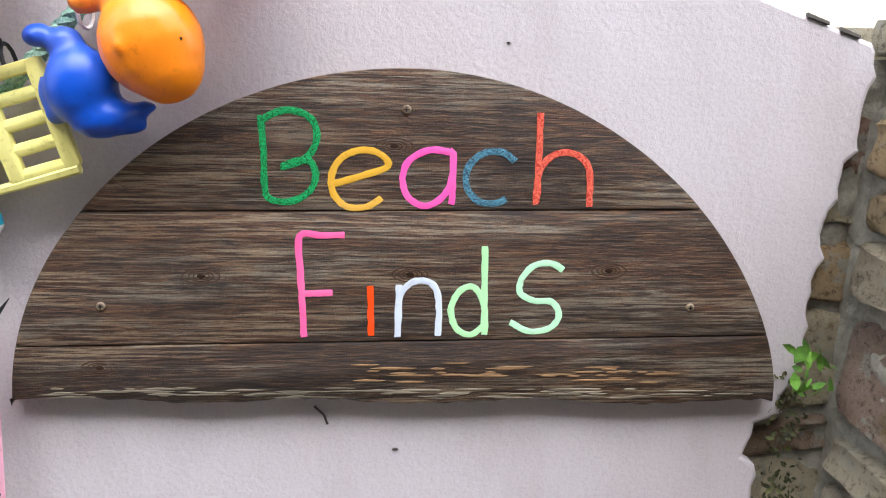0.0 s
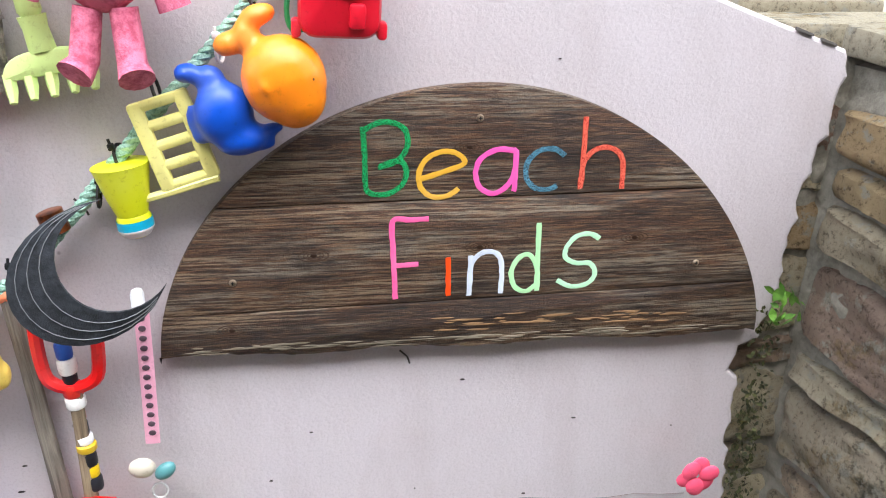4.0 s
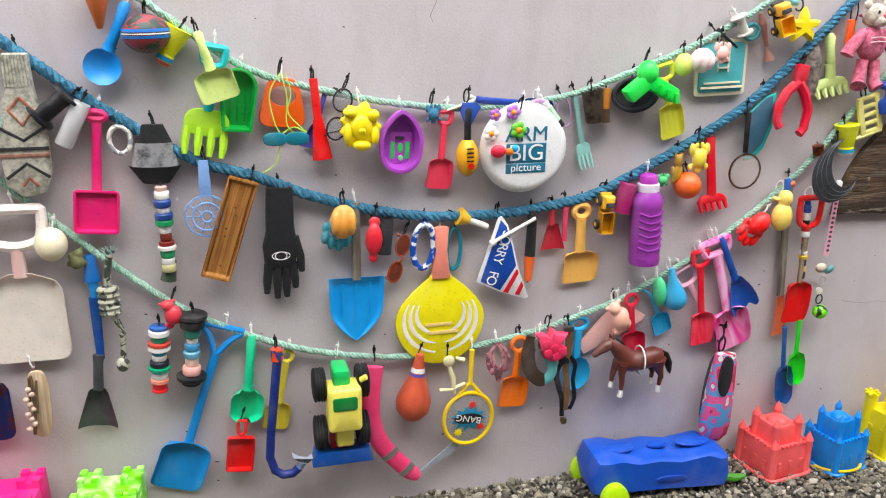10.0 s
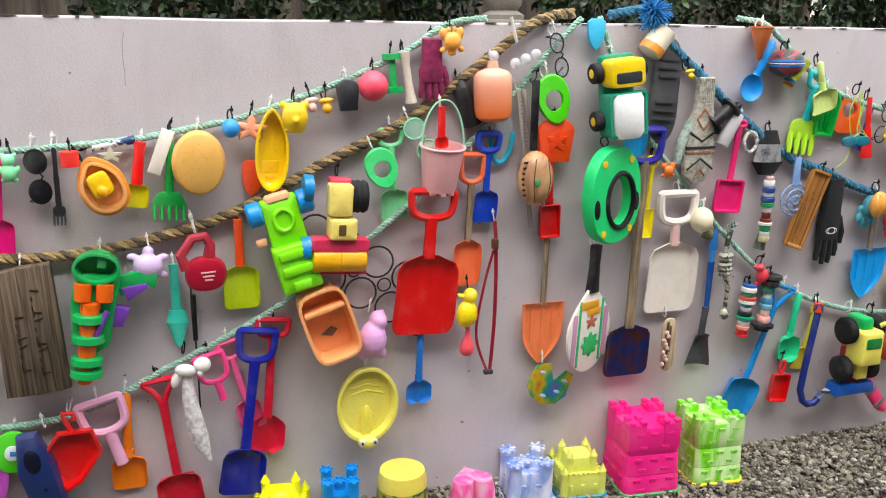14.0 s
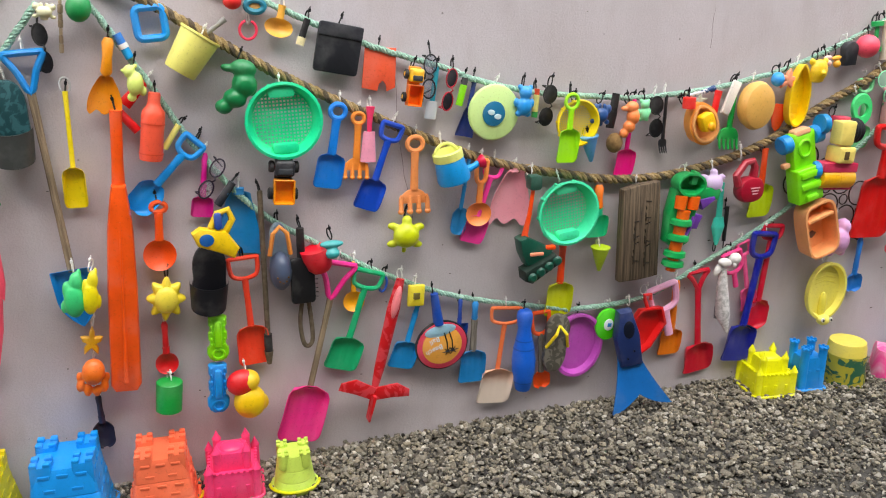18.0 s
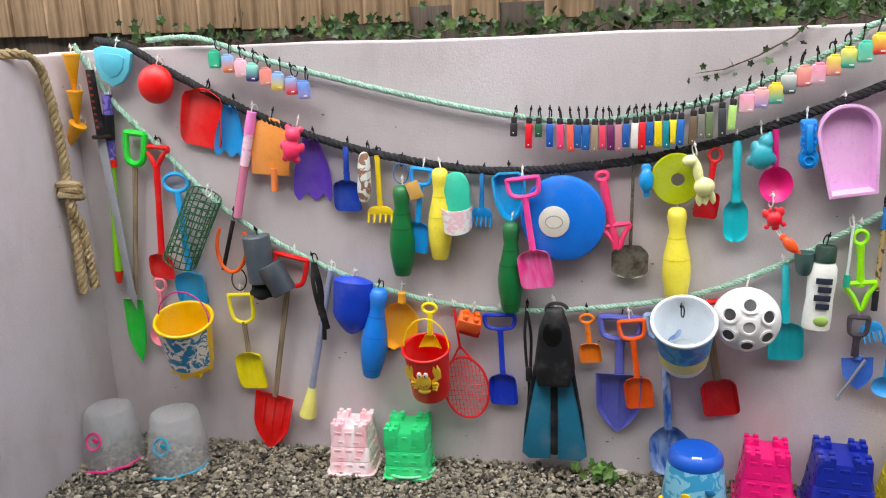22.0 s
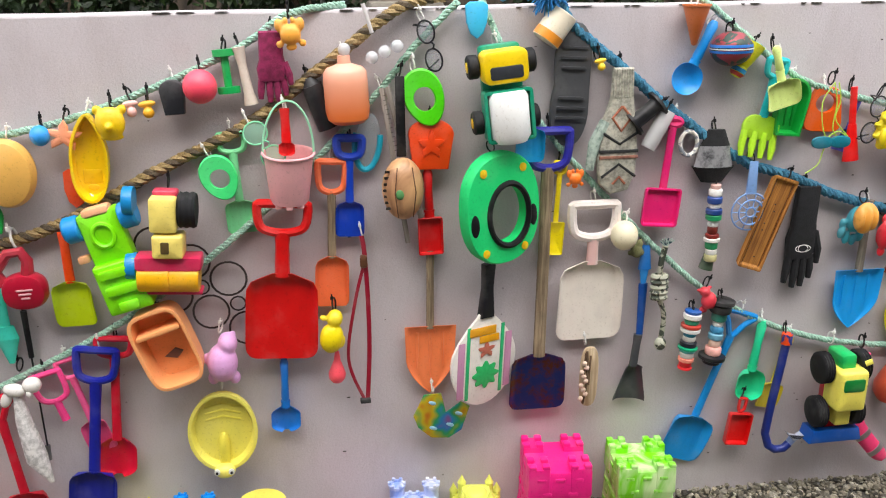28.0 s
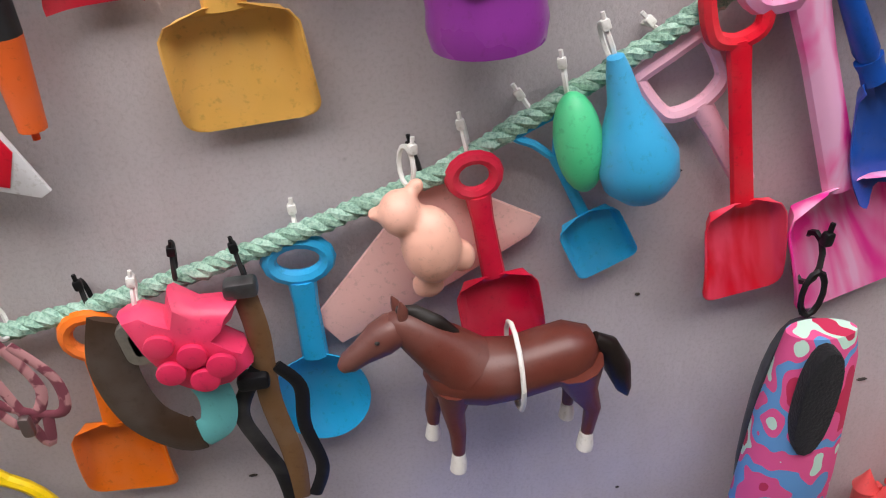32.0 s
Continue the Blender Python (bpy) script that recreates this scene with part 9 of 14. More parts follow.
def excavator(x, z):
	ob = make("toy_excavator", x, z, 0, -0.06, 0, "dark green toy excavator with an orange arm", "toy digger")
	g, o = M("17493a"), M("ee5a2a")
	bm = B()
	boxy(bm, 0, -0.02, -0.018, 0.042, 0.04, 0.048, 0.006)
	part("bucket", bm, g, ob)
	bm = B()
	tube(bm, [(-0.004, -0.024, -0.04), (-0.016, -0.028, -0.12), (-0.032, -0.03, -0.19), (-0.02, -0.03, -0.225), (0.01, -0.03, -0.25)], [0.007, 0.008, 0.012, 0.013, 0.01], 8, flat=0.7)
	part("arm", bm, o, ob)
	bm = B()
	slab(bm, [(-0.06, -0.2), (-0.035, -0.19), (0.06, -0.24), (0.05, -0.28), (-0.03, -0.29), (-0.05, -0.25)], -0.06, -0.004, 0.008)
	part("cab", bm, g, ob)
	bm = B()
	boxy(bm, 0.05, -0.05, -0.235, 0.04, 0.02, 0.014, 0.003)
	part("canopy", bm, o, ob)
	bm = B()
	slab(bm, [(-0.05, -0.3), (0.06, -0.25), (0.08, -0.27), (0.07, -0.29), (-0.02, -0.345), (-0.045, -0.335)], -0.085, -0.02, 0.01)
	part("track", bm, M("16261f", 0.6), ob)
	for i in range(4):
		bm = B()
		lathe(bm, [(0, 0.086), (0.014, 0.086), (0.017, 0.09), (0.01, 0.096), (0, 0.096)], 14, (-0.026 + 0.029 * i, 0, -0.32 + 0.0165 * i), "y")
		part("track_wheel", bm, g, ob)
	bm = B()
	boxy(bm, 0.0, -0.05, -0.25, 0.05, 0.03, 0.012, 0.003)
	part("seat", bm, M("e8967a"), ob)
	tie(ob, "white")


def cricket_bat(x, z):
	ob = make("cricket_bat", x, z, -3.8, -0.055, 0, "orange plastic cricket bat hung by its handle", "cricket bat")
	m = M("e8601c")
	bm = B()
	tube(bm, [(0, 0, 0), (0, 0, -0.14), (0, 0, -0.27)], [0.016, 0.0155, 0.02], 12)
	part("handle", bm, m, ob)
	bm = B()
	slab(bm, [(-0.019, -0.2), (0.019, -0.2), (0.027, -0.26), (0.034, -0.33), (0.04, -0.5), (0.042, -0.79), (0.03, -0.812), (-0.03, -0.812), (-0.042, -0.79), (-0.04, -0.5), (-0.034, -0.33), (-0.027, -0.26)], -0.034, 0.006, 0.013)
	part("blade", bm, m, ob)
	bm = B()
	tube(bm, [(0.0, -0.032, -0.3), (0.0, -0.034, -0.78)], [0.004, 0.006], 6)
	part("spine", bm, m, ob)
	tie(ob, "black")


def toy_blaster(x, z):
	ob = make("toy_water_pistol", x, z, 0, -0.085, 0, "small yellow and blue toy water pistol", "water gun")
	bm = B()
	slab(bm, [(-0.075, -0.06), (-0.05, -0.045), (0.02, -0.06), (0.055, -0.115), (0.04, -0.145), (0.0, -0.125), (-0.06, -0.1)], -0.04, 0.0, 0.014)
	part("body", bm, M("e6c222"), ob)
	bm = B()
	tube(bm, [(-0.02, -0.02, -0.05), (0.0, -0.02, -0.01), (0.03, -0.02, 0.0), (0.04, -0.02, -0.03), (0.02, -0.02, -0.065)], 0.01, 8)
	part("grip", bm, M("e6c222"), ob)
	bm = B()
	boxy(bm, 0.0, -0.022, -0.03, 0.022, 0.03, 0.05, 0.006)
	part("trigger", bm, M("2a4a9a"), ob)
	bm = B()
	slab(bm, oval(0.02, 0.018, 16, -0.035, -0.08), -0.043, -0.038, 0.001)
	part("badge", bm, M("1f5a9c"), ob)


def hair_brush(x, z):
	ob = make("hair_brush", x, z, 0, -0.05, 0, "black paddle hairbrush above a looped rope", "hairbrush")
	bm = B()
	tube(bm, [(0, 0, 0), (0, 0, -0.1)], [0.012, 0.013], 10)
	part("handle", bm, M("161618"), ob)
	bm = B()
	slab(bm, rect(-0.037, -0.235, 0.037, -0.09, 0.012), -0.024, 0.0, 0.008)
	part("head", bm, M("1c1c1e"), ob)
	for i in range(9):
		bm = B()
		tube(bm, [(0.03, -0.012, -0.105 - 0.014 * i), (0.046, -0.014, -0.106 - 0.014 * i)], 0.0012, 4)
		part("bristle", bm, M("0e0e10"), ob)
	tie(ob, "black")
	lp = make("rope_loop", x + 0.01, z - 0.24, 0, -0.04, 0, "loop of brown braided rope", "rope")
	strap(lp, [(-0.008, 0.02), (-0.02, -0.06), (-0.014, -0.13), (0.0, -0.15), (0.016, -0.13), (0.014, -0.06), (0.008, 0.0)], 0.007, "cloth:8a7a62,5a4c3a", 1.0, "loop")


def toy_glider(x, z):
	ob = make("toy_glider", x, z, -14, -0.06, 0, "red glittery plastic toy glider hanging nose up", "toy plane")
	m = M("camo:b8202c,c84a50")
	bm = B()
	tube(bm, [(0, 0, 0), (0, 0, -0.1), (0, 0, -0.3), (0, 0, -0.48)], [0.014, 0.022, 0.018, 0.004], 10, flat=0.6)
	part("fuselage", bm, m, ob)
	bm = B()
	egg(bm, 0.0, -0.012, -0.075, 0.014, 0.01, 0.055)
	part("canopy", bm, M("e88a8e"), ob)
	for s in (-1, 1):
		bm = B()
		slab(bm, [(0, -0.375), (s * 0.07, -0.352), (s * 0.118, -0.37), (s * 0.122, -0.395), (s * 0.06, -0.405), (0, -0.42)], -0.012, -0.004, 0.003)
		part("wing", bm, m, ob)
	bm = B()
	slab(bm, [(-0.006, -0.4), (0.006, -0.4), (0.002, -0.49), (-0.003, -0.49)], -0.03, 0.01, 0.002)
	part("tail_fin", bm, m, ob)
	tie(ob, "white")


def beach_ball_bat(x, z):
	ob = make("round_beach_bat", x, z, 8, -0.05, 0, "round neoprene beach bat with palm print and blue handle", "beach bat")
	bm = B()
	tube(bm, [(0, 0, 0), (0, 0, -0.11)], [0.013, 0.018], 12)
	part("handle", bm, M("1f4aa0"), ob)
	for r, c, nm, y0 in ((0.092, "1c1c1e", "edging", -0.008), (0.088, "c8485a", "border", -0.0095), (0.07, "e0a45a", "sunset_print", -0.011)):
		bm = B()
		slab(bm, oval(r, r * 0.94, 36, 0, -0.185), y0, 0.004, 0.002)
		part(nm, bm, M(c), ob)
	bm = B()
	slab(bm, oval(0.055, 0.02, 20, 0.0, -0.13), -0.0118, -0.01, 0.0004)
	part("sea_print", bm, M("9ac0d0"), ob)
	for dx in (0.012, 0.03):
		bm = B()
		tube(bm, [(dx, -0.0115, -0.14), (dx + 0.006, -0.0115, -0.175), (dx + 0.004, -0.0115, -0.205)], 0.0022, 4)
		part("palm_trunk", bm, BLACK, ob)
		for i in range(6):
			a = 2 * math.pi * i / 6
			bm = B()
			tube(bm, [(dx + 0.004, -0.0118, -0.21), (dx + 0.004 + 0.02 * math.cos(a), -0.0118, -0.21 + 0.014 * math.sin(a))], [0.003, 0.001], 4)
			part("palm_frond", bm, BLACK, ob)
	lettering("word_ball", "Ball", 0.026, M("dce4ea"), ob, -0.024, -0.0122, -0.16, 168, 0.0003)
	lettering("word_beach", "Beach", 0.026, M("dce4ea"), ob, -0.03, -0.0122, -0.192, 168, 0.0003)
	tie(ob, "black")


def ring_disc(x, z):
	ob = make("lime_ring_disc", x, z, 0, -0.045, 0, "lime green flat throwing ring", "throwing ring")
	bm = B()
	oa, ia = oval(0.075, 0.078, 36, 0, -0.06), oval(0.02, 0.02, 36, 0.004, -0.062)
	strip(bm, [[(p[0], 0.0, p[1]) for p in oa], [(p[0], -0.008, p[1]) for p in oa], [(p[0] * 0.96, -0.012, -0.06 + (p[1] + 0.06) * 0.96) for p in oa], [(p[0], -0.01, p[1]) for p in ia], [(p[0], 0.0, p[1]) for p in ia], [(p[0], 0.0, p[1]) for p in oa]], True, (False, False))
	part("ring", bm, M("a8b42a"), ob)
	tie(ob, "black", z=0.012)


def coiled_rope(x, z):
	"""A hawser hung in the corner: down, a bulky knot, then the doubled ends."""
	rope("corner_rope", CORNER_A, 0.034, HEMP2, 15, "thick pale hemp rope hung and knotted in the corner")
	rope("corner_rope", CORNER_B, 0.034, HEMP2, 15, "doubled end of the thick hemp rope")
	ob = make("rope_knot", KNOT[0], KNOT[1], 0, KNOT[2], 0, "bulky frayed knot in the hemp rope", "knot")
	for i, a in enumerate((8, -12, 24)):
		bm = B()
		tube(bm, arc(0, 0, 0.034, 0.02, 0, 360, 18)[:-1], 0.014, 8, True)
		bmesh.ops.transform(bm, matrix=Matrix.Translation((0, 0, 0.018 - 0.018 * i)) @ Matrix.Rotation(radians(70), 4, "X") @ Matrix.Rotation(radians(a), 4, "Y"), verts=bm.verts)
		part("turn", bm, fibre(*HEMP2[i]), ob)
	rnd = random.Random(8)
	for i in range(16):
		bm = B()
		s = rnd.choice((-1, 1))
		tube(bm, [(s * 0.03, -0.01, 0.02), (s * rnd.uniform(0.045, 0.065), -0.02, rnd.uniform(-0.02, 0.035))], [0.002, 0.001], 4)
		part("frayed_end", bm, fibre(*HEMP2[0]), ob)


def camouflage():
	"""Hard-edged patches of pink, crimson, blue and mint."""
	m, n, l, b = nodes_of("camouflage")
	t = noise_node(n, l, 17, 2, 0.5)
	r = ramp(n, l, t.outputs[0], [(0.0, lin("c02a52")), (0.4, lin("e0568e")), (0.47, lin("5f96cc")), (0.53, lin("e0568e")), (0.58, lin("bfe0d0")), (0.63, lin("c02a52"))])
	r.color_ramp.interpolation = "CONSTANT"
	l.new(r.outputs[0], b.inputs["Base Color"])
	b.inputs["Roughness"].default_value = 0.8
	return m


def wetsuit_shoe(x, z):
	ob = make("wetsuit_shoe", x, z, -4, -0.05, 0, "pink and blue camouflage wetsuit shoe hung by its heel loop", "shoe")
	prof = [(0.0, 0.026, -0.002, 0.014), (0.02, 0.03, 0.0, 0.02), (0.07, 0.034, 0.0, 0.03), (0.11, 0.036, 0.001, 0.034), (0.15, 0.04, 0.002, 0.028), (0.175, 0.036, 0.003, 0.022), (0.188, 0.02, 0.004, 0.014)]
	bm = B()
	strip(bm, [[(cx + w * math.cos(a), -0.026 - d * math.sin(a), -h) for a in [2 * math.pi * i / 18 for i in range(18)]] for h, w, cx, d in prof])
	part("upper", bm, camouflage(), ob)
	bm = B()
	slab(bm, oval(0.014, 0.042, 20, -0.008, -0.04, 2.4), -0.06, -0.045, 0.002)
	part("opening", bm, cloth("141418"), ob)
	bm = B()
	slab(bm, oval(0.028, 0.088, 24, 0.0, -0.094, 2.6), -0.006, 0.004, 0.003)
	part("sole", bm, M("2a2c34"), ob)
	bm = B()
	tube(bm, arc(0.0, 0.012, 0.008, 0.016, 0, 360, 12)[:-1], 0.0025, 6, True)
	part("heel_loop", bm, BLACK, ob)
	tie(ob, "black", z=0.03)
	ob.matrix_world = ob.matrix_world @ Matrix.Diagonal((1.4, 1.2, 1.62, 1))


CORNER_A = [(LEFT - 0.08, 1.465, -0.36), (LEFT + 0.03, 1.462, -0.27), (LEFT + 0.03, 1.42, -0.19), (LEFT + 0.03, 1.314, -0.16), (LEFT + 0.03, 1.182, -0.144), (LEFT + 0.03, 1.02, -0.14), (LEFT + 0.035, 0.81, -0.148), (LEFT + 0.035, 0.63, -0.15)]
CORNER_B = [(LEFT + 0.04, 0.98, -0.15), (LEFT + 0.05, 0.93, -0.16), (LEFT + 0.055, 0.85, -0.13), (LEFT + 0.055, 0.64, -0.11)]
KNOT = (LEFT + 0.045, 1.0, -0.15)
HEMP2 = [("c4ae84", "8a7450"), ("b8a276", "7c6846"), ("cbb68e", "907a56")]


def toy_sword(x, z):
	ob = make("toy_katana", x, z, 2, -0.05, 0, "toy katana with a black wrapped grip and grey blade", "toy sword")
	bm = B()
	tube(bm, [(0, 0, 0), (0, 0, -0.22)], [0.016, 0.017], 10, flat=0.7)
	part("grip", bm, M("1c1a1c"), ob)
	for i in range(9):
		bm = B()
		boxy(bm, 0, -0.0125, -0.018 - 0.022 * i, 0.012, 0.003, 0.008, 0.001)
		part("wrap_diamond", bm, M("7a2a2a"), ob)
	bm = B()
	lathe(bm, [(0, -0.222), (0.034, -0.222), (0.036, -0.226), (0.034, -0.234), (0, -0.234)], 20, sy=0.7)
	part("guard", bm, M("2c221e"), ob)
	bm = B()
	slab(bm, [(-0.016, -0.234), (0.016, -0.234), (0.03, -0.8), (0.026, -0.86), (0.0, -0.8)], -0.006, 0.0, 0.002)
	part("blade", bm, M("8f9298"), ob)
	tie(ob, "white")


def mesh_tube(x, z):
	ob = make("mesh_tube", x, z, -28, -0.075, 0, "crushed dark green plastic mesh tube", "mesh tube")
	m = M("2a5c40")
	r, L = 0.058, 0.27
	for i in range(11):
		bm = B()
		tube(bm, [(r * math.cos(a), r * math.sin(a), -L * i / 10) for a in [2 * math.pi * k / 20 for k in range(20)]], 0.0024, 5, True)
		part("hoop", bm, m, ob)
	for k in range(18):
		a = 2 * math.pi * k / 18
		bm = B()
		tube(bm, [(r * math.cos(a), r * math.sin(a), 0), (r * math.cos(a + 0.3), r * math.sin(a + 0.3), -L)], 0.0022, 5)
		part("mesh_strand", bm, m, ob)
	tie(ob, "white")


def strap_bundle(x, z):
	ob = make("black_strap_bundle", x, z, 4, -0.045, 0, "folded bundle of black webbing straps", "straps")
	for pts in ([(0, 0), (-0.012, -0.06), (-0.008, -0.14), (0.004, -0.22), (-0.002, -0.28)], [(0.004, 0), (0.014, -0.08), (0.01, -0.16), (0.018, -0.24)], [(0, -0.02), (0.006, -0.1), (-0.004, -0.19)]):
		strap(ob, pts, 0.008, "17171a", 0.35, "webbing")
	tie(ob, "black")


def crab_print(x, z):
	ob = make("crab_picture", x, z, 0, -0.166, 0, "yellow printed crab face on a red bucket", "printed picture")
	ob.matrix_world = pose(x, -0.166, z, 16, 0, 0)
	m = M("eec95e")

	def patch(o, bow):
		bm = B()
		slab(bm, o, -0.0016 + bow, 0.004 + bow, 0.0005)
		part("patch", bm, m, ob)
	patch(oval(0.0135, 0.016, 20), 0.0)
	patch([(0.011 * math.cos(a), -0.018 - 0.006 * math.sin(a)) for a in [math.pi * i / 10 for i in range(11)]], 0.0)
	for sx in (-1, 1):
		patch([(sx * x, z) for x, z in ((0.012, 0.0), (0.02, 0.006), (0.019, 0.012), (0.017, 0.022), (0.02, 0.034), (0.0235, 0.022), (0.026, 0.034), (0.031, 0.022), (0.031, 0.008), (0.025, 0.002), (0.017, -0.004))], 0.007)
		for k in range(3):
			patch([(sx * x, z - 0.006 * k) for x, z in ((0.014, -0.003), (0.024 - 0.002 * k, -0.002), (0.026 - 0.002 * k, -0.007), (0.022 - 0.002 * k, -0.005), (0.014, -0.006))], 0.0035)
		bm = B()
		slab(bm, oval(0.0042, 0.005, 12, sx * 0.006, 0.017), -0.003, 0.002, 0.0005)
		eye = part("eye", bm, M("f0e6e2"), ob)
		bm = B()
		slab(bm, oval(0.0015, 0.0022, 8, sx * 0.005, 0.0165), -0.0036, -0.002, 0.0003)
		part("pupil", bm, M("2a1a16"), eye)
	bm = B()
	tube(bm, [(-0.008, -0.002, -0.004), (0, -0.0025, -0.008), (0.008, -0.002, -0.004)], 0.0006, 4)
	part("smile", bm, M("7a3a1c"), ob)
	ob.matrix_world = ob.matrix_world @ Matrix.Scale(1.871, 4)


def toy_brick(x, z):
	ob = make("toy_brick", x, z, -18, -0.075, 0, "orange toy building brick with four studs", "toy brick")
	bm = B()
	boxy(bm, 0, 0, -0.035, 0.075, 0.05, 0.045, 0.003)
	part("brick", bm, M("ee6a26"), ob)
	for sx in (-0.018, 0.018):
		for sy in (-0.012, 0.012):
			bm = B()
			lathe(bm, [(0.0105, -0.014), (0.0105, 0.0), (0.009, 0.002), (0, 0.002)], 12, (sx, sy, 0.0))
			part("stud", bm, M("ee6a26"), ob)
	bm = B()
	boxy(bm, 0.012, 0.01, -0.07, 0.07, 0.04, 0.03, 0.003)
	part("lower_brick", bm, M("c8262a"), ob)
	tie(ob, "white", z=0.02)
	ob.matrix_world = pose(x, -0.075, z, 22, 18, 12)


def mask_strap(x, z):
	ob = make("mask_strap", x, z, 0, -0.04, 0, "thin black looped elastic strap", "strap")
	strap(ob, [(0, 0), (-0.006, -0.08), (-0.002, -0.18), (0.006, -0.26), (0.004, -0.34), (0.012, -0.4)], 0.005, "1c1c1e", 0.5, "elastic", ((0.006, -0.22, 0.02, 0.05, "26262a", "buckle"),))
	strap(ob, [(0.002, 0), (0.014, -0.08), (0.012, -0.18), (0.008, -0.24)], 0.005, "1c1c1e", 0.5, "elastic")
	tie(ob, "black")


def swim_fin(x, z):
	ob = make("long_swim_fin", x, z, 0, -0.05, 0, "long black and blue swimming fin", "swim fin")
	bm = B()
	slab(bm, [(-0.02, 0.005), (0.03, 0.005), (0.052, -0.06), (0.07, -0.2), (0.055, -0.262), (-0.05, -0.262), (-0.062, -0.2), (-0.045, -0.06)], -0.06, 0.0, 0.02)
	part("foot_pocket", bm, M("1a1b1e", 0.6), ob)
	# opening not hollowed out: its inner shade is this black oval
	bm = B()
	slab(bm, oval(0.032, 0.042, 20, 0.0, -0.075), -0.0615, -0.05, 0.004)
	part("foot_opening", bm, M("0a0a0c"), ob)
	for s in (-1, 1):
		bm = B()
		slab(bm, [(s * 0.004, -0.24), (s * 0.06, -0.24), (s * 0.098, -0.4), (s * 0.108, -0.52), (s * 0.085, -0.54), (s * 0.012, -0.535)], -0.018, -0.006, 0.003)
		part("blade", bm, M("2a6a86"), ob)
		bm = B()
		tube(bm, [(s * 0.058, -0.016, -0.2), (s * 0.086, -0.016, -0.36), (s * 0.104, -0.014, -0.5)], [0.008, 0.006, 0.003], 7)
		part("side_rail", bm, M("1a1b1e"), ob)
	bm = B()
	slab(bm, rect(-0.011, -0.52, 0.013, -0.24, 0.004), -0.022, -0.006, 0.004)
	part("centre_rib", bm, M("1a1b1e"), ob)
	bm = B()
	tube(bm, arc(0.012, 0.0, 0.034, 0.022, 10, 190, 12, -0.03), 0.006, 7)
	part("heel_strap", bm, M("1a1b1e"), ob)
	tie(ob, "white")


def holey_ball(x, z):
	ob = make("holed_ball", x, z, 0, -0.1, 0, "white plastic ball with round holes", "ball")
	bm = B()
	egg(bm, 0, 0, -0.098, 0.1, 0.075, 0.098, 0, 28)
	part("shell", bm, M("e4e4e4"), ob)
	for k in range(7):
		a = 2 * math.pi * k / 6 + 0.5
		rr = 0.062 if k < 6 else 0.0
		dx, dz = rr * math.cos(a), rr * math.sin(a)
		yy = -0.075 * math.sqrt(max(0.05, 1 - (rr / 0.1) ** 2))
		m = Matrix.Translation((dx, yy - 0.001, -0.098 + dz)) @ Vector((0, -1, 0)).rotation_difference(Vector((dx * 1.0, yy * 1.8, dz)).normalized()).to_matrix().to_4x4()
		bm = B()
		lathe(bm, [(0.017, -0.004), (0.024, -0.001), (0.026, 0.004), (0.019, 0.005), (0.016, -0.002)], 18, (0, 0, 0), "y", (False, False))
		bmesh.ops.transform(bm, matrix=m, verts=bm.verts)
		part("hole_rim", bm, M("e4e4e4"), ob)
		# shell is closed: a grey disc carries each hole's inner shade as colour
		bm = B()
		lathe(bm, [(0, 0.0012), (0.0175, 0.001), (0.018, -0.002), (0, -0.003)], 16, (0, 0, 0), "y")
		bmesh.ops.transform(bm, matrix=m, verts=bm.verts)
		part("hole", bm, M("3a3a3c" if k < 6 else "9a9a9c"), ob)
	tie(ob, "white")


def mayo_bottle(x, z):
	ob = make("squeezy_bottle", x, z, -3, -0.06, 0, "white squeezy sauce bottle with a green cap", "bottle")
	bm = B()
	lathe(bm, [(0, -0.05), (0.03, -0.05), (0.038, -0.065), (0.041, -0.1), (0.038, -0.16), (0.041, -0.22), (0.04, -0.255), (0.03, -0.262), (0, -0.262)], 24, sy=0.75)
	part("body", bm, M("e6e8e2"), ob)
	bm = B()
	lathe(bm, [(0, 0.0), (0.026, 0.0), (0.03, -0.006), (0.031, -0.048), (0, -0.05)], 20, sy=0.8)
	part("cap", bm, M("1f3a30"), ob)
	for i in range(4):
		bm = B()
		boxy(bm, 0.004 * (i % 2), -0.033, -0.1 - 0.026 * i, 0.046 - 0.008 * (i % 2), 0.003, 0.018, 0.001)
		part("label_block", bm, M("2c3040"), ob)
	bm = B()
	egg(bm, 0.006, -0.026, -0.225, 0.022, 0.01, 0.018)
	part("label_picture", bm, M("9cba6a"), ob)
	tie(ob, "black")


def plaited_band(x, z):
	ob = make("plaited_band", x, z, 0, -0.075, 0, "mauve plaited cloth headband", "headband")
	for s in range(3):
		bm = B()
		pts = []
		for i in range(40):
			f = i / 39
			a = radians(150 - 190 * f)
			ph = f * 26 + s * 2.09
			pts.append((0.035 + (0.052 + 0.005 * math.cos(ph)) * math.cos(a) * 1.05, 0.006 * math.sin(ph), -0.075 + (0.085 + 0.005 * math.cos(ph)) * math.sin(a)))
		tube(bm, pts, 0.007, 6)
		part("plait", bm, M("cloth:b98a9a,d0a8b4"), ob)
	tie(ob, "black")


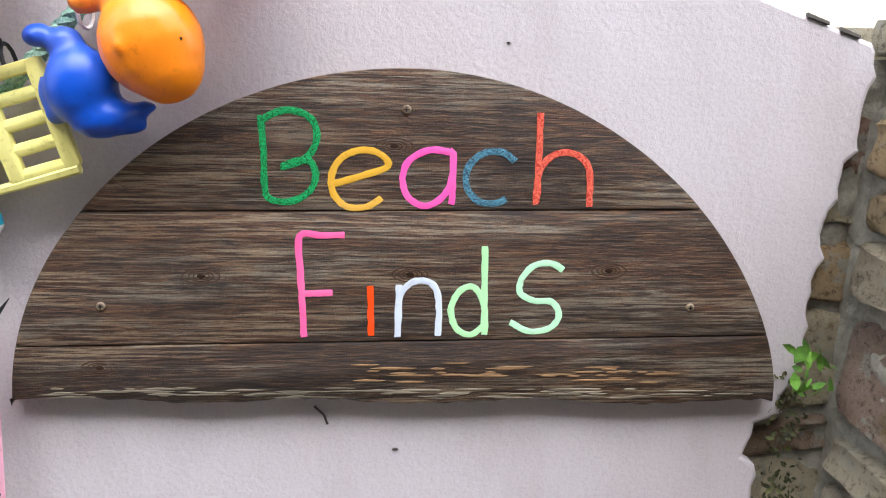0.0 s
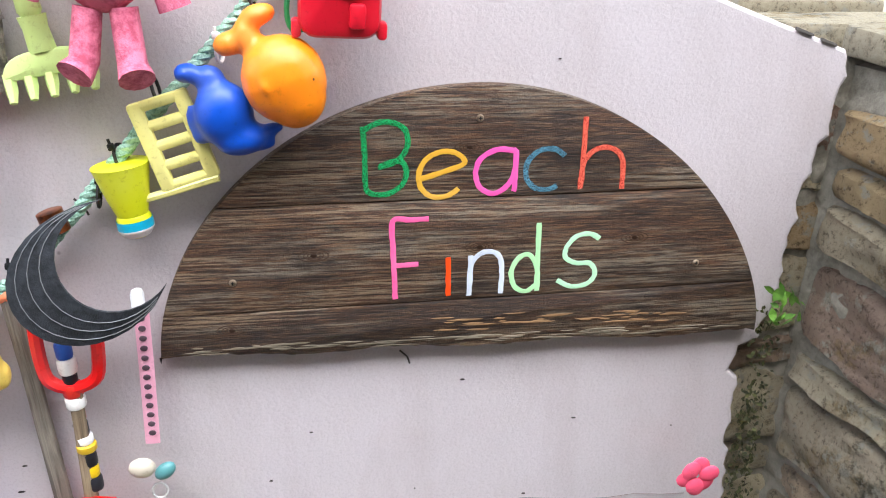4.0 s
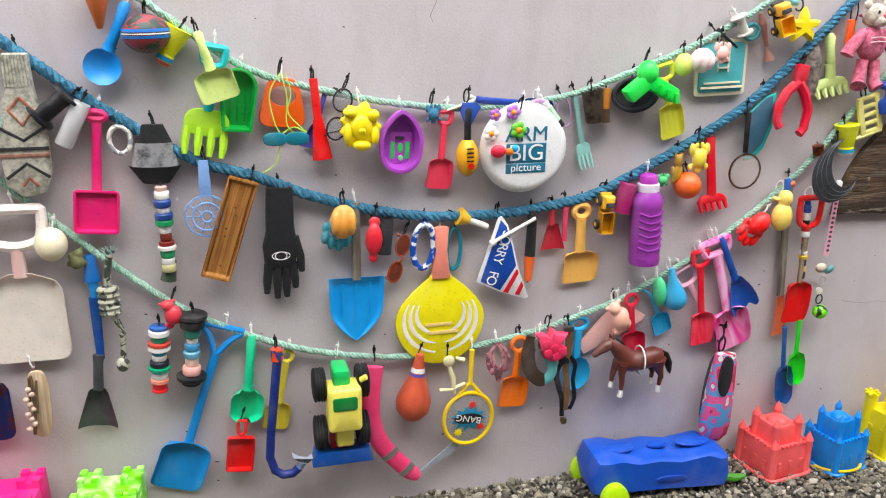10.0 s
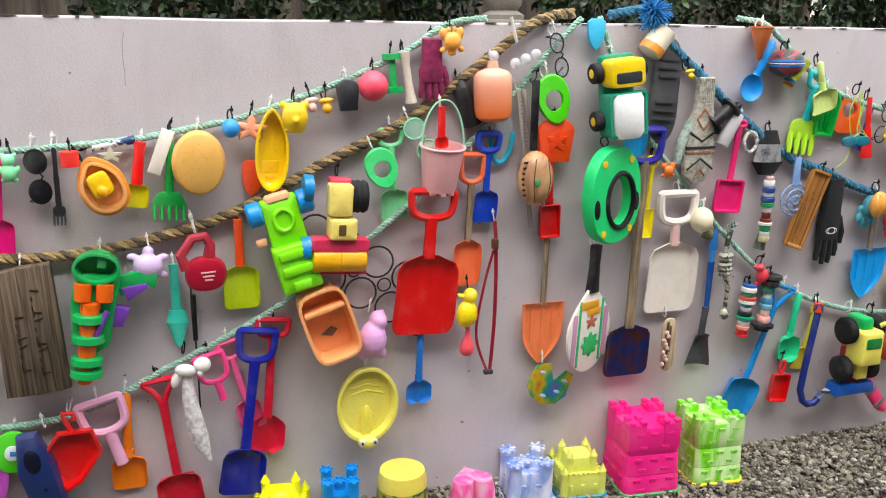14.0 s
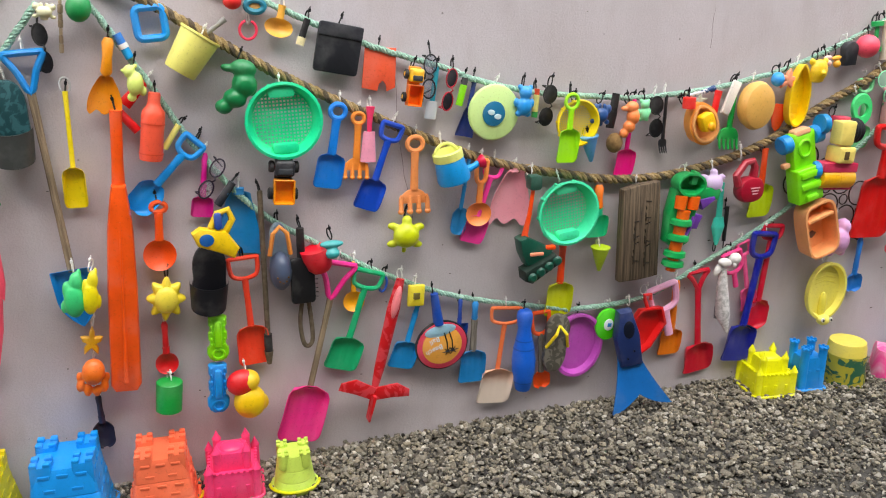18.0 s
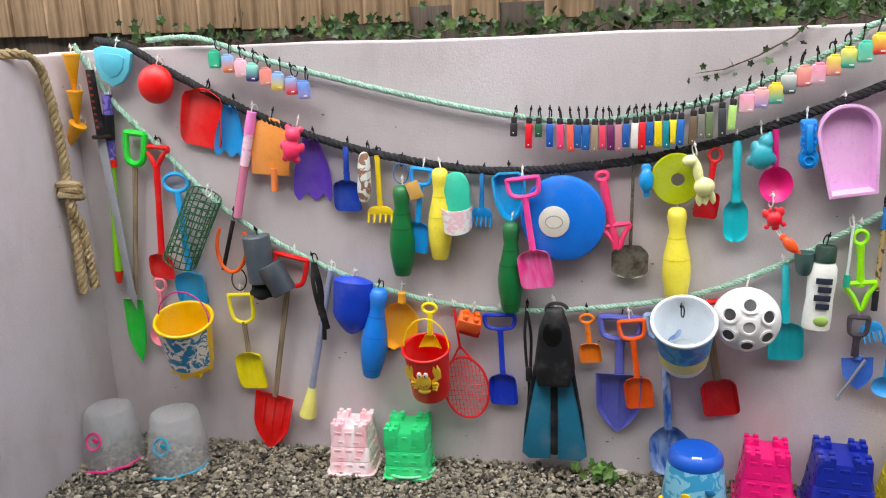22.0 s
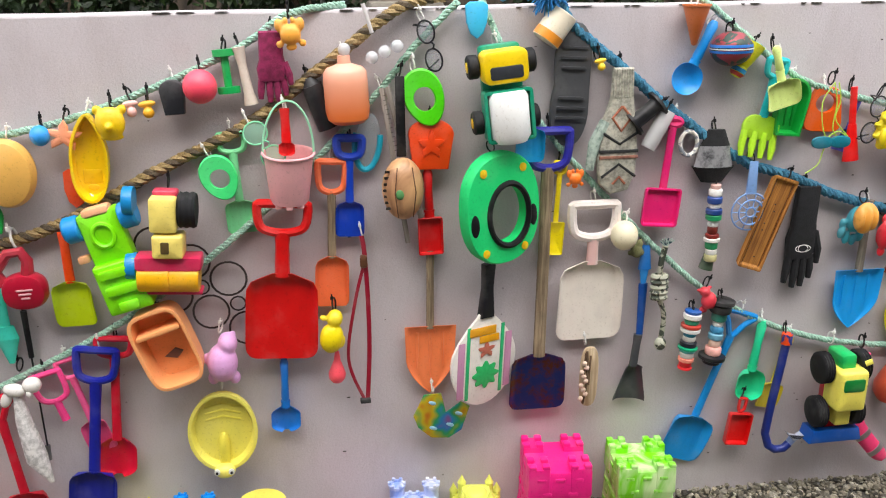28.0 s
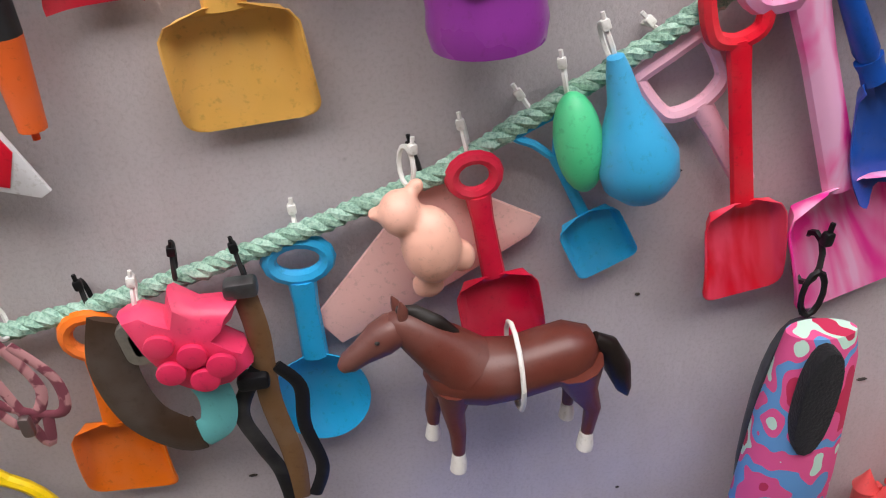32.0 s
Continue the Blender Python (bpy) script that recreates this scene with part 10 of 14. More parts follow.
def pink_crook(x, z):
	ob = make("pink_toy_stick", x, z, 0, -0.085, 0, "coral pink saw-edged stick with a long whip end", "toy stick")
	bm = B()
	slab(bm, [(-0.022, 0), (0.022, 0), (0.02, -0.03), (0.024, -0.05), (0.019, -0.07), (0.024, -0.1), (0.026, -0.2), (0.018, -0.25), (0.0, -0.22), (-0.014, -0.12)], -0.016, 0.0, 0.005)
	part("handle", bm, M("ee6070"), ob)
	bm = B()
	tube(bm, [(0.005, -0.008, -0.22), (-0.004, -0.008, -0.33), (-0.032, -0.008, -0.46), (-0.075, -0.008, -0.55), (-0.13, -0.008, -0.605)], [0.011, 0.008, 0.007, 0.006, 0.006], 8)
	part("whip", bm, M("ee6070"), ob)
	bm = B()
	egg(bm, -0.15, -0.008, -0.622, 0.022, 0.014, 0.022)
	part("hook", bm, M("f07888"), ob)
	tie(ob, "white")


VAPES = {}


def vape_box(x, z, c1, c2):
	ob = make("vape", x, z, random.uniform(-4, 4), -0.055, random.uniform(-10, 10), "pocket-sized pastel disposable vape on a black tie", "vape", "vapes on the mint rope")
	if "box" not in VAPES:
		bm = B()
		slab(bm, rect(-0.021, -0.068, 0.021, -0.014, 0.008), -0.018, 0.0, 0.006)
		VAPES["box"] = bm
		me = bpy.data.meshes.new("vape_body")
		bmesh.ops.recalc_face_normals(bm, faces=bm.faces)
		bm.to_mesh(me)
		me.shade_smooth()
		me.set_sharp_from_angle(angle=radians(38))
		VAPES["box"] = me
	me = VAPES["box"].copy()
	me.materials.append(gradient(c2, c1, -0.068, -0.014))
	b = new("body", me)
	b.parent = ob
	bm = B()
	slab(bm, rect(-0.012, -0.016, 0.012, -0.008, 0.003), -0.015, -0.003, 0.003)
	part("mouthpiece", bm, M(c1), ob)
	bm = B()
	boxy(bm, 0.008, -0.0185, -0.058, 0.012, 0.001, 0.004, 0.0003)
	part("worn_print", bm, WHITE, ob)
	tie(ob, "black", z=0.006)


def vape_stick(x, z, c, L, tilt):
	ob = make("vape_pen", x, z, tilt, -0.05, 0, "slim coloured disposable vape pen on a black tie", "vape", "vapes on the mint rope")
	bm = B()
	slab(bm, rect(-0.011, -L, 0.011, -0.018, 0.004), -0.014, 0.0, 0.004)
	part("body", bm, M(c), ob)
	bm = B()
	slab(bm, rect(-0.009, -0.02, 0.009, 0.0, 0.004), -0.012, -0.002, 0.003)
	part("mouthpiece", bm, M("1c1c1e"), ob)
	bm = B()
	lathe(bm, [(0, 0.0145), (0.0022, 0.0145), (0.0022, 0.0135), (0, 0.013)], 8, (0, 0, -L + 0.012), "y")
	part("light_dot", bm, WHITE, ob)
	tie(ob, "black", z=0.006)


def clear_tub(x, z, c):
	ob = make("clear_bucket", x, 0.0, 0, -0.17, 0, "upturned clear plastic bucket with a printed swirl", "bucket")
	bm = B()
	lathe(bm, [(0.112, 0.0), (0.114, 0.01), (0.088, 0.19), (0.08, 0.2), (0, 0.2), (0, 0.195), (0.078, 0.195), (0.084, 0.186), (0.109, 0.008), (0.108, 0.0)], 30)
	part("body", bm, M("clear:c8cacb,0.3"), ob)
	bm = B()
	tube(bm, [(0.028 * math.cos(a), -0.104 + 0.01 * math.sin(a), 0.115 + 0.028 * math.sin(a)) for a in [2 * math.pi * i / 16 for i in range(16)]], 0.004, 6, True)
	part("swirl_print", bm, M(c), ob)
	bm = B()
	egg(bm, 0.008, -0.105, 0.12, 0.012, 0.003, 0.01)
	part("dot_print", bm, M(c), ob)
	bm = B()
	tube(bm, [(0.11, 0.0, 0.008), (0.1, -0.07, 0.01), (0.04, -0.125, 0.008), (-0.03, -0.13, 0.006)], 0.005, 7)
	part("bail", bm, M(c), ob)


def fish_pail(x, z):
	ob = make("printed_bucket", x, 0.0, 0, -0.17, 0, "upturned blue bucket printed with sea creatures", "bucket")
	bm = B()
	lathe(bm, [(0.1, 0.0), (0.102, 0.012), (0.085, 0.16), (0.08, 0.185), (0.07, 0.2), (0, 0.2)], 30)
	part("body", bm, M("camo:4a9ac4,8ac4dc"), ob)
	bm = B()
	lathe(bm, [(0.084, 0.165), (0.086, 0.17), (0.08, 0.192), (0.066, 0.206), (0, 0.206)], 30, caps=(False, True))
	part("base", bm, M("1f56b8"), ob)
	bm = B()
	boxy(bm, 0.0, -0.06, 0.204, 0.03, 0.012, 0.006, 0.001)
	part("label", bm, WHITE, ob)
	for dx, dz, c in ((-0.03, 0.09, "d8b83a"), (0.02, 0.06, "7ab04a"), (0.04, 0.11, "2a6a9a"), (-0.02, 0.045, "e08a5a")):
		bm = B()
		egg(bm, dx, -0.092, dz, 0.016, 0.004, 0.011, 20)
		part("fish_print", bm, M(c), ob)
	bm = B()
	tube(bm, [(-0.1, 0.0, 0.008), (-0.14, -0.06, 0.01), (-0.12, -0.1, 0.04), (-0.1, -0.05, 0.06)], 0.007, 7)
	part("handle", bm, M("e6c22c"), ob)


def round_bucket(x, z, y, W, H, col, band, label):
	ob = make("round_bucket", x, z - 0.02, 0, y, 0, label, "bucket")
	r = W / 2
	bm = B()
	lathe(bm, [(r, 0), (r * 1.02, 0.012), (r * 0.86, H * 0.9), (r * 0.8, H), (0, H)], 28)
	part("body", bm, M(col), ob)
	bm = B()
	lathe(bm, [(r * 1.008, 0.025), (r * 0.895, H * 0.78)], 28, caps=(False, False))
	part("printed_band", bm, M(band), ob)
	bm = B()
	lathe(bm, [(r * 1.12, 0.0), (r * 1.16, 0.006), (r * 1.1, 0.018), (r, 0.014)], 28)
	part("rim", bm, M("e0d23a"), ob)


def heart_bucket(x, z):
	ob = make("heart_bucket", x, z - 0.02, 0, -0.13, 0, "marbled pink heart-shaped sand bucket", "bucket")
	o = []
	for i in range(40):
		t = 2 * math.pi * i / 40
		o.append((16 * math.sin(t) ** 3 / 17, -(13 * math.cos(t) - 5 * math.cos(2 * t) - 2 * math.cos(3 * t) - math.cos(4 * t)) / 17))
	bm = B()
	rings = []
	for f, k in ((0, 0.085), (0.02, 0.088), (0.16, 0.074), (0.185, 0.066)):
		rings.append([(a * k, b * k, f) for a, b in o])
	strip(bm, rings)
	part("body", bm, M("mix:ee5f9a,f4b4cc"), ob)
	bm = B()
	tube(bm, [(a * 0.1, b * 0.1, 0.006) for a, b in o], 0.006, 7, True)
	part("rim", bm, M("ee5f9a"), ob)


def ride_on_toy(x, z):
	ob = make("blue_toy_cart", x, ground_z(x) - 0.02, 0, -0.13, -4, "blue moulded toy cart with lime wheels on gravel", "toy cart")
	m = M("1a50b4")
	bm = B()
	o = [(-0.22, 0.03), (-0.235, 0.08), (-0.215, 0.128), (-0.16, 0.132), (-0.1, 0.118), (-0.02, 0.122), (0.06, 0.112), (0.16, 0.125), (0.21, 0.11), (0.222, 0.06), (0.21, 0.02), (0.0, 0.028)]
	slab(bm, o, -0.06, 0.1, 0.022)
	part("body", bm, m, ob)
	for dx, w in ((-0.13, 0.05), (0.0, 0.03), (0.12, 0.05)):
		bm = B()
		lathe(bm, [(w, 0.004), (w * 1.12, 0.0), (w * 1.05, -0.004), (w * 0.9, -0.003)], 20, (dx, 0.02, 0.128), sy=0.5)
		part("cup_rim", bm, m, ob)
		# flat dark disc over the cup: the hollow's shade as colour
		bm = B()
		lathe(bm, [(0, 0.0), (w * 0.9, 0.001), (w * 0.9, -0.004), (0, -0.004)], 20, (dx, 0.02, 0.129), sy=0.5)
		part("cup_hollow", bm, M("10245c"), ob)
	# darker raised oval, painted shade of a recess that isn't cut in
	bm = B()
	slab(bm, oval(0.05, 0.009, 18, 0.02, 0.066), -0.066, -0.058, 0.002)
	part("side_recess", bm, M("163f96"), ob)
	for dx, dy in ((-0.165, -0.075), (-0.2, 0.1)):
		bm = B()
		lathe(bm, [(0, 0.022), (0.03, 0.022), (0.042, 0.014), (0.044, 0.0), (0.042, -0.014), (0.03, -0.02), (0, -0.02)], 24, (dx, dy, 0.03), "y")
		w = part("wheel", bm, M("b8e03a"), ob)
		bm = B()
		lathe(bm, [(0, 0.026), (0.009, 0.026), (0.01, 0.02), (0, 0.02)], 12, (dx, dy, 0.03), "y")
		part("axle_cap", bm, M("a0c82e"), w)
	bm = B()
	tube(bm, [(0.2, -0.02, 0.035), (0.25, -0.03, 0.028), (0.285, -0.03, 0.03)], [0.014, 0.012, 0.008], 9)
	part("green_tail", bm, M("4a8a34"), ob)
	ob.matrix_world = ob.matrix_world @ Matrix.Diagonal((1.03, 1.0, 1.22, 1))


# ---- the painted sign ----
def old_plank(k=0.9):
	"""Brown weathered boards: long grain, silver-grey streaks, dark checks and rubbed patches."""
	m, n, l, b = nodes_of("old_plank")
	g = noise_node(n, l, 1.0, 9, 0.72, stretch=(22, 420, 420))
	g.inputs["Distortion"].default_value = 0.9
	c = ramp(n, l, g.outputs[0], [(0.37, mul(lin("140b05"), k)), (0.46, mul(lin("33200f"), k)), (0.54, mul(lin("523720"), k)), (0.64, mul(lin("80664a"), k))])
	silver = noise_node(n, l, 1.0, 8, 0.75, stretch=(9, 200, 330))
	area = noise_node(n, l, 1.0, 4, 0.6, stretch=(2.0, 12, 22))
	ks = ramp(n, l, silver.outputs[0], [(0.49, (0, 0, 0)), (0.54, (0.8, 0.8, 0.8))])
	k2 = ramp(n, l, area.outputs[0], [(0.45, (0, 0, 0)), (0.55, (1, 1, 1))])
	mk = n.new("ShaderNodeMath")
	mk.operation = "MULTIPLY"
	l.new(ks.outputs[0], mk.inputs[0])
	l.new(k2.outputs[0], mk.inputs[1])
	mx = n.new("ShaderNodeMix")
	mx.data_type = "RGBA"
	l.new(mk.outputs[0], mx.inputs[0])
	l.new(c.outputs[0], mx.inputs[6])
	mx.inputs[7].default_value = (*lin("8d8474"), 1)
	checks = noise_node(n, l, 1.0, 4, 0.6, stretch=(12, 420, 460))
	d = ramp(n, l, checks.outputs[0], [(0.33, (0.3, 0.27, 0.25)), (0.4, (1, 1, 1))])
	stain = noise_node(n, l, 1.0, 7, 0.72, stretch=(5, 9, 15))
	e = ramp(n, l, stain.outputs[0], [(0.38, (0.36, 0.3, 0.27)), (0.48, (0.92, 0.9, 0.88)), (0.56, (1.0, 0.8, 0.62)), (0.66, (1.25, 1.05, 0.85))])
	last = mx.outputs[2]
	speck = ramp(n, l, noise_node(n, l, 420, 4, 0.8).outputs[0], [(0.38, (0.62, 0.6, 0.58)), (0.54, (1, 1, 1))])
	for q in (d, e, speck):
		y = n.new("ShaderNodeMix")
		y.data_type, y.blend_type = "RGBA", "MULTIPLY"
		y.inputs[0].default_value = 0.9
		l.new(last, y.inputs[6])
		l.new(q.outputs[0], y.inputs[7])
		last = y.outputs[2]
	l.new(last, b.inputs["Base Color"])
	b.inputs["Roughness"].default_value = 0.62
	bump(n, l, b, g.outputs[0], 0.8, 0.003)
	return m


def beach_sign():
	ob = tagged(new("wooden_sign"), "half-round weathered plank sign with bright hand-painted words", "sign")
	cx, z0, half, H = 1.5825, 0.764, 0.4625, 0.394
	ob.matrix_world = pose(cx, 0, z0)
	plank = old_plank()

	def edge(z, p=1.57):
		"""Half width of the arch at a height."""
		f = min(0.9995, max(0.0, z / H))
		return half * (1 - f ** p) ** 0.5

	def shear(x, z):
		"""The joints rise a little to the right, the foot falls."""
		return (x, z + x * (-0.0135 if z < 0.003 else 0.012 * max(0.0, min(1.0, (H - z) / 0.15))))

	def board(za, zb):
		n = 40 if zb == H else 18
		right = [(edge(za + (zb - za) * (1 - (1 - i / n) ** 2)), za + (zb - za) * (1 - (1 - i / n) ** 2)) for i in range(n + 1)]
		return right + [(-edge(b, 1.95), b) for a, b in right[::-1]]
	for za, zb in ((-0.002, 0.0745), (0.076, 0.233), (0.2345, H)):
		bm = B()
		o = board(za, zb)
		if za < 0:
			rnd = random.Random(5)
			o += [(-half + 2 * half * i / 60, -0.002 + 0.003 * math.sin(i * 0.35) + rnd.uniform(-0.0015, 0.0015)) for i in range(1, 60)]
		slab(bm, [shear(*p) for p in o], -0.026, -0.001, 0.002)
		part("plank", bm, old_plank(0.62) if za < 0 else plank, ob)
	# bare wood flakes along the lowest plank
	rnd = random.Random(6)
	for i in range(110):
		bm = B()
		x = rnd.uniform(-0.42, 0.43)
		z = rnd.uniform(0.001, 0.014) if i % 3 else rnd.gauss(0.034, 0.005)
		if i % 3 == 0:
			x = rnd.choice((0.12, 0.24, 0.3, -0.03, 0.06)) + rnd.gauss(0, 0.03)
		z -= 0.012 * x
		w = rnd.uniform(0.006, 0.03)
		slab(bm, [(x - w, z + 0.001), (x - w * 0.3, z + rnd.uniform(0.0012, 0.0028)), (x + w, z + 0.0012), (x + w * 0.6, z - 0.0004), (x - w * 0.5, z - 0.0002)], -0.0268, -0.024, 0.0003)
		part("bare_patch", bm, timber("8a6a48", "a8845c", 0.6, 0) if i % 3 == 0 else timber("6e6454", "988c78", 0.6, 0), ob)
	for sx, sz in ((-0.354, 0.119), (0.342, 0.117), (-0.007, 0.349)):
		bm = B()
		lathe(bm, [(0, 0.0285), (0.004, 0.0285), (0.0055, 0.0265), (0.0055, 0.024), (0, 0.024)], 12, (sx, 0, sz), "y")
		q = part("screw", bm, M("metal:9a8a74,5a4636"), ob)
		# black cross laid on the head paints the shade of its recess
		bm = B()
		boxy(bm, sx, -0.0287, sz, 0.0055, 0.0008, 0.0014, 0.0002)
		boxy(bm, sx, -0.0289, sz, 0.0014, 0.0008, 0.0055, 0.0002)
		part("slot", bm, BLACK, q)
	for kx, kz in ((-0.24, 0.155), (-0.02, 0.308), (0.238, 0.163), (0.0, 0.158), (-0.36, 0.044)):
		bm = B()
		slab(bm, oval(0.005, 0.003, 12, kx, kz), -0.0266, -0.024, 0.0003)
		q = part("knot", bm, M("2a1c14"), ob)
		for w in (0.009, 0.014, 0.021):
			bm = B()
			tube(bm, arc(kx, kz, w, w * 0.42, 0, 360, 20, -0.0261)[:-1], 0.0007, 4, True, 0.5)
			part("knot_ring", bm, M("3a281b"), q)
	# letters, brushed on stroke by stroke: metres from the arch's middle and its foot
	def P(u, v):
		u, v = u - 693, 704 - v
		return (0.000685 * u - 1.14e-5 * v - 1.03e-7 * u * v + 3.8e-8 * u * u - 0.0192, -7e-6 * u + 0.000732 * v + 3.9e-8 * u * v - 1.06e-7 * v * v + 0.0031)

	def stroke(name, pts, col, r=0.0039):
		Q = [P(*p) for p in pts]
		L = []
		n = len(Q)
		for i in range(n - 1):
			a, b, c, d = Q[max(i - 1, 0)], Q[i], Q[i + 1], Q[min(i + 2, n - 1)]
			for s in range(5):
				t = s / 5
				L.append(tuple(0.5 * (2 * b[j] + (c[j] - a[j]) * t + (2 * a[j] - 5 * b[j] + 4 * c[j] - d[j]) * t * t + (3 * b[j] - 3 * c[j] + d[j] - a[j]) * t ** 3) for j in (0, 1)))
		L.append(Q[-1])
		rnd = random.Random(len(pts))
		bm = B()
		tube(bm, [(a + rnd.uniform(-0.0004, 0.0004), -0.0265, b) for a, b in L], [r * rnd.uniform(0.9, 1.1) for _ in L], 6, flat=0.1)
		return part(name, bm, col, ob)

	glitter = lambda a, b: marbled(a, b, 520, (1, 1, 1), 0.05)
	G, Y, Pk, Bl, Rd = glitter("0c4a24", "3fa868"), M("d0a450"), M("e060a4"), glitter("22343f", "5f8ca0"), glitter("9a2a20", "e07a68")
	stroke("letter_b", [(463, 204), (468, 270), (470, 330), (478, 352), (515, 357), (548, 340), (560, 312), (552, 288), (530, 284), (498, 296), (540, 282), (562, 250), (556, 215), (530, 198), (500, 196), (463, 212)], G)
	stroke("letter_e", [(590, 326), (640, 312), (688, 294), (672, 272), (640, 266), (606, 280), (588, 310), (592, 345), (615, 366), (650, 366), (676, 350)], Y)
	stroke("letter_a", [(798, 270), (762, 266), (726, 284), (713, 316), (722, 348), (752, 365), (782, 350), (800, 318), (803, 266), (802, 320), (799, 362)], Pk)
	stroke("letter_c", [(912, 286), (890, 270), (856, 272), (830, 296), (826, 330), (846, 356), (876, 360), (896, 352)], Bl)
	stroke("letter_h", [(958, 200), (955, 260), (952, 320), (948, 362), (953, 310), (972, 280), (1005, 270), (1034, 284), (1044, 312), (1042, 366)], Rd)
	stroke("letter_f", [(610, 416), (570, 417), (531, 418), (532, 480), (535, 540), (538, 596)], M("ee6a9a"))
	stroke("letter_f_bar", [(533, 520), (560, 519), (588, 518)], M("ee6a9a"))
	stroke("letter_i", [(655, 506), (656, 550), (656, 594)], M("e0562a"), 0.0038)
	stroke("letter_n", [(706, 504), (705, 550), (703, 596), (706, 530), (725, 502), (752, 497), (772, 512), (776, 550), (774, 594)], M("cfd6e2"))
	stroke("letter_d", [(858, 436), (857, 500), (856, 560), (856, 592), (856, 540), (838, 508), (812, 516), (797, 548), (806, 580), (832, 592), (856, 574)], M("b4dfae"))
	stroke("letter_s", [(996, 478), (975, 466), (945, 470), (922, 494), (920, 518), (945, 532), (975, 534), (988, 556), (972, 580), (935, 586), (902, 570)], M("bfe8c4"))
	return ob


beach_sign()

# ---- things, stretch A ----
hang(spade, "toy_rake", 1.000, 1.336, 0.187, 0.113, 10.5, "pale green plastic toy hand rake on the blue rope", "rake", y=-0.026, col="cfe39a", handle="grip", blade="rake", bl=0.3, hl=0.5, tie_="black", r=0.012)
plush_toy(1.112, 1.452, 0.285)
hang(flat, "pool_card", 0.646, 1.323, 0.164, 0.169, 1.7, "turquoise and cream printed foam swimming pool tile", "foam tile", y=-0.013, col="e6e0c8", form="rect", thick=0.008, trim=(("rect", 0, -0.5, 0.86, 0.86, "5aaab0", "print"), ("rect", -0.08, -0.38, 0.03, 0.4, "e6e0c8", "ladder_rail"), ("rect", 0.12, -0.38, 0.03, 0.4, "e6e0c8", "ladder_rail"), ("rect", 0.02, -0.26, 0.2, 0.03, "e6e0c8", "ladder_rung"), ("rect", 0.02, -0.38, 0.2, 0.03, "e6e0c8", "ladder_rung"), ("rect", 0.02, -0.5, 0.2, 0.03, "e6e0c8", "ladder_rung"), ("rect", 0, -0.84, 0.8, 0.04, "e6e0c8", "wave_line"), ("rect", 0, -0.76, 0.7, 0.03, "e6e0c8", "wave_line")))
hang(spade, "toy_spade", 0.454, 1.258, 0.225, 0.079, 15.2, "pale yellow plastic toy spade with D handle", "spade", y=-0.026, col="d9d95f", bl=0.47, hl=0.22)
jointed_toy(0.385, 1.266)
hang(flat, "grey_dish", 0.375, 1.222, 0.103, 0.146, 3.9, "shallow round black plastic dish", "dish", y=-0.013, col="2a2d33", form="oval", dish=True, thick=0.02, tie_="black")
hang(turned, "ice_cream_mould", 0.515, 1.285, 0.065, 0.055, 0.0, "pale lime plastic cupcake sand mould", "sand mould", col="cfd57a", form="ball", tie_="black")
hang(blob, "shell_mould", 0.561, 1.305, 0.073, 0.076, -2.4, "white and pink shell-shaped sand mould", "sand mould", y=-0.05, col="e8d3d2", form="shell", tie_="black")
hang(blob, "crab_mould", 0.626, 1.325, 0.075, 0.053, -1.5, "pale pink plastic crab sand mould", "sand mould", y=-0.05, col="e9b9b0", form="crab", tie_="black")
hang(stick, "toy_gun", 0.620, 1.347, 0.085, 0.019, 55.2, "small black plastic toy pistol part", "toy gun", y=-0.026, segs=((0.3, 0.8, 0.9, "222326", "grip"), (0.7, 0.5, 0.35, "222326", "barrel")), tie_="black")
hang(turned, "cotton_reel", 0.674, 1.385, 0.056, 0.047, 31.1, "small grey plastic reel", "reel", col="b9b4ae", form="spool")
hang(hoop, "dummy_ring", 0.729, 1.368, 0.054, 0.061, 5.8, "teal transparent baby dummy", "dummy", y=-0.026, col="clear:4a9aa0,0.7", r=0.006, lens="clear:6fb0b4,0.6", tie_=None)
hang(truck, "dumper_toy", 0.786, 1.426, 0.100, 0.063, 19.3, "small yellow and black toy dumper", "toy truck", body="222326", cab="e8a81c", bed="f0b21c", depth=0.05)
hang(stick, "toy_skeleton", 0.761, 1.392, 0.140, 0.026, 19.6, "brown pink plastic toy bird skeleton", "toy", y=-0.019, segs=((0.2, 0.5, 0.9, "a8736a", "neck"), (0.5, 0.9, 0.4, "a8736a", "body"), (0.3, 0.3, 1.2, "b5867c", "foot")), tie_=None)
hang(blob, "dolphin_charm", 0.845, 1.457, 0.044, 0.037, 8.7, "pale aqua plastic foot charm", "charm", col="8ecfd0", form="bear")
hang(flat, "starfish_mould", 0.893, 1.413, 0.112, 0.115, -0.5, "yellow plastic starfish sand mould", "sand mould", y=-0.026, col="f0d823", form="star", thick=0.03, bev=0.014, tie_="black")
hang(stick, "rag_scarf", 0.952, 1.304, 0.149, 0.055, 3.5, "crumpled dirty white and black cloth rag", "rag", y=-0.026, segs=((0.12, 0.4, 0.8, "cloth:b9ada2,4a4542,40", "knot"), (0.3, 0.8, 1.1, "cloth:b9ada2,4a4542,40", "fold"), (0.3, 1.0, 0.8, "cloth:b9ada2,4a4542,40", "fold"), (0.28, 0.85, 0.6, "cloth:b9ada2,4a4542,40", "tail")), flat_=0.6, tie_="black")
toy_claw(0.903, 1.242)
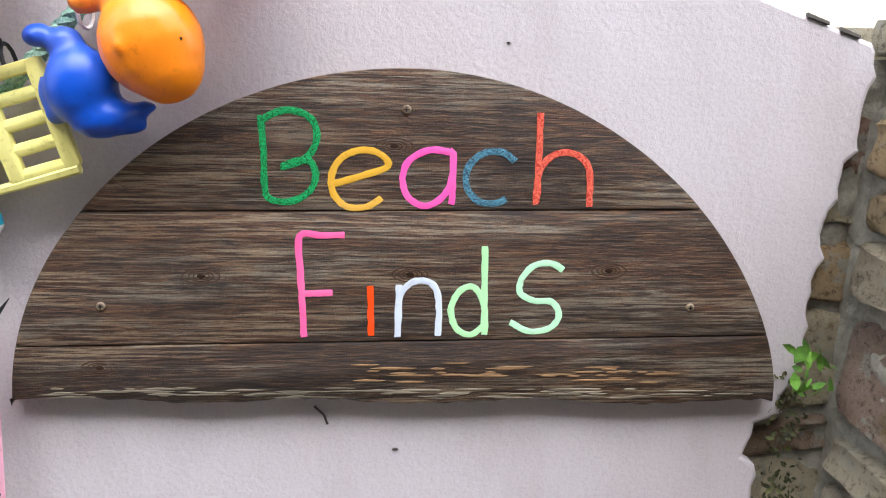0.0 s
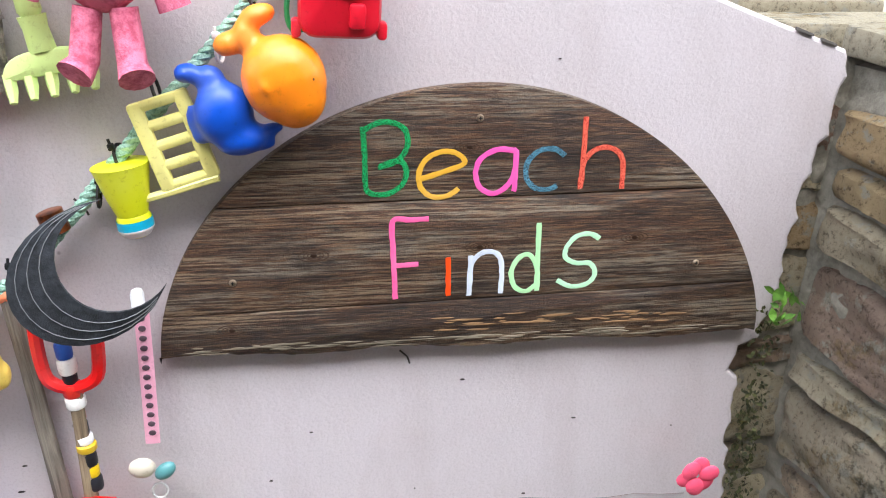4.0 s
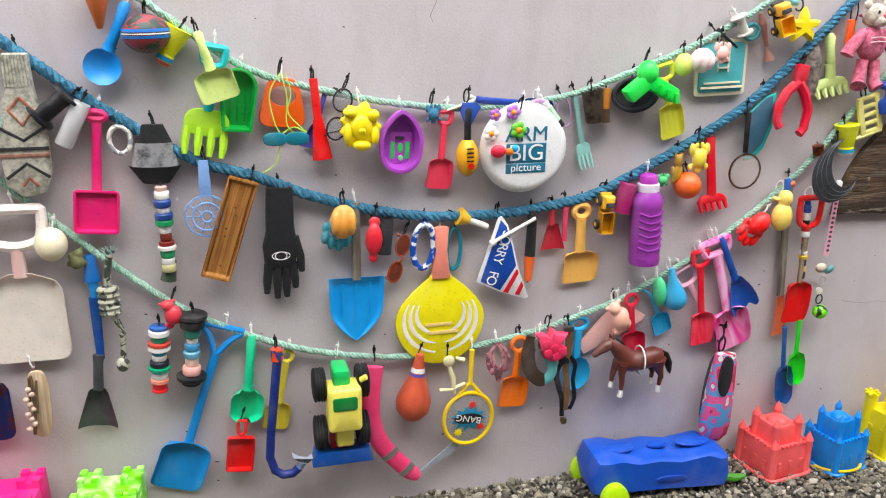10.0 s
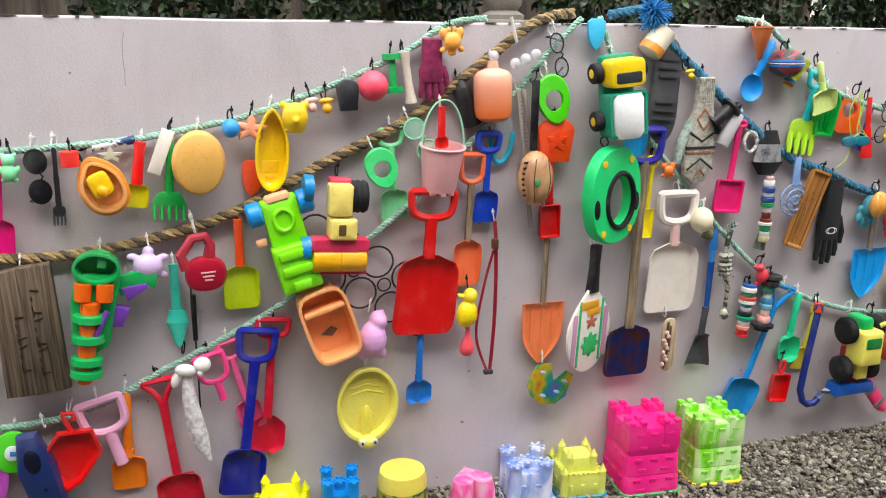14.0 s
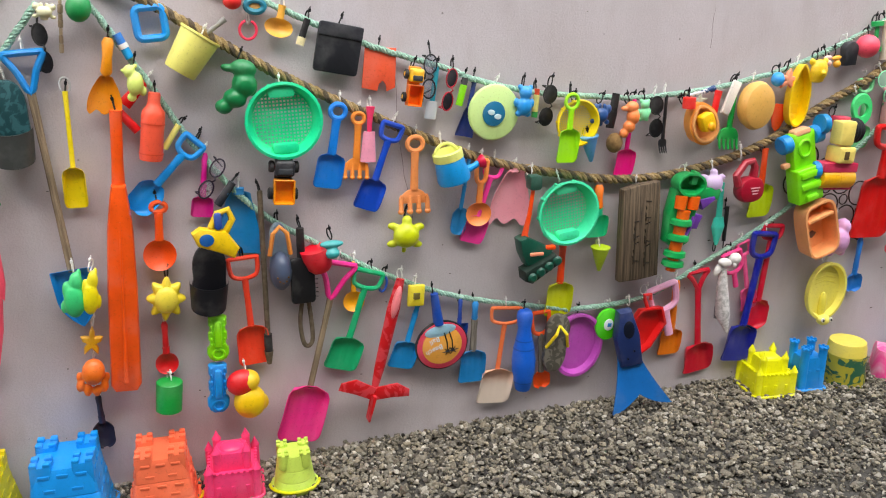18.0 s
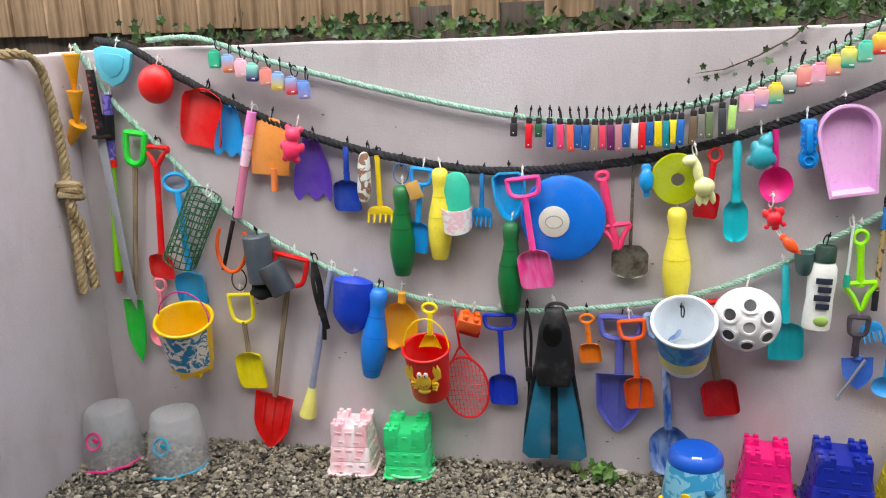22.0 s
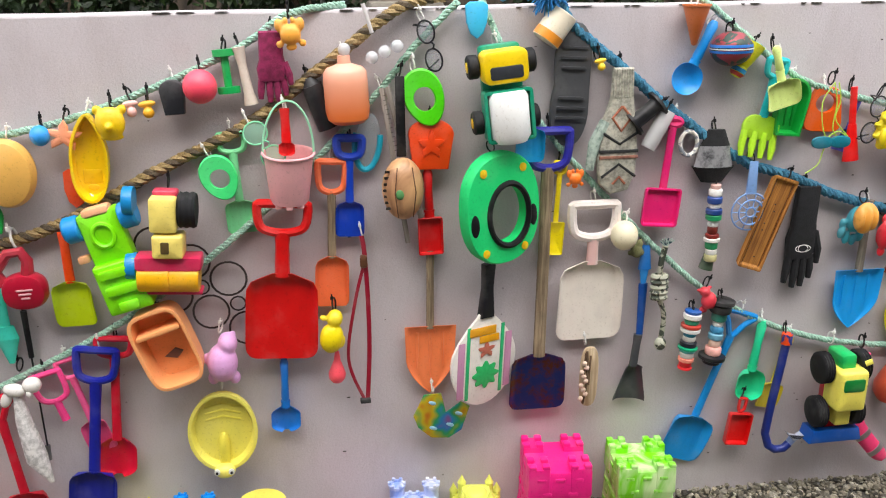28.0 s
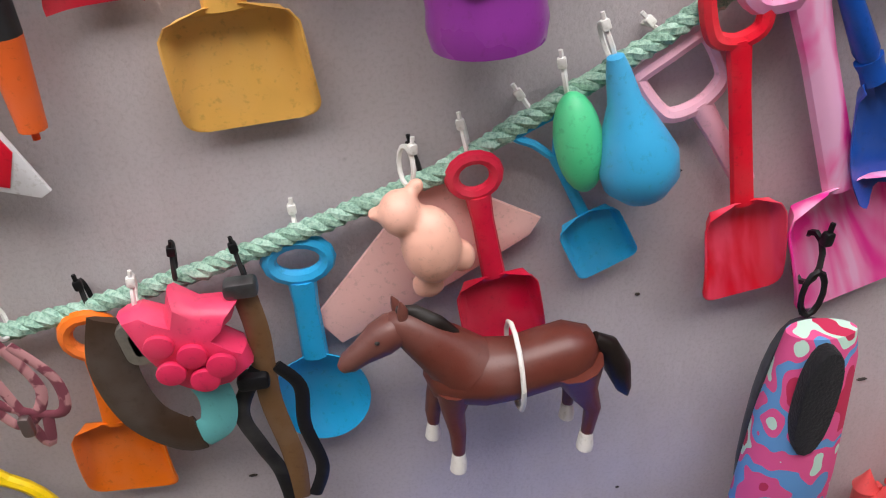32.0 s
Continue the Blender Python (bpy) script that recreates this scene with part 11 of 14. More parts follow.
hang(flat, "surf_fin", 0.802, 1.169, 0.208, 0.091, -6.1, "dark teal surfboard fin with turquoise edge", "surfboard fin", y=-0.026, col="2aa9a0", form="fin", thick=0.012, tie_="black", trim=(("fin", -0.06, -0.47, 0.8, 0.86, "3b5b6e", "core"),))
magnifier(0.739, 1.113)
hang(spade, "toy_rake", 0.635, 1.038, 0.225, 0.094, 8.2, "long red plastic toy rake", "rake", y=-0.026, col="d6303a", handle="none", blade="rake", bl=0.22, tie_="black", r=0.011)
hang(blob, "turtle_mould", 0.585, 1.043, 0.109, 0.066, 0.5, "pale yellow plastic crab sand mould", "sand mould", y=-0.05, col="e3d266", form="crab", tie_="black")
hang(turned, "orange_float", 0.557, 0.942, 0.081, 0.081, 3.5, "round orange plastic float ring", "float", y=-0.05, col="e0671f", form="ball", tie_="black")
hang(blob, "toy_figure", 0.527, 1.000, 0.092, 0.039, -4.1, "small brass-coloured plastic toy figure", "toy figure", col="a9853a", form="bear", tie_="black")
hang(blob, "green_hand_toy", 0.480, 0.945, 0.048, 0.043, -1.9, "small green plastic hand", "toy", col="4fb56f", form="crab", tie_=None)
hang(turned, "purple_pot", 0.370, 0.917, 0.089, 0.052, -12.3, "dark magenta plastic cup", "cup", y=-0.045, col="96295f", form="tube", tie_="black")
drink_bottle(0.424, 0.947, 0.278)
hang(truck, "toy_digger", 0.297, 0.895, 0.121, 0.055, -1.9, "small yellow toy digger with black wheels", "toy digger", body="d8a51c", cab="e0ae22", bed="b8860f", depth=0.045, tie_="black")
hang(spade, "toy_scoop", 0.233, 0.861, 0.250, 0.114, 1.8, "pale orange plastic toy scoop with ring handle", "scoop", y=-0.026, col="fabb72", handle="ring", deep=0.18, bl=0.42, hl=0.2, hw=0.2, tie_="black", r=0.012)
hang(stick, "plastic_tube", 0.183, 0.867, 0.118, 0.019, 1.0, "slim pink plastic tube", "tube", y=-0.026, segs=((0.12, 0.9, 0.9, "b03050", "cap"), (0.88, 0.9, 0.8, "d2506e", "body")), tie_="black")
hang(spade, "broken_spade", 0.141, 0.856, 0.132, 0.072, 2.6, "broken dark red plastic spade blade", "spade", y=-0.026, col="b63440", handle="none", blade="flare", bl=0.6, tie_="black")
hang(spade, "plastic_fork", 0.192, 1.177, 0.217, 0.044, 12.2, "pale aqua plastic toy fork", "fork", y=-0.026, col="93c3bb", handle="none", blade="fork", bl=0.34, tie_="black", r=0.006)
hang(turned, "tin_mug", 0.232, 1.189, 0.090, 0.063, 8.6, "charred rusty tin mug", "mug", y=-0.05, col="metal:6a5c50,2a211c", form="cup", tie_="black")
hang(stick, "toy_boot", 0.286, 1.190, 0.094, 0.033, -2.7, "charred orange plastic toy boot", "toy boot", y=-0.026, segs=((0.6, 0.8, 0.9, "b5762c", "leg"), (0.4, 1.0, 1.3, "4a3a2c", "foot")), tie_="black")
red_backpack(1.388, 1.387)
hang(hoop, "green_band", 1.352, 1.317, 0.094, 0.043, -14.2, "thin green rubber wristband", "wristband", y=-0.026, col="1f8a50", r=0.0035, tie_="black")
hang(blob, "fish_mould", 1.280, 1.262, 0.155, 0.117, 17.6, "large orange plastic fish sand mould", "sand mould", y=-0.06, col="f08a1c", form="goldfish", tie_="black", extra=((0.36, -0.62, 0.03, 0.03, 0.285, "17171a", "eye"),))
hang(blob, "dino_mould", 1.236, 1.205, 0.131, 0.119, 8.8, "royal blue plastic dinosaur sand mould", "sand mould", y=-0.05, col="0f49ab", form="dino")
toy_ladder(1.159, 1.143)
hang(turned, "shuttlecock", 1.100, 1.064, 0.101, 0.075, 7.4, "yellow plastic shuttlecock with a blue tip", "shuttlecock", col="d6d92f", form="shuttle", tie_="black", bands=((0.74, 0.86, "3a9ab5", "band"), (0.86, 0.97, "e8e4de", "tip")))
hang(turned, "copper_pot", 1.005, 1.003, 0.030, 0.034, 14.5, "small battered copper cap", "cap", col="metal:8a4a22,3a1c0c", form="tube", tie_=None)
sun_visor(0.978, 0.932)
dummy_chain(1.1, 0.863)
hang(spade, "big_red_spade", 1.004, 0.848, 0.432, 0.093, 0.0, "red metal toy spade with a wooden shaft", "spade", y=-0.049, col="d4242c", sc="wood", bl=0.34, hl=0.24, hw=0.42, r=0.0095, sr=0.0095)
hang(stacked, "bottle_cap_string", 0.995, 0.830, 0.261, 0.029, 3.7, "string of threaded bottle caps in mixed colours", "bottle caps", y=-0.045, cols=["2a5aa0", "2450a0", "d8d4ce", "1c1c20", "c23a34", "e6e4e0", "b0402a", "22252a", "e6e4e0", "d8b422", "1c1c20", "e0be2a", "2a2a2e"], tie_=None)
hang(spade, "orange_spade", 0.932, 0.893, 0.530, 0.049, 4.0, "faded orange spade with a driftwood shaft", "spade", y=-0.023, col="ef8a66", sc="grey_wood", handle="T", hw=0.3, bl=0.28, blade="flare", tie_="black", r=0.012, sr=0.0125)
hang(flat, "blue_peg", 0.903, 0.906, 0.075, 0.016, 5.3, "blue plastic clothes peg", "peg", y=-0.046, col="1f56a8", form="rect", thick=0.012, tie_=None)
hang(blob, "duck_mould", 0.894, 0.873, 0.133, 0.075, -2.2, "pale yellow and white plastic sand mould", "sand mould", y=-0.05, col="f1d27a", form="duck")
hang(blob, "fish_mould", 0.842, 0.803, 0.127, 0.087, -40.8, "red plastic starfish-shaped sand mould", "sand mould", y=-0.05, col="e0332a", form="octopus")
hang(spade, "blue_spade", 0.700, 0.728, 0.276, 0.097, 26.0, "dark blue plastic spade with scalloped blade", "spade", y=-0.042, col="1c4da0", handle="grip", blade="shell", bl=0.45, hl=0.5, r=0.009)
hang(spade, "marbled_spade", 0.681, 0.725, 0.405, 0.130, 18.3, "pink and white marbled plastic spade", "spade", y=-0.033, col="mix:f04a9a,f7b6d4", bl=0.38, hl=0.14)
hang(spade, "red_marbled_spade", 0.636, 0.692, 0.329, 0.083, 7.7, "crimson marbled plastic spade with ring handle", "spade", y=-0.036, col="d8283e", bc="mix:d8283e,e85a70", bl=0.36, hl=0.17, hw=0.3)
hang(spade, "pink_spade", 0.588, 0.633, 0.165, 0.082, 30.9, "pale pink plastic spade handle", "spade", y=-0.019, col="efb6c6", bl=0.0, hl=0.4, hw=0.42, blade="none")
hang(turned, "blue_skittle", 0.534, 0.644, 0.138, 0.072, 13.0, "blue pear-shaped plastic float", "float", y=-0.05, col="4aa3cf", form="pear")
hang(turned, "green_skittle", 0.501, 0.613, 0.096, 0.043, 7.8, "small mint green plastic fish mould", "sand mould", col="5ecb92", form="ball")
hang(spade, "tiny_blue_spade", 0.474, 0.586, 0.184, 0.064, 22.7, "small sky blue plastic spade", "spade", y=-0.026, col="3aa2d2", handle="tri", bl=0.42, hl=0.22, r=0.004)
hang(spade, "red_spade", 0.414, 0.566, 0.218, 0.083, 6.3, "red plastic spade with ring handle", "spade", y=-0.033, col="c62f45", handle="ring", bl=0.42, hl=0.2, hw=0.24)
hang(flat, "pink_shard", 0.366, 0.545, 0.175, 0.225, 0, "translucent pink plastic shard", "plastic shard", y=-0.013, col="f6c0ba", form="shard", thick=0.006, tie_="black")
hang(blob, "mermaid_mould", 0.359, 0.558, 0.120, 0.080, 3.3, "pale peach plastic bird sand mould", "sand mould", y=-0.05, col="f5b9a6", form="bird")
toy_horse(0.261, 0.392)
hang(spade, "sky_scoop", 0.252, 0.503, 0.246, 0.097, -1.4, "sky blue plastic scoop spoon", "scoop", y=-0.023, col="3a9fd0", handle="ring", blade="round", bl=0.46, hl=0.2, hw=0.28)
dog_lead(0.202, 0.486)
hang(flat, "fish_tail_mould", 0.145, 0.494, 0.112, 0.102, 3.6, "raspberry pink plastic fish-scale sand mould", "sand mould", y=-0.045, col="dd4a6a", form="fishtail", thick=0.034, bev=0.013, tie_="black", trim=tuple(("oval", x, z, 0.26, 0.22, "d4405f", "scale") for x, z in ((-0.22, -0.42), (0.02, -0.56), (-0.2, -0.68), (0.06, -0.8), (0.24, -0.68))))
dog_collar(0.109, 0.469)
hang(spade, "orange_scoop", 0.057, 0.461, 0.238, 0.091, -4.8, "bright orange plastic toy spade", "spade", y=-0.033, col="fd7c30", handle="ring", bl=0.46, hl=0.22, hw=0.25, tie_="black", r=0.0085)
tangled_collar(-0.019, 0.454)
toy_racket(-0.098, 0.44, 0.315)
skeleton_charm(-0.17, 0.43)
hang(turned, "boxing_bag_toy", -0.255, 0.446, 0.208, 0.104, -7.5, "battered red pear-shaped toy with a star", "toy ball", y=-0.05, col="mix:c4604a,a8503e", form="pear", tie_="black", bands=((0.2, 0.27, "e8e4de", "band"), (0.28, 0.32, "5a4a90", "band")))
boomerang(-0.386, 0.437)
dozer(-0.495, 0.46)
hang(spade, "yellow_spade", -0.628, 0.486, 0.252, 0.074, -11.2, "yellow plastic spade behind a snorkel", "spade", y=-0.019, col="d9c95c", handle="ring", bl=0.36, hl=0.16, hw=0.22)
snorkel(-0.662, 0.509)
hang(spade, "red_scoop", -0.764, 0.295, 0.158, 0.077, -6.9, "small red plastic scoop tied below a green one", "scoop", y=-0.039, col="c81f2c", blade="box", bl=0.68, hl=0.3, hw=0.14, tie_="black", r=0.005)
hang(spade, "green_scoop", -0.724, 0.543, 0.259, 0.090, -6.9, "emerald green plastic scoop", "scoop", y=-0.029, col="44cd98", handle="grip", blade="scoop", deep=0.36, bl=0.38, hl=0.6, r=0.011)
hang(spade, "large_blue_spade", -0.794, 0.582, 0.523, 0.143, -19.0, "long sky blue plastic spade with triangular handle", "spade", y=-0.026, col="2f86c8", handle="tri", bl=0.31, hl=0.17, hw=0.38, r=0.009)
hang(stacked, "plunger_stack", -0.873, 0.631, 0.205, 0.082, -5.0, "stack of threaded bottle lids with black rubber cups", "bottle caps", y=-0.05, cols=["1c1c1e", "202022", "3a7a6a", "e6e4e0", "4a8ab0", "7ab0c8", "e0c0b0", "e8b0a8", "1c1c1e", "222224"], tie_="black", waist=0.6)
hang(blob, "red_clover_mould", -0.920, 0.676, 0.084, 0.067, -9.8, "red plastic flower-shaped sand mould", "sand mould", y=-0.05, col="c8404a", form="bird", tie_="black")
hang(stacked, "bottle_cap_string", -0.960, 0.603, 0.188, 0.060, -4.0, "threaded stack of bottle lids ending in a red cap", "bottle caps", y=-0.05, cols=["2a5aa0", "e6e4e0", "2f8a6a", "b84a40", "e6e4e0", "3a8aa0", "e8e4de", "22262c", "2a9a72", "7ac0c0", "e2e0da", "e59080", "d0343a", "d0343a"], tie_="black")
hang(spade, "lime_spade", -0.808, 1.352, 0.172, 0.098, 16.3, "lime yellow plastic toy spade", "spade", y=-0.08, col="dcee9c", handle="grip", blade="square", bl=0.46, hl=0.4, tie_="black", r=0.009)
hang(spade, "lime_rake", -0.767, 1.320, 0.278, 0.111, -10.1, "lime green hand rake with turquoise handle", "rake", y=-0.033, col="b2dc58", hc="3ab0b8", sc="3ab0b8", hw=0.24, blade="fork", bl=0.42, hl=0.2, r=0.009)
hang(flat, "green_boat", -0.715, 1.263, 0.158, 0.094, -5.2, "dark green plastic toy boat hull", "toy boat", y=-0.019, col="2c9a48", form="pan", dish=True, thick=0.035, trim=(("rect", -0.2, -0.55, 0.05, 0.6, "24883e", "ridge"), ("rect", 0, -0.55, 0.05, 0.6, "24883e", "ridge"), ("rect", 0.2, -0.55, 0.05, 0.6, "24883e", "ridge")))
hang(carry_frame, "orange_carry_frame", -0.607, 1.234, 0.125, 0.128, -4.3, "burnt orange plastic bodyboard handle", "board handle", y=-0.016, col="d9622a", thick=0.016)
string_headset(-0.618, 1.251)
hang(stick, "red_toy_paddle", -0.533, 1.232, 0.209, 0.043, 4.9, "red plastic dustpan on edge", "dustpan", y=-0.033, segs=((0.5, 0.5, 0.5, "d8242e", "handle"), (0.5, 0.6, 1.2, "d8242e", "pan")), flat_=0.5, tie_="black")
hang(spade, "indigo_spade", -0.498, 1.206, 0.163, 0.060, -16.8, "indigo plastic spade behind spectacles", "spade", y=-0.019, col="4a4a9a", handle="grip", blade="flare", bl=0.4, hl=0.5, tie_=None)
hang(glasses, "spectacles", -0.452, 1.213, 0.147, 0.057, -14.6, "black-framed folded reading glasses", "glasses", y=-0.049, col="1a1a1c", lens="clear:8a90a0,0.25", tie_="black")
hang(flat, "castle_mould", -0.416, 1.177, 0.132, 0.112, -2.6, "bright yellow plastic lion face sand mould", "sand mould", y=-0.05, col="ead63c", form="mane", thick=0.026, bev=0.01, trim=(("dome", 0, -0.5, 0.52, 0.5, "ead63c", "face"), ("dome", -0.27, -0.22, 0.34, 0.2, "ead63c", "curl"), ("dome", 0.26, -0.26, 0.3, 0.24, "ead63c", "curl"), ("dome", -0.32, -0.62, 0.2, 0.4, "ead63c", "curl"), ("dome", 0.32, -0.66, 0.2, 0.36, "ead63c", "curl"), ("dome", 0.02, -0.85, 0.44, 0.2, "ead63c", "curl"), ("dome", 0.0, -0.56, 0.22, 0.16, "ead63c", "muzzle")))
hang(flat, "toy_boat", -0.305, 1.150, 0.168, 0.118, -3.7, "purple plastic toy boat with pink deck", "toy boat", y=-0.029, col="a24fb0", form="boat", dish=True, thick=0.04, rim=0.01, trim=(("rect", 0.03, -0.62, 0.5, 0.5, "b65cc0", "cabin"), ("rect", -0.14, -0.66, 0.1, 0.28, "4fd06a", "window"), ("rect", 0.2, -0.66, 0.1, 0.28, "4fd06a", "window"), ("oval", 0.03, -0.62, 0.12, 0.16, "4fd06a", "button"), ("oval", 0.05, -0.78, 0.12, 0.09, "8fe0a0", "button"), ("rect", 0.0, -0.46, 0.2, 0.05, "3a3040", "slot")))
hang(spade, "pink_spade", -0.181, 1.144, 0.220, 0.073, -5.2, "coral pink plastic spade with ring handle", "spade", y=-0.029, col="df4a60", bl=0.4, hl=0.18, hw=0.24)
hang(blob, "rope_scrap", -0.220, 1.168, 0.062, 0.043, 1.7, "scrap of frayed blue rope knot", "rope scrap", col="cloth:3a7a9a", form="crab", tie_="black")
rocket_ball(-0.127, 1.17)
hang(stick, "white_spike", -0.181, 1.142, 0.078, 0.013, 107.7, "thin pale plastic spike", "plastic spike", y=-0.039, segs=((1.0, 0.4, 0.9, "e0dcc0", "spike"),), tie_=None)
navy_shovel(-0.097, 1.168)
print_disc(0.037, 1.035)
hang(stick, "plastic_flask", 0.094, 1.159, 0.084, 0.027, 36.5, "small clear bubble tube with green print", "tube", y=-0.052, segs=((0.2, 0.6, 0.6, "e8e4e0", "cap"), (0.55, 0.8, 0.8, "b9d8c0", "body"), (0.25, 0.9, 0.9, "26282c", "cap")))
hang(hoop, "dummy", 0.074, 1.169, 0.032, 0.053, 6.7, "pale lilac baby dummy", "dummy", y=-0.046, col="d9a8d8", r=0.005, lens="clear:e0c8e8,0.5")
hang(hoop, "hair_band", 0.152, 1.170, 0.089, 0.043, 13.9, "thin mauve hair band", "hair band", y=-0.026, col="b890c0", r=0.0025, tie_="black")
sieve_spoon(-0.817, 1.037)
plank_toy(-0.72, 0.988)
hang(glove, "diving_glove", -0.631, 0.956, 0.309, 0.117, -0.7, "black neoprene diving glove", "glove", y=-0.019, col="131418", mark=1, tie_="black")
hang(blob, "octopus_mould", -0.468, 0.893, 0.125, 0.084, -12.0, "teal plastic octopus sand mould", "sand mould", y=-0.035, col="3f8a98", form="octopus", tie_=None)
hang(blob, "bear_mould", -0.470, 0.915, 0.098, 0.073, -2.3, "orange tan plastic shell sand mould", "sand mould", y=-0.07, col="e0a25a", form="shell", tie_="black")
hang(spade, "blue_point_spade", -0.430, 0.902, 0.407, 0.157, -0.7, "sky blue pointed spade with a wooden shaft stub", "spade", y=-0.029, col="2f9ade", sc="grey_wood", handle="none", blade="point", bl=0.475, sr=0.012, deep=0.1)
hang(blob, "bird_mould", -0.383, 0.868, 0.134, 0.056, -3.0, "red plastic fish sand mould", "sand mould", y=-0.05, col="d03a44", form="fish", tie_="black")
hang(stick, "black_remote", -0.346, 0.850, 0.103, 0.043, -3.9, "small black plastic key fob", "fob", y=-0.026, segs=((0.25, 0.9, 1, "26272b", "cap"), (0.75, 1.0, 0.9, "33353a", "body")), flat_=0.6, tie_="black")
hang(glasses, "sunglasses", -0.290, 0.807, 0.156, 0.044, -16.3, "brown-red plastic sunglasses hung from the rope", "sunglasses", y=-0.029, col="8a3a20", lens="clear:7a3018,0.75", tie_="black")
hang(hoop, "carabiner", -0.238, 0.837, 0.146, 0.076, -3.9, "blue speckled plastic carabiner", "carabiner", y=-0.033, col="camo:1c48a0,e0e4ea", r=0.0085, tie_="black")
hang(hoop, "carabiner", -0.148, 0.812, 0.133, 0.052, -1.7, "teal plastic carabiner hung from the rope", "carabiner", y=-0.019, col="2a7f90", r=0.006, tie_="black")
hang(paddle, "beach_bat", -0.192, 0.816, 0.414, 0.264, 0.0, "yellow beach bat with white rings and orange grip", "beach bat", y=-0.033, trim=(("ring", 0.0, -0.66, 0.82, 0.5, "e8e6dc", "printed_ring"), ("ring", 0.0, -0.64, 0.68, 0.4, "e8e6dc", "printed_ring"), ("ring", 0.0, -0.62, 0.54, 0.3, "e8e6dc", "printed_ring"), ("rect", -0.02, -0.7, 0.3, 0.025, "e6c98a", "worn_print"), ("rect", 0.03, -0.76, 0.34, 0.025, "e6c98a", "worn_print")))
hang(stick, "yellow_horn", -0.141, 0.846, 0.092, 0.053, 66.2, "small yellow funnel on a white tube", "funnel", y=-0.033, segs=((0.35, 1.0, 0.5, "e8b82c", "horn"), (0.65, 0.4, 0.35, "e6e2dc", "tube")), tie_="black")
sorry_panel(-0.032, 0.844)
hang(stick, "white_tube", 0.082, 0.831, 0.149, 0.012, -63.3, "white plastic tent peg", "peg", y=-0.052, segs=((0.9, 0.9, 0.9, "efeae6", "shaft"), (0.1, 1.6, 1.6, "efeae6", "head")), tie_=None)
hang(stick, "fishing_float", 0.080, 0.849, 0.219, 0.031, -1.8, "black and orange fishing float", "float", y=-0.033, segs=((0.08, 0.5, 0.7, "17171a", "stem"), (0.54, 0.9, 1.0, "mix:17171a,2a2a2c", "top"), (0.34, 1.0, 0.72, "f0744a", "tip"), (0.04, 0.2, 0.2, "e85a20", "point")), tie_="black")
wetsuit_shoe(0.743, 0.349)
hang(spade, "dark_blue_trowel", 0.982, 0.400, 0.288, 0.067, 6.4, "dark blue plastic trowel hung below a red spade", "trowel", y=-0.039, col="1f4f8c", handle="none", blade="scoop", bl=0.5, deep=0.3, tie_=None, r=0.006)
hang(spade, "green_lower_scoop", 1.035, 0.420, 0.238, 0.066, 3.1, "bright green plastic scoop hung below a red spade", "scoop", y=-0.039, col="3fd02a", handle="none", blade="scoop", bl=0.5, deep=0.3, tie_=None, r=0.006)

# ---- things, stretch B ----
hang(turned, "terracotta_cone", -1.024, 1.461, 0.105, 0.075, 0.0, "orange plastic ice-cream cone mould", "cone", y=-0.05, col="d0754a", form="cone")
hang(spade, "blue_sieve_scoop", -0.962, 1.416, 0.205, 0.087, -24.6, "bright blue plastic seahorse sieve scoop", "scoop", y=-0.033, col="2f92dc", handle="grip", blade="round", bl=0.42, hl=0.55, r=0.011)
hang(turned, "printed_ball", -0.924, 1.392, 0.091, 0.111, 1.3, "dark printed rubber ball with blue stripes", "ball", y=-0.06, col="camo:2a3a30,8a3a40", form="ball", tie_="black", bands=((0.36, 0.44, "2f6fb8", "stripe"), (0.47, 0.5, "d8d8d4", "stripe"), (0.53, 0.6, "2f6fb8", "stripe")))
hang(turned, "shuttlecock", -0.848, 1.356, 0.098, 0.065, -29.3, "yellow plastic shuttlecock with striped tip", "shuttlecock", col="d8d84a", form="shuttle", tie_="black", bands=((0.74, 0.86, "3a8ab5", "band"), (0.88, 0.97, "d05a4a", "tip")))
hang(flat, "grey_sole", -1.338, 1.421, 0.324, 0.117, -3.2, "grey rubber shoe sole with wavy tread", "shoe sole", y=-0.013, col="4a4b4e", form="sole", thick=0.02, tie_=None, trim=(("rect", 0.0, -0.2, 0.6, 0.02, "414245", "tread"), ("rect", 0.0, -0.28, 0.6, 0.02, "414245", "tread"), ("rect", 0.0, -0.36, 0.56, 0.02, "414245", "tread"), ("rect", 0.0, -0.6, 0.6, 0.02, "414245", "tread"), ("rect", 0.0, -0.68, 0.66, 0.02, "414245", "tread"), ("rect", 0.0, -0.76, 0.66, 0.02, "414245", "tread")))
hang(turned, "pill_pot", -1.379, 1.445, 0.085, 0.075, -35.9, "cream plastic pot with an orange lid", "pot", y=-0.05, col="e2d8c4", form="tube", tie_=None, bands=((0.7, 0.97, "d8904a", "lid"),))
pompom(-1.421, 1.49)
hang(blob, "yellow_dummy", -1.282, 1.335, 0.040, 0.039, 11.8, "small yellow plastic dummy", "dummy", y=-0.05, col="e6c13a", form="dummy", tie_="black")
patterned_mitten(-1.215, 1.304)
hang(turned, "black_reel", -1.110, 1.210, 0.091, 0.075, -51.2, "black plastic fishing line reel", "reel", y=-0.05, col="1c1c1f", form="spool", tie_="black")
hang(turned, "clear_tube", -1.082, 1.187, 0.112, 0.043, -27.7, "clear plastic tube with a cap", "tube", y=-0.05, col="clear:dcdcdc,0.75", form="tube", tie_="black")
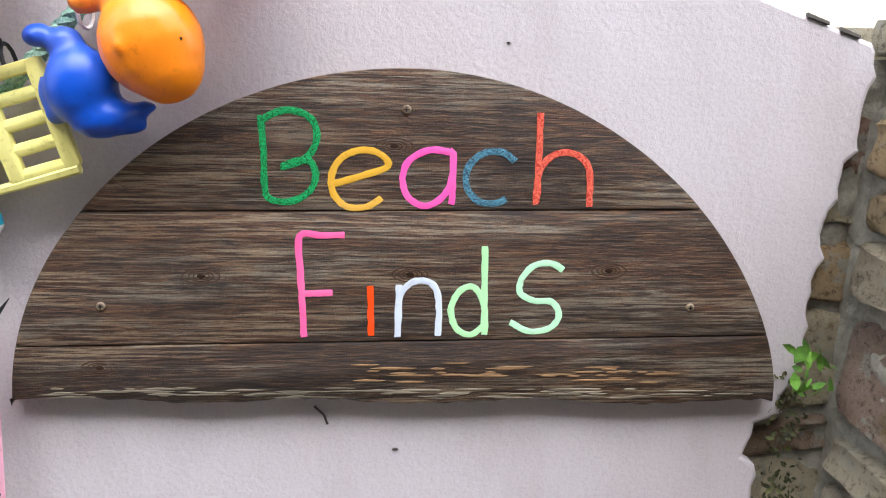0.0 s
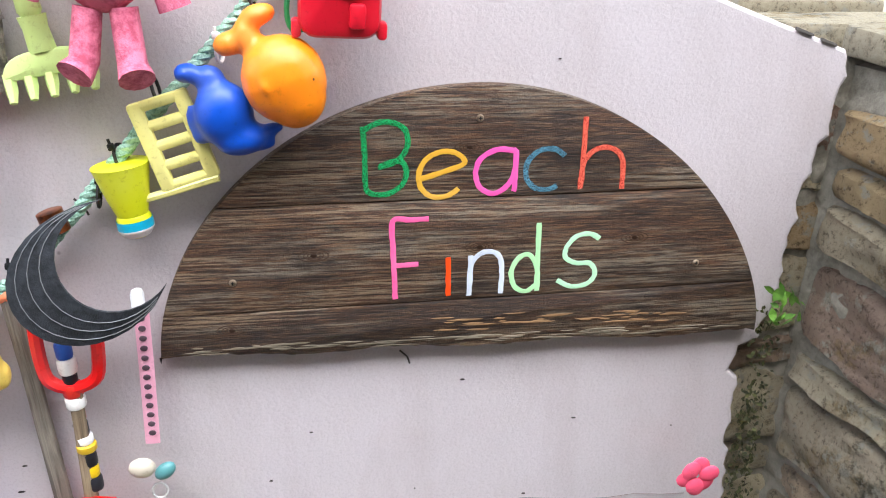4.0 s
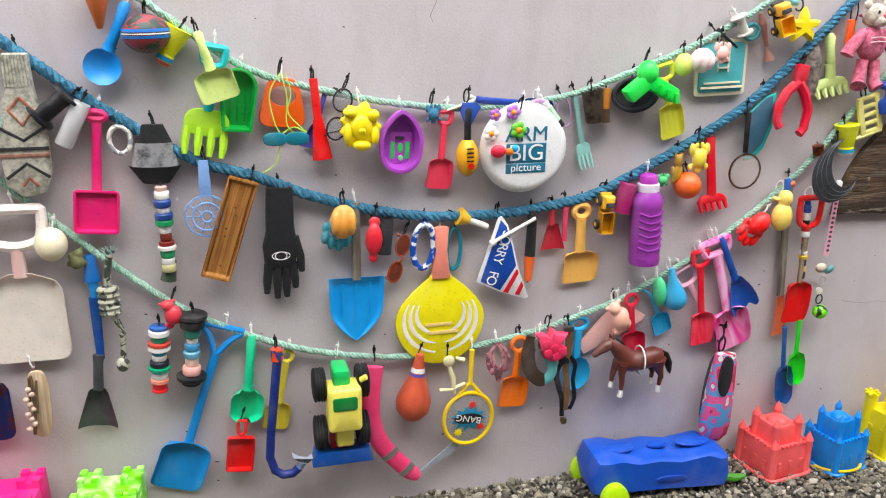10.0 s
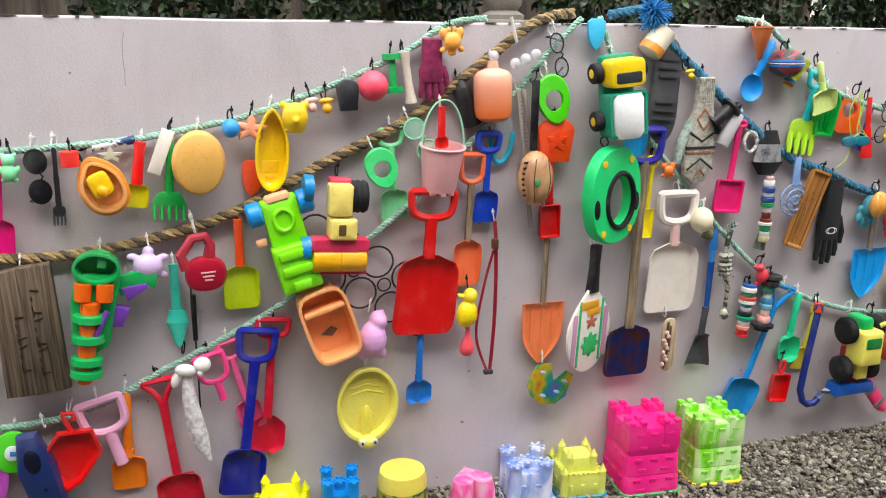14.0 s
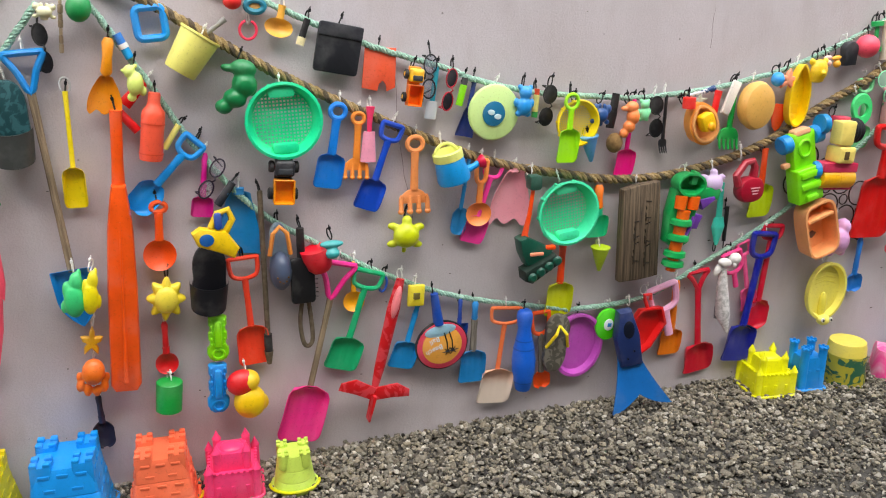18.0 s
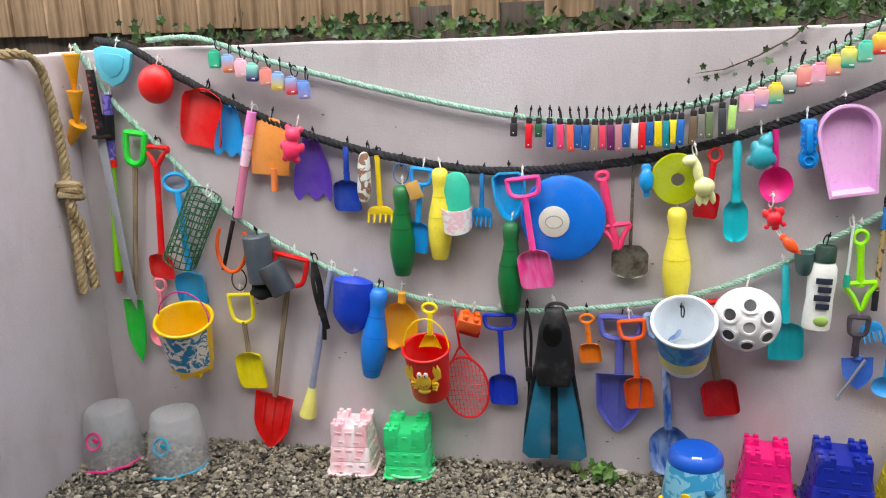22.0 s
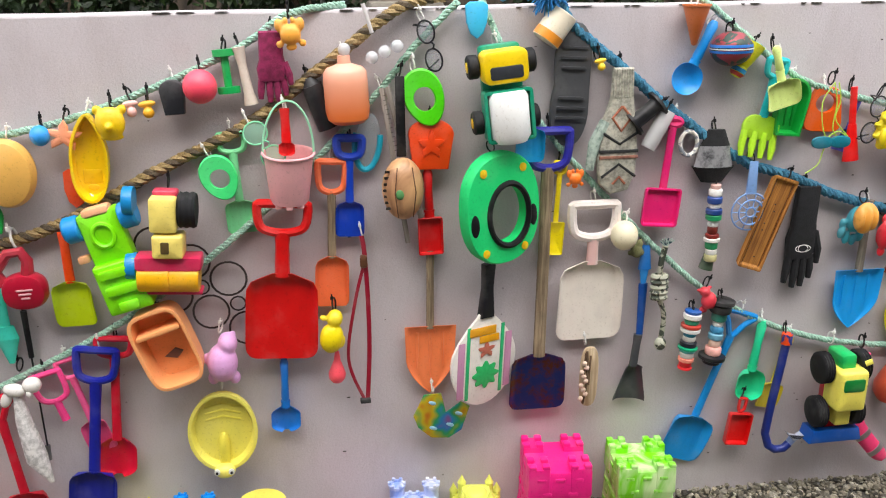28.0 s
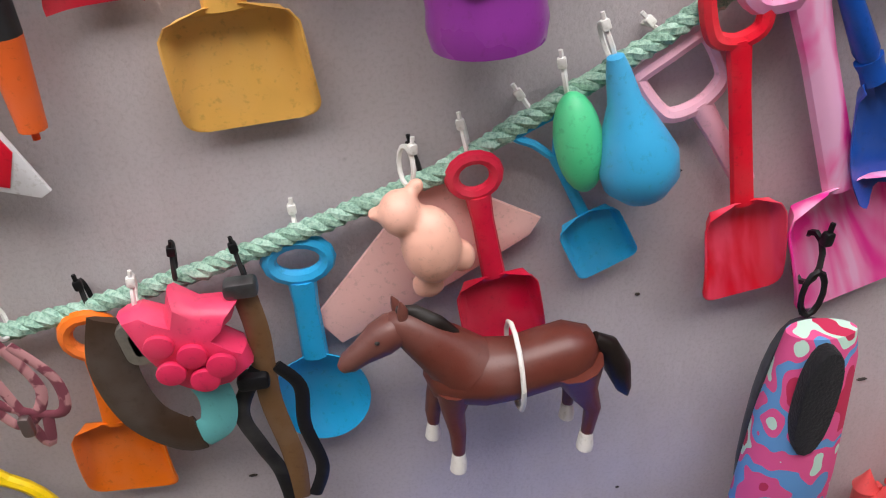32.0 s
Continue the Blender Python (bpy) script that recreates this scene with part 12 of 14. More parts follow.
hang(spade, "magenta_scoop", -1.055, 1.169, 0.310, 0.107, -5.4, "magenta pink plastic dustpan shovel", "shovel", y=-0.033, col="d63a72", handle="ring", hw=0.12, blade="box", bl=0.36, hl=0.1, r=0.012, sr=0.011, deep=0.12)
hang(hoop, "beaded_bracelet", -1.010, 1.132, 0.079, 0.062, 2.6, "grey rubber toy and beaded ring", "teether", y=-0.033, col="camo:8a8f96,e0dcd4", r=0.006)
hang(stick, "black_mask", -0.930, 1.128, 0.147, 0.126, -0.9, "black and silver crumpled nylon mask", "mask", y=-0.033, segs=((0.3, 0.4, 0.7, "cloth:1c1c1e", "strap"), (0.4, 0.7, 0.9, "metal:b9b9bc,5a5a5c", "silver_foil"), (0.3, 1.0, 0.5, "cloth:161618", "lining")), flat_=0.4, tie_="black")
hang(stacked, "bottle_cap_string", -0.923, 0.976, 0.226, 0.047, 0.6, "string of threaded bottle caps in mixed colours", "bottle caps", y=-0.045, cols=["e0b8b0", "e6e4e0", "2a4a90", "e6e4e0", "24407c", "2f8a5a", "e6e4e0", "6a2a24", "7a2e28", "e0ddd6", "2f8a5a", "e6e4e0", "b9b48a"], tie_=None)
hang(stick, "green_peg", -0.916, 0.775, 0.054, 0.041, -11.3, "short dark green plastic stub", "stub", y=-0.033, segs=((1.0, 0.7, 1.0, "3a4a38", "stub"),), tie_=None)
hang(turned, "cracked_egg", -1.187, 0.888, 0.084, 0.076, -2.7, "broken cream plastic egg with a jagged crack", "plastic egg", y=-0.06, col="e2d9bd", form="ball")
hang(blob, "frayed_twine", -1.138, 0.824, 0.055, 0.046, -4.3, "frayed tuft of green twine", "twine", y=-0.03, col="cloth:9a9a68,6a6a44", form="flame", tie_=None)
hang(spade, "white_shovel", -1.271, 0.947, 0.420, 0.194, -0.3, "faded white plastic snow shovel with pink shaft", "shovel", y=-0.039, col="e2dad0", hc="e6dcd6", sc="mix:e3cfca,ddb9b4", bl=0.58, hl=0.26, hw=0.33, r=0.0135, sr=0.016, deep=0.1)
driftwood_charm(-1.28, 0.516)
hang(stick, "blue_ribbon", -1.110, 0.803, 0.287, 0.040, -0.6, "knotted blue nylon ribbon", "ribbon", y=-0.029, segs=((0.25, 0.6, 1.0, "2a6ab0", "bow"), (0.15, 0.7, 0.4, "3a86c8", "knot"), (0.6, 0.7, 0.5, "1f4a90", "tail")), flat_=0.4, tie_="black")
hang(spade, "black_scraper", -1.118, 0.530, 0.212, 0.099, -5.7, "dark grey plastic scraper", "scraper", y=-0.033, col="3a3c40", handle="none", blade="flare", bl=0.55, tie_=None)
knotted_cord(-1.065, 0.805)
hang(spade, "slim_yellow_spade", -1.369, 1.060, 0.269, 0.051, -3.2, "slim yellow plastic spade", "spade", y=-0.029, col="ecd83c", blade="box", bl=0.36, hl=0.14, hw=0.3, tie_="black", r=0.0055, deep=0.12)
hang(blob, "orange_crab_charm", -1.342, 1.051, 0.063, 0.048, 0.9, "small orange plastic crab", "toy crab", y=-0.07, col="ee7a26", form="crab", tie_=None)
hang(spade, "garden_spade", -1.406, 1.154, 0.838, 0.168, -1.1, "steel garden spade with blue paint and rust", "spade", y=-0.039, col="metal:1f2f6a,5a2a18", hc="2a2a8a", sc="wood", hw=0.34, bl=0.215, hl=0.135, tie_="black", r=0.012, sr=0.0165, deep=0.05)
hang(spade, "sky_scoop", -1.465, 1.174, 0.110, 0.081, -0.5, "sky blue plastic scoop head", "scoop", y=-0.065, col="3a9bdc", handle="none", bl=0.85, tie_=None)
paddle_float(-1.566, 1.105)
hang(truck, "toy_tanker", -1.556, 1.374, 0.243, 0.174, 6.1, "green and yellow toy tanker with white tank", "toy truck", y=-0.05, turn=0, body="1f8a6c", cab="e8c81e", bed="1f8a6c", load="efefec", depth=0.1)
hang(flat, "blue_shell_scrap", -1.603, 1.475, 0.092, 0.060, 0.6, "pale blue plastic shell scrap", "plastic scrap", y=-0.026, col="4fb4e0", form="shield", thick=0.012, tie_="black")
hang(paddle, "beach_bat", -1.574, 0.789, 0.419, 0.228, -3.3, "striped beach bat with starfish print and black grip", "beach bat", y=-0.065, turn=26, col="e3ded6", grip="1c1c20", gl=0.33, trim=(("rect", -0.36, -0.72, 0.1, 0.4, "b98aa4", "stripe"), ("rect", -0.26, -0.68, 0.05, 0.52, "3faa72", "stripe"), ("rect", 0.26, -0.68, 0.05, 0.5, "3faa72", "stripe"), ("rect", 0.36, -0.7, 0.1, 0.4, "b98aa4", "stripe"), ("star", 0.02, -0.6, 0.28, 0.13, "b06a5a", "starfish_print"), ("flower", 0.02, -0.78, 0.42, 0.2, "3fa865", "flower_print"), ("rect", -0.05, -0.46, 0.4, 0.06, "dba040", "worn_print"), ("rect", 0.05, -0.52, 0.3, 0.05, "dba040", "worn_print")))
hang(spade, "orange_pointed_spade", -1.730, 0.824, 0.432, 0.146, -0.9, "faded orange pointed spade on a stick shaft", "spade", y=-0.029, col="f08a62", sc="wood", handle="none", blade="point", bl=0.49, sr=0.01, deep=0.1)
metal_rule(-1.849, 1.268)
hang(spade, "red_trowel", -1.734, 1.055, 0.238, 0.068, 1.4, "red plastic hand trowel", "trowel", y=-0.033, col="c8242e", handle="grip", blade="box", bl=0.44, hl=0.5, r=0.01)
hang(flat, "shield_mould", -1.724, 1.186, 0.132, 0.120, -1.3, "orange plastic fish-tail sand mould", "sand mould", y=-0.033, col="e2552c", form="pan", thick=0.02, tie_="black", trim=(("star", 0.0, -0.5, 0.6, 0.6, "d84e26", "relief"),))
quoit(-1.754, 1.314)
hang(glasses, "spectacles", -1.743, 1.438, 0.142, 0.050, 15.9, "black wire-framed spectacles hung from the rope", "glasses", y=-0.039, col="1c1c20", lens="clear:a0a4b0,0.2")
magnet_piece(-1.728, 0.405)
rugby_strap(-1.805, 1.299)
hang(spade, "blue_d_spade", -1.936, 1.154, 0.277, 0.077, -1.9, "royal blue plastic D-handled spade", "spade", y=-0.036, col="1d3fae", bl=0.36, hl=0.22, hw=0.42, tie_="black", r=0.011, sr=0.01)
hang(hoop, "diving_mask", -1.878, 1.212, 0.166, 0.081, -7.2, "clear diving mask with an aqua strap", "diving mask", y=-0.019, col="3fa8c0", r=0.008, gap=150, lens="clear:c8d4d8,0.25", tie_=None)
hang(spade, "coral_spade", -1.984, 1.092, 0.413, 0.093, -2.5, "faded coral spade with a wooden shaft", "spade", y=-0.033, col="ee7a58", sc="wood", hw=0.38, bl=0.36, hl=0.22, r=0.009, sr=0.0105)
hang(blob, "chick_mould", -1.998, 0.688, 0.128, 0.074, -7.6, "yellow plastic chick sand mould", "sand mould", y=-0.06, col="ecd63c", form="duck", tie_="black")
hang(turned, "pink_shell_scoop", -1.996, 0.559, 0.095, 0.048, -2.4, "small coral pink plastic cup", "cup", y=-0.055, col="f0606a", form="pear", tie_="black")
red_lead(-1.915, 0.882)
hang(turned, "peach_flask", -1.942, 1.353, 0.169, 0.111, 2.0, "peach plastic flask with a screw cap", "flask", y=-0.06, col="fade:f0b49a,ee7a3a,0,-0.17", form="flask")
hang(stick, "black_bottle", -2.032, 1.298, 0.136, 0.058, 20.2, "black plastic sleeve hung from the rope", "sleeve", y=-0.026, segs=((0.15, 0.5, 0.8, "1c1c1f", "neck"), (0.85, 0.9, 1.0, "242427", "body")), tie_="black")
bubble_rattle(-1.918, 1.397)
red_pan_shovel(-2.114, 0.997)
hang(pail, "pink_pail", -2.091, 1.117, 0.129, 0.129, -2.2, "pale pink plastic bucket with a mint bail", "bucket", y=-0.09, col="f0b4b6", bail=("9fd8b8", 0.13), tie_=None, lean=7)
hang(spade, "red_trowel", -2.094, 1.228, 0.119, 0.040, 0.0, "red trowel standing in a pink bucket", "trowel", y=-0.065, col="cf202c", handle="none", blade="scoop", bl=0.3, sr=0.011)
hang(glasses, "swim_goggles", -2.190, 1.196, 0.144, 0.072, 33.3, "pale mint clear swimming goggles", "goggles", y=-0.046, col="8fd8b0", lens="clear:b8e8d0,0.4")
hang(spade, "blue_small_spade", -2.142, 0.541, 0.227, 0.081, -1.8, "small blue plastic spade", "spade", y=-0.033, col="1f6fc0", handle="grip", blade="scoop", bl=0.34, hl=0.6, tie_="black", r=0.009)
hang(spade, "green_clear_spade", -2.234, 1.170, 0.271, 0.081, 3.0, "mint green plastic spade", "spade", y=-0.023, col="86d29c", bl=0.34, hl=0.2, hw=0.4)
quoit_mint(-2.284, 1.114)
six_pack_rings(-2.299, 0.728)
hang(blob, "pink_elephant", -2.302, 0.643, 0.153, 0.099, 0.4, "lilac plastic elephant sand mould", "sand mould", y=-0.055, col="d9a8d4", form="hippo")
turtle_dish(-2.314, 0.47)
peach_tub(-2.468, 0.732)
toy_fire_truck(-2.566, 0.995)
toy_roller(-2.394, 1.044)
hang(spade, "lime_orange_spade", -2.667, 0.931, 0.260, 0.101, 0.7, "lime spade with an orange handle", "spade", y=-0.033, col="c3d83a", hc="ea5a28", sc="ea5a28", handle="none", bl=0.5, tie_="black", sr=0.0115)
hang(flat, "pink_starfish", -2.618, 1.218, 0.082, 0.092, -7.7, "peach plastic starfish hung from the rope", "starfish", y=-0.046, col="f0a080", form="star", thick=0.016, bev=0.008, tie_="black")
hang(turned, "blue_ball", -2.674, 1.206, 0.050, 0.046, -2.3, "small blue rubber ball", "ball", y=-0.06, col="3a92d8", form="ball", tie_="black")
hang(flat, "yellow_boat", -2.565, 1.231, 0.222, 0.090, -2.8, "bright yellow plastic toy boat", "toy boat", y=-0.033, col="ecc81e", form="boat", dish=True, thick=0.035, trim=(("rect", 0.0, -0.72, 0.5, 0.16, "e0ba18", "cabin"), ("oval", 0.0, -0.84, 0.3, 0.07, "e0ba18", "knob")))
hang(flat, "orange_kite_scrap", -2.614, 1.088, 0.100, 0.064, -6.9, "orange red plastic scrap", "plastic scrap", y=-0.019, col="ec5a34", form="shield", thick=0.006, tie_=None)
hang(blob, "sun_mould", -2.508, 1.251, 0.087, 0.072, 0.0, "yellow plastic flower sand mould", "sand mould", y=-0.06, col="e6c238", form="face", tie_="black")
hang(blob, "dummy", -2.462, 1.265, 0.050, 0.044, 7.2, "pale pink baby dummy", "dummy", y=-0.05, col="e0b4ac", form="dummy", tie_="black")
hang(blob, "dummy", -2.423, 1.264, 0.053, 0.050, 7.1, "amber and clear baby dummy", "dummy", y=-0.05, col="e0a848", form="dummy", tie_="black")
hang(flat, "black_wedge", -2.361, 1.304, 0.084, 0.060, 2.7, "black plastic wedge hung from the rope", "plastic wedge", y=-0.033, col="2a2b2f", form="pan", thick=0.03)
hang(turned, "coral_ball", -2.291, 1.328, 0.083, 0.083, -0.7, "coral pink rubber ball", "ball", y=-0.06, col="f0586a", form="ball", tie_="black")
hang(stick, "green_reel", -2.232, 1.372, 0.107, 0.055, 3.7, "green plastic kite reel", "reel", y=-0.033, segs=((0.15, 1.0, 1.0, "2fa25a", "bar"), (0.7, 0.35, 0.35, "2fa25a", "spindle"), (0.15, 1.0, 1.0, "2fa25a", "bar")), flat_=0.5, tie_="black")
hang(stick, "driftwood_horse", -2.196, 1.377, 0.142, 0.036, 8.9, "pale bleached driftwood stick", "driftwood", y=-0.033, segs=((0.3, 0.9, 0.6, "d9cdc0", "head"), (0.5, 0.6, 0.7, "d9cdc0", "stem"), (0.2, 0.7, 1.0, "d0c4b6", "foot")), tie_="black")
hang(glove, "wool_glove", -2.117, 1.414, 0.172, 0.094, 0.7, "maroon knitted glove hung from the rope", "glove", y=-0.026, col="8a1f4e", tie_="black")
hang(blob, "orange_mould", -2.070, 1.457, 0.094, 0.072, 3.0, "orange plastic crab-shell sand mould", "sand mould", y=-0.06, col="e6a65a", form="crab", tie_="black")
hang(flat, "rugby_shell", -2.757, 1.179, 0.170, 0.136, -2.4, "tan plastic rugby-ball sand mould", "sand mould", y=-0.039, col="dcae6a", form="oval", thick=0.06, bev=0.028)
hang(spade, "green_rake", -2.828, 1.163, 0.223, 0.084, -3.9, "green plastic toy rake", "rake", y=-0.033, col="1f9a4a", handle="grip", blade="rake", bl=0.34, hl=0.5, tie_="black", r=0.008)
hang(flat, "white_plank", -2.830, 1.178, 0.121, 0.034, -21.3, "chipped white painted wood scrap", "wood scrap", y=-0.036, col="e4e0d8", form="rect", thick=0.012, tie_="black")
hang(spade, "red_yellow_spade", -2.901, 1.148, 0.173, 0.066, -8.6, "yellow spade with a red handle", "spade", y=-0.036, col="e0d62c", hc="d8262e", sc="d8262e", handle="none", bl=0.38, sr=0.013)
toy_boat_orange(-3.028, 1.12)
hang(turned, "red_cup", -3.065, 1.139, 0.037, 0.043, -0.1, "small red plastic cup", "cup", y=-0.1, col="e03a26", form="tube", tie_="black")
hang(stick, "blue_bandana", -3.019, 1.135, 0.108, 0.023, 100.4, "twisted navy and white cloth band", "cloth band", y=-0.026, segs=((1.0, 0.8, 1.0, "camo:24406a,d8dce2", "band"),), tie_="black")
hang(flat, "plastic_flower", -2.975, 1.140, 0.048, 0.063, -0.2, "pale translucent plastic flower", "flower", y=-0.033, col="clear:c8ccb8,0.8", form="star", thick=0.006, tie_=None)
hang(spade, "cutlery_fork", -3.106, 1.145, 0.203, 0.031, -0.6, "two dark metal forks", "fork", y=-0.029, col="metal:5a5a5e", handle="grip", blade="fork", bl=0.24, hl=0.4, r=0.005)
hang(glasses, "sunglasses", -3.152, 1.145, 0.151, 0.060, 3.5, "black sunglasses hung by one arm", "sunglasses", y=-0.039, col="161618", lens="17171a")
hang(blob, "mint_scooter_toy", -3.207, 1.135, 0.075, 0.053, -1.1, "pale mint plastic charm", "charm", y=-0.05, col="8fdca8", form="bear", tie_="black")
hang(spade, "pink_shovel", -3.232, 1.130, 0.261, 0.075, -5.4, "hot pink plastic toy shovel", "shovel", y=-0.029, col="ec2f86", handle="none", bl=0.36, tie_="black", sr=0.008)
hang(blob, "seahorse_mould", -3.270, 1.131, 0.123, 0.065, -0.8, "peach orange plastic seahorse sand mould", "sand mould", y=-0.06, col="f08a5a", form="seahorse", tie_="black")
hang(stick, "wrist_watch_band", -3.305, 1.153, 0.115, 0.036, -8.5, "black plastic buckle strap", "strap", y=-0.033, segs=((0.5, 0.8, 0.9, "1c1c1e", "strap"), (0.5, 1.0, 0.9, "242426", "buckle")), flat_=0.4, tie_=None)
hang(turned, "twine_ball", -3.307, 1.025, 0.067, 0.055, -5.8, "ball of brown twine", "twine ball", y=-0.05, col="cloth:b08a52,7a5c34", form="ball", tie_=None)
hang(blob, "navy_crab_mould", -3.369, 1.136, 0.089, 0.070, -6.3, "dark blue plastic crab sand mould", "sand mould", y=-0.055, col="1f4478", form="crab", tie_="black")
hang(turned, "blue_cone_cup", -3.415, 1.023, 0.089, 0.065, 9.3, "light blue plastic cone cup", "cup", y=-0.06, col="6aa6de", form="cone", tie_="black")
hang(blob, "lilac_turtle", -2.901, 0.877, 0.105, 0.107, -4.4, "lilac plastic turtle sand mould", "sand mould", y=-0.05, col="cdb6d8", form="turtle")
lead_reel(-2.782, 0.905)
hang(stick, "teal_trowel", -2.842, 0.817, 0.235, 0.059, 0.5, "mint teal plastic trowel on edge", "trowel", y=-0.033, segs=((0.55, 0.4, 0.45, "52c4b0", "handle"), (0.15, 0.7, 1.0, "52c4b0", "shoulder"), (0.3, 1.0, 0.25, "52c4b0", "blade")), flat_=0.4)
hang(stick, "thin_lanyard", -2.796, 0.721, 0.441, 0.010, 0.2, "thin black cord lanyard", "lanyard", y=-0.019, segs=((0.3, 1.6, 1.4, "17171a", "grip"), (0.6, 0.5, 0.5, "1c1c1f", "cord"), (0.1, 1.5, 1.2, "metal:8a8a8e", "clip")), tie_="black")
water_blaster(-3.024, 0.869)
carved_board(-3.21, 0.848)
hang(spade, "green_orange_scoop", -3.347, 0.846, 0.187, 0.081, 0.7, "sea green scoop with an orange grip", "scoop", y=-0.033, col="3fc08e", hc="ef7a26", handle="grip", bl=0.46, hl=0.45, r=0.013)
hang(turned, "lime_cup", -3.343, 0.634, 0.087, 0.068, -0.3, "lime green plastic cone cup", "cup", y=-0.06, col="b6cf3a", form="cone")
hang(sieve, "green_sieve", -3.505, 0.882, 0.213, 0.222, 7.0, "mint green round plastic sand sieve", "sieve", y=-0.05, col="5bd9a6", thick=0.05)
hang(spade, "lime_orange_spade", -3.477, 0.654, 0.266, 0.104, -2.0, "lime yellow spade with an orange handle", "spade", y=-0.039, col="d3d93a", hc="e8552a", sc="e8552a", handle="none", bl=0.48, tie_="black", sr=0.0125)
hang(flat, "purple_frisbee", -3.391, 0.386, 0.243, 0.200, -3.5, "large purple plastic frisbee", "frisbee", y=-0.019, col="b558b0", form="oval", dish=True, thick=0.025, rim=0.012, tie_="black")
hang(shoe, "flip_flop", -3.482, 0.401, 0.216, 0.102, -5.7, "grey patterned flip-flop with yellow straps", "flip-flop", y=-0.039, col="camo:55524a,7a766c", form="thong", strap="f0d21e", tie_=None, upside=True)
hang(flat, "green_frisbee", -3.275, 0.391, 0.120, 0.099, -6.6, "small lime green frisbee with a white label", "frisbee", y=-0.033, col="5fd23a", form="oval", thick=0.015, trim=(("oval", 0, -0.5, 0.38, 0.36, "e8ecee", "label"), ("rect", 0.02, -0.5, 0.16, 0.12, "3a8ac8", "print")))
swim_fin_blue(-3.231, 0.394)
red_dustpan(-3.136, 0.433)
hang(spade, "pink_grip_spade", -3.066, 0.458, 0.211, 0.093, 14.6, "pale pink D-handle spade stub", "spade", y=-0.039, col="e6b0cc", blade="none", bl=0.0, hl=0.5, hw=0.6, r=0.012)
hang(spade, "orange_spade", -2.990, 0.462, 0.303, 0.095, -1.7, "orange plastic spade hung from the rope", "spade", y=-0.026, col="f0843c", handle="grip", bl=0.36, hl=0.6, r=0.011)
hang(spade, "red_long_spade", -2.903, 0.493, 0.430, 0.128, 6.0, "long dark red plastic spade", "spade", y=-0.029, col="c4283c", handle="tri", hw=0.34, bl=0.3, hl=0.18, tie_="black", r=0.009)
toy_bunny(-2.83, 0.538)
hang(spade, "pink_open_spade", -2.770, 0.552, 0.151, 0.066, 15.8, "hot pink plastic spade handle", "spade", y=-0.036, col="f0568e", blade="none", bl=0.0, hl=0.6, hw=0.6, tie_="black", r=0.008)
hang(spade, "pink_spade", -2.714, 0.583, 0.295, 0.075, 13.7, "pink plastic spade hung from the rope", "spade", y=-0.026, col="ef6a98", bl=0.34, hl=0.2, r=0.007)
hang(spade, "navy_d_spade", -2.624, 0.617, 0.531, 0.131, -8.1, "dark navy plastic spade with D handle", "spade", y=-0.042, col="141f8c", hw=0.38, bl=0.3, hl=0.19, r=0.011)
hang(spade, "red_d_spade", -2.580, 0.639, 0.424, 0.105, -5.3, "crimson plastic spade with D handle", "spade", y=-0.029, col="c62a3e", hw=0.42, blade="scoop", bl=0.28, hl=0.14, tie_="black", r=0.009)
castle(0.953, -0.104, -0.075, 0.184, 0.219, "fa6a6a", label="coral red plastic castle bucket beside the wheeled toy", form="spires", turn=8)
castle(1.169, -0.139, -0.075, 0.155, 0.223, "2384d0", label="blue plastic castle bucket on the gravel", form="spires", turn=10, handle="e0c42a")
castle(1.403, -0.117, -0.075, 0.153, 0.218, "e6d62c", label="yellow plastic castle bucket with four towers", form="towers", turn=6)
castle(1.633, -0.101, -0.075, 0.141, 0.210, "ef5576", label="pink plastic castle bucket with pointed turrets", form="spires", turn=6, handle="e8c832")
castle(-1.381, -0.111, -0.041, 0.210, 0.260, "ee3f86", label="hot pink plastic castle bucket", turn=-6, top=0.82, rim="4f9a5a")
castle(-1.124, -0.121, -0.047, 0.190, 0.243, "mix:7fd02a,cfe8b0", label="marbled lime green castle bucket on a yellow tray", turn=-6, top=0.84, rim="e8d020")
castle(-1.613, -0.093, -0.035, 0.163, 0.160, "d9dc7a", label="pale yellow plastic castle bucket with spires", form="spires", turn=-8, rim="2a8a9a")
castle(-1.798, -0.093, -0.030, 0.163, 0.143, "mix:8a9fd4,d6d8e4", label="marbled blue and white castle bucket", form="towers", turn=-8)
castle(-2.590, -0.101, -0.011, 0.178, 0.175, "e8e62a", label="bright yellow plastic castle bucket with spires", form="spires", turn=-10)
castle(-2.417, -0.123, -0.015, 0.122, 0.185, "2f8ad0", label="blue plastic castle bucket with flower turrets", form="towers", turn=-8)
round_bucket(-2.227, -0.049, -0.13, 0.17, 0.22, "e0d070", "camo:2f5a44,a8a04a", "yellow round bucket with a dark printed band")
heart_bucket(-2.003, -0.076)
castle(-5.777, -0.093, 0.000, 0.183, 0.198, "d82a74", label="hot pink plastic castle bucket by a blue one", turn=-4)
castle(-5.562, -0.104, 0.000, 0.213, 0.209, "15268a", label="royal blue plastic castle bucket", turn=-4)
castle(-5.335, -0.11, 0.000, 0.232, 0.214, "d2c24a", label="yellow plastic castle bucket with a handle", turn=-4, handle="e8d83a")
castle(-5.084, -0.126, 0.000, 0.230, 0.236, "2b8fd8", label="large sky blue plastic castle bucket", turn=-4, handle="2b8fd8")
castle(-4.829, -0.113, 0.000, 0.199, 0.195, "f87a5e", label="coral orange plastic castle bucket", turn=-4, handle="e8d83a")
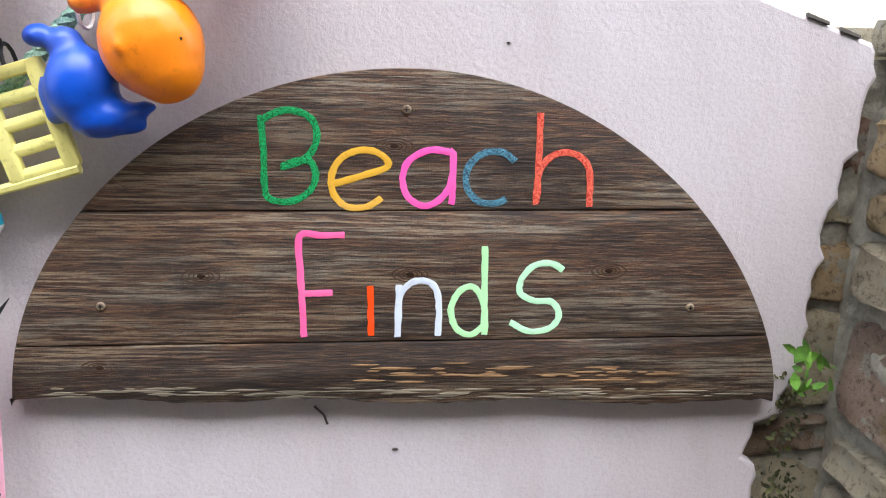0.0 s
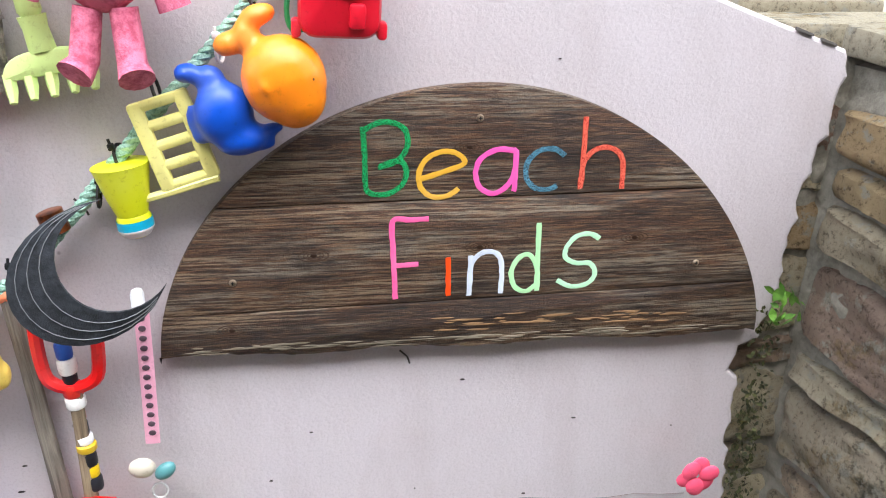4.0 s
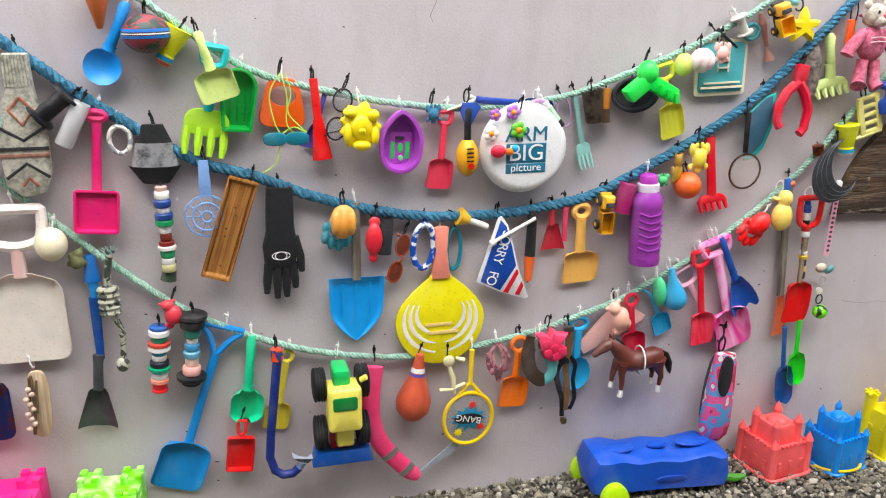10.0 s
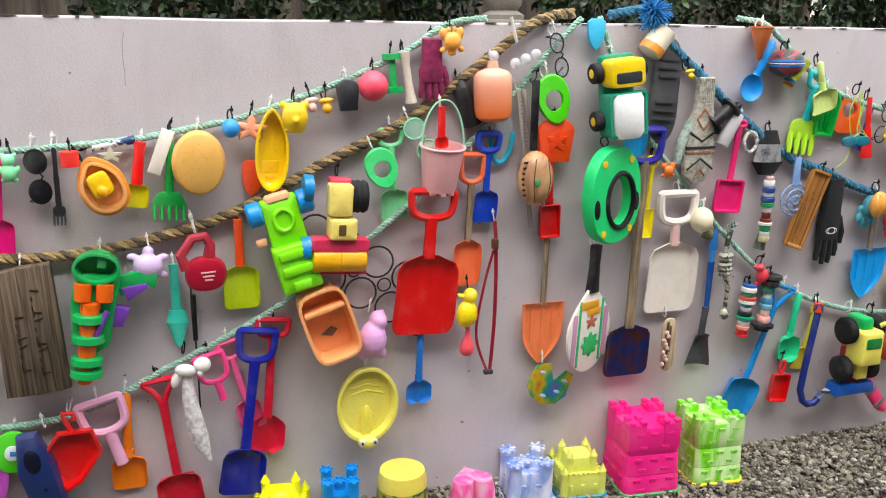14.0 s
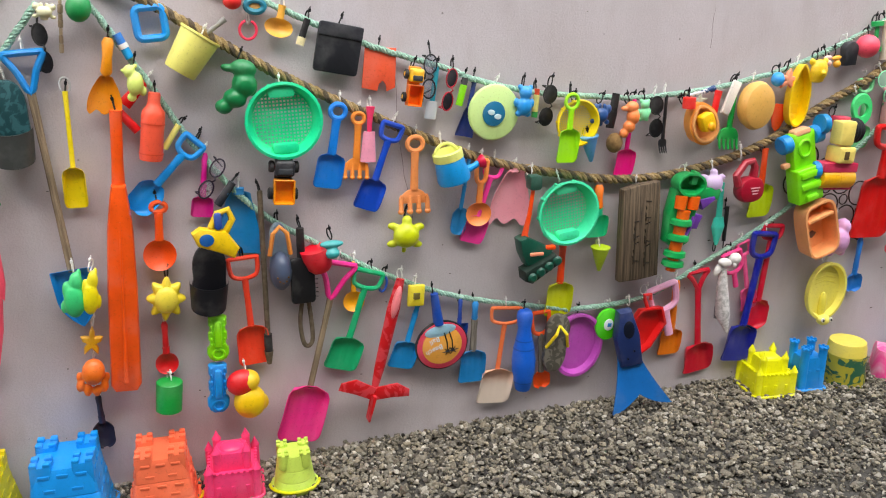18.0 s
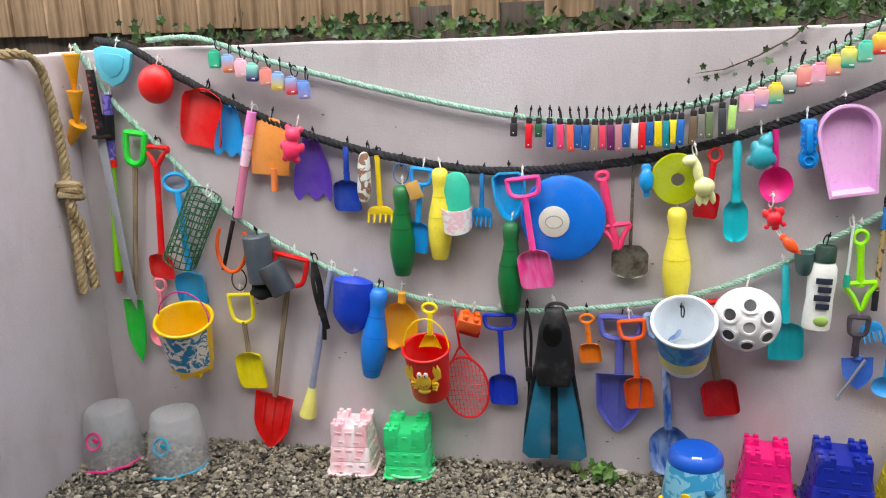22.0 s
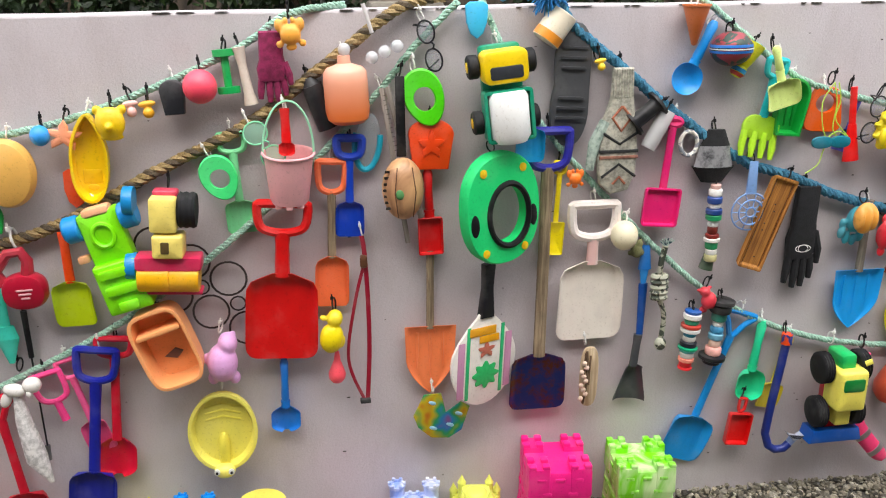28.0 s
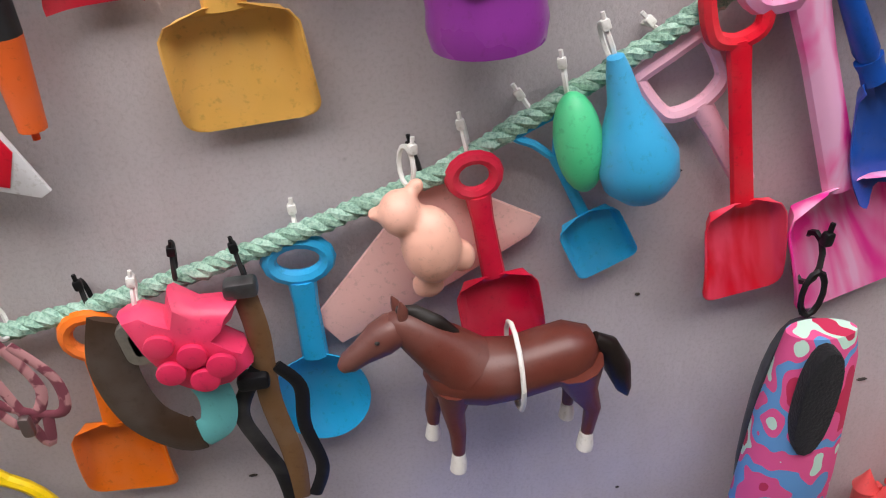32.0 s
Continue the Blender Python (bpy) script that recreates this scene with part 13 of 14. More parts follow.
castle(-4.626, -0.117, 0.000, 0.175, 0.183, "f6527c", label="raspberry pink castle bucket with pointed turrets", form="spires", turn=-6)
castle(-4.446, -0.162, 0.000, 0.138, 0.134, "c6dc72", label="lime green round castle bucket", form="round", turn=-6, handle="d8d84a")
castle(-7.143, -0.087, 0.000, 0.164, 0.191, "mix:f0b8c0,f6e0e2", label="pale pink marbled castle bucket", turn=4, top=0.74)
castle(-6.943, -0.084, 0.000, 0.158, 0.190, "4fcf86", label="mint green plastic castle bucket with a bail", turn=4, top=0.86, handle="8fe0b0")

# ---- things, stretch C ----
hang(turned, "red_dish", -4.524, 1.470, 0.045, 0.050, -4.8, "round red plastic float on the rope", "float", y=-0.05, col="e0262c", form="ball", tie_="black")
hang(hoop, "teal_dummy", -4.463, 1.458, 0.049, 0.066, -2.5, "teal baby dummy with a wooden button", "dummy", y=-0.033, col="2a7a90", r=0.009, lens="c89a60")
hang(hoop, "red_hook", -4.484, 1.399, 0.058, 0.054, -4.4, "red plastic curtain ring", "ring", y=-0.033, col="e0405a", r=0.004, gap=40)
hang(spade, "peach_scoop", -4.388, 1.436, 0.088, 0.079, -13.7, "small orange plastic scoop", "scoop", y=-0.033, col="f0b05a", handle="none", blade="round", bl=0.6)
hang(stick, "black_buckle", -4.320, 1.399, 0.076, 0.024, -19.7, "black strap with a cream buckle", "strap", y=-0.033, segs=((0.7, 0.8, 0.8, "1a1a1c", "strap"), (0.3, 1.0, 1.0, "e8dcb0", "buckle")), flat_=0.4, tie_="black")
hang(flat, "black_pouch", -4.222, 1.384, 0.141, 0.131, -10.8, "black nylon zip pouch with a flap", "pouch", y=-0.026, col="26272b", form="rect", thick=0.016, tie_="black", trim=(("rect", 0, -0.14, 0.98, 0.26, "2f3035", "flap"),))
hang(flat, "coral_jersey_scrap", -4.105, 1.316, 0.128, 0.103, -4.4, "coral plastic scrap with a notched hem", "plastic scrap", y=-0.019, col="ef6a52", form="notched", thick=0.006, tie_="black")
hang(truck, "toy_car", -4.013, 1.262, 0.116, 0.063, -7.2, "small yellow and orange toy car", "toy car", y=-0.055, body="ea8a26", cab="f0b62c", bed="ea7a26", depth=0.05, tie_="black")
hang(glasses, "spectacles", -3.953, 1.300, 0.143, 0.048, -4.2, "black-framed glasses hung from the rope", "glasses", y=-0.039, col="1c1c20", lens="clear:9098a8,0.25", tie_="black")
hang(stick, "teal_brush", -3.932, 1.255, 0.157, 0.029, -8.3, "teal toothbrush with a round mirror end", "brush", y=-0.029, segs=((0.65, 0.6, 0.6, "3a98a8", "handle"), (0.35, 1.2, 1.3, "clear:d8dde2,0.8", "mirror")), flat_=0.5, tie_="black")
hang(glasses, "sunglasses", -3.881, 1.255, 0.139, 0.040, -10.8, "red-armed dark sunglasses hung from the rope", "sunglasses", y=-0.039, col="a82c3a", lens="1c1c22", tie_="black")
hang(stick, "green_lighter", -3.840, 1.220, 0.086, 0.026, -14.3, "lime green plastic lighter", "lighter", y=-0.033, segs=((0.25, 0.8, 0.8, "3a3c3e", "head"), (0.75, 0.9, 0.9, "8fd83a", "body")), flat_=0.6, tie_="black")
hang(spade, "indigo_shovel", -3.803, 1.215, 0.182, 0.060, -11.9, "dark indigo plastic spade", "spade", y=-0.019, col="24347a", handle="none", blade="flare", bl=0.5, tie_="black")
hang(flat, "glow_frisbee", -3.734, 1.199, 0.176, 0.171, -9.7, "pale lime frisbee with a blue label", "frisbee", y=-0.033, col="cfe8a0", form="oval", thick=0.022, bev=0.01, trim=(("oval", -0.02, -0.52, 0.44, 0.44, "2f6f92", "label"), ("oval", -0.08, -0.5, 0.14, 0.1, "c8dce0", "print"), ("oval", 0.06, -0.56, 0.14, 0.1, "c8dce0", "print")))
hang(blob, "blue_bear_charm", -3.648, 1.198, 0.101, 0.070, -4.7, "sky blue plastic elephant charm", "charm", y=-0.055, col="3a8fd0", form="bear", tie_="black")
hang(stick, "lip_balm", -3.595, 1.178, 0.090, 0.022, -4.6, "small printed plastic lighter", "lighter", y=-0.033, segs=((0.2, 0.8, 0.8, "c84a30", "cap"), (0.6, 0.9, 0.9, "d8d08a", "label"), (0.2, 0.9, 0.9, "3a8a4a", "base")), tie_="black")
hang(glasses, "sunglasses", -3.545, 1.194, 0.141, 0.055, -10.1, "black sunglasses hanging folded", "sunglasses", y=-0.039, col="161618", lens="17171a", tie_="black")
hang(spade, "lime_spade", -3.501, 1.169, 0.224, 0.075, -2.7, "bright lime plastic spade", "spade", y=-0.096, col="a6e64a", handle="ring", hw=0.3, bl=0.5, hl=0.24, tie_="black")
hang(sieve, "yellow_sieve", -3.460, 1.144, 0.150, 0.153, -4.1, "yellow round plastic sand sieve", "sieve", y=-0.045, col="ecd23a", thick=0.035, gaps=0, tie_="black")
hang(spade, "blue_ring_spade", -4.238, 1.162, 0.259, 0.087, -10.4, "bright blue plastic spade with ring handle", "spade", y=-0.039, col="2a7fd8", handle="ring", hw=0.26, bl=0.42, hl=0.2, r=0.0095)
hang(spade, "orange_claw_rake", -4.179, 1.133, 0.202, 0.081, -4.6, "orange plastic claw rake with ball tips", "rake", y=-0.036, col="ff9352", handle="ring", hw=0.22, blade="claw", bl=0.32, hl=0.2, r=0.008)
hang(stick, "pink_pliers", -4.145, 1.147, 0.166, 0.035, -3.9, "pink and white plastic toy scissors", "scissors", y=-0.042, segs=((0.2, 0.8, 0.5, "e8486e", "tip"), (0.25, 0.5, 0.4, "e8486e", "blade"), (0.55, 1.0, 1.4, "eda0b4", "loop")), flat_=0.4)
hang(spade, "navy_spade", -4.071, 1.096, 0.282, 0.084, -20.1, "dark blue plastic spade with D handle", "spade", y=-0.039, col="1f4ab8", hw=0.38, bl=0.36, hl=0.2, r=0.008)
hang(spade, "peach_claw_rake", -4.005, 1.053, 0.243, 0.104, -1.4, "peach orange plastic claw rake", "rake", y=-0.039, col="ff9a68", handle="ring", hw=0.24, blade="claw", bl=0.32, hl=0.22, r=0.0095)
watering_can(-3.92, 1.016)
hang(blob, "lime_turtle", -4.038, 0.807, 0.125, 0.120, -5.6, "lime yellow plastic turtle sand mould", "sand mould", y=-0.05, col="c6cf2e", form="turtle", tie_="black")
hang(spade, "blue_trowel", -3.818, 0.981, 0.267, 0.053, -9.6, "steel blue plastic trowel", "trowel", y=-0.026, col="3a8ac0", handle="grip", blade="scoop", bl=0.34, hl=0.4)
hang(spade, "orange_scoop", -3.783, 0.969, 0.221, 0.087, -3.9, "peach orange ladle scoop", "scoop", y=-0.046, col="f2905a", hw=0.2, blade="round", bl=0.36, hl=0.36, r=0.008)
hang(spade, "pink_card_spade", -3.730, 0.955, 0.282, 0.082, -17.4, "hot pink plastic spade with a heart", "spade", y=-0.029, col="f0509a", hw=0.36, bl=0.34, hl=0.2, r=0.007)
hang(spade, "pink_shell_fan", -3.664, 0.927, 0.183, 0.143, -7.1, "pale pink plastic scallop shell fan", "sand mould", y=-0.029, col="f2a4b0", handle="none", blade="shell", bl=0.97)
excavator(-3.616, 0.905)
hang(sieve, "round_green_sieve", -4.413, 1.222, 0.198, 0.221, 2.6, "mint green round sand sieve with spout gaps", "sieve", y=-0.05, col="46d69b")
hang(truck, "toy_loader", -4.411, 1.016, 0.137, 0.085, -5.0, "black toy tractor with an orange front bucket", "toy tractor", y=-0.05, body="1e1e20", cab="26262a", bed="f09a3a", depth=0.05, tie_=None)
hang(hoop, "blue_square_ring", -4.744, 1.442, 0.101, 0.093, 4.5, "blue plastic square ring", "ring", y=-0.033, col="2f8fd8", r=0.0105, square=True, tie_="black")
hang(stick, "gravel_clip", -4.546, 1.400, 0.071, 0.021, -53.7, "grey plastic clip hung from the rope", "clip", y=-0.033, segs=((1.0, 0.8, 0.5, "8a8884", "body"),), tie_=None)
hang(turned, "cream_cup", -4.614, 1.363, 0.118, 0.116, -33, "pale yellow plastic beaker", "beaker", y=-0.06, col="ece58a", form="cup")
hang(blob, "green_seahorse", -4.515, 1.297, 0.160, 0.103, -12.3, "dark green plastic seahorse sand mould", "sand mould", y=-0.055, col="1f7a48", form="seahorse", tie_="black")
hang(spade, "orange_hand_scoop", -4.848, 1.356, 0.197, 0.087, -8.8, "orange plastic clawed hand scoop", "scoop", y=-0.046, col="f49a2c", handle="grip", blade="shell", bl=0.5, hl=0.5, tie_="black", r=0.012)
cricket_bat(-4.85, 1.169)
hang(stick, "cap_chain", -4.827, 1.365, 0.069, 0.026, 23.7, "string of blue bottle rings", "bottle rings", y=-0.033, segs=((0.4, 0.9, 0.9, "3a7ac8", "ring"), (0.2, 1.0, 1.0, "e0e0dc", "ring"), (0.4, 0.9, 0.9, "3a9ad8", "ring")), tie_=None)
hang(blob, "lime_castle_mould", -4.792, 1.289, 0.100, 0.064, -8.3, "pale lime plastic castle sand mould", "sand mould", y=-0.06, col="dbe88a", form="bird", tie_="black")
hang(stick, "red_trowel", -4.765, 1.243, 0.089, 0.033, -43.7, "red plastic trowel head", "trowel", y=-0.026, segs=((1.0, 0.7, 1.1, "d8242c", "body"),), flat_=0.5)
hang(stick, "red_baton", -4.841, 1.159, 0.067, 0.027, 38.7, "red plastic baton hung from the rope", "baton", y=-0.029, segs=((1.0, 0.9, 0.9, "d02430", "body"),), tie_=None)
hang(turned, "coral_bottle", -4.747, 1.212, 0.186, 0.063, -8.1, "coral plastic toy bottle", "toy bottle", y=-0.055, col="ea6450", form="bottle", tie_="black", bands=((0.44, 0.46, "d85540", "ridge"), (0.88, 0.9, "d85540", "ridge")))
hang(stick, "cream_whistle", -4.691, 1.119, 0.078, 0.018, -33.9, "cream plastic tube whistle", "whistle", y=-0.033, segs=((1.0, 0.9, 1.0, "e6e08a", "body"),), tie_="black")
hang(spade, "blue_diag_spade", -4.645, 1.078, 0.271, 0.080, -44.0, "blue plastic spade hanging aslant", "spade", y=-0.033, col="2c8fd8", hw=0.38, blade="scoop", bl=0.38, hl=0.22, tie_="black", r=0.0085)
hang(spade, "magenta_spade", -4.627, 1.035, 0.189, 0.063, -7.2, "magenta plastic spade hung from the rope", "spade", y=-0.029, col="c42a86", handle="grip", bl=0.34, hl=0.5, r=0.007)
hang(glasses, "wire_spectacles", -4.579, 1.021, 0.137, 0.044, -30.9, "thin dark wire spectacles", "glasses", y=-0.039, col="2a2030", lens="clear:b0a8b8,0.2", tie_=None)
hang(spade, "blue_shell_spade", -4.542, 0.926, 0.204, 0.142, -2.7, "blue plastic fan-shaped spade blade", "spade", y=-0.023, col="2a7fb8", handle="none", blade="flare", bl=0.95)
hang(stick, "dark_baton", -4.557, 0.946, 0.079, 0.025, -36.1, "dark plastic grip hung from the rope", "grip", y=-0.033, segs=((1.0, 0.9, 1.0, "26282e", "grip"),), tie_="black")
toy_blaster(-4.613, 0.886)
hang(shoe, "slider_sandal", -4.636, 0.771, 0.211, 0.114, -5.1, "black slider sandal with a lime edge", "sandal", y=-0.033, col="b9d84a", sole="1c1c20", form="slider", strap="17171a", tie_=None)
hang(shoe, "trainer_shoe", -4.437, 0.818, 0.211, 0.069, -0.1, "grey and navy water shoe with orange lining", "shoe", y=-0.033, col="5a6a84", form="clog", sole="7a8a9a", top="4a5468", strap="f09a5a", tie_="black")
hair_brush(-4.373, 0.796)
hang(stick, "rope_toggle", -4.483, 0.916, 0.552, 0.018, -0.2, "length of brown braided rope", "rope", y=-0.039, segs=((0.82, 0.9, 0.9, "cloth:8a7a62,5a4c3a", "rope"), (0.1, 1.4, 1.4, "17171a", "sleeve"), (0.08, 1.6, 0.8, "cloth:8a7a62,5a4c3a", "knot")), tie_="black")
hang(spade, "orange_ladle", -4.765, 0.908, 0.206, 0.091, -3.5, "orange plastic ladle scoop", "scoop", y=-0.033, col="f2601e", handle="ring", hw=0.22, blade="round", bl=0.46, hl=0.18, tie_="black", r=0.0085)
hang(flat, "sun_disc_mould", -4.763, 0.688, 0.135, 0.110, -6.0, "pale yellow plastic sun sand mould", "sand mould", y=-0.036, col="e6d25a", form="flower", thick=0.03, bev=0.012, tie_="black", trim=(("dome", 0, -0.5, 0.6, 0.6, "ead868", "dome"),))
hang(spade, "red_ladle", -4.782, 0.542, 0.167, 0.066, -1.4, "crimson plastic ladle hung from the rope", "ladle", y=-0.033, col="c4242e", handle="grip", blade="round", bl=0.42, hl=0.5, r=0.0075)
hang(turned, "green_mug", -4.784, 0.362, 0.093, 0.076, -5.9, "emerald green plastic mug", "mug", y=-0.06, col="1f9a4a", form="tube")
hang(mold, "green_train_mould", -4.633, 0.555, 0.144, 0.063, -2.3, "lime green plastic train sand mould", "sand mould", y=-0.05, col="8fd83a")
hang(mold, "blue_train_mould", -4.643, 0.401, 0.161, 0.064, -2.5, "sky blue plastic train sand mould", "sand mould", y=-0.05, col="2f8fd8")
hang(spade, "coral_d_spade", -4.546, 0.723, 0.358, 0.100, 3.2, "coral red plastic spade with D handle", "spade", y=-0.039, col="fa5444", hw=0.42, bl=0.38, hl=0.2, tie_="black", r=0.007)
hang(blob, "red_yellow_duck", -4.562, 0.369, 0.160, 0.112, 3.0, "red and yellow plastic watering toy", "watering toy", y=-0.06, col="e6c02c", form="duck", extra=((-0.15, -0.22, 0.42, 0.26, 0.3, "cc2430", "mouth"),))
hang(turned, "red_cup", -4.333, 0.733, 0.076, 0.094, 12.3, "red plastic cup with a teal lid", "cup", y=-0.07, col="d8283c", form="pot", tie_=None)
hang(blob, "teal_ball_charm", -4.289, 0.772, 0.068, 0.087, 0.1, "teal and blue plastic shells", "charm", y=-0.09, col="4aa0a0", form="dummy", tie_="black")
hang(spade, "long_pink_spade", -4.256, 0.679, 0.625, 0.142, -14.5, "long pink spade with a wooden shaft", "spade", y=-0.046, col="fb4a92", sc="wood", handle="tri", hw=0.4, bl=0.33, hl=0.2, r=0.009, sr=0.0095)
hang(spade, "amber_ladle", -4.209, 0.667, 0.165, 0.069, -0.9, "amber plastic ladle spoon", "ladle", y=-0.036, col="eaa62c", handle="grip", blade="round", bl=0.42, hl=0.4, r=0.006)
hang(spade, "green_d_spade", -4.154, 0.636, 0.351, 0.112, -18.5, "emerald green plastic spade", "spade", y=-0.036, col="2fa873", hw=0.42, bl=0.34, hl=0.18, tie_="black", r=0.008)
hang(hoop, "blue_clip", -4.107, 0.609, 0.058, 0.031, -11.9, "small blue plastic carabiner", "carabiner", y=-0.033, col="1f4fa8", r=0.004, tie_="black")
toy_glider(-4.063, 0.602)
# buckle's slot is a dark raised patch with its shade in the colour
hang(flat, "yellow_buckle", -4.007, 0.573, 0.073, 0.056, -3.5, "yellow plastic buckle hung from the rope", "buckle", y=-0.046, col="e6d65a", form="rect", thick=0.014, trim=(("rect", 0, -0.5, 0.4, 0.3, "6a6030", "slot"),))
hang(spade, "blue_square_spade", -3.983, 0.545, 0.280, 0.093, -16.3, "sky blue plastic spade", "spade", y=-0.036, col="2f8fce", handle="grip", bl=0.36, hl=0.3, tie_=None, r=0.007)
beach_ball_bat(-3.946, 0.533)
hang(spade, "navy_trowel", -3.847, 0.496, 0.180, 0.059, -2.0, "royal blue plastic trowel", "trowel", y=-0.033, col="24459c", handle="grip", blade="point", bl=0.52, hl=0.4, tie_="black", r=0.006)
hang(spade, "blue_wood_spade", -3.793, 0.480, 0.300, 0.097, -2.1, "blue spade with a wooden shaft", "spade", y=-0.033, col="2f80be", sc="grey_wood", handle="grip", hc="2f80be", bl=0.42, hl=0.22, tie_="black", r=0.009)
hang(spade, "peach_spade", -3.678, 0.450, 0.366, 0.125, -7.5, "orange to cream faded plastic spade", "spade", y=-0.039, col="ee8058", bc="fade:f0a882,eedccb,-0.2,-0.31", hw=0.44, bl=0.38, hl=0.17, r=0.0065)
# groove bands here: painted shade in darker blue, nothing is cut in
hang(turned, "blue_pin", -3.619, 0.438, 0.301, 0.084, 0.5, "royal blue plastic bowling pin", "bowling pin", y=-0.055, col="1c62c8", form="pin", tie_="black", bands=((0.36, 0.375, "1850a8", "groove"), (0.46, 0.475, "1850a8", "groove"), (0.88, 0.895, "1850a8", "groove")))
hang(spade, "orange_hoe", -3.547, 0.415, 0.300, 0.065, 3.1, "orange toy hoe with a wooden shaft", "hoe", y=-0.029, col="e8603c", sc="grey_wood", hw=0.5, blade="scoop", bl=0.22, hl=0.3, r=0.008)
hang(blob, "cream_bone_charm", -4.988, 1.450, 0.051, 0.055, -5.1, "cream plastic flower charm", "charm", y=-0.06, col="dcd8b4", form="crab", tie_=None)
hang(glasses, "sunglasses", -5.013, 1.399, 0.135, 0.040, 3.9, "narrow black sunglasses hung from the rope", "sunglasses", y=-0.033, col="1a1a1c", lens="1c1c20", tie_="black")
hang(stacked, "bead_string", -4.950, 1.478, 0.160, 0.014, -4.9, "string of brown wooden beads", "beads", cols=["8a7a66", "9a8a74", "7c6c58", "8f7f6a", "85755f", "9a8a74", "7c6c58", "8a7a66"], tie_=None)
hang(hoop, "clear_ring", -4.967, 1.259, 0.047, 0.032, -0.8, "clear plastic ring hung from the rope", "ring", y=-0.029, col="clear:d8d8d8,0.7", r=0.003, tie_=None)
hang(turned, "green_ball", -4.904, 1.467, 0.072, 0.062, -9.9, "dark green rubber ball", "ball", y=-0.06, col="1f8a4c", form="ball", tie_=None)
hang(spade, "yellow_paddle_spade", -4.968, 1.221, 0.318, 0.060, -1.3, "yellow plastic paddle with a slim shaft", "spade", y=-0.036, col="f0d634", handle="none", bl=0.37, deep=0.45, tie_="black", sr=0.006)
hang(spade, "long_blue_spade", -5.057, 1.330, 0.777, 0.111, 4.4, "long blue spade with a wooden shaft", "spade", y=-0.036, col="2383c8", sc="wood", handle="tri", hw=0.42, blade="point", bl=0.23, hl=0.145, r=0.009, sr=0.0095)
hang(blob, "green_yellow_mould", -5.004, 0.747, 0.137, 0.070, -2.5, "green plastic angular sand mould", "sand mould", y=-0.09, col="4fc07a", form="flame")
hang(blob, "yellow_star_mould", -4.958, 0.747, 0.133, 0.055, -6.0, "yellow plastic sand mould", "sand mould", y=-0.095, col="e6d83a", form="flame")
hang(flat, "gold_starfish", -4.976, 0.564, 0.099, 0.064, -7.3, "amber plastic starfish hung from the rope", "starfish", y=-0.039, col="dca63a", form="star", thick=0.018, bev=0.008)
hang(blob, "orange_octopus", -4.980, 0.473, 0.126, 0.089, -8.7, "orange plastic octopus sand mould", "sand mould", y=-0.055, col="e8782c", form="octopus")
hang(spade, "black_bottle_scoop", -4.986, 0.339, 0.176, 0.060, 1.6, "dark plastic bottle-shaped scoop", "scoop", y=-0.033, col="2a2838", handle="grip", blade="scoop", bl=0.5, hl=0.4, r=0.007)
hang(shoe, "slider_sandal", -5.109, 1.256, 0.229, 0.110, 0.6, "dark green patterned slider sandal", "sandal", y=-0.033, col="camo:1c3c40,33565a", sole="camo:1c3c40,33565a", form="slider", strap="3a3c3a")
hang(flat, "clear_green_cover", -5.241, 1.149, 0.122, 0.058, -0.2, "translucent green plastic cover", "plastic cover", y=-0.019, col="7fd8a0", form="soft", thick=0.02, tie_="black")
hang(spade, "green_squeegee", -5.206, 1.185, 0.250, 0.133, -4.2, "dark green plastic squeegee", "squeegee", y=-0.036, col="168a44", handle="none", blade="flare", bl=0.26, tie_="black", sr=0.012)
hang(mold, "green_train_mould", -5.192, 1.430, 0.172, 0.072, -7.9, "lime green plastic train sand mould", "sand mould", y=-0.05, col="8fe04a", tie_=None)
hang(mold, "pink_train_mould", -5.281, 1.379, 0.171, 0.063, -10.4, "magenta plastic train sand mould", "sand mould", y=-0.05, col="e2419a", tie_=None)
hang(shoe, "clog", -5.389, 1.326, 0.177, 0.085, -2.0, "mustard yellow foam clog", "clog", y=-0.033, col="e8a81e", form="clog")
hang(shoe, "child_slider", -5.474, 1.288, 0.187, 0.077, 5.6, "pink and lilac child sandal with floral strap", "sandal", y=-0.033, col="fade:b9a8cc,e8b0ac,0,-0.22", sole="fade:b9a8cc,e8b0ac,0,-0.22", form="slider", strap="camo:e8b4aa,d0808a", tie_="black")
hang(flat, "lilac_dustpan", -5.625, 1.245, 0.264, 0.166, 8.3, "large lilac plastic dustpan", "dustpan", y=-0.039, col="e6b8e2", form="pan", dish=True, thick=0.035, rim=0.009)

# ---- things, stretch D ----
hang(mold, "blue_train_mould", -5.720, 1.204, 0.141, 0.052, 3.2, "blue plastic train sand mould", "sand mould", y=-0.05, col="2f86d0")
hang(spade, "pink_ladle", -5.802, 1.173, 0.215, 0.094, 3.1, "magenta pink deep ladle scoop", "scoop", y=-0.036, col="e02f86", handle="none", blade="round", bl=0.5, sr=0.008, deep=0.3)
hang(blob, "teal_castle_mould", -5.837, 1.165, 0.110, 0.081, -1.1, "teal plastic rock-shaped sand mould", "sand mould", y=-0.045, col="3f9aa8", form="flame")
hang(blob, "red_cherry_mould", -5.802, 0.956, 0.084, 0.063, 10.5, "small red plastic crab mould", "sand mould", y=-0.055, col="d8303c", form="crab")
hang(blob, "orange_fish", -5.774, 0.865, 0.086, 0.041, 43.1, "orange plastic fish hung from the rope", "toy fish", y=-0.055, col="f0603a", form="fish")
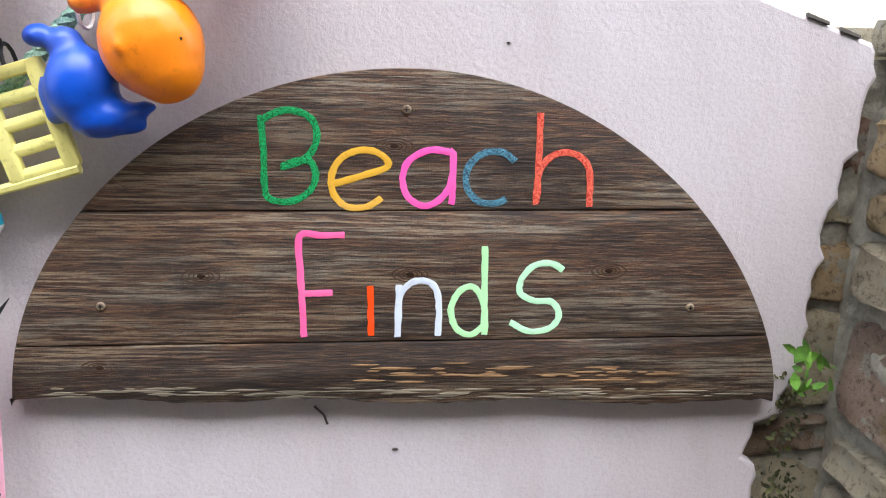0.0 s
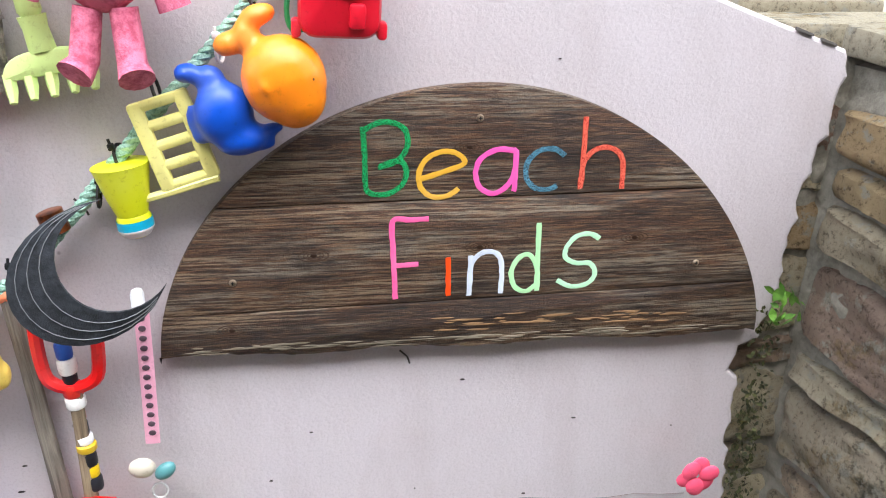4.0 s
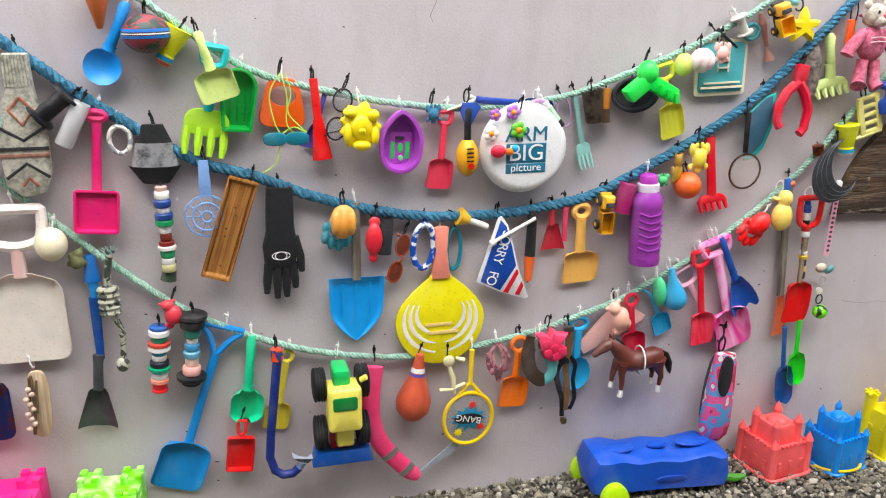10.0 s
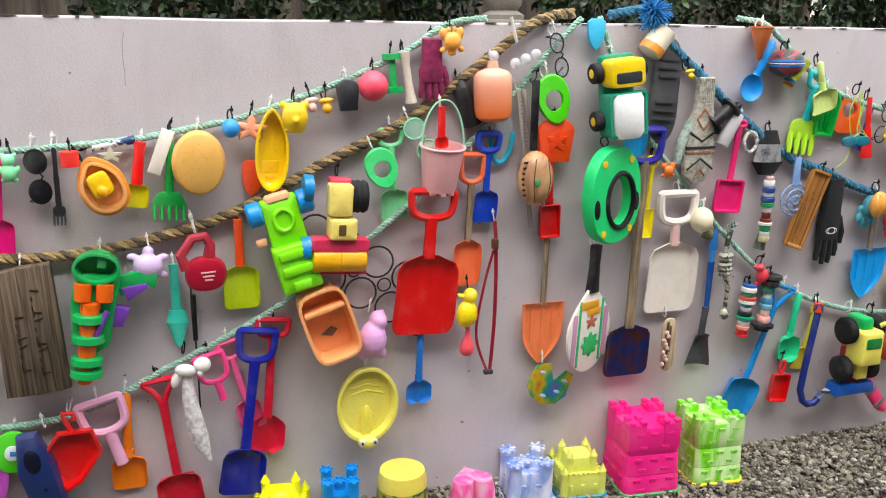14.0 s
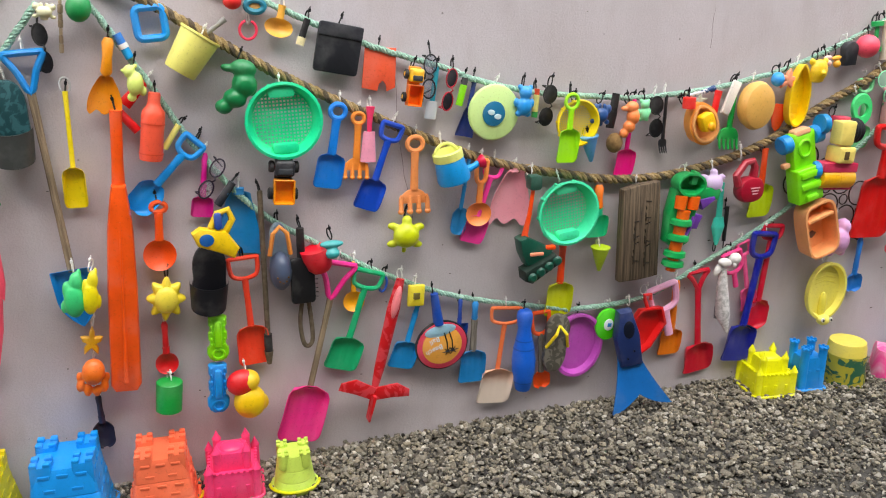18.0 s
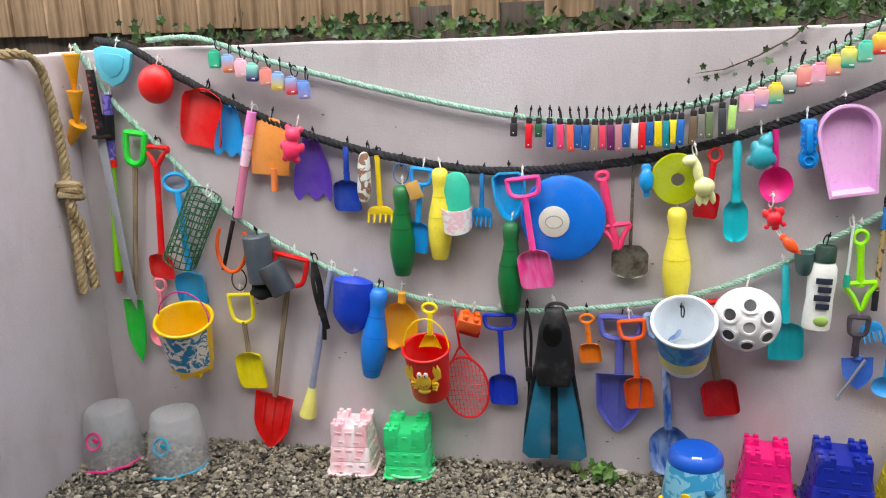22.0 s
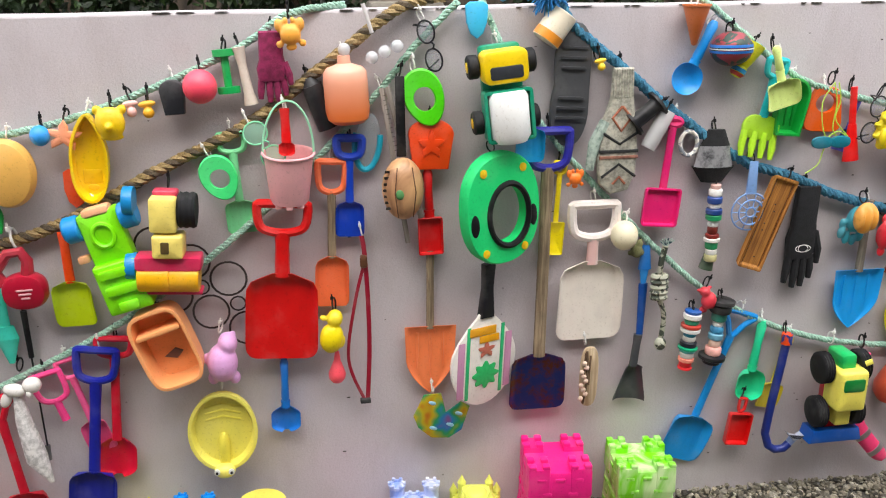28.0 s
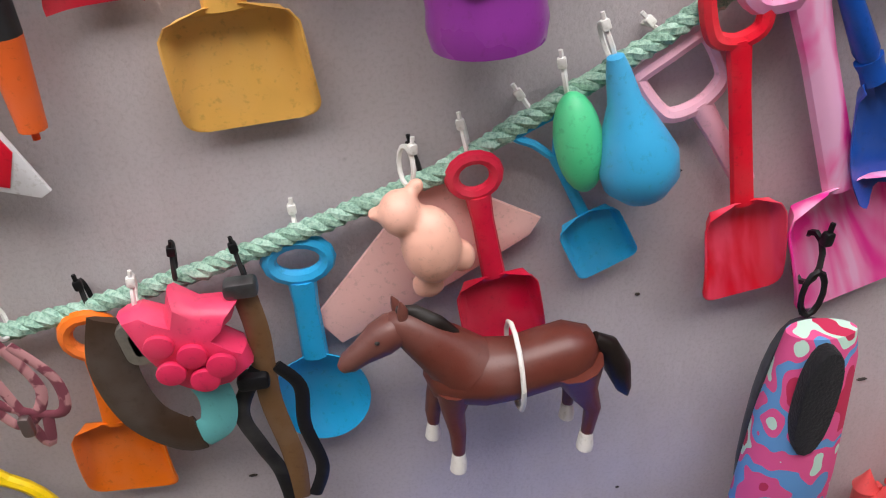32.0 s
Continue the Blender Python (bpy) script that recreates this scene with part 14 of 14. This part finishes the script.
hang(spade, "turquoise_trowel", -5.906, 1.140, 0.306, 0.071, 1.5, "turquoise plastic trowel hung from the rope", "trowel", y=-0.036, col="38b8c4", handle="grip", blade="scoop", bl=0.42, hl=0.5, r=0.0105)
hang(spade, "red_scoop", -5.962, 1.122, 0.220, 0.072, -7.3, "crimson plastic scoop with ring handle", "scoop", y=-0.029, col="cc2c36", handle="ring", hw=0.24, bl=0.4, hl=0.22, tie_=None)
hang(blob, "giraffe_toy", -6.026, 1.111, 0.158, 0.087, 9.8, "pale cream plastic giraffe", "toy giraffe", y=-0.075, col="e6e6ac", form="giraffe")
ring_disc(-6.075, 1.089)
hang(turned, "yellow_pin", -6.070, 0.943, 0.303, 0.087, 1.1, "pale yellow plastic bowling pin", "bowling pin", y=-0.055, col="ecdf6a", form="pin", bands=((0.3, 0.315, "d8ca54", "groove"), (0.52, 0.53, "d8ca54", "groove"), (0.9, 0.91, "d8ca54", "groove")))
hang(blob, "blue_fish", -6.164, 1.079, 0.108, 0.053, 1.9, "sky blue plastic dolphin", "toy dolphin", y=-0.05, col="2f92d0", form="fish", tie_="black")
hang(spade, "metal_spatula", -6.201, 1.068, 0.361, 0.113, -1.1, "grey metal spatula hung from the rope", "spatula", y=-0.029, col="metal:8a8478,5a5248", handle="none", blade="scoop", bl=0.3, tie_="black", sr=0.005, deep=0.04)
hang(spade, "pink_shovel", -6.298, 1.051, 0.251, 0.100, 11.5, "coral pink plastic spade hung upside down", "spade", y=-0.036, col="ee5078", handle="ring", hw=0.14, blade="none", bl=0.0, hl=0.14)
hang(spade, "pink_spade", -6.254, 0.888, 0.084, 0.097, 8.5, "coral pink D handle", "handle", y=-0.037, col="ee5078", handle="tri", blade="none", bl=0.0, hl=1.0, hw=0.45, tie_=None, r=0.008)
hang(flat, "blue_disc", -6.419, 1.040, 0.275, 0.266, 2.7, "large blue plastic flying disc with a white centre", "frisbee", y=-0.033, col="1b72d2", form="oval", thick=0.035, bev=0.016, tie_="black", trim=(("oval", -0.1, -0.52, 0.36, 0.36, "d9d6cc", "label"), ("ring", -0.1, -0.52, 0.2, 0.14, "a8a49a", "worn_print")))
hang(spade, "pink_d_spade", -6.535, 1.043, 0.365, 0.110, 7.7, "pink and white plastic D-handled spade", "spade", y=-0.09, col="f0579a", bc="mix:f0579a,f58ab8", hw=0.44, bl=0.36, hl=0.18, r=0.0075)
hang(flat, "blue_scoop", -6.584, 1.048, 0.165, 0.109, 2.1, "sky blue plastic dustpan head", "dustpan", y=-0.019, col="3a9fd4", form="shield", dish=True, thick=0.03, tie_="black")
hang(turned, "green_pin", -6.577, 0.890, 0.300, 0.083, -1.2, "dark green plastic bowling pin", "bowling pin", y=-0.05, col="12693a", form="pin", bands=((0.3, 0.315, "0e552e", "groove"), (0.46, 0.475, "0e552e", "groove"), (0.9, 0.91, "0e552e", "groove")))
hang(spade, "blue_hand_rake", -6.669, 1.042, 0.172, 0.070, -2.2, "blue plastic hand rake", "rake", y=-0.033, col="2f80c0", handle="grip", blade="rake", bl=0.36, hl=0.5, tie_="black", r=0.006)
hang(shoe, "child_slider", -6.751, 1.050, 0.200, 0.104, 0.7, "mint child sandal with printed pink strap", "sandal", y=-0.042, col="4fc0a4", form="slider", strap="camo:e8c4cc,e6e6e2", tie_="black")
hang(turned, "yellow_pin", -6.802, 1.062, 0.299, 0.080, -1.8, "pale yellow plastic bowling pin", "bowling pin", y=-0.05, col="ecdf6a", form="pin", bands=((0.3, 0.315, "d8ca54", "groove"), (0.52, 0.53, "d8ca54", "groove")))
hang(spade, "blue_d_spade", -6.860, 1.064, 0.288, 0.083, -7.4, "sky blue plastic D-handled spade", "spade", y=-0.049, col="2b92da", hw=0.4, bl=0.38, hl=0.2, r=0.007)
hang(turned, "green_pin", -6.933, 1.005, 0.301, 0.085, -1.7, "dark green plastic bowling pin", "bowling pin", y=-0.05, col="12693a", form="pin", bands=((0.3, 0.315, "0e552e", "groove"), (0.46, 0.475, "0e552e", "groove"), (0.9, 0.91, "0e552e", "groove")))
hang(hoop, "blue_key_ring", -6.934, 1.076, 0.070, 0.053, -2.5, "blue wire key ring", "key ring", y=-0.036, col="2f6fae", r=0.002, tie_="black")
hang(flat, "tag", -6.895, 1.019, 0.058, 0.045, 20.3, "small amber luggage tag", "tag", y=-0.065, col="c8a060", form="rect", thick=0.004, tie_=None)
hang(spade, "yellow_rake", -7.014, 1.101, 0.222, 0.089, 0.1, "yellow plastic rake hung from the rope", "rake", y=-0.033, col="ecce1e", handle="none", blade="rake", bl=0.24, tie_="black", r=0.0065)
hang(flat, "patterned_shoe", -7.051, 1.115, 0.169, 0.050, -3.2, "small patterned white water shoe", "shoe", y=-0.033, col="camo:d8dcd8,8a6a58", form="sole", thick=0.04, bev=0.016, tie_="black")
hang(spade, "navy_scoop", -7.119, 1.130, 0.218, 0.094, -1.5, "dark blue plastic scoop", "scoop", y=-0.036, col="1c40a4", handle="grip", bl=0.5, hl=0.4, tie_="black", r=0.008)
hang(spade, "purple_scoop", -7.238, 1.164, 0.208, 0.135, -2.0, "purple plastic broken scoop", "scoop", y=-0.023, col="5f3fae", handle="none", blade="shell", bl=0.98, tie_="black")
hang(blob, "pink_bear", -7.272, 1.208, 0.123, 0.086, -10.0, "coral pink plastic bear sand mould", "sand mould", y=-0.075, col="ee4a6a", form="bear")
hang(flat, "peach_board", -7.380, 1.227, 0.193, 0.138, -3.8, "orange toy surfboard piece", "toy board", y=-0.023, col="f0a060", form="board", thick=0.012, tie_="black")
hang(stick, "peach_peg", -7.379, 1.056, 0.077, 0.026, -2.0, "orange plastic stub handle", "handle", y=-0.033, segs=((1.0, 0.9, 0.9, "f08a5a", "stub"),), tie_=None)
hang(stick, "bubble_wand", -7.435, 1.248, 0.370, 0.037, -14.5, "long pink bubble wand tube", "bubble wand", y=-0.039, segs=((0.2, 0.9, 1.0, "e88ac8", "cap"), (0.3, 0.9, 0.9, "camo:f0d0e0,e8a0c8", "label"), (0.5, 0.8, 0.8, "clear:e88ab0,0.8", "tube")))
hang(spade, "blue_scoop", -7.512, 1.273, 0.172, 0.107, -8.6, "sky blue plastic scoop head", "scoop", y=-0.026, col="2a96da", handle="none", blade="shell", bl=0.98, tie_="black")
hang(spade, "red_pan_head", -7.600, 1.326, 0.200, 0.153, -12.4, "red plastic shovel blade without a handle", "shovel", y=-0.033, col="dc2a30", handle="none", bl=0.99, tie_="black")
hang(turned, "red_bowl", -7.751, 1.410, 0.131, 0.124, -11.1, "red plastic bowl hung from the rope", "bowl", y=-0.06, col="d8202a", form="ball", squash=0.7)
hang(flat, "shield_mould", -7.915, 1.470, 0.131, 0.141, -8.3, "pale aqua plastic shell sand mould", "sand mould", y=-0.033, col="6cc0d4", form="shield", thick=0.022, trim=(("shield", 0, -0.46, 0.66, 0.6, "60b2c8", "relief"),))
hang(turned, "cone_stack", -8.077, 1.455, 0.128, 0.060, -3.5, "amber plastic funnel hung from the rope", "funnel", y=-0.05, col="e6a81c", form="cone")
hang(turned, "cone_stack", -8.084, 1.332, 0.120, 0.057, -5.0, "amber plastic funnel hung below another", "funnel", y=-0.05, col="e6a81c", form="cone")
hang(turned, "cone_stack", -8.090, 1.216, 0.104, 0.061, -34.2, "amber plastic funnel tipped sideways", "funnel", y=-0.05, col="e6a81c", form="cone")
coiled_rope(-8.208, 1.458)
toy_sword(-8.013, 1.399)
hang(stick, "toy_sabre", -7.973, 1.314, 0.682, 0.037, -4.7, "purple and lime plastic toy sabre", "toy sword", y=-0.033, segs=((0.1, 0.9, 0.9, "camo:4a3f8a,7a70b8", "pommel"), (0.13, 1.0, 1.0, "1a1a1e", "grip"), (0.1, 0.9, 0.9, "camo:4a3f8a,8a80c0", "collar"), (0.04, 1.0, 1.0, "e03a30", "guard"), (0.56, 0.75, 0.8, "8fd23a", "blade"), (0.07, 0.9, 0.5, "d8402c", "tip")))
hang(spade, "broken_green_spade", -7.882, 1.191, 0.604, 0.089, -8.3, "green handle on a long wooden shaft", "spade", y=-0.033, col="3fc24a", sc="wood", hw=0.4, blade="none", bl=0.0, hl=0.2, r=0.012, sr=0.0095)
hang(spade, "green_shard", -7.978, 0.602, 0.278, 0.079, -1.3, "snapped green plastic spade blade", "plastic shard", y=-0.033, col="36b84a", handle="none", blade="point", bl=0.9, tie_=None)
hang(spade, "long_red_spade", -7.814, 1.140, 0.489, 0.097, -4.3, "long red plastic spade", "spade", y=-0.029, col="cf202c", handle="tri", hw=0.5, bl=0.2, hl=0.16, tie_="black", r=0.009)
hang(spade, "blue_long_spade", -7.757, 1.042, 0.485, 0.119, 1.9, "sky blue plastic spade behind a mesh tube", "spade", y=-0.023, col="3f9fda", handle="ring", hw=0.4, bl=0.26, hl=0.15, r=0.009)
mesh_tube(-7.62, 0.973)
hang(hoop, "orange_hoop", -7.548, 0.891, 0.209, 0.124, -7.0, "orange plastic broken hoop", "hoop", y=-0.039, col="ee6a2c", r=0.007, gap=110, tie_="black")
hang(stick, "black_wire", -7.549, 0.873, 0.185, 0.019, -17.8, "bent black plastic bracket", "bracket", y=-0.033, segs=((1.0, 0.8, 0.8, "1c1c1f", "wire"),), tie_=None)
hang(turned, "drain_pipe", -7.456, 0.831, 0.165, 0.094, 3.4, "grey plastic drain pipe joint", "pipe", y=-0.06, col="4a525a", form="tube", tie_="black")
hang(turned, "drain_elbow", -7.409, 0.733, 0.110, 0.087, 26.5, "grey plastic pipe elbow with black netting", "pipe", y=-0.075, col="3a4048", form="tube", tie_=None)
hang(blob, "black_netting", -7.449, 0.688, 0.091, 0.088, -5.2, "bundle of black netting", "netting", y=-0.05, col="cloth:1c1c1e", form="flame", tie_=None)
hang(hoop, "black_ring", -7.545, 0.703, 0.084, 0.060, -5.7, "black rubber ring hung from the rope", "ring", y=-0.033, col="17171a", r=0.0025, tie_=None)
hang(spade, "red_wood_spade", -7.342, 0.759, 0.772, 0.147, -11.9, "red pointed metal spade with a wooden shaft", "spade", y=-0.033, col="cf1e26", sc="wood", hw=0.4, blade="point", bl=0.3, hl=0.15, r=0.009, sr=0.01, deep=0.1)
hang(spade, "yellow_wood_spade", -7.554, 0.612, 0.370, 0.110, 3.2, "yellow spade with a short wooden shaft", "spade", y=-0.033, col="e8dc4a", sc="wood", hw=0.4, bl=0.4, hl=0.3, r=0.007)
hang(spade, "pink_flower_spade", -7.870, 0.653, 0.265, 0.078, -7.4, "pale pink plastic spade behind a bucket", "spade", y=-0.019, col="f0909c", handle="ring", hw=0.3, blade="round", bl=0.3, hl=0.2, r=0.006)
hang(pail, "printed_pail", -7.723, 0.543, 0.204, 0.198, -6.8, "yellow-rimmed bucket with a worn printed scene", "bucket", y=-0.09, col="e8c41e", bail=("a8287a", 0.1), tie_=None, lean=18, print_=((-80, 80, 0.06, 0.92, "camo:2f7aa8,e2ddd2", "printed_wrap"),))
strap_bundle(-7.259, 0.735)
hang(stick, "grey_brush", -7.201, 0.709, 0.568, 0.035, -13.4, "grey toilet-style brush handle with yellow tip", "brush", y=-0.036, segs=((0.72, 0.6, 0.65, "8a90a6", "handle"), (0.08, 0.7, 0.7, "8a90a6", "joint"), (0.2, 0.8, 1.8, "e4e08a", "head")))
hang(turned, "blue_bowl", -7.117, 0.689, 0.205, 0.141, -5.7, "royal blue broken plastic bowl", "bowl", y=-0.05, col="1c3fb4", form="buoy", squash=0.5)
hang(turned, "blue_pin", -7.024, 0.656, 0.321, 0.092, -8.7, "blue plastic bowling pin", "bowling pin", y=-0.06, col="1a78d2", form="pin", tie_="black", bands=((0.3, 0.315, "1562b0", "groove"), (0.52, 0.53, "1562b0", "groove"), (0.9, 0.91, "1562b0", "groove")))
hang(spade, "amber_scoop", -6.956, 0.636, 0.210, 0.128, -4.7, "amber plastic scoop hung from the rope", "scoop", y=-0.026, col="e6aa1c", handle="grip", blade="scoop", bl=0.8, hl=0.2, deep=0.25)
hang(pail, "crab_pail", -6.857, 0.474, 0.189, 0.156, -0.8, "red bucket with a yellow crab face and yellow bail", "bucket", y=-0.085, col="d22028", bail=("ecd23a", 0.1), tie_=None, lean=16, feet=False, taper=0.8)
crab_print(-6.858, 0.370)
hang(spade, "yellow_scoop_in_pail", -6.846, 0.623, 0.159, 0.077, -0.6, "yellow scoop standing in a red bucket", "scoop", y=-0.09, col="ecd84a", handle="ring", hw=0.3, blade="flare", bl=0.3, hl=0.25, r=0.007)
hang(racket, "red_racket", -6.776, 0.583, 0.400, 0.165, 6.5, "red plastic toy racket", "racket", y=-0.033, frame_col="cc2a34", gl=0.42, thick=0.009)
toy_brick(-6.708, 0.58)
hang(spade, "navy_d_spade", -6.624, 0.575, 0.333, 0.096, 2.0, "royal blue plastic D-handled spade", "spade", y=-0.033, col="1836b4", hw=0.52, bl=0.36, hl=0.17, r=0.007)
mask_strap(-6.533, 0.589)
swim_fin(-6.442, 0.611)
hang(spade, "orange_small_spade", -6.340, 0.586, 0.172, 0.073, 5.7, "bright orange plastic spade", "spade", y=-0.036, col="f4822a", handle="ring", hw=0.28, bl=0.42, hl=0.2, tie_="black", r=0.006)
hang(spade, "indigo_spade", -6.231, 0.584, 0.420, 0.149, -0.8, "slate blue plastic spade with a torn blade", "spade", y=-0.026, col="5a5fae", hw=0.42, blade="point", bl=0.52, hl=0.2, tie_="black", r=0.0105)
hang(spade, "orange_d_spade", -6.200, 0.578, 0.313, 0.093, 6.9, "neon orange plastic spade with D handle", "spade", y=-0.046, col="f8662a", hw=0.42, bl=0.37, hl=0.22, r=0.007)
hang(spade, "marbled_blue_spade", -6.103, 0.600, 0.569, 0.128, 4.3, "marbled blue and white plastic spade", "spade", y=-0.029, col="mix:2a56a4,a8bcd8", hw=0.4, blade="scoop", bl=0.3, hl=0.16, tie_="black", r=0.009)
hang(pail, "printed_pail", -6.045, 0.624, 0.204, 0.187, 3.4, "white bucket with a blue printed sea scene", "bucket", y=-0.12, col="dfe4e8", bail=None, tie_="black", lean=34, feet=False, taper=0.74, print_=((-85, 85, 0.1, 0.62, "camo:2a78b4,4a9ac8", "sea_print"), (-85, 85, 0.62, 0.9, "camo:d8d88a,cfd6a0", "sand_print")))
hang(spade, "red_wood_spade", -5.974, 0.642, 0.399, 0.114, 9.9, "crimson spade with a wooden shaft", "spade", y=-0.026, col="bf2028", sc="wood", hw=0.4, bl=0.34, hl=0.18, r=0.009)
holey_ball(-5.861, 0.71)
hang(spade, "turquoise_spade", -5.749, 0.766, 0.311, 0.106, 3.1, "turquoise plastic spade hung from the rope", "spade", y=-0.036, col="36b2bc", handle="grip", bl=0.42, hl=0.4, r=0.0095)
hang(turned, "green_cup", -5.704, 0.812, 0.070, 0.056, 1.8, "dark green plastic cap", "cap", y=-0.06, col="2a4a48", form="pot", tie_=None)
mayo_bottle(-5.645, 0.834)
hang(spade, "lime_d_trowel", -5.552, 0.879, 0.245, 0.096, 4.5, "lime green plastic spade handle", "spade", y=-0.036, col="9ae04a", handle="ring", hw=0.2, blade="none", bl=0.3, hl=0.2, r=0.008)
hang(spade, "lime_stirrup", -5.541, 0.723, 0.093, 0.094, 5.2, "lime green plastic D grip", "handle", y=-0.036, col="9ae04a", handle="tri", blade="none", bl=0.0, hl=1.0, hw=0.45, tie_=None, r=0.008)
hang(stick, "toothbrush", -5.573, 0.889, 0.185, 0.012, -1.7, "white and green toothbrush", "toothbrush", y=-0.039, segs=((0.8, 0.7, 0.7, "dfe8e4", "handle"), (0.2, 1.6, 1.6, "3aa890", "head")))
hang(stick, "paint_brush", -5.487, 0.943, 0.313, 0.021, -1.2, "slim patterned wooden brush handle", "brush", y=-0.029, segs=((0.2, 0.9, 0.9, "2a7ac0", "top"), (0.6, 0.8, 0.8, "camo:b09a74,4a4438", "shaft"), (0.2, 0.9, 0.9, "2a2a2c", "ferrule")), tie_="black")
hang(spade, "blue_brush", -5.508, 0.606, 0.071, 0.063, 18.1, "blue plastic rake head", "rake", y=-0.033, col="2a86c4", handle="none", blade="rake", bl=0.8, tie_=None, r=0.006)
hang(spade, "dark_stub_spade", -5.532, 0.616, 0.132, 0.057, -1.7, "dark grey plastic D handle stub", "handle", y=-0.036, col="3c3640", blade="none", bl=0.0, hl=0.5, hw=0.45, r=0.008)
hang(spade, "blue_triangle", -5.528, 0.484, 0.112, 0.090, 5.2, "blue plastic trowel blade", "trowel", y=-0.033, col="3a66c0", handle="none", blade="point", bl=0.95, deep=0.05)
hang(stick, "grey_rod", -5.508, 0.476, 0.151, 0.011, -28.5, "grey plastic stick hung from the rope", "stick", y=-0.046, segs=((0.9, 0.8, 0.8, "7f858c", "stem"), (0.1, 1.6, 1.6, "8a8f94", "knob")), tie_=None)
hang(spade, "blue_ladle", -5.437, 0.559, 0.204, 0.082, -1.5, "sky blue plastic ladle", "ladle", y=-0.033, col="2a8ed0", handle="ring", hw=0.26, blade="round", bl=0.34, hl=0.2, tie_="black", r=0.0075)
hang(spade, "amber_shovel", -5.378, 0.994, 0.438, 0.121, -0.1, "worn amber plastic shovel", "shovel", y=-0.039, col="e6a41c", handle="ring", hw=0.24, blade="scoop", bl=0.3, hl=0.14, tie_="black", r=0.01, sr=0.011, bc="mix:e6a41c,d8941a")
hang(spade, "yellow_pointed_spade", -5.303, 1.075, 0.549, 0.100, 2.8, "yellow plastic pointed spade", "spade", y=-0.036, col="ecc42a", handle="tri", hw=0.36, blade="point", bl=0.31, hl=0.16, r=0.009)
plaited_band(-5.309, 1.044)
hang(blob, "red_knot", -5.414, 1.011, 0.062, 0.055, -10.8, "red plastic starfish clip", "clip", y=-0.06, col="d0242c", form="crab", tie_="black")
pink_crook(-5.195, 0.931)
hang(spade, "red_d_spade", -5.271, 0.531, 0.347, 0.100, -9.5, "bright red plastic spade with D handle", "spade", y=-0.039, col="ee2f34", hw=0.48, bl=0.34, hl=0.18, r=0.0085)
hang(turned, "clear_bag", -5.426, 0.934, 0.076, 0.083, -8.6, "clear crumpled plastic cup", "cup", col="clear:d8d4d4,0.3", form="cup", tie_=None)
vape_box(-7.536, 1.46, "2fae86", "3fc49a")
vape_box(-7.493, 1.445, "8fb4e0", "f08a5a")
vape_box(-7.45, 1.43, "f0b4c4", "f4c4d0")
vape_box(-7.407, 1.415, "8fd4c4", "3a2a78")
vape_box(-7.364, 1.4, "f08a80", "f4a090")
vape_box(-7.321, 1.385, "8fb0e0", "ecd04a")
vape_box(-7.278, 1.37, "90a8d8", "e03a40")
vape_box(-7.236, 1.356, "6a94d8", "9a98d8")
vape_box(-5.886, 1.292, "f0a0b8", "f4c4cc")
vape_box(-5.848, 1.304, "f0b0b0", "b8a0d8")
vape_box(-5.812, 1.317, "e8d04a", "5ac0a8")
vape_box(-5.779, 1.343, "c8ccc8", "5a6a6c")
vape_box(-5.742, 1.363, "f0a090", "ee8a90")
vape_box(-5.702, 1.369, "f09ab0", "f4c0d0")
vape_box(-5.665, 1.39, "e8d060", "f09a90")
vape_box(-5.628, 1.41, "ece06a", "3ab8a0")
vape_box(-5.588, 1.425, "5ac4a8", "7ad0b0")
vape_box(-5.552, 1.445, "ecd04a", "f0504a")
vape_stick(-6.56, 1.221, "2c2a2c", 0.060, -3)
vape_stick(-6.514, 1.219, "d8343c", 0.095, -2)
vape_stick(-6.485, 1.218, "2a5a3a", 0.060, -1)
vape_stick(-6.452, 1.217, "2a5aa8", 0.089, 0)
vape_stick(-6.421, 1.215, "e0527a", 0.095, 1)
vape_stick(-6.391, 1.214, "e86a60", 0.101, 2)
vape_stick(-6.365, 1.213, "2a5a9c", 0.089, -3)
vape_stick(-6.342, 1.213, "2a62a8", 0.095, -2)
vape_stick(-6.316, 1.212, "9a8a78", 0.101, -1)
vape_stick(-6.294, 1.211, "e0506a", 0.089, 0)
vape_stick(-6.271, 1.212, "6a2a5c", 0.095, 1)
vape_stick(-6.248, 1.213, "b8808a", 0.101, 2)
vape_stick(-6.223, 1.215, "2a5aa0", 0.089, -3)
vape_stick(-6.198, 1.217, "e4e0dc", 0.095, -2)
vape_stick(-6.177, 1.219, "d83a40", 0.101, -1)
vape_stick(-6.156, 1.22, "2a5a98", 0.089, 0)
vape_stick(-6.133, 1.222, "e8d04a", 0.095, 1)
vape_stick(-6.11, 1.223, "2a8a9a", 0.101, 2)
vape_stick(-6.089, 1.225, "ecd85a", 0.089, -3)
vape_stick(-6.067, 1.226, "2f66b0", 0.095, -2)
vape_stick(-6.033, 1.234, "6a5a4a", 0.101, -1)
vape_stick(-6.011, 1.24, "7a7a72", 0.089, 0)
vape_stick(-5.989, 1.246, "6a7a5a", 0.095, 1)
vape_stick(-5.955, 1.256, "3a3c40", 0.101, 2)
vape_stick(-5.924, 1.264, "b8e08a", 0.089, -3)
clear_tub(-8.056, -0.04, "d8407e")
clear_tub(-7.788, -0.015, "2f92b0")
fish_pail(-5.995, -0.011)
ride_on_toy(0.504, -0.053)
